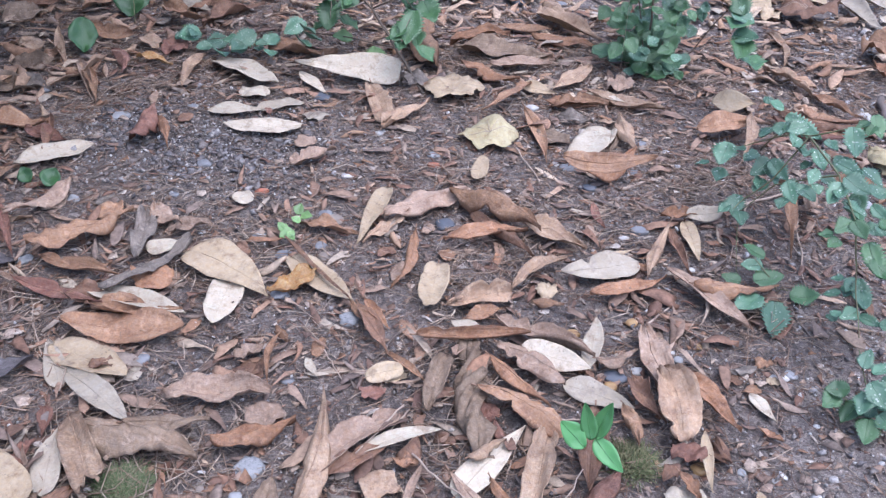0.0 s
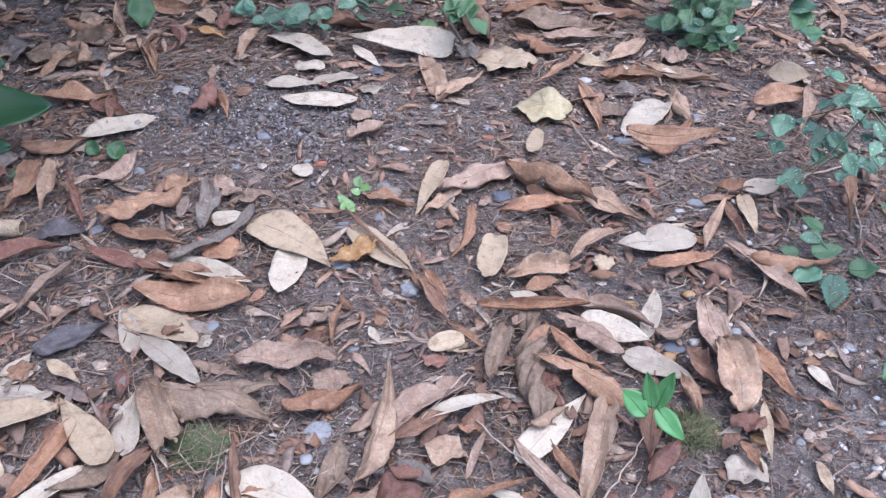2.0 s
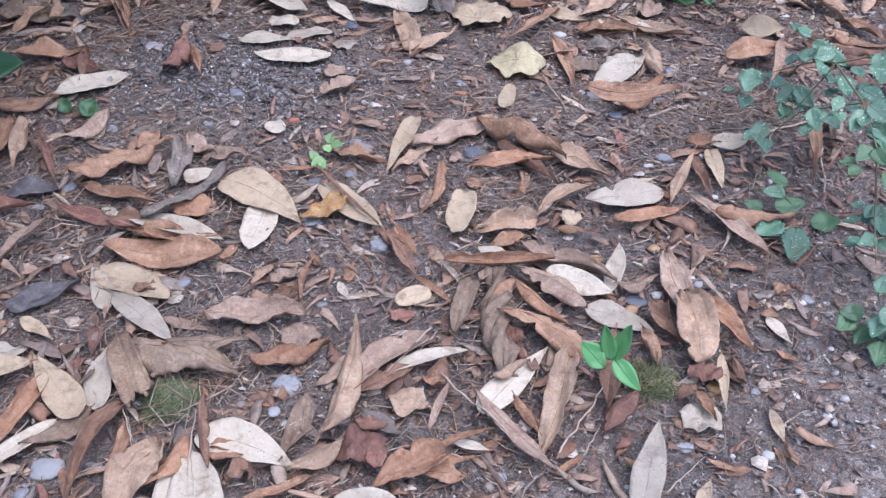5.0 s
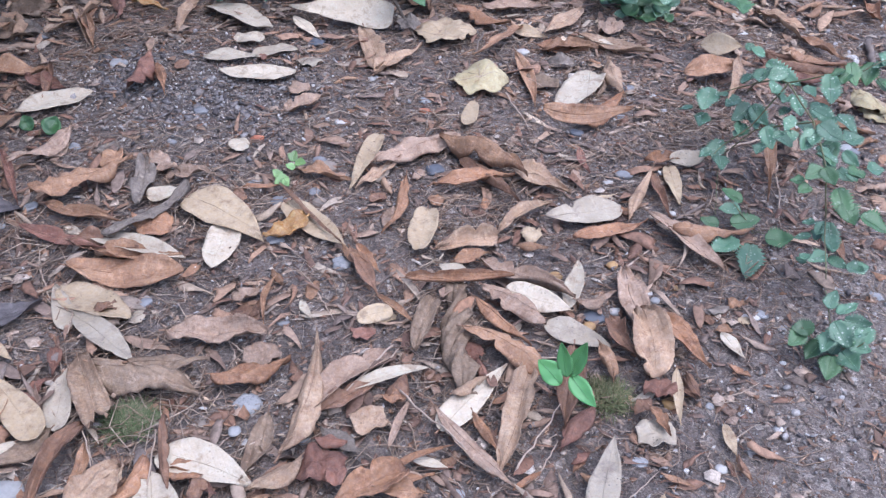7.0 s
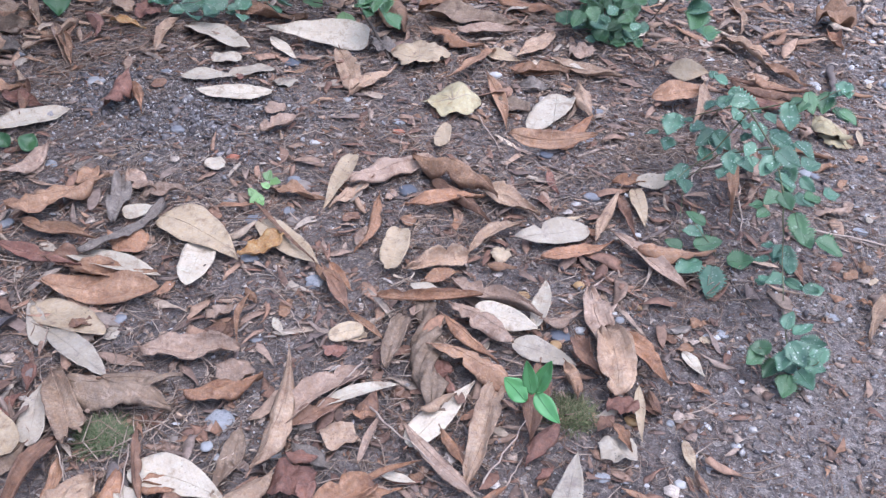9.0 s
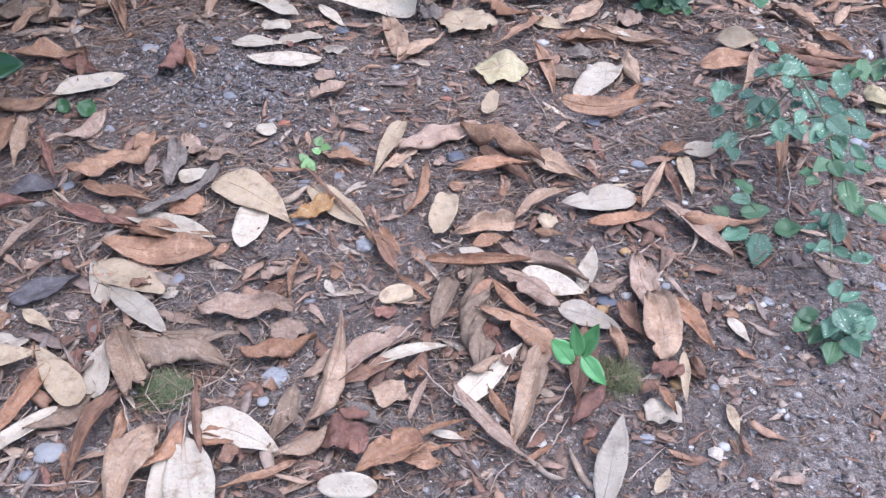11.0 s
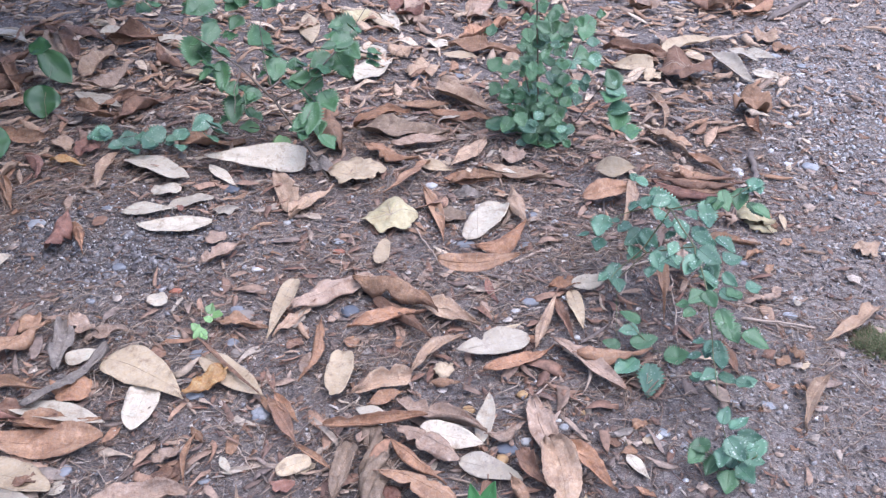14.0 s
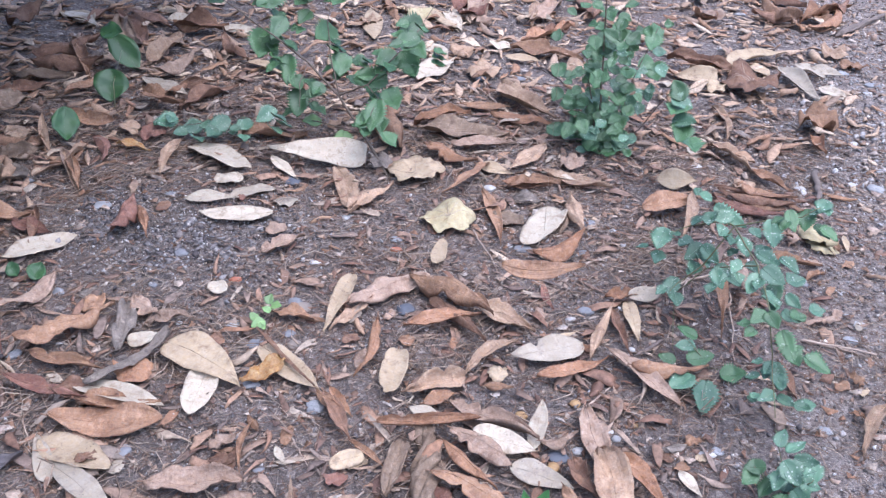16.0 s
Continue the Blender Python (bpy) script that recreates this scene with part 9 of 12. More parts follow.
green_leaf(here, "dusty", -0.4313, 0.9084, 0.02, 141.5, 0.04162, 0.0333, -8.403, -27.88, 4359, "ovate", 7, 0.3)
green_leaf(here, "dusty", -0.4207, 0.8577, 0.05251, 181.3, 0.04641, 0.03713, -8.403, -27.88, 4859, "ovate", 7, 0.3)
green_leaf(here, "dusty", -0.2617, 0.8658, 0.1143, 168.6, 0.0672, 0.03963, -18.53, -45.66, 3360, "ovate", 9, 0.2)
green_leaf(here, "dusty", -0.2526, 0.8387, 0.09346, 260.6, 0.04623, 0.03699, -11.12, -27.4, 3860, "ovate", 7, 0.3)
green_leaf(here, "dusty", -0.2545, 0.8229, 0.117, 252.6, 0.04543, 0.03634, -11.12, -27.4, 4360, "ovate", 7, 0.3)
green_leaf(here, "dusty", -0.2563, 0.8072, 0.09212, 244.6, 0.04462, 0.0357, -11.12, -27.4, 4860, "ovate", 7, 0.3)
green_leaf(here, "dusty", -0.3628, 0.9441, 0.04334, 163.7, 0.06008, 0.03832, -7.443, -27.57, 3361, "ovate", 9, 0.2)
green_leaf(here, "dusty", -0.3622, 0.8881, 0.02533, 207.9, 0.03703, 0.02962, -4.466, -16.54, 3861, "ovate", 7, 0.3)
green_leaf(here, "dusty", -0.3744, 0.8985, 0.04243, 152.1, 0.032, 0.0256, -4.466, -16.54, 4361, "ovate", 7, 0.3)
green_leaf(here, "dusty", -0.3867, 0.9088, 0.02, 96.34, 0.02697, 0.02158, -4.466, -16.54, 4861, "ovate", 7, 0.3)

here = plant("dense low green shrub with small toothed leaves", 0.5125, 1.092, "shrub")
stem(here, [(0.5097, 1.091, 0), (0.5038, 1.092, 0.125), (0.4987, 1.072, 0.25), (0.4949, 1.021, 0.375), (0.4932, 0.9196, 0.5)], .0028, M_STEM)
green_leaf(here, "shrub", 0.5494, 1.081, 0.02566, -170, 0.04507, 0.03166, -44.58, -30.55, 858, "ovate", 7, 0.25)
green_leaf(here, "shrub", 0.5206, 1.167, 0.01488, 164.8, 0.05471, 0.04667, -4.229, -7.509, 859, "ovate", 7, 0.25)
green_leaf(here, "shrub", 0.5314, 1.073, 0.05254, 145.1, 0.03501, 0.03232, -36.63, -30.77, 860, "ovate", 7, 0.25)
green_leaf(here, "shrub", 0.4449, 1.099, 0.01924, -8.994, 0.03749, 0.03335, 40.08, -21.7, 861, "ovate", 7, 0.25)
green_leaf(here, "shrub", 0.5078, 0.9723, 0.102, -9.28, 0.03349, 0.0264, 32.39, 22.91, 862, "ovate", 7, 0.25)
green_leaf(here, "shrub", 0.4618, 1.002, 0.1064, -157, 0.04201, 0.03543, -36.99, 9.528, 863, "ovate", 7, 0.25)
green_leaf(here, "shrub", 0.545, 1.087, 0.0926, -151.6, 0.04231, 0.03791, -33.93, 15.48, 864, "ovate", 7, 0.25)
green_leaf(here, "shrub", 0.5392, 1.104, 0.1039, 156.3, 0.05057, 0.04749, -13.9, -25.65, 865, "ovate", 7, 0.25)
green_leaf(here, "shrub", 0.526, 1.092, 0.09546, 4.558, 0.02957, 0.02354, 42.88, -17.79, 866, "ovate", 7, 0.25)
green_leaf(here, "shrub", 0.5339, 1.086, 0.1516, -147.7, 0.0459, 0.04211, -26.6, 7.931, 867, "ovate", 7, 0.25)
green_leaf(here, "shrub", 0.5853, 1.093, 0.1527, -144.1, 0.02921, 0.0221, -35.44, 8.549, 868, "ovate", 7, 0.25)
green_leaf(here, "shrub", 0.5204, 0.9677, 0.1435, -15.64, 0.04421, 0.03944, 14.31, 12.53, 869, "ovate", 7, 0.25)
green_leaf(here, "shrub", 0.5641, 1.115, 0.181, 11.09, 0.04902, 0.03955, 20.27, -0.6087, 870, "ovate", 7, 0.25)
green_leaf(here, "shrub", 0.4851, 1.066, 0.2056, -162.3, 0.04911, 0.03609, -38.82, -26.91, 871, "ovate", 7, 0.25)
green_leaf(here, "shrub", 0.519, 1.195, 0.2122, 82.68, 0.03334, 0.02547, -14.97, -38.16, 872, "ovate", 7, 0.25)
green_leaf(here, "shrub", 0.4826, 1.203, 0.1823, 8.727, 0.03165, 0.02321, 43.52, -1.779, 873, "ovate", 7, 0.25)
green_leaf(here, "shrub", 0.5262, 0.9441, 0.2824, 164.2, 0.02937, 0.02241, -33.39, -8.501, 874, "ovate", 7, 0.25)
green_leaf(here, "shrub", 0.474, 1.056, 0.2987, -165.1, 0.03827, 0.03515, -49.35, 1.416, 875, "ovate", 7, 0.25)
green_leaf(here, "shrub", 0.5518, 1.112, 0.265, -28.49, 0.0485, 0.04189, 30.7, 19.39, 876, "ovate", 7, 0.25)
green_leaf(here, "shrub", 0.515, 1.055, 0.257, 42.28, 0.0397, 0.0345, 12.57, -34.14, 877, "ovate", 7, 0.25)
green_leaf(here, "shrub", 0.4967, 1.066, 0.2789, 6.426, 0.03802, 0.03413, 43.31, -2.283, 878, "ovate", 7, 0.25)
green_leaf(here, "shrub", 0.5295, 0.9773, 0.3151, 47.46, 0.04078, 0.03097, 41.26, -42.2, 879, "ovate", 7, 0.25)
green_leaf(here, "shrub", 0.5395, 1.06, 0.3427, 155.9, 0.03801, 0.03367, -43.17, -4.926, 880, "ovate", 7, 0.25)
green_leaf(here, "shrub", 0.5646, 1.27, 0.3288, 135.7, 0.04174, 0.02986, -11.96, -9.617, 881, "ovate", 7, 0.25)
green_leaf(here, "shrub", 0.497, 1.088, 0.3527, -165.9, 0.04429, 0.03989, -22.56, 17.43, 882, "ovate", 7, 0.25)
green_leaf(here, "shrub", 0.5133, 1.265, 0.356, 115.7, 0.03843, 0.03507, -12.06, -24.8, 883, "ovate", 7, 0.25)
green_leaf(here, "shrub", 0.4182, 0.8999, 0.3986, -137.8, 0.02558, 0.01847, -32.39, 29.8, 884, "ovate", 7, 0.25)
green_leaf(here, "shrub", 0.5204, 1.001, 0.4043, 34.75, 0.04576, 0.03992, 31.3, -17.98, 885, "ovate", 7, 0.25)
green_leaf(here, "shrub", 0.5138, 1.112, 0.4129, 43.61, 0.03928, 0.0342, 31.32, -31.79, 886, "ovate", 7, 0.25)
green_leaf(here, "shrub", 0.4702, 1.167, 0.4115, 123.5, 0.0436, 0.03535, -10.83, -28.85, 887, "ovate", 7, 0.25)
green_leaf(here, "shrub", 0.5357, 0.8528, 0.4832, -145.2, 0.03988, 0.02886, -26.65, 31.69, 888, "ovate", 7, 0.25)
green_leaf(here, "shrub", 0.5217, 0.8317, 0.4634, 21.25, 0.02371, 0.01986, 54.65, 9.649, 889, "ovate", 7, 0.25)
green_leaf(here, "shrub", 0.5711, 0.9566, 0.4827, 137.9, 0.02158, 0.01919, -62.04, -18.15, 890, "ovate", 7, 0.25)
green_leaf(here, "shrub", 0.5066, 1.024, 0.5012, -160.8, 0.04105, 0.03718, -28.72, 8.361, 891, "ovate", 7, 0.25)
stem(here, [(0.5045, 1.104, 0), (0.4896, 1.126, 0.0625), (0.4748, 1.146, 0.125), (0.4602, 1.164, 0.1875), (0.4459, 1.18, 0.25)], .002, M_STEM)
green_leaf(here, "shrub", 0.4869, 1.003, 0.02712, -21.27, 0.04557, 0.04022, 24.49, 2.784, 893, "ovate", 7, 0.25)
green_leaf(here, "shrub", 0.4497, 1.108, 0.0015, -9.006, 0.04466, 0.03842, 29.99, 19.21, 894, "ovate", 7, 0.25)
green_leaf(here, "shrub", 0.4973, 1.149, 0.04886, -164.2, 0.03592, 0.02578, -37.66, 16.51, 895, "ovate", 7, 0.25)
green_leaf(here, "shrub", 0.4963, 1.109, 0.04394, -121.3, 0.02877, 0.02693, -21.74, 19.17, 896, "ovate", 7, 0.25)
green_leaf(here, "shrub", 0.5529, 1.007, 0.08981, 130.9, 0.03209, 0.02609, -20.12, -30.1, 897, "ovate", 7, 0.25)
green_leaf(here, "shrub", 0.5113, 1.178, 0.06451, 175.6, 0.03695, 0.03368, -44.08, 10.94, 898, "ovate", 7, 0.25)
green_leaf(here, "shrub", 0.4602, 1.121, 0.0879, 32.78, 0.04541, 0.03526, 16.42, -24.31, 899, "ovate", 7, 0.25)
green_leaf(here, "shrub", 0.4828, 1.157, 0.09759, 99.76, 0.02842, 0.02633, 0.1932, -37.68, 900, "ovate", 7, 0.25)
green_leaf(here, "shrub", 0.4495, 1.081, 0.1269, -134.6, 0.0353, 0.03083, -7.918, 34.85, 901, "ovate", 7, 0.25)
green_leaf(here, "shrub", 0.4509, 1.069, 0.1651, 157.8, 0.0352, 0.02562, -29.98, -24.87, 902, "ovate", 7, 0.25)
green_leaf(here, "shrub", 0.3792, 1.135, 0.1639, -27.97, 0.04707, 0.04175, 38.57, 26, 903, "ovate", 7, 0.25)
green_leaf(here, "shrub", 0.4972, 1.143, 0.1596, 148.7, 0.03155, 0.02553, -39.42, -17.33, 904, "ovate", 7, 0.25)
green_leaf(here, "shrub", 0.4739, 1.241, 0.178, 176.7, 0.04055, 0.03349, -43.03, -24.84, 905, "ovate", 7, 0.25)
green_leaf(here, "shrub", 0.4923, 0.9957, 0.2372, -175.8, 0.03099, 0.02381, -32.89, 5.358, 906, "ovate", 7, 0.25)
green_leaf(here, "shrub", 0.5399, 1.102, 0.2204, -20.89, 0.02992, 0.02238, 29.59, 25.1, 907, "ovate", 7, 0.25)
green_leaf(here, "shrub", 0.4925, 1.07, 0.2026, 55.12, 0.04572, 0.04095, 17.7, -24.87, 908, "ovate", 7, 0.25)
green_leaf(here, "shrub", 0.4457, 1.265, 0.2054, -105.8, 0.02699, 0.02462, -22.34, 45.36, 909, "ovate", 7, 0.25)
green_leaf(here, "shrub", 0.3784, 1.145, 0.2508, -3.594, 0.0404, 0.0309, 31.59, -0.8869, 910, "ovate", 7, 0.25)
stem(here, [(0.5187, 1.108, 0), (0.5332, 1.142, 0.08), (0.5475, 1.173, 0.16), (0.5616, 1.199, 0.24), (0.5755, 1.22, 0.32)], .0022, M_STEM)
green_leaf(here, "shrub", 0.556, 1.042, 0.01469, 96.33, 0.04136, 0.03508, -8.399, -26.94, 912, "ovate", 7, 0.25)
green_leaf(here, "shrub", 0.5695, 1.146, 0.003544, 2.489, 0.0353, 0.02987, 34.44, -1.734, 913, "ovate", 7, 0.25)
green_leaf(here, "shrub", 0.562, 1.229, 0.01464, 112.8, 0.03319, 0.02494, -10.6, -46.1, 914, "ovate", 7, 0.25)
green_leaf(here, "shrub", 0.5106, 1.249, 0.06746, 133.4, 0.045, 0.03239, -12.61, -24.61, 915, "ovate", 7, 0.25)
green_leaf(here, "shrub", 0.5431, 1.116, 0.09, 44.76, 0.04029, 0.03125, 17.49, -41.34, 916, "ovate", 7, 0.25)
green_leaf(here, "shrub", 0.4926, 1.187, 0.07996, -33.17, 0.04512, 0.03662, 25.63, 11.99, 917, "ovate", 7, 0.25)
green_leaf(here, "shrub", 0.5675, 1.218, 0.09419, -116.2, 0.03113, 0.02305, 9.227, 24.53, 918, "ovate", 7, 0.25)
green_leaf(here, "shrub", 0.5403, 1.184, 0.1204, -106.4, 0.03154, 0.02914, -0.9115, 42.45, 919, "ovate", 7, 0.25)
green_leaf(here, "shrub", 0.5465, 1.313, 0.115, -177.8, 0.04764, 0.04253, -31.93, -12.9, 920, "ovate", 7, 0.25)
green_leaf(here, "shrub", 0.5649, 1.147, 0.1925, 149.8, 0.03197, 0.02729, -50.37, -22.68, 921, "ovate", 7, 0.25)
green_leaf(here, "shrub", 0.4971, 1.053, 0.1865, -7.076, 0.04393, 0.03903, 34.42, 10.41, 922, "ovate", 7, 0.25)
green_leaf(here, "shrub", 0.5432, 1.334, 0.2075, 167.1, 0.04931, 0.04674, -20.81, 4.074, 923, "ovate", 7, 0.25)
green_leaf(here, "shrub", 0.5675, 1.285, 0.1767, 32.37, 0.05194, 0.03826, 21.82, -39.64, 924, "ovate", 7, 0.25)
green_leaf(here, "shrub", 0.4895, 1.169, 0.2037, 27.55, 0.03769, 0.0353, 37.73, -21.7, 925, "ovate", 7, 0.25)
green_leaf(here, "shrub", 0.5204, 1.362, 0.1896, 1.787, 0.05417, 0.0446, 35.93, -22.08, 926, "ovate", 7, 0.25)
green_leaf(here, "shrub", 0.5478, 1.157, 0.2729, -52.76, 0.02733, 0.02548, 17.41, 21.04, 927, "ovate", 7, 0.25)
green_leaf(here, "shrub", 0.5198, 1.42, 0.2545, -124.1, 0.04008, 0.03065, -18.71, 29.7, 928, "ovate", 7, 0.25)
green_leaf(here, "shrub", 0.5663, 1.363, 0.2279, -89.99, 0.03419, 0.02644, 7.54, 38.18, 929, "ovate", 7, 0.25)
green_leaf(here, "shrub", 0.5912, 1.056, 0.3285, -179.5, 0.02984, 0.0266, -44.31, 34.5, 930, "ovate", 7, 0.25)
green_leaf(here, "shrub", 0.635, 1.224, 0.2914, -91.63, 0.02497, 0.02365, 3.112, 49.22, 931, "ovate", 7, 0.25)
stem(here, [(0.498, 1.095, 0), (0.4783, 1.101, 0.0325), (0.4587, 1.106, 0.065), (0.4394, 1.11, 0.0975), (0.4202, 1.113, 0.13)], .0016, M_STEM)
green_leaf(here, "shrub", 0.4707, 1.145, 0.0008569, -41.16, 0.05097, 0.04826, 27.77, 16.6, 933, "ovate", 7, 0.25)
green_leaf(here, "shrub", 0.4939, 1.141, 0.03686, -167.6, 0.05316, 0.0413, -42.34, 8.491, 934, "ovate", 7, 0.25)
green_leaf(here, "shrub", 0.5104, 1.054, 0.02841, 127.4, 0.03848, 0.03341, -27.33, -22.52, 935, "ovate", 7, 0.25)
green_leaf(here, "shrub", 0.4655, 1.117, 0.03463, -129.8, 0.04924, 0.03735, -9.935, 18.76, 936, "ovate", 7, 0.25)
green_leaf(here, "shrub", 0.5297, 1.115, 0.05826, 165.6, 0.05829, 0.04505, -26.8, -7.237, 937, "ovate", 7, 0.25)
green_leaf(here, "shrub", 0.4424, 1.057, 0.07232, 163.2, 0.05109, 0.03843, -31.95, -14.15, 938, "ovate", 7, 0.25)
green_leaf(here, "shrub", 0.4812, 1.107, 0.02824, 87.08, 0.04161, 0.03052, 28.25, -56.98, 939, "ovate", 7, 0.25)
green_leaf(here, "shrub", 0.4868, 1.068, 0.05811, 55.45, 0.04873, 0.0455, 21.74, -33.7, 940, "ovate", 7, 0.25)
green_leaf(here, "shrub", 0.4674, 1.145, 0.08318, -126.1, 0.03834, 0.02848, -17.81, 18.46, 941, "ovate", 7, 0.25)
green_leaf(here, "shrub", 0.4743, 1.064, 0.06561, 25.65, 0.05, 0.03539, 32.27, -11.58, 942, "ovate", 7, 0.25)
green_leaf(here, "shrub", 0.4597, 1.226, 0.09521, -156.9, 0.05963, 0.04464, -19.36, 6.711, 943, "ovate", 7, 0.25)
green_leaf(here, "shrub", 0.4619, 1.099, 0.1245, 99.91, 0.03404, 0.02802, 11.38, -16.11, 944, "ovate", 7, 0.25)
green_leaf(here, "shrub", 0.414, 1.029, 0.1457, -114.6, 0.03523, 0.02733, -10.54, 53.49, 945, "ovate", 7, 0.25)
green_leaf(here, "shrub", 0.441, 1.071, 0.1048, 14.19, 0.05119, 0.04379, 36.52, -28.83, 946, "ovate", 7, 0.25)
stem(here, [(0.5238, 1.095, 0), (0.5372, 1.119, 0.035), (0.5506, 1.143, 0.07), (0.5641, 1.167, 0.105), (0.5775, 1.191, 0.14)], .0016, M_STEM)
green_leaf(here, "dusty", 0.4867, 1.073, 0.01809, -118.5, 0.04295, 0.0328, -19.32, 31.26, 948, "ovate", 7, 0.25)
green_leaf(here, "dusty", 0.4793, 1.135, 0.01006, -57.95, 0.04733, 0.04484, 5.201, 24.77, 949, "ovate", 7, 0.25)
green_leaf(here, "dusty", 0.5237, 1.193, 0.008185, 49.03, 0.03449, 0.02662, 17.91, -43.81, 950, "ovate", 7, 0.25)
green_leaf(here, "dusty", 0.5649, 1.081, 0.03536, 169.4, 0.04905, 0.04237, -24.53, -4.497, 951, "ovate", 7, 0.25)
green_leaf(here, "dusty", 0.5725, 1.049, 0.0215, -0.534, 0.05384, 0.04437, 35.68, -17.47, 952, "ovate", 7, 0.25)
green_leaf(here, "dusty", 0.6001, 0.9627, 0.08637, 90.73, 0.0363, 0.03037, -11.44, -37.17, 953, "ovate", 7, 0.25)
green_leaf(here, "dusty", 0.5786, 1.132, 0.06979, 94.89, 0.04467, 0.0398, -7.113, -30.48, 954, "ovate", 7, 0.25)
green_leaf(here, "dusty", 0.5328, 1.196, 0.06269, 146.7, 0.02872, 0.02578, -48.33, -5.434, 955, "ovate", 7, 0.25)
green_leaf(here, "dusty", 0.6043, 1.231, 0.07896, -175.6, 0.03508, 0.02988, -52.39, -16.25, 956, "ovate", 7, 0.25)
green_leaf(here, "dusty", 0.5389, 1.179, 0.1032, -140.3, 0.04737, 0.0336, -26.89, 15.27, 957, "ovate", 7, 0.25)
green_leaf(here, "dusty", 0.5354, 1.165, 0.07934, 76.74, 0.03829, 0.0333, -12.56, -23.33, 958, "ovate", 7, 0.25)
green_leaf(here, "dusty", 0.573, 1.188, 0.1107, 168, 0.05346, 0.04992, -37.01, 9.009, 959, "ovate", 7, 0.25)
green_leaf(here, "dusty", 0.4847, 1.127, 0.1032, -9.223, 0.05719, 0.05218, 23.3, 9.246, 960, "ovate", 7, 0.25)
green_leaf(here, "dusty", 0.5618, 1.152, 0.1185, 21.15, 0.03751, 0.02806, 49.31, 1.646, 961, "ovate", 7, 0.25)
green_leaf(here, "dusty", 0.5624, 1.171, 0.1235, 153.3, 0.03585, 0.03367, -33.46, -12.66, 962, "ovate", 7, 0.25)
green_leaf(here, "dusty", 0.6146, 1.156, 0.1441, 174.4, 0.03705, 0.02662, -43.61, 17.3, 963, "ovate", 7, 0.25)
stem(here, [(0.5125, 1.092, 0), (0.5404, 1.115, 0.075), (0.5677, 1.134, 0.15), (0.5943, 1.147, 0.225), (0.62, 1.152, 0.3)], .0016, M_STEM)
green_leaf(here, "shrub", 0.5507, 1.119, 0.02314, 171, 0.05518, 0.04998, -23.92, -8.36, 965, "ovate", 7, 0.25)
green_leaf(here, "shrub", 0.5125, 1.105, 0.01364, 135.6, 0.05668, 0.045, -3.76, -28.64, 966, "ovate", 7, 0.25)
green_leaf(here, "shrub", 0.4909, 1.06, 0.08893, -56.39, 0.03873, 0.03666, 11.07, 31.05, 967, "ovate", 7, 0.25)
green_leaf(here, "shrub", 0.5835, 1.186, 0.09988, 163.1, 0.03913, 0.02939, -33.12, -16.54, 968, "ovate", 7, 0.25)
green_leaf(here, "shrub", 0.5637, 1.105, 0.08727, -18.25, 0.04452, 0.03468, 23.73, 17.97, 969, "ovate", 7, 0.25)
green_leaf(here, "shrub", 0.5007, 1.041, 0.1625, -69.29, 0.03156, 0.02473, -2.773, 28.54, 970, "ovate", 7, 0.25)
green_leaf(here, "shrub", 0.5616, 1.074, 0.1558, -12.36, 0.0487, 0.04046, 17.19, 2.794, 971, "ovate", 7, 0.25)
green_leaf(here, "shrub", 0.6225, 1.172, 0.2075, -177.7, 0.06002, 0.05529, -31.83, 19.52, 972, "ovate", 7, 0.25)
green_leaf(here, "shrub", 0.6265, 1.151, 0.1759, -9.477, 0.04596, 0.03526, 32.92, -7.221, 973, "ovate", 7, 0.25)
green_leaf(here, "shrub", 0.619, 1.178, 0.2109, 143.6, 0.04833, 0.04111, -17.9, -46.94, 974, "ovate", 7, 0.25)
green_leaf(here, "shrub", 0.6311, 1.263, 0.2697, 153.4, 0.04688, 0.03854, -15.37, -39.43, 975, "ovate", 7, 0.25)
green_leaf(here, "shrub", 0.6158, 1.111, 0.2977, 173.4, 0.0569, 0.04349, -28.94, -10.65, 976, "ovate", 7, 0.25)
green_leaf(here, "shrub", 0.52, 1.011, 0.05933, -36.1, 0.03123, 0.02836, 44.71, 23.23, 978, "ovate", 7, 0.25)
green_leaf(here, "shrub", 0.4519, 1.066, 0.06419, 31.66, 0.03065, 0.0248, 37.22, -19.63, 979, "ovate", 7, 0.25)
green_leaf(here, "shrub", 0.5159, 1.106, 0.06653, -153.2, 0.0351, 0.0286, -9.352, 35.1, 980, "ovate", 7, 0.25)
green_leaf(here, "shrub", 0.4844, 1.092, 0.07501, 2.132, 0.02995, 0.02588, 50.98, 21.61, 981, "ovate", 7, 0.25)
green_leaf(here, "shrub", 0.4828, 1.133, 0.1052, 175.2, 0.04086, 0.03062, -31.16, 22.14, 982, "ovate", 7, 0.25)
green_leaf(here, "shrub", 0.4728, 1.185, 0.09918, 180, 0.02967, 0.02379, -50.78, 21.67, 983, "ovate", 7, 0.25)
green_leaf(here, "shrub", 0.5537, 1.139, 0.09975, 19.92, 0.02809, 0.02068, 43.79, -26.33, 984, "ovate", 7, 0.25)
green_leaf(here, "shrub", 0.5133, 0.8748, 0.1691, -36.27, 0.02266, 0.02005, 24.55, 13.42, 985, "ovate", 7, 0.25)
green_leaf(here, "shrub", 0.4007, 1.134, 0.1339, 161.9, 0.03988, 0.03684, -48.05, -20.11, 986, "ovate", 7, 0.25)
green_leaf(here, "shrub", 0.5549, 0.8345, 0.1912, 141.6, 0.03236, 0.02317, -43.16, -32.31, 987, "ovate", 7, 0.25)
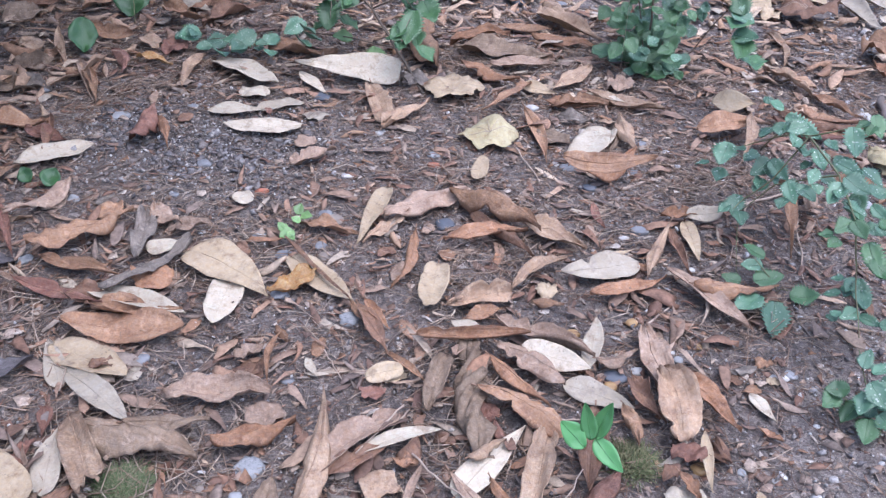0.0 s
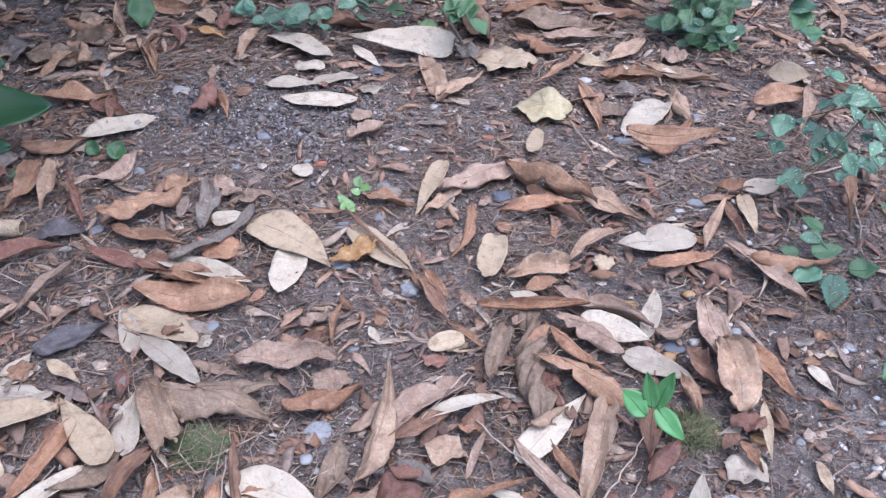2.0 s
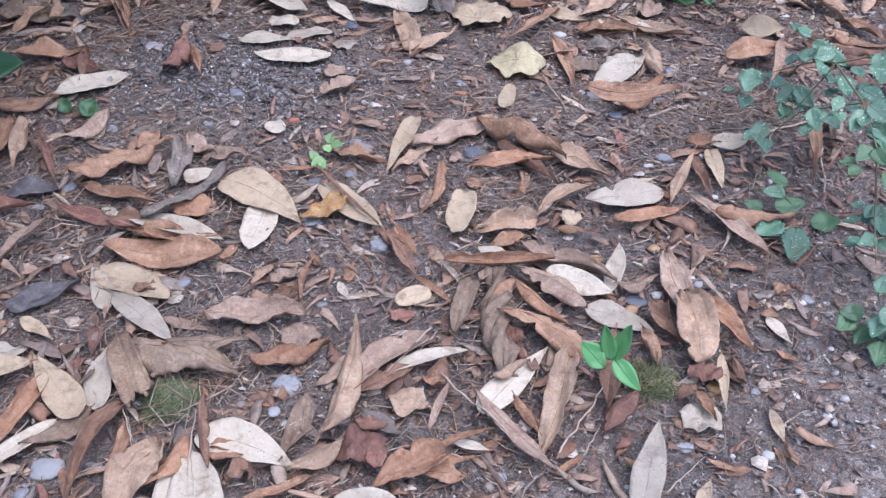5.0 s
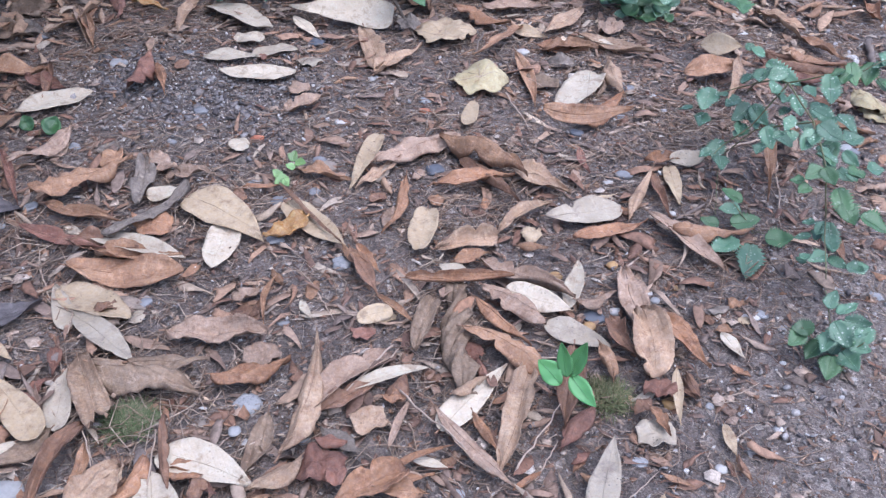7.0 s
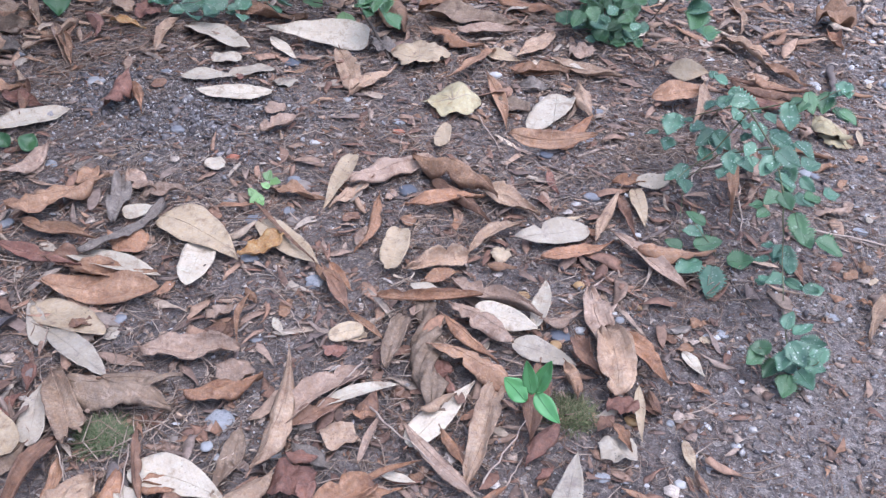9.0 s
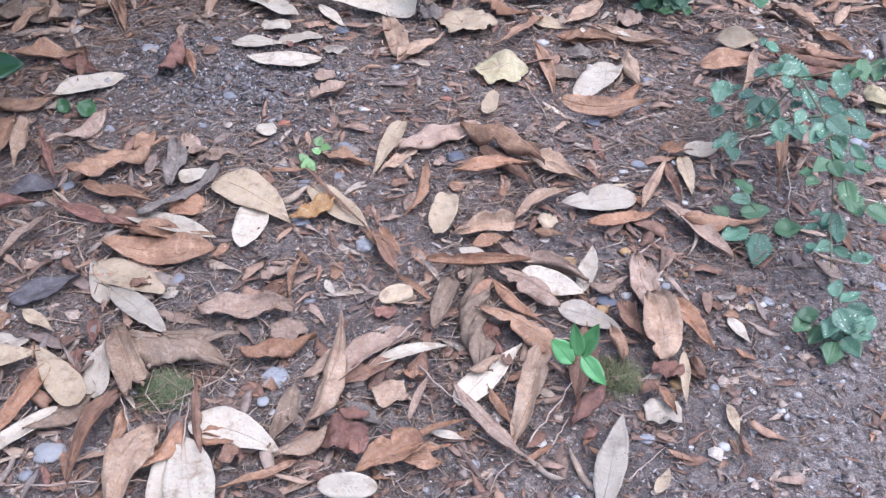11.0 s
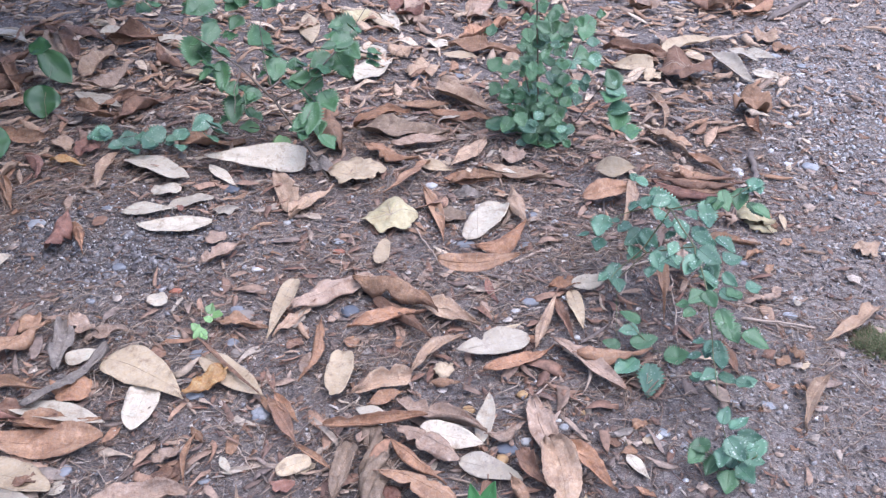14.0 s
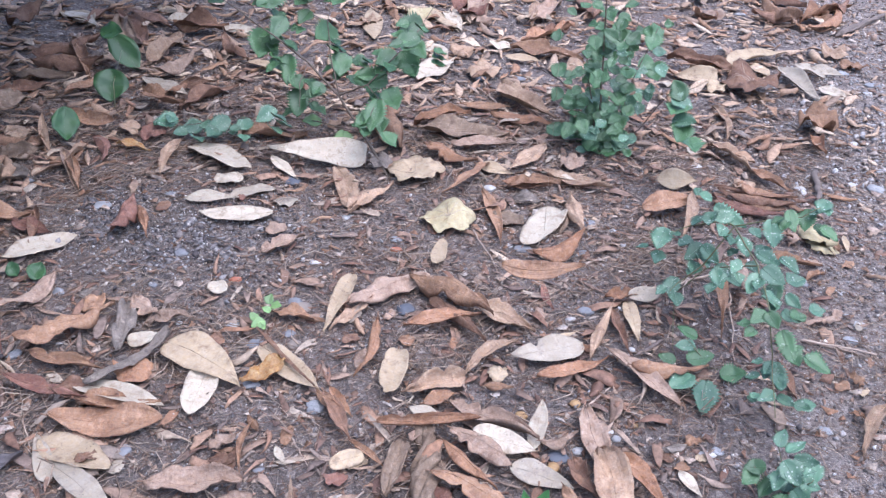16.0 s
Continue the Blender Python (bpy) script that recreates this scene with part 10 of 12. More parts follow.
green_leaf(here, "shrub", 0.4274, 1.274, 0.1197, -3.347, 0.0397, 0.02923, 33.66, 21.82, 988, "ovate", 7, 0.25)
green_leaf(here, "shrub", 0.4831, 1.174, 0.1494, -67.74, 0.03003, 0.02675, 14.26, 54.66, 989, "ovate", 7, 0.25)
green_leaf(here, "shrub", 0.5323, 1.137, 0.1801, 18.65, 0.0404, 0.03638, 24.8, 4.805, 990, "ovate", 7, 0.25)
green_leaf(here, "shrub", 0.4655, 1.081, 0.2055, -160.2, 0.03645, 0.02976, -34.75, 46.96, 991, "ovate", 7, 0.25)
green_leaf(here, "shrub", 0.4589, 1.115, 0.1833, 79.46, 0.02495, 0.02106, 12.88, -16.35, 992, "ovate", 7, 0.25)
green_leaf(here, "shrub", 0.4968, 1.076, 0.2493, -87.91, 0.03072, 0.02561, -15.71, 40.73, 993, "ovate", 7, 0.25)
green_leaf(here, "shrub", 0.5806, 1.132, 0.2512, 82.91, 0.02733, 0.02178, 8.105, -39.52, 994, "ovate", 7, 0.25)
green_leaf(here, "shrub", 0.5342, 1.074, 0.1885, -73.25, 0.028, 0.02577, 6.547, 43.55, 995, "ovate", 7, 0.25)
green_leaf(here, "shrub", 0.5463, 1.022, 0.2636, -28.72, 0.03053, 0.02599, 11.33, -1.954, 996, "ovate", 7, 0.25)
green_leaf(here, "shrub", 0.4827, 1.173, 0.2541, -156.9, 0.03895, 0.034, -43.88, 22.8, 997, "ovate", 7, 0.25)
green_leaf(here, "shrub", 0.456, 1.127, 0.3057, -121.6, 0.02663, 0.0207, 3.513, 34.29, 998, "ovate", 7, 0.25)
green_leaf(here, "shrub", 0.5328, 1.11, 0.3116, 146.3, 0.03536, 0.02929, -18.86, -6.53, 999, "ovate", 7, 0.25)
green_leaf(here, "shrub", 0.5341, 1.064, 0.3175, -176.8, 0.0387, 0.03434, -39.69, 2.149, 1000, "ovate", 7, 0.25)
green_leaf(here, "shrub", 0.4691, 1.258, 0.2708, -148.4, 0.0372, 0.03287, -18.61, 14.92, 1001, "ovate", 7, 0.25)
green_leaf(here, "shrub", 0.5043, 1.041, 0.2766, -35.94, 0.03346, 0.02708, 2.799, 33.3, 1002, "ovate", 7, 0.25)
green_leaf(here, "shrub", 0.4469, 1.356, 0.325, -81.98, 0.02497, 0.02282, 15.78, 33.79, 1003, "ovate", 7, 0.25)
green_leaf(here, "shrub", 0.4914, 1.217, 0.319, -130.4, 0.02605, 0.02425, -30.69, 51.96, 1004, "ovate", 7, 0.25)
green_leaf(here, "shrub", 0.4098, 1.209, 0.3612, 169.3, 0.03692, 0.03035, -37.22, -32.46, 1005, "ovate", 7, 0.25)
green_leaf(here, "shrub", 0.4419, 0.9758, 0.3828, -46.16, 0.02854, 0.02676, 7.018, 14.24, 1006, "ovate", 7, 0.25)
green_leaf(here, "shrub", 0.4672, 0.963, 0.3978, -127.3, 0.03313, 0.02816, -22.16, 11.68, 1007, "ovate", 7, 0.25)
green_leaf(here, "shrub", 0.4314, 1.117, 0.3907, -124.3, 0.02565, 0.01842, -42.46, 3.811, 1008, "ovate", 7, 0.25)
green_leaf(here, "shrub", 0.4537, 1.111, 0.3819, -142.3, 0.03092, 0.02914, -32.04, 17.55, 1009, "ovate", 7, 0.25)
green_leaf(here, "shrub", 0.4545, 1.227, 0.3967, -178.9, 0.04658, 0.03942, -21.68, -21.24, 1010, "ovate", 7, 0.25)
green_leaf(here, "shrub", 0.4736, 1.176, 0.4084, -131.8, 0.03225, 0.02637, -25.55, 32.34, 1011, "ovate", 7, 0.25)
green_leaf(here, "shrub", 0.5209, 1.073, 0.02292, 16.5, 0.02596, 0.01853, 35.59, -1.947, 1013, "ovate", 7, 0.25)
green_leaf(here, "shrub", 0.5244, 1.013, 0.04337, -108.5, 0.02149, 0.01886, -20.4, 53.3, 1014, "ovate", 7, 0.25)
green_leaf(here, "shrub", 0.5372, 1.057, 0.057, -118.5, 0.03626, 0.03141, -27.8, 27.09, 1015, "ovate", 7, 0.25)
green_leaf(here, "shrub", 0.553, 1.195, 0.05748, 131.2, 0.04117, 0.03405, -21.54, -34.99, 1016, "ovate", 7, 0.25)
green_leaf(here, "shrub", 0.5489, 1.043, 0.06405, 6.234, 0.03304, 0.02611, 42.37, 12.97, 1017, "ovate", 7, 0.25)
green_leaf(here, "shrub", 0.505, 1.19, 0.06547, -110.6, 0.03622, 0.03153, 6.503, 36.71, 1018, "ovate", 7, 0.25)
green_leaf(here, "shrub", 0.5258, 1.184, 0.0673, -26.99, 0.02434, 0.01984, 35.87, 24.09, 1019, "ovate", 7, 0.25)
green_leaf(here, "shrub", 0.4505, 1.063, 0.09599, 74.73, 0.0247, 0.01846, 6.136, -25.97, 1020, "ovate", 7, 0.25)
green_leaf(here, "shrub", 0.4728, 1.258, 0.07918, 159, 0.02694, 0.02243, -36.24, -2.883, 1021, "ovate", 7, 0.25)
green_leaf(here, "shrub", 0.4219, 1.089, 0.09792, -7.133, 0.03945, 0.03389, 29.2, -12.52, 1022, "ovate", 7, 0.25)
green_leaf(here, "shrub", 0.4179, 1.09, 0.1328, -76.48, 0.03226, 0.02959, 17.15, 26.65, 1023, "ovate", 7, 0.25)
green_leaf(here, "shrub", 0.5533, 1.29, 0.08366, 167.1, 0.04403, 0.03592, -13.83, -5.246, 1024, "ovate", 7, 0.25)
green_leaf(here, "shrub", 0.4618, 1.163, 0.1273, -126.1, 0.0308, 0.02341, -25.62, 34.29, 1025, "ovate", 7, 0.25)
green_leaf(here, "shrub", 0.4444, 1.295, 0.1002, -64.6, 0.03212, 0.02558, 43.09, 41.67, 1026, "ovate", 7, 0.25)
green_leaf(here, "shrub", 0.431, 1.187, 0.1548, 125.4, 0.0414, 0.03311, -2.586, -22.74, 1027, "ovate", 7, 0.25)
green_leaf(here, "shrub", 0.5062, 1.283, 0.136, 174.5, 0.03953, 0.03245, -60.98, -26.09, 1028, "ovate", 7, 0.25)
green_leaf(here, "shrub", 0.4293, 1.101, 0.1652, 113.2, 0.02251, 0.01808, -7.637, -43.15, 1029, "ovate", 7, 0.25)
green_leaf(here, "shrub", 0.4633, 1.159, 0.1709, -142, 0.03485, 0.02834, -9.873, 43.59, 1030, "ovate", 7, 0.25)
green_leaf(here, "shrub", 0.4894, 1.107, 0.1942, 28.63, 0.02905, 0.02712, 36.91, -30.48, 1031, "ovate", 7, 0.25)
green_leaf(here, "shrub", 0.4988, 1.145, 0.2076, -155.6, 0.03075, 0.02786, -18.51, 18.61, 1032, "ovate", 7, 0.25)
green_leaf(here, "shrub", 0.5046, 1.197, 0.2027, -12.8, 0.02856, 0.02457, 47.29, 14.99, 1033, "ovate", 7, 0.25)
green_leaf(here, "shrub", 0.5275, 1.212, 0.2156, 156, 0.02685, 0.02494, -54.07, -13.67, 1034, "ovate", 7, 0.25)
green_leaf(here, "shrub", 0.4736, 1.171, 0.2048, 30.4, 0.02851, 0.02634, 27.74, -12.24, 1035, "ovate", 7, 0.25)
green_leaf(here, "shrub", 0.4526, 1.144, 0.2346, -159.9, 0.02982, 0.02666, -27.5, -2.808, 1036, "ovate", 7, 0.25)
green_leaf(here, "dusty", 0.5767, 1.104, 0.01567, 115.6, 0.02475, 0.01775, -13.98, -34.46, 1038, "ovate", 7, 0.25)
green_leaf(here, "dusty", 0.494, 1.146, 0.04987, -164.3, 0.03658, 0.02703, -32.51, 26.02, 1039, "ovate", 7, 0.25)
green_leaf(here, "dusty", 0.5117, 1.014, 0.07289, 79.28, 0.02539, 0.01899, 5.572, -32.44, 1040, "ovate", 7, 0.25)
green_leaf(here, "dusty", 0.5578, 0.9554, 0.08514, -59.56, 0.02645, 0.02115, 11.82, 37.82, 1041, "ovate", 7, 0.25)
green_leaf(here, "dusty", 0.5209, 1.117, 0.06472, 58.19, 0.03423, 0.03179, 27.36, -34.81, 1042, "ovate", 7, 0.25)
green_leaf(here, "dusty", 0.5034, 0.9311, 0.1204, -49.97, 0.02908, 0.02751, 24.33, 24.46, 1043, "ovate", 7, 0.25)
green_leaf(here, "dusty", 0.5056, 1.114, 0.09564, 166, 0.02891, 0.02171, -41.57, -8.939, 1044, "ovate", 7, 0.25)
green_leaf(here, "dusty", 0.5681, 1.296, 0.07587, 46.58, 0.03832, 0.03225, 37.16, -43.49, 1045, "ovate", 7, 0.25)
green_leaf(here, "dusty", 0.6, 1.256, 0.1076, 173, 0.02755, 0.02478, -37.59, -15.06, 1046, "ovate", 7, 0.25)
green_leaf(here, "dusty", 0.5476, 1.287, 0.1129, 164.1, 0.03946, 0.03577, -27.34, -10.23, 1047, "ovate", 7, 0.25)
green_leaf(here, "dusty", 0.4901, 1.197, 0.1291, 53.56, 0.02964, 0.02285, 21.91, -27.94, 1048, "ovate", 7, 0.25)
green_leaf(here, "dusty", 0.6202, 1.12, 0.1447, 2.215, 0.03214, 0.02374, 38.92, 7.159, 1049, "ovate", 7, 0.25)
green_leaf(here, "dusty", 0.5284, 1.116, 0.1753, -153.9, 0.04304, 0.03281, -36.57, -2.074, 1050, "ovate", 7, 0.25)
green_leaf(here, "dusty", 0.5663, 1.198, 0.1591, -36.43, 0.04371, 0.03671, 5.874, 30.73, 1051, "ovate", 7, 0.25)
green_leaf(here, "dusty", 0.557, 1.165, 0.2159, 103.3, 0.03086, 0.02502, -19.78, -20.8, 1052, "ovate", 7, 0.25)
green_leaf(here, "dusty", 0.6052, 1.008, 0.2393, 112.2, 0.02593, 0.01846, -4.637, -41.3, 1053, "ovate", 7, 0.25)
green_leaf(here, "dusty", 0.5478, 1.182, 0.2074, -145.3, 0.02474, 0.02208, -37.47, 31.43, 1054, "ovate", 7, 0.25)
green_leaf(here, "dusty", 0.6297, 1.01, 0.2569, -163.9, 0.03574, 0.03125, -43.46, 17.18, 1055, "ovate", 7, 0.25)
green_leaf(here, "dusty", 0.634, 1.216, 0.2098, 10.3, 0.03508, 0.03327, 35.99, -4.433, 1056, "ovate", 7, 0.25)
green_leaf(here, "dusty", 0.5321, 1.03, 0.2731, -136.5, 0.0274, 0.02308, -11.41, 31.3, 1057, "ovate", 7, 0.25)
green_leaf(here, "dusty", 0.5278, 1.097, 0.257, 77.06, 0.0286, 0.027, -10.1, -37.29, 1058, "ovate", 7, 0.25)
green_leaf(here, "dusty", 0.572, 1.137, 0.2701, 26.1, 0.03211, 0.02702, 16.42, -33.99, 1059, "ovate", 7, 0.25)
stem(here, [(0.5069, 1.09, 0), (0.5051, 1.109, 0.02), (0.5032, 1.128, 0.04), (0.5013, 1.148, 0.06), (0.4994, 1.168, 0.08)], .0016, M_STEM)
green_leaf(here, "shrub", 0.5166, 1.045, 0.001515, 6.134, 0.04615, 0.04381, 27.33, 5.721, 1061, "ovate", 7, 0.25)
green_leaf(here, "shrub", 0.4119, 1.119, 0.04712, 159, 0.04282, 0.03838, -39.08, -3.664, 1062, "ovate", 7, 0.25)
green_leaf(here, "shrub", 0.5912, 1, 0.02474, 32.94, 0.02837, 0.02123, 26.73, -35.77, 1063, "ovate", 7, 0.25)
green_leaf(here, "shrub", 0.4845, 1.317, 0.009682, -62.95, 0.03257, 0.02439, 8.789, 21.2, 1064, "ovate", 7, 0.25)
green_leaf(here, "shrub", 0.4901, 1.091, 0.005034, 31.73, 0.0331, 0.02413, 30.93, -34.79, 1065, "ovate", 7, 0.25)
green_leaf(here, "shrub", 0.4893, 1.186, 0.02521, 107.5, 0.03918, 0.02775, -17.93, -58.82, 1066, "ovate", 7, 0.25)
green_leaf(here, "shrub", 0.5348, 1.143, 0.0414, -178.4, 0.03559, 0.02886, -30.19, 7.113, 1067, "ovate", 7, 0.25)
green_leaf(here, "shrub", 0.4998, 1.135, 0.03799, 54.86, 0.04873, 0.03724, 15.04, -25.78, 1068, "ovate", 7, 0.25)
green_leaf(here, "shrub", 0.4189, 1.03, 0.05045, 46.23, 0.05315, 0.04951, 8.829, -20.6, 1069, "ovate", 7, 0.25)
green_leaf(here, "shrub", 0.5049, 1.281, 0.05474, -121.5, 0.03138, 0.02432, -33.83, 31.98, 1070, "ovate", 7, 0.25)
green_leaf(here, "shrub", 0.5605, 1.081, 0.06772, 157.7, 0.03215, 0.02808, -38.87, -21.64, 1071, "ovate", 7, 0.25)
green_leaf(here, "shrub", 0.5478, 1.123, 0.05155, 8.412, 0.04577, 0.04231, 44.12, 32.29, 1072, "ovate", 7, 0.25)
stem(here, [(0.5153, 1.092, -1.11e-16), (0.5056, 1.098, 0.015), (0.4959, 1.103, 0.03), (0.4861, 1.108, 0.045), (0.4764, 1.113, 0.06)], .0014, M_STEM)
green_leaf(here, "dusty", 0.574, 1.064, -0.003117, 12.74, 0.04088, 0.02893, 47.88, -2.69, 1074, "ovate", 7, 0.25)
green_leaf(here, "dusty", 0.532, 1.129, 0.01544, 97.5, 0.04412, 0.03272, -10.17, -27.93, 1075, "ovate", 7, 0.25)
green_leaf(here, "dusty", 0.4842, 1.019, 0.02461, 102.9, 0.02836, 0.02043, -1.827, -55.65, 1076, "ovate", 7, 0.25)
green_leaf(here, "dusty", 0.4285, 1.143, 0.02245, -173.8, 0.04986, 0.03526, -23.84, -8.664, 1077, "ovate", 7, 0.25)
green_leaf(here, "dusty", 0.5328, 1.118, 0.04504, 51.02, 0.04512, 0.03423, 17.67, -40.36, 1078, "ovate", 7, 0.25)
green_leaf(here, "dusty", 0.4745, 1.031, 0.07307, -148.8, 0.05023, 0.04277, -17.93, 27.32, 1079, "ovate", 7, 0.25)
green_leaf(here, "dusty", 0.5342, 1.104, 0.02876, 30.91, 0.02953, 0.02394, 38.3, -46.72, 1080, "ovate", 7, 0.25)
green_leaf(here, "dusty", 0.4267, 1.096, 0.03348, -102.7, 0.02762, 0.02289, -13.19, 38.33, 1081, "ovate", 7, 0.25)
green_leaf(here, "dusty", 0.4697, 1.232, 0.05326, -174, 0.04792, 0.03475, -38.44, 0.2651, 1082, "ovate", 7, 0.25)
green_leaf(here, "dusty", 0.4987, 1.207, 0.01724, -22.86, 0.0355, 0.02713, 39.89, 9.165, 1083, "ovate", 7, 0.25)
stem(here, [(0.5238, 1.095, 0), (0.6049, 1.114, 0.05), (0.6568, 1.016, 0.18), (0.6748, 0.9369, 0.23)], 0.0016, M_STEM)
green_leaf(here, "shrub", 0.6852, 0.8988, 0.2131, 11.14, 0.05558, 0.04335, 41.23, -21.7, 1085, "ovate", 7, 0.25)
green_leaf(here, "dusty", 0.6637, 0.9059, 0.218, -121.3, 0.05297, 0.04131, -19.44, 24.81, 1086, "ovate", 7, 0.25)
green_leaf(here, "shrub", 0.6844, 0.9068, 0.2023, 163.3, 0.06689, 0.05218, -2.374, -3.257, 1087, "ovate", 7, 0.25)
green_leaf(here, "dusty", 0.6712, 0.8794, 0.177, -115.3, 0.05627, 0.04389, 7.105, 32.3, 1088, "ovate", 7, 0.25)
green_leaf(here, "shrub", 0.6964, 0.8706, 0.1727, 170.7, 0.06364, 0.04964, -22.8, -7.057, 1089, "ovate", 7, 0.25)
green_leaf(here, "shrub", 0.7142, 0.8853, 0.1349, -170.1, 0.06733, 0.05252, -5.762, -3.421, 1090, "ovate", 7, 0.25)

here = plant("trailing bramble-like plant with dusty toothed green leaves", 0.7535, 0.7226, "plant")
stem(here, [(0.7535, 0.7226, 0), (0.7556, 0.5417, 0.12), (0.7665, 0.3453, 0.2), (0.7929, 0.2183, 0.2), (0.8041, 0.09103, 0.19), (0.8174, 0.06502, 0.12), (0.8219, -0.001052, 0.08)], 0.0018, M_STEM_GREEN)
stem(here, [(0.7665, 0.3453, 0.2), (0.8134, 0.32, 0.23), (0.8557, 0.2824, 0.26), (0.8785, 0.2822, 0.28)], 0.0014, M_STEM_GREEN)
stem(here, [(0.7665, 0.3453, 0.2), (0.7279, 0.3396, 0.12), (0.6906, 0.3393, 0.08), (0.6774, 0.3218, 0.07)], 0.0014, M_STEM_GREEN)
stem(here, [(0.7929, 0.2183, 0.2), (0.7368, 0.3662, 0.1), (0.6917, 0.3658, 0.04), (0.6903, 0.231, 0.01)], 0.0012, M_STEM_GREEN)
stem(here, [(0.7611, 0.3841, 0.19), (0.7107, 0.5216, 0.1), (0.6557, 0.5082, 0.075)], 0.0013, M_STEM_GREEN)
green_leaf(here, "dusty", 0.6631, 0.4543, 0.1252, 162.1, 0.04792, 0.03847, -33.59, -1.113, 3299, "ovate", 9, 0.2)
green_leaf(here, "dusty", 0.6577, 0.4468, 0.07975, 169.9, 0.03364, 0.02691, -20.15, -0.6676, 3799, "ovate", 7, 0.3)
green_leaf(here, "dusty", 0.6365, 0.4454, 0.08769, 77.69, 0.02536, 0.02029, -20.15, -0.6676, 4299, "ovate", 7, 0.3)
green_leaf(here, "dusty", 0.6859, 0.3796, 0.06724, 171.5, 0.04369, 0.03071, -30.45, 1.653, 3300, "ovate", 9, 0.2)
green_leaf(here, "dusty", 0.674, 0.3436, 0.06542, 131.5, 0.02676, 0.02141, -18.27, 0.9917, 3800, "ovate", 7, 0.3)
green_leaf(here, "dusty", 0.6878, 0.3415, 0.05734, 191.5, 0.03168, 0.02534, -18.27, 0.9917, 4300, "ovate", 7, 0.3)
green_leaf(here, "dusty", 0.731, 0.4143, 0.2125, 94.52, 0.03292, 0.0181, 33.42, -35.25, 3301, "ovate", 9, 0.2)
green_leaf(here, "dusty", 0.7071, 0.4079, 0.2195, 6.724, 0.01722, 0.01377, 20.05, -21.15, 3801, "ovate", 7, 0.3)
green_leaf(here, "dusty", 0.7083, 0.4233, 0.214, 18.92, 0.01797, 0.01437, 20.05, -21.15, 4301, "ovate", 7, 0.3)
green_leaf(here, "dusty", 0.7281, 0.4092, 0.1236, 152.1, 0.04617, 0.03203, -27.07, -33, 3302, "ovate", 9, 0.2)
green_leaf(here, "dusty", 0.7224, 0.3987, 0.1096, 216.5, 0.03732, 0.02985, -16.24, -19.8, 3802, "ovate", 7, 0.3)
green_leaf(here, "dusty", 0.7164, 0.3894, 0.09851, 180.9, 0.03423, 0.02739, -16.24, -19.8, 4302, "ovate", 7, 0.3)
green_leaf(here, "dusty", 0.7281, 0.4092, 0.1236, -150.4, 0.04852, 0.03035, -21.63, 24.44, 3303, "ovate", 9, 0.2)
green_leaf(here, "dusty", 0.7503, 0.3645, 0.1083, -133.8, 0.03487, 0.02789, -12.98, 14.66, 3803, "ovate", 7, 0.3)
green_leaf(here, "dusty", 0.72, 0.3782, 0.09421, -217.2, 0.02728, 0.02182, -12.98, 14.66, 4303, "ovate", 7, 0.3)
green_leaf(here, "dusty", 0.742, 0.2979, 0.1428, -173.6, 0.04318, 0.02515, -30.7, 25.51, 3304, "ovate", 9, 0.2)
green_leaf(here, "dusty", 0.7408, 0.2767, 0.1247, -204.8, 0.02716, 0.02173, -18.42, 15.31, 3804, "ovate", 7, 0.3)
green_leaf(here, "dusty", 0.7604, 0.2889, 0.1388, -136, 0.03273, 0.02618, -18.42, 15.31, 4304, "ovate", 7, 0.3)
green_leaf(here, "dusty", 0.7364, 0.4097, 0.2039, -140.5, 0.06893, 0.02954, -21.56, 43.61, 3305, "ovate", 9, 0.2)
green_leaf(here, "dusty", 0.7229, 0.4158, 0.1773, -219.5, 0.03718, 0.02974, -12.94, 26.16, 3805, "ovate", 7, 0.3)
green_leaf(here, "dusty", 0.7346, 0.3928, 0.1987, -198.5, 0.03989, 0.03191, -12.94, 26.16, 4305, "ovate", 7, 0.3)
green_leaf(here, "dusty", 0.77, 0.3946, 0.1964, 116.9, 0.04515, 0.02589, -3.175, -42.87, 3306, "ovate", 9, 0.2)
green_leaf(here, "dusty", 0.7562, 0.3574, 0.1769, 190.1, 0.03724, 0.02979, -1.905, -25.72, 3806, "ovate", 7, 0.3)
green_leaf(here, "dusty", 0.7528, 0.3621, 0.1876, 163.3, 0.03497, 0.02798, -1.905, -25.72, 4306, "ovate", 7, 0.3)
green_leaf(here, "dusty", 0.7823, 0.3456, 0.1787, -169.1, 0.03933, 0.02526, -27.35, 14.01, 3307, "ovate", 9, 0.2)
green_leaf(here, "dusty", 0.7949, 0.3192, 0.148, -143.7, 0.02891, 0.02313, -16.41, 8.405, 3807, "ovate", 7, 0.3)
green_leaf(here, "dusty", 0.7759, 0.3442, 0.1575, -218.3, 0.02341, 0.01873, -16.41, 8.405, 4307, "ovate", 7, 0.3)
green_leaf(here, "dusty", 0.8158, 0.3083, 0.2378, -175.1, 0.05019, 0.03291, -38.62, 3.309, 3308, "ovate", 9, 0.2)
green_leaf(here, "dusty", 0.812, 0.3013, 0.1927, -197.5, 0.0324, 0.02592, -23.17, 1.986, 3808, "ovate", 7, 0.3)
green_leaf(here, "dusty", 0.8352, 0.2759, 0.1871, -119.9, 0.0397, 0.03176, -23.17, 1.986, 4308, "ovate", 7, 0.3)
green_leaf(here, "shrub", 0.8342, 0.2841, 0.2695, -167.2, 0.04039, 0.02323, -31.23, 5.281, 3309, "ovate", 9, 0.2)
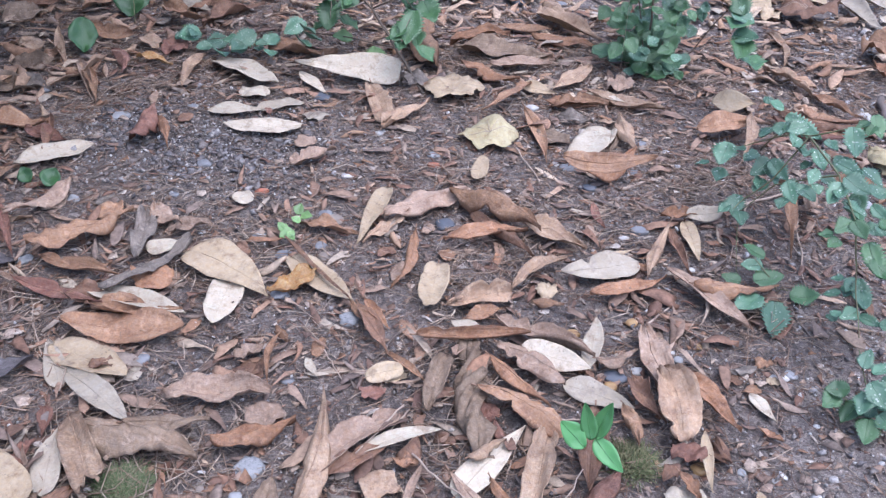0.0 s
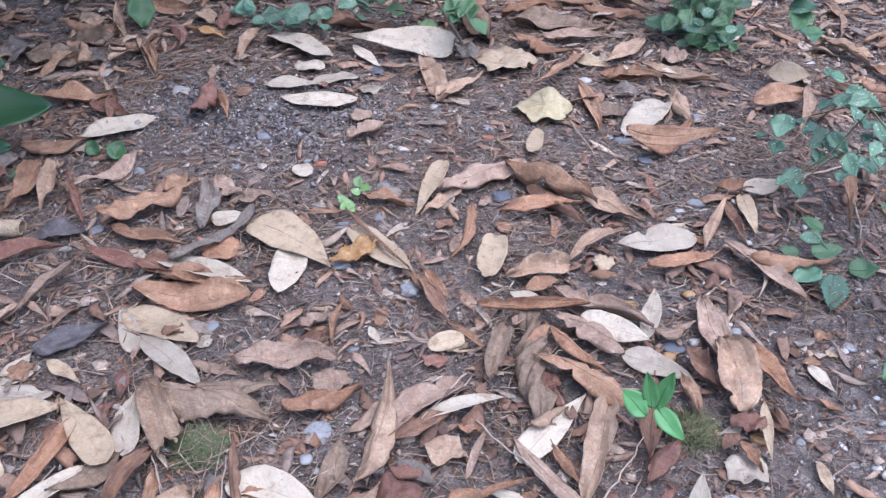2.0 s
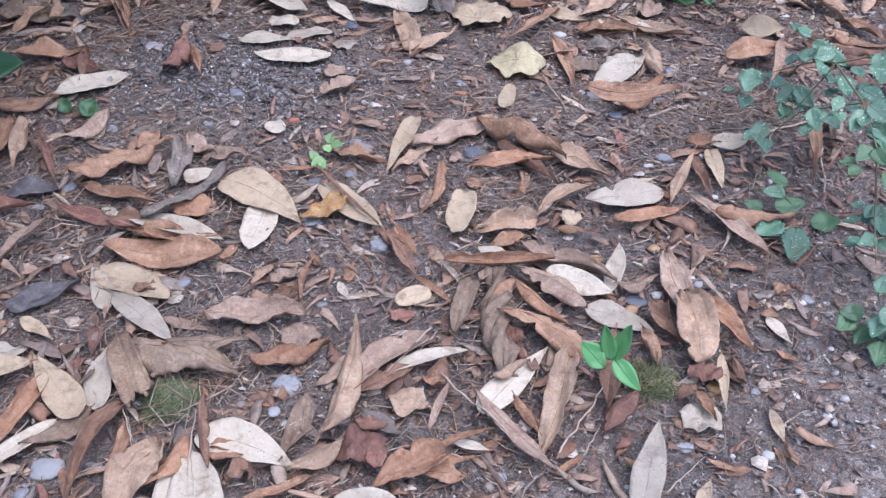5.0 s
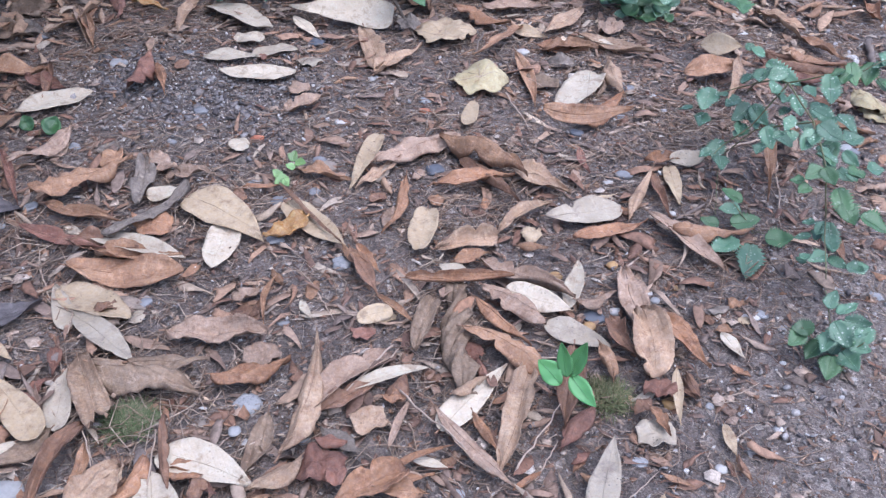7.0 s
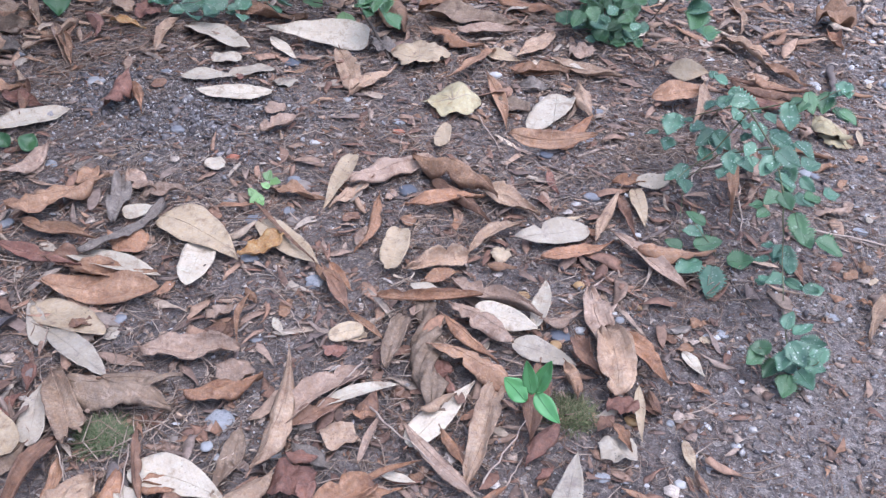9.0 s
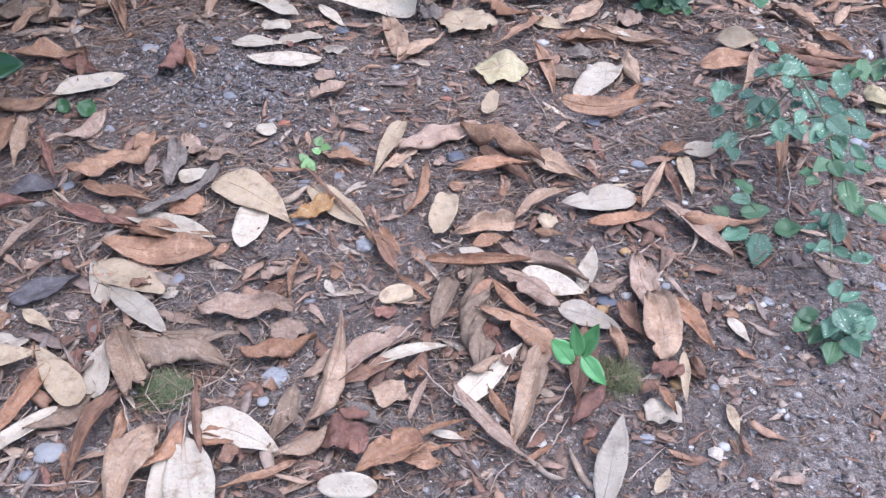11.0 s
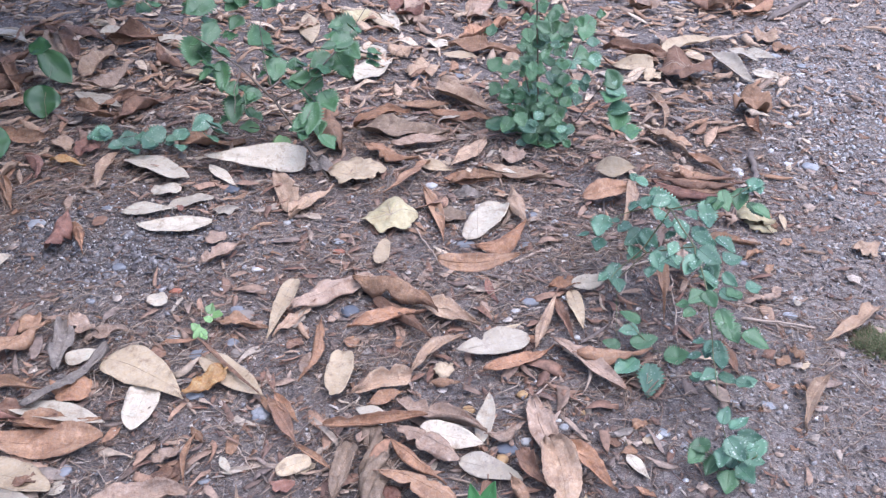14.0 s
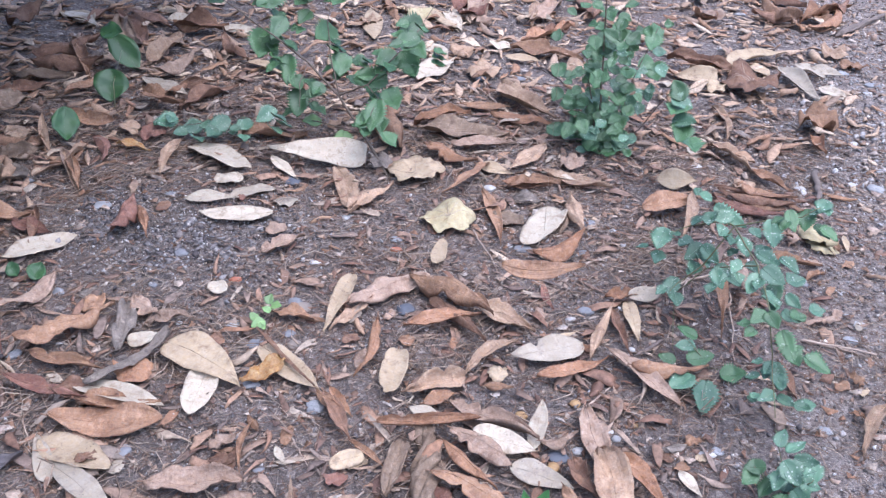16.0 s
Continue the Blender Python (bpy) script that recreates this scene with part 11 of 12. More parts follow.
green_leaf(here, "shrub", 0.8215, 0.2519, 0.271, -237.4, 0.02245, 0.01796, -18.74, 3.169, 3809, "ovate", 7, 0.3)
green_leaf(here, "shrub", 0.8292, 0.2507, 0.2667, -207.6, 0.02471, 0.01977, -18.74, 3.169, 4309, "ovate", 7, 0.3)
green_leaf(here, "shrub", 0.8668, 0.2987, 0.2676, 163, 0.04066, 0.02897, -36.88, 8.581, 3310, "ovate", 9, 0.2)
green_leaf(here, "shrub", 0.8806, 0.2664, 0.2526, 245, 0.03421, 0.02737, -22.13, 5.149, 3810, "ovate", 7, 0.3)
green_leaf(here, "shrub", 0.8768, 0.2851, 0.2477, 227, 0.03283, 0.02627, -22.13, 5.149, 4310, "ovate", 7, 0.3)
green_leaf(here, "dusty", 0.8885, 0.3023, 0.2849, 157.8, 0.0293, 0.0258, -24.45, -0.7903, 3311, "ovate", 9, 0.2)
green_leaf(here, "dusty", 0.8873, 0.2923, 0.2774, 192, 0.02203, 0.01762, -14.67, -0.4742, 3811, "ovate", 7, 0.3)
green_leaf(here, "dusty", 0.8785, 0.2874, 0.2726, 126.2, 0.01841, 0.01473, -14.67, -0.4742, 4311, "ovate", 7, 0.3)
green_leaf(here, "dusty", 0.7956, 0.2601, 0.2002, -133.2, 0.04441, 0.02375, -4.924, 32.88, 3312, "ovate", 9, 0.2)
green_leaf(here, "dusty", 0.8097, 0.2213, 0.1951, -146.8, 0.0294, 0.02352, -2.954, 19.73, 3812, "ovate", 7, 0.3)
green_leaf(here, "dusty", 0.8404, 0.2148, 0.1789, -60.37, 0.0366, 0.02928, -2.954, 19.73, 4312, "ovate", 7, 0.3)
green_leaf(here, "dusty", 0.797, 0.1943, 0.2094, -137.3, 0.04466, 0.03258, -9.306, 26.1, 3313, "ovate", 9, 0.2)
green_leaf(here, "dusty", 0.7935, 0.1756, 0.1993, -198.7, 0.02556, 0.02045, -5.583, 15.66, 3813, "ovate", 7, 0.3)
green_leaf(here, "dusty", 0.8071, 0.1896, 0.1788, -160.1, 0.02879, 0.02303, -5.583, 15.66, 4313, "ovate", 7, 0.3)
green_leaf(here, "dusty", 0.7937, 0.1813, 0.2048, 157.6, 0.03921, 0.02681, -30.03, -16.66, 3314, "ovate", 9, 0.2)
green_leaf(here, "dusty", 0.7984, 0.1644, 0.1783, 248.4, 0.03363, 0.02691, -18.02, -9.996, 3814, "ovate", 7, 0.3)
green_leaf(here, "dusty", 0.7969, 0.1511, 0.1931, 239.2, 0.03296, 0.02637, -18.02, -9.996, 4314, "ovate", 7, 0.3)
green_leaf(here, "dusty", 0.8176, 0.2011, 0.1839, -177.3, 0.03645, 0.02715, -27.34, 26.77, 3315, "ovate", 9, 0.2)
green_leaf(here, "dusty", 0.8327, 0.1586, 0.1602, -134.3, 0.028, 0.0224, -16.4, 16.06, 3815, "ovate", 7, 0.3)
green_leaf(here, "dusty", 0.8194, 0.1645, 0.1725, -191.3, 0.0241, 0.01928, -16.4, 16.06, 4315, "ovate", 7, 0.3)
green_leaf(here, "dusty", 0.8343, 0.165, 0.1867, -155.3, 0.03415, 0.01808, -12.66, 38.68, 3316, "ovate", 9, 0.2)
green_leaf(here, "dusty", 0.8433, 0.1431, 0.1678, -160.1, 0.02317, 0.01853, -7.596, 23.21, 3816, "ovate", 7, 0.3)
green_leaf(here, "dusty", 0.867, 0.1474, 0.1718, -64.87, 0.02926, 0.02341, -7.596, 23.21, 4316, "ovate", 7, 0.3)
green_leaf(here, "shrub", 0.7959, 0.08857, 0.1983, 141.9, 0.03284, 0.02263, -17.37, -25.77, 3317, "ovate", 9, 0.2)
green_leaf(here, "shrub", 0.7771, 0.08568, 0.1765, 89.25, 0.01934, 0.01547, -10.42, -15.46, 3817, "ovate", 7, 0.3)
green_leaf(here, "shrub", 0.7825, 0.06982, 0.1776, 136.7, 0.02226, 0.0178, -10.42, -15.46, 4317, "ovate", 7, 0.3)
green_leaf(here, "shrub", 0.7974, 0.08843, 0.1985, -161.4, 0.03276, 0.02394, -17.2, 23.55, 3318, "ovate", 9, 0.2)
green_leaf(here, "shrub", 0.8277, 0.0815, 0.1988, -61.81, 0.02864, 0.02291, -10.32, 14.13, 3818, "ovate", 7, 0.3)
green_leaf(here, "shrub", 0.8276, 0.08102, 0.198, -62.21, 0.02861, 0.02289, -10.32, 14.13, 4318, "ovate", 7, 0.3)
green_leaf(here, "shrub", 0.8231, 0.0888, 0.1702, -167.2, 0.05299, 0.0293, -31.06, 13.44, 3319, "ovate", 9, 0.2)
green_leaf(here, "shrub", 0.8504, 0.04662, 0.1589, -115.4, 0.04158, 0.03326, -18.64, 8.063, 3819, "ovate", 7, 0.3)
green_leaf(here, "shrub", 0.8335, 0.07173, 0.1566, -163.6, 0.03679, 0.02943, -18.64, 8.063, 4319, "ovate", 7, 0.3)
green_leaf(here, "dusty", 0.8264, 0.09165, 0.1122, -176.4, 0.04468, 0.0246, -29.81, -1.069, 3320, "ovate", 9, 0.2)
green_leaf(here, "dusty", 0.8285, 0.07642, 0.1018, -172.4, 0.03105, 0.02484, -17.88, -0.6414, 3820, "ovate", 7, 0.3)
green_leaf(here, "dusty", 0.8038, 0.06994, 0.09882, -268.4, 0.02301, 0.01841, -17.88, -0.6414, 4320, "ovate", 7, 0.3)
green_leaf(here, "dusty", 0.8224, 0.09201, 0.1116, 151.2, 0.02988, 0.01919, -16.28, -2.461, 3321, "ovate", 9, 0.2)
green_leaf(here, "dusty", 0.809, 0.09709, 0.1067, 107.4, 0.01809, 0.01447, -9.771, -1.477, 3821, "ovate", 7, 0.3)
green_leaf(here, "dusty", 0.816, 0.0916, 0.09595, 163.6, 0.02124, 0.01699, -9.771, -1.477, 4321, "ovate", 7, 0.3)
green_leaf(here, "dusty", 0.8221, 0.0376, 0.09559, 130.6, 0.03217, 0.01996, -7.475, -19.71, 3322, "ovate", 9, 0.2)
green_leaf(here, "dusty", 0.7986, 0.0247, 0.09004, 38.99, 0.01659, 0.01327, -4.485, -11.83, 3822, "ovate", 7, 0.3)
green_leaf(here, "dusty", 0.7995, 0.03483, 0.0768, 47.39, 0.0171, 0.01368, -4.485, -11.83, 4322, "ovate", 7, 0.3)
green_leaf(here, "dusty", 0.8304, 0.05525, 0.07711, -132.1, 0.03382, 0.01625, 7.814, 32.11, 3323, "ovate", 9, 0.2)
green_leaf(here, "dusty", 0.8594, 0.04162, 0.0721, -71.46, 0.0271, 0.02168, 4.688, 19.26, 3823, "ovate", 7, 0.3)
green_leaf(here, "dusty", 0.8491, 0.03018, 0.08498, -110.9, 0.0246, 0.01968, 4.688, 19.26, 4323, "ovate", 7, 0.3)
green_leaf(here, "dusty", 0.7079, 0.417, 0.13, 136.7, 0.03002, 0.02041, -0.3627, -29.28, 3324, "ovate", 9, 0.2)
green_leaf(here, "dusty", 0.6976, 0.419, 0.12, 149.5, 0.02136, 0.01709, -0.2176, -17.57, 3824, "ovate", 7, 0.3)
green_leaf(here, "dusty", 0.6885, 0.4231, 0.129, 62.29, 0.01645, 0.01316, -0.2176, -17.57, 4324, "ovate", 7, 0.3)
green_leaf(here, "dusty", 0.7677, 0.2384, 0.1954, 164.6, 0.03138, 0.01926, -23.86, -14.11, 3325, "ovate", 9, 0.2)
green_leaf(here, "dusty", 0.7567, 0.2183, 0.1764, 129.6, 0.01951, 0.01561, -14.32, -8.469, 3825, "ovate", 7, 0.3)
green_leaf(here, "dusty", 0.766, 0.2225, 0.1802, 194.6, 0.02334, 0.01867, -14.32, -8.469, 4325, "ovate", 7, 0.3)
green_leaf(here, "dusty", 0.7993, 0.3828, 0.1817, -153.4, 0.03135, 0.01926, -9.218, 10.38, 3326, "ovate", 9, 0.2)
green_leaf(here, "dusty", 0.7892, 0.3781, 0.1637, -236.2, 0.01668, 0.01335, -5.531, 6.228, 3826, "ovate", 7, 0.3)
green_leaf(here, "dusty", 0.793, 0.3626, 0.1668, -219, 0.0177, 0.01416, -5.531, 6.228, 4326, "ovate", 7, 0.3)

here = plant("low rosette of toothed green leaves on soil", 0.7515, 0.2029, "plant")
stem(here, [(0.7515, 0.2029, 0), (0.7502, 0.1836, 0.02), (0.7585, 0.1645, 0.03)], 0.0012, M_STEM_GREEN)
stem(here, [(0.7515, 0.2029, 0), (0.7329, 0.1972, 0.03), (0.7074, 0.2114, 0.05)], 0.0012, M_STEM_GREEN)
green_leaf(here, "shrub", 0.7263, 0.231, 0.04159, 76.71, 0.03908, 0.02149, 27.63, -21.95, 1164, "ovate", 7, 0.25)
green_leaf(here, "dusty", 0.7232, 0.2115, 0.03887, 106.2, 0.03625, 0.02175, 4.272, -33.03, 1165, "ovate", 7, 0.25)
green_leaf(here, "shrub", 0.7105, 0.1874, 0.02578, -69.56, 0.04718, 0.03303, 11.02, 20.84, 1166, "ovate", 7, 0.25)
green_leaf(here, "shrub", 0.7646, 0.1726, 0.01455, -80.83, 0.04295, 0.03436, 15.93, 22.85, 1167, "ovate", 7, 0.25)
green_leaf(here, "shrub", 0.6944, 0.189, 0.0179, 75.67, 0.03072, 0.0215, 8.769, -25.66, 1168, "ovate", 7, 0.25)
green_leaf(here, "dusty", 0.7191, 0.1488, 0.02471, 132.5, 0.04999, 0.03749, -10.81, -2.591, 1169, "ovate", 7, 0.25)
green_leaf(here, "dusty", 0.7401, 0.1429, 0.02178, 177.3, 0.07227, 0.03975, -10.68, -6.602, 1170, "ovate", 7, 0.25)

here = plant("low bramble-like plant with toothed green leaves", 0.8479, -0.04973, "plant")
stem(here, [(0.8479, -0.04973, 0), (0.8337, -0.05937, 0.04), (0.8226, -0.01363, 0.07)], 0.0014, M_STEM_GREEN)
stem(here, [(0.8479, -0.04973, 0), (0.8154, -0.0754, 0.03), (0.7931, -0.07414, 0.05)], 0.0012, M_STEM_GREEN)
stem(here, [(0.8479, -0.04973, 0), (0.8599, -0.07594, 0.03), (0.8693, -0.08381, 0.05)], 0.0012, M_STEM_GREEN)
green_leaf(here, "dusty", 0.8291, -0.07421, 0.0685, -156, 0.03847, 0.0327, -28.08, 21.35, 1175, "ovate", 7, 0.25)
green_leaf(here, "dusty", 0.8422, -0.06543, 0.06618, -94.65, 0.03402, 0.02041, 18.4, 45.02, 1176, "ovate", 7, 0.25)
green_leaf(here, "dusty", 0.8348, -0.05532, 0.06557, -55.45, 0.03372, 0.02023, 15.41, -6.892, 1177, "ovate", 7, 0.25)
green_leaf(here, "dusty", 0.8259, -0.04244, 0.06256, -17.57, 0.02837, 0.01986, 31.86, 3.609, 1178, "ovate", 7, 0.25)
green_leaf(here, "shrub", 0.808, -0.07534, 0.05331, 95.84, 0.02933, 0.02346, -14.7, -26.91, 1179, "ovate", 7, 0.25)
green_leaf(here, "shrub", 0.7971, -0.07705, 0.04312, 141.7, 0.03043, 0.02373, -12.28, -16.41, 1180, "ovate", 7, 0.25)
green_leaf(here, "shrub", 0.8207, -0.08076, 0.03923, 131.4, 0.03465, 0.02703, -32.8, 11.31, 1181, "ovate", 7, 0.25)
green_leaf(here, "dusty", 0.851, -0.07852, 0.04042, -107.2, 0.03049, 0.02378, -1.808, 30, 1182, "ovate", 7, 0.25)
green_leaf(here, "dusty", 0.8457, -0.08807, 0.0318, -150.8, 0.03481, 0.02715, -6.778, 29.88, 1183, "ovate", 7, 0.25)
green_leaf(here, "shrub", 0.8349, -0.09367, 0.02646, 170.1, 0.03702, 0.02888, -20.26, -2.692, 1184, "ovate", 7, 0.25)
green_leaf(here, "dusty", 0.8255, -0.08581, 0.05845, 154.7, 0.02961, 0.0231, -34.97, 7.112, 1185, "ovate", 7, 0.25)
green_leaf(here, "dusty", 0.8377, -0.07659, 0.01472, -26.94, 0.02024, 0.01804, 25.43, -0.08276, 1187, "ovate", 7, 0.25)
green_leaf(here, "dusty", 0.8227, -0.05166, 0.01938, -171.3, 0.02414, 0.02016, -19.01, 11.98, 1188, "ovate", 7, 0.25)
green_leaf(here, "dusty", 0.8455, -0.05337, 0.01656, 141.7, 0.02399, 0.02239, -14.04, -6.794, 1189, "ovate", 7, 0.25)
green_leaf(here, "dusty", 0.8482, -0.05249, 0.01972, -78.23, 0.0245, 0.01755, 7.529, 55.32, 1190, "ovate", 7, 0.25)
green_leaf(here, "dusty", 0.8654, -0.04499, 0.03202, 127, 0.02586, 0.02253, -34.74, -9.965, 1191, "ovate", 7, 0.25)
green_leaf(here, "dusty", 0.8397, -0.06107, 0.02438, 22.96, 0.01893, 0.01425, 19.74, -21.46, 1192, "ovate", 7, 0.25)
green_leaf(here, "dusty", 0.8467, -0.08761, 0.03794, -37.32, 0.02478, 0.01782, 18.94, -2.69, 1193, "ovate", 7, 0.25)
green_leaf(here, "dusty", 0.8602, -0.02809, 0.01447, -152.2, 0.02857, 0.02366, -10.16, 13.82, 1194, "ovate", 7, 0.25)
green_leaf(here, "dusty", 0.8425, -0.07051, 0.03866, -131.6, 0.02232, 0.02074, 12.02, 21.85, 1195, "ovate", 7, 0.25)
green_leaf(here, "dusty", 0.85, -0.09915, 0.06899, -73.68, 0.01864, 0.016, 22.33, 4.915, 1196, "ovate", 7, 0.25)
green_leaf(here, "dusty", 0.8731, -0.05985, 0.04448, 107, 0.02234, 0.01657, -17.87, -20.77, 1197, "ovate", 7, 0.25)
green_leaf(here, "dusty", 0.8784, -0.0383, 0.03961, 176.1, 0.03171, 0.0248, -15.92, 0.1421, 1198, "ovate", 7, 0.25)

here = plant("creeping plant with round dark green leaves", -0.7911, 1.018, "plant")
stem(here, [(-0.7911, 1.018, 0), (-0.807, 1.05, 0.06), (-0.901, 1.27, 0.08)], 0.0014, M_STEM_GREEN)
green_leaf(here, "dull", -0.8409, 1.112, 0.083, -155.6, 0.1013, 0.09321, -44.99, -7.717, 3362, "oval", 0, 0.2)
green_leaf(here, "dull", -0.9722, 1.335, 0.1055, -125.3, 0.1375, 0.08246, -45.9, 18.69, 3363, "oval", 0, 0.2)
green_leaf(here, "dull", -0.9736, 1.291, 0.1272, -88.79, 0.07506, 0.05947, 6.169, 41.96, 3364, "oval", 0, 0.2)

here = plant("creeping plant with pointed green leaves", -0.797, 0.7954, "plant")
stem(here, [(-0.797, 0.7954, -1.11e-16), (-0.7951, 0.7972, 0.03), (-0.8448, 0.8504, 0.05)], 0.0012, M_STEM_GREEN)
green_leaf(here, "dull", -0.8107, 0.835, 0.07568, -139.6, 0.09394, 0.06778, -45.34, -17.64, 3365, "oval", 0, 0.2)

here = plant("cherry laurel shrub with glossy dark green leaves", -1.5, 0.6, "shrub")
stem(here, [(-1.321, 0.1544, 0.05), (-0.8322, -0.02634, 0.12), (-0.7128, 0.01688, 0.14)], 0.003, M_STEM)
green_leaf(here, "laurel", -0.8038, 0.04169, 0.07926, -79.05, 0.1842, 0.07736, -18.44, 47.95, 1214, "oval", 0, 0.1)
green_leaf(here, "laurel", -0.7795, 0.07595, 0.09818, -61.93, 0.2206, 0.09707, 1.166, 35.1, 1215, "oval", 0, 0.1)
green_leaf(here, "laurel", -0.8225, 0.1171, 0.1425, -47.49, 0.1629, 0.09774, 9.913, 57.44, 1216, "oval", 0, 0.1)
# foliage beyond the three seen leaves, added out of view to shade the litter
unseen_laurel(here, 77)
bough(here)
dangling_leaf(0.478, -0.045, 0.30, 1.772, 0.11, 0.028, "orange-brown dry leaf dangling on a fine thread")

here = plant("small seedling with two round green leaves", -0.4969, 0.1729, "seedling")
stem(here, [(-0.4969, 0.1729, 0), (-0.4968, 0.1777, 0.015)], 0.0009, M_STEM_GREEN)
green_leaf(here, "dull", -0.5171, 0.1806, 0.01014, 40.79, 0.03287, 0.02794, 40.69, -22.79, 1222, "oval", 0, 0.25)
green_leaf(here, "dull", -0.4809, 0.1729, 0.01117, 9.52, 0.03855, 0.03662, 30.09, 23.33, 1223, "oval", 0, 0.25)

here = plant("low dull green leaf of a seedling", -0.5997, 0.1138, "seedling")
stem(here, [(-0.6244, 0.08254, 0), (-0.605, 0.07638, 0.01)], 0.0009, M_STEM_GREEN)
green_leaf(here, "shrub", -0.6082, 0.05758, 0.01552, -27.78, 0.06045, 0.02418, 9.077, 18.74, 1226, "oval", 0, 0.25)

here = plant("bright green seedling with broad pointed leaves", 0.5207, -0.227, "seedling")
stem(here, [(0.5207, -0.227, 0), (0.5136, -0.242, 0.04), (0.5092, -0.2511, 0.065)], 0.0016, M_STEM_GREEN)
green_leaf(here, "bright", 0.5017, -0.2708, 0.06077, 53.13, 0.04095, 0.02601, 51.22, -26.99, 3327, "oval", 0, 0.2)
green_leaf(here, "bright", 0.5076, -0.2646, 0.06768, 8.002, 0.04433, 0.01877, 70.03, -13.64, 3328, "ovate", 0, 0.2)
green_leaf(here, "bright", 0.5125, -0.2591, 0.06596, -14.46, 0.04752, 0.0217, 68.42, 11.44, 3329, "ovate", 0, 0.2)
green_leaf(here, "bright", 0.5125, -0.2591, 0.06596, -140.9, 0.04867, 0.02314, -13.47, 27.62, 3330, "ovate", 0, 0.2)

here = plant("tiny seedling with lobed yellow-green leaves", -0.02646, 0.1842, "seedling")
stem(here, [(-0.02646, 0.1842, 0), (-0.01862, 0.1705, 0.02), (-0.006734, 0.167, 0.035)], 0.0008, M_STEM_GREEN)
green_leaf(here, "lime", -0.0128, 0.1736, 0.02994, 5.986, 0.02199, 0.01715, 28, 10.67, 1235, "ovate", 3, 0.25)
green_leaf(here, "lime", -0.006437, 0.1713, 0.02952, -88.54, 0.02167, 0.0169, 14.74, 26.31, 1236, "ovate", 3, 0.25)
green_leaf(here, "lime", -0.001085, 0.1563, 0.0272, 77.08, 0.01739, 0.01357, 19.72, -17.18, 1237, "ovate", 3, 0.25)
green_leaf(here, "lime", -0.007135, 0.1387, 0.02166, 154.1, 0.02756, 0.0215, -7.642, -25.86, 1238, "ovate", 3, 0.25)
green_leaf(here, "lime", -0.02118, 0.141, 0.01527, 56.41, 0.01989, 0.01551, 29.35, -13.74, 1239, "ovate", 3, 0.25)
green_leaf(here, "lime", -0.01113, 0.129, 0.02335, -127.4, 0.01713, 0.01336, -38.93, 7.048, 1240, "ovate", 3, 0.25)
moss(0.0006044, -0.4024, 0.026, 1400, M_MOSS, 1241, "round tuft of green moss on the litter")
moss(0.5578, -0.2114, 0.02795, 800, M_MOSS_DRY, 1243, "thin patch of dry olive moss")
moss(1.129, 0.2718, 0.03948, 1000, M_MOSS_DRY, 1245, "thin patch of dry olive moss")

# ---------------------------------------------------------------- loose stuff: grit, needles, bits, litter
rng = np.random.default_rng(11)


def thinning(x, y):
    """1 where the litter is thickest, fading unevenly outwards."""
    d = min(x + 2.3, 2.45 - x, y + 1.3, 3.45 - y)
    return min(1.0, max(0.25, d / 0.45 + 0.8 * noise.noise((x * 2.2, y * 2.2, 7.0))))


def fading(x, y):
    """1 in the middle of the near ground, fading unevenly to its edges."""
    d = min(x - NEAR[0], NEAR[1] - x, y - NEAR[2], NEAR[3] - y)
    return min(1.0, max(0.0, d / 0.4 + 0.5 * noise.noise((x * 3, y * 3, 5.0))))


def strewn(count, keep, size_lo, size_hi, power=2.0, tip=0.25, lift=0.0, box=None):
    """Random places kept by keep(x, y) between 0 and 1."""
    rows, soft = [], box is None
    if box is NEAR:
        count = int(count * 1.18)
    box = box or (-2.3, 2.45, -1.3, 3.45)
    while len(rows) < count:
        x, y = rng.uniform(box[0], box[1]), rng.uniform(box[2], box[3])
        if rng.uniform() > keep(x, y) * (thinning(x, y) if soft else fading(x, y) if box is NEAR else 1.0):
            continue
        size = size_lo + (size_hi - size_lo) * rng.uniform() ** power
        rows.append((x, y, ground_height(x, y) + lift * rng.uniform(), rng.uniform(0, 6.283), rng.normal(0, tip), rng.normal(0, tip), size))
    return rows


NEAR = (-1.3, 1.6, -1.05, 1.6)
scatter("grit", [speck_proto(rng) for _ in range(14)], strewn(7000, lambda x, y: 0.4 + 0.6 * max(path_side(x, y), bare(x, y)), 0.003, 0.011, 2.2, 1.0, 0.003)
        + strewn(700, bare, 0.003, 0.012, 2.0, 1.0, 0.002, (-0.75, 0.1, 0.15, 0.7))
, M_GRIT, "fine grey and pale grit strewn over the soil", "grit")
scatter("fine_grit", [speck_proto(rng) for _ in range(12)], strewn(22000, lambda x, y: 0.35 + 0.65 * max(path_side(x, y), bare(x, y)), 0.0016, 0.007, 2.2, 1.0, 0.003, NEAR)
        + strewn(900, bare, 0.002, 0.008, 2.2, 1.0, 0.002, (-0.75, 0.1, 0.15, 0.7))
        + strewn(11000, lambda x, y: 0.2 + 0.8 * path_side(x, y), 0.003, 0.011, 2.0, 1.0, 0.003), M_GRIT, "very fine pale grit in the soil", "grit")
scatter("gravel", [flat_stone_proto(rng) for _ in range(9)], strewn(1500, lambda x, y: 0.2 + 0.8 * max(path_side(x, y), bare(x, y)), 0.006, 0.017, 3.0, 1.0)
        + strewn(1500, lambda x, y: path_side(x, y), 0.005, 0.014, 2.6, 0.5)
, M_GRIT, "scattered small grey and white gravel stones", "gravel")
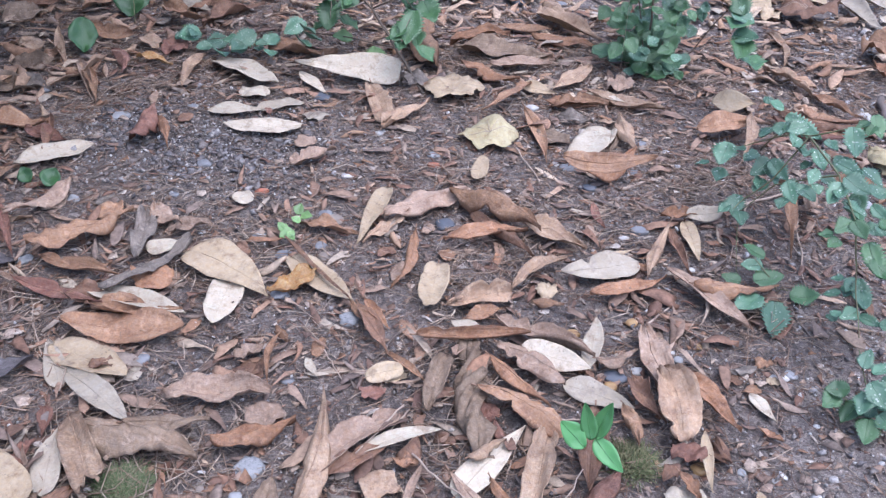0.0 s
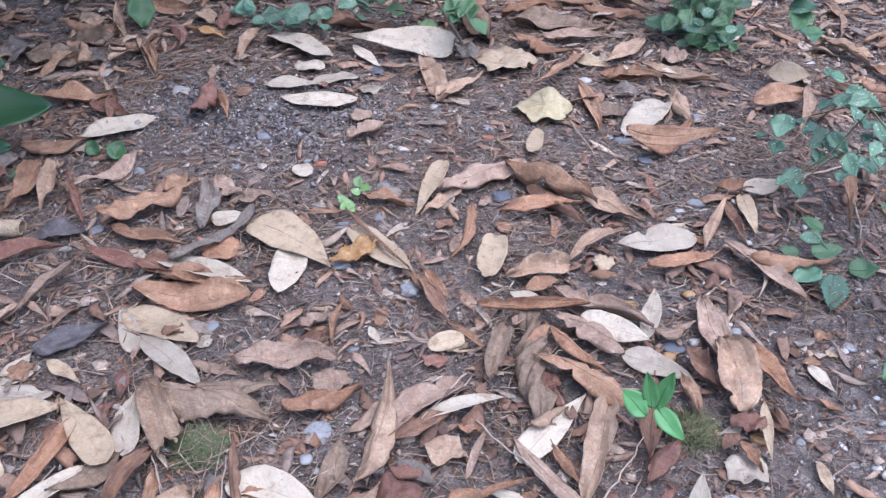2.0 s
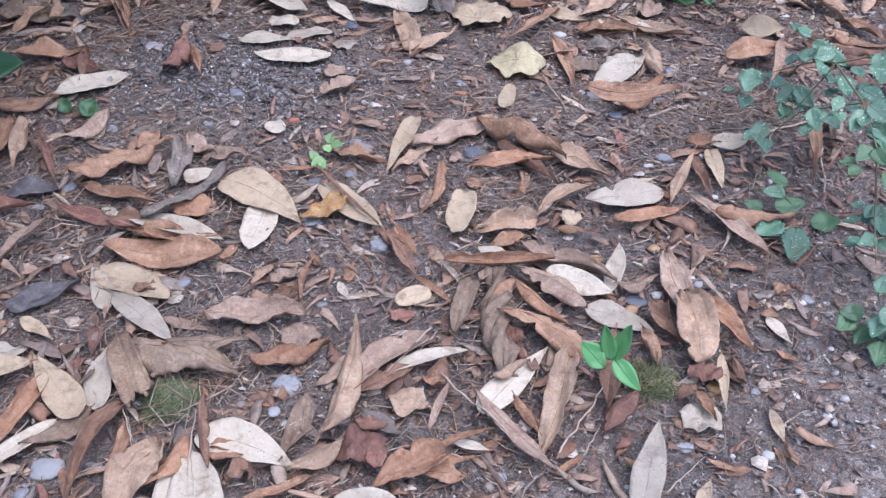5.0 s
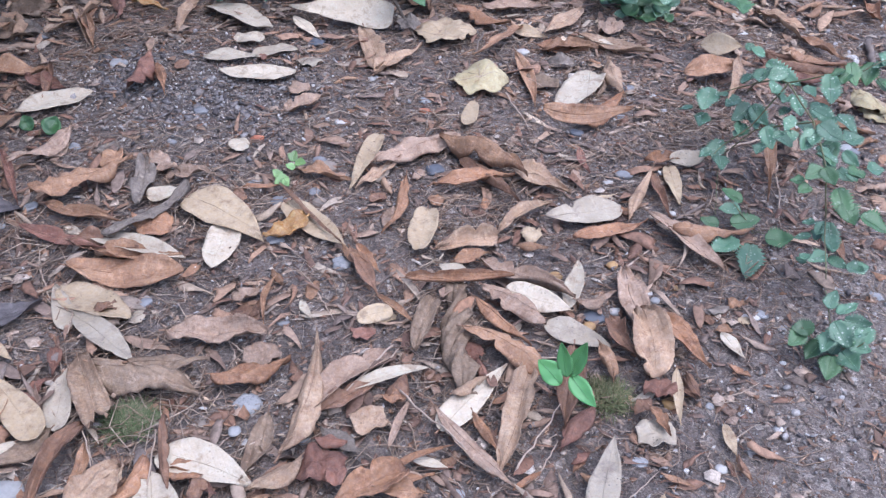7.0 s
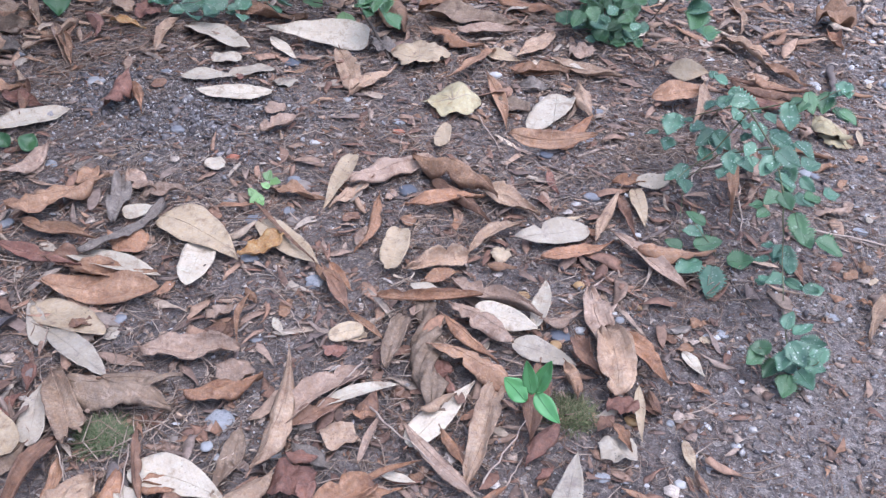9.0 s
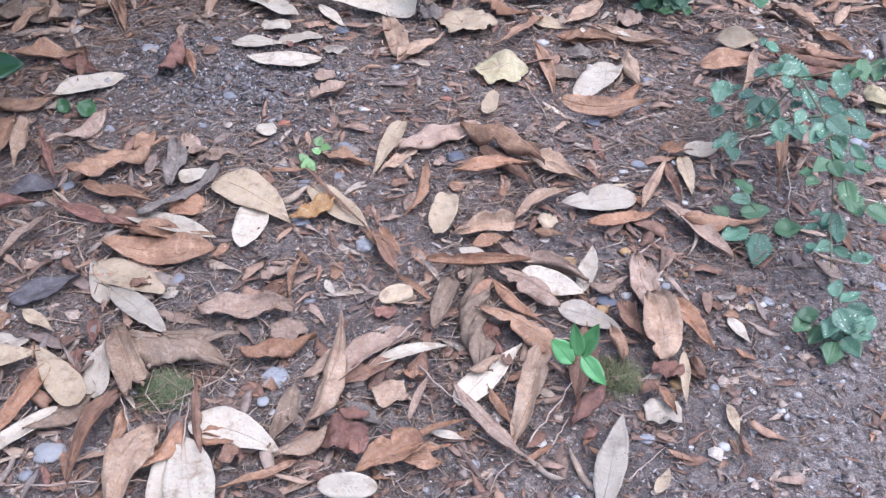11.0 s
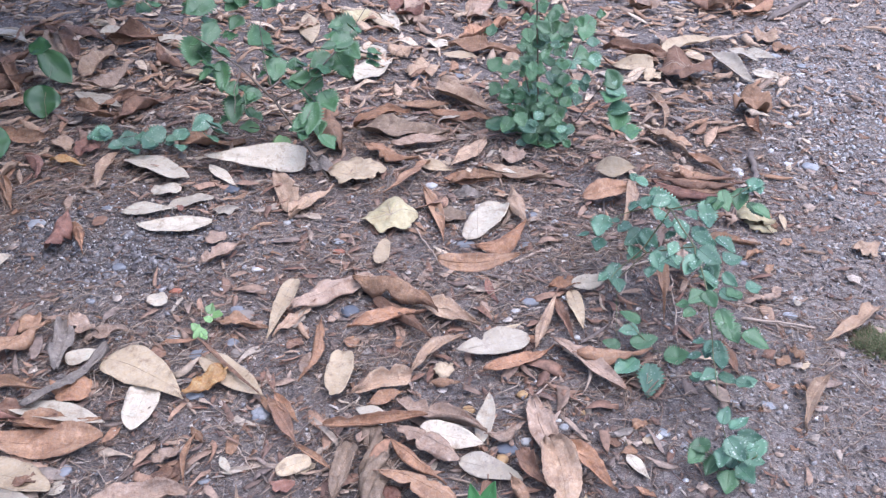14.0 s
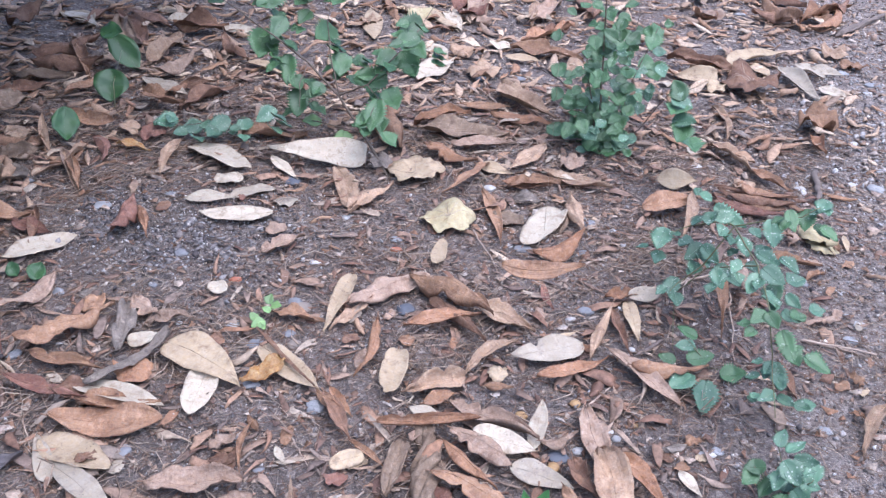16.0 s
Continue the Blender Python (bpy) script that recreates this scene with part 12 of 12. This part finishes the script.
scatter("soil_clods", [clod_proto(rng) for _ in range(20)], strewn(2200, lambda x, y: bare(x, y) * min(1.0, max(0.05, 1.6 * noise.noise((x * 9, y * 9, 3.0)) + 0.5)), 0.003, 0.021, 3.0, 0.35, 0.0, (-0.75, 0.1, 0.15, 0.7))
        + strewn(9000, lambda x, y: 0.15 + 0.85 * path_side(x, y), 0.003, 0.013, 2.2, 1.0, 0.002)
        + strewn(4500, lambda x, y: 1 - 0.5 * path_side(x, y), 0.003, 0.011, 1.8, 1.0, 0.004, NEAR), M_CLOD, "dark crumbs and clods of grey-brown earth", "soil crumbs")
scatter("pale_gravel", [flat_stone_proto(rng) for _ in range(9)], strewn(3200, lambda x, y: max(0.0, 1 - math.hypot((x - 1.4) / 0.55, (y - 1.3) / 0.85)), 0.004, 0.022, 3.0, 0.5)
        + strewn(3000, lambda x, y: path_side(x, y), 0.004, 0.019, 3.0, 0.5)
        + strewn(420, lambda x, y: 0.3 + 0.7 * bare(x, y), 0.006, 0.016, 2.0, 0.5, 0.003, NEAR), M_GRAVEL, "whitish gravel pressed into the trodden earth", "gravel")
scatter("needle_litter", [needle_proto(rng) for _ in range(8)], strewn(4200, lambda x, y: 1 - 0.7 * path_side(x, y) - 0.6 * bare(x, y), 0.025, 0.06, 1.2, 0.05, 0.006)
        + strewn(9500, lambda x, y: 1 - 0.7 * path_side(x, y) - 0.75 * bare(x, y), 0.015, 0.05, 1.2, 0.05, 0.006, NEAR), M_NEEDLE, "reddish-brown dry conifer needles among the litter", "needles")
scatter("leaf_crumbs", [chip_proto(rng, 3 + i % 2) for i in range(18)], strewn(16000, lambda x, y: 1 - 0.15 * path_side(x, y) - 0.5 * bare(x, y), 0.006, 0.026, 2.2, 0.22, 0.002)
        + strewn(11000, path_side, 0.004, 0.019, 2.0, 0.3, 0.003)
        + strewn(2500, path_side, 0.012, 0.034, 2.0, 0.3, 0.003)
        + strewn(20000, lambda x, y: 1 - 0.4 * path_side(x, y) - 0.5 * bare(x, y), 0.004, 0.022, 2.0, 0.25, 0.003, NEAR)
        + strewn(16000, lambda x, y: 1 - 0.35 * path_side(x, y) - 0.4 * bare(x, y), 0.003, 0.012, 1.6, 0.4, 0.005, NEAR), M_FRAG, "crumbled brown leaf fragments and bark bits", "leaf crumbs")


PIECES = [leaf_proto(rng, k, 5, 4) for k in ("torn", "wedge", "lance", "blunt", "torn", "strip", "wedge", "lance", "torn", "blunt")]
scatter("litter_pieces", PIECES, strewn(3300, lambda x, y: (0.12 + 0.88 * min(1.0, max(0.0, (y - 0.62) / 0.4))) * (1 - 0.45 * path_side(x, y)) * (1 - bare(x, y)), 0.02, 0.07, 1.6, 0.10, 0.002), M_FILL, "torn curled pieces of dry brown leaves", "leaf pieces")

def leafy(x, y):
    """Thick in the drifts, thin in the open band across the middle and on the path."""
    band = math.exp(-((y - 0.5 - 0.1 * math.sin(3 * x)) / 0.16) ** 2)
    clump = min(1.0, max(0.0, 1.2 * noise.noise((x * 3.1, y * 3.1, 8.0)) + 0.6))
    return (0.2 + 0.8 * clump) * (1 - 0.75 * band) * (1 - 0.93 * min(1.0, max(0.0, (x - 0.27 * min(y, 1.1) - 0.55) * 6 + 0.5 * noise.noise((x * 5, y * 5, 1.0))))) * (1 - bare(x, y))


TORN = [leaf_proto(rng, k, 6, 5) for k in ("torn", "wedge", "lance", "blunt", "torn", "oval", "wedge", "strip", "torn", "lance", "strip", "wedge", "lance", "torn")]
scatter("torn_leaf_pieces", TORN, strewn(1900, leafy, 0.02, 0.078, 1.5, 0.16, 0.005, NEAR), M_OLD, "torn curled pieces of old brown and dun leaves", "leaf pieces")

scatter("brown_leaf_bits", [leaf_proto(rng, k, 5, 3) for k in ("torn", "wedge", "lance", "strip", "torn", "blunt", "wedge", "torn")], strewn(1500, lambda x, y: (1 - 0.3 * path_side(x, y)) * (1 - 0.8 * bare(x, y)), 0.01, 0.032, 1.3, 0.15, 0.004, NEAR)
        + strewn(900, lambda x, y: (0.3 + 0.7 * min(1.0, max(0.0, 0.9 * noise.noise((x * 3, y * 3, 4.0)) + 0.4))) * (1 - 0.9 * path_side(x, y)) * (1 - bare(x, y)), 0.015, 0.06, 1.4, 0.16, 0.005, NEAR)
        + strewn(1000, lambda x, y: (1 - 0.75 * path_side(x, y)) * (1 - 0.9 * bare(x, y)), 0.02, 0.06, 1.5, 0.10, 0.002, NEAR), M_BITS, "small broken bits of dark brown dry leaves", "leaf bits")


def litter_density(x, y):
    far = min(1.0, max(0.0, (y - 0.9) / 0.5))
    left = min(1.0, max(0.0, (-x - 0.55) / 0.25))
    return 0.92 * max(far, left) * (1 - 0.85 * path_side(x, y)) * (1 - bare(x, y))


scatter("leaf_litter", [leaf_proto(rng, k, 6, 4) for k in ("lance", "torn", "oval", "lance", "strip", "torn", "lance", "wedge", "torn", "blunt")],
        strewn(3800, litter_density, 0.03, 0.11, 1.3, 0.13, 0.010), M_FILL, "thick layer of brown and tan fallen dry leaves", "leaf litter")

scatter("pale_flakes", [chip_proto(rng, 5, 0.03) for _ in range(14)], strewn(3600, lambda x, y: 0.12 + 0.88 * path_side(x, y) * min(1.0, max(0.3, y)), 0.005, 0.028, 3.6, 0.2, 0.004)
        + strewn(2600, lambda x, y: (0.9 - 0.75 * path_side(x, y)) * (1 - 0.8 * bare(x, y)), 0.007, 0.026, 1.7, 0.15, 0.004, NEAR)
        + strewn(1500, lambda x, y: path_side(x, y) * min(1.0, max(0.1, (y - 0.2) * 1.5)), 0.010, 0.040, 2.0, 0.3, 0.004)
        + strewn(2600, lambda x, y: min(1.0, max(0.0, (y - 0.7) * 2)), 0.009, 0.036, 1.5, 0.15, 0.008), M_FLAKE, "small pale torn flakes of dry leaf and bark", "leaf flakes")

STRAW = [needle_proto(rng, 0.011) for _ in range(8)]
scatter("fine_needles", [needle_proto(rng, 0.019) for _ in range(8)], strewn(14000, lambda x, y: (1 - 0.15 * path_side(x, y)) * (1 - 0.7 * bare(x, y)), 0.012, 0.036, 1.3, 0.06, 0.007, NEAR), M_STRAW, "short pale tan dry needles and stalk bits", "needles")
def needle_drift(x, y):
    """Thick in a few drifts of fallen needles on the open soil."""
    n = noise.noise((x * 4.3, y * 4.3, 12.0))
    return min(1.0, max(0.0, 2.2 * n - 0.1)) * (1 - 0.6 * path_side(x, y)) * (1 - bare(x, y))


scatter("long_needles", [needle_proto(rng, 0.0105) for _ in range(10)], strewn(2600, needle_drift, 0.04, 0.085, 1.2, 0.07, 0.010, NEAR), M_STRAW, "long tan dry conifer needles in loose drifts", "needles")
scatter("leaf_stalks", STRAW, strewn(900, lambda x, y: (1 - 0.8 * path_side(x, y)) * (1 - bare(x, y)), 0.03, 0.09, 1.4, 0.05, 0.006)
        + strewn(950, lambda x, y: (1 - 0.9 * path_side(x, y)) * (1 - bare(x, y)), 0.02, 0.075, 1.4, 0.05, 0.006, NEAR)
        + strewn(420, lambda x, y: (1 - 0.8 * path_side(x, y)) * (1 - bare(x, y)), 0.035, 0.085, 1.2, 0.05, 0.012, NEAR), M_STRAW, "thin pale leaf stalks and straws in the litter", "leaf stalks")

# the wood floor goes on around, thinner
AROUND = (-5.0, 5.5, -4.5, 7.0)


def outside(x, y):
    inside = -2.3 < x < 2.45 and -1.3 < y < 3.45
    d = math.hypot(max(-2.3 - x, x - 2.45, 0), max(-1.3 - y, y - 3.45, 0))
    return (1 - thinning(x, y) if inside else 0.3 + 0.7 * math.exp(-d / 0.9)) * (1 - 0.6 * path_side(x, y))


scatter("outer_leaf_litter", [leaf_proto(rng, k, 4, 3) for k in ("lance", "oval", "torn", "blunt", "lance")], strewn(2300, outside, 0.07, 0.18, 1.0, 0.12, 0.006, AROUND), M_FILL,
        "thin spread of brown fallen dry leaves", "leaf litter")
scatter("outer_leaf_crumbs", [chip_proto(rng, 4) for _ in range(12)], strewn(9000, outside, 0.014, 0.05, 1.5, 0.22, 0.003, AROUND), M_FRAG, "crumbled brown leaf fragments", "leaf crumbs")
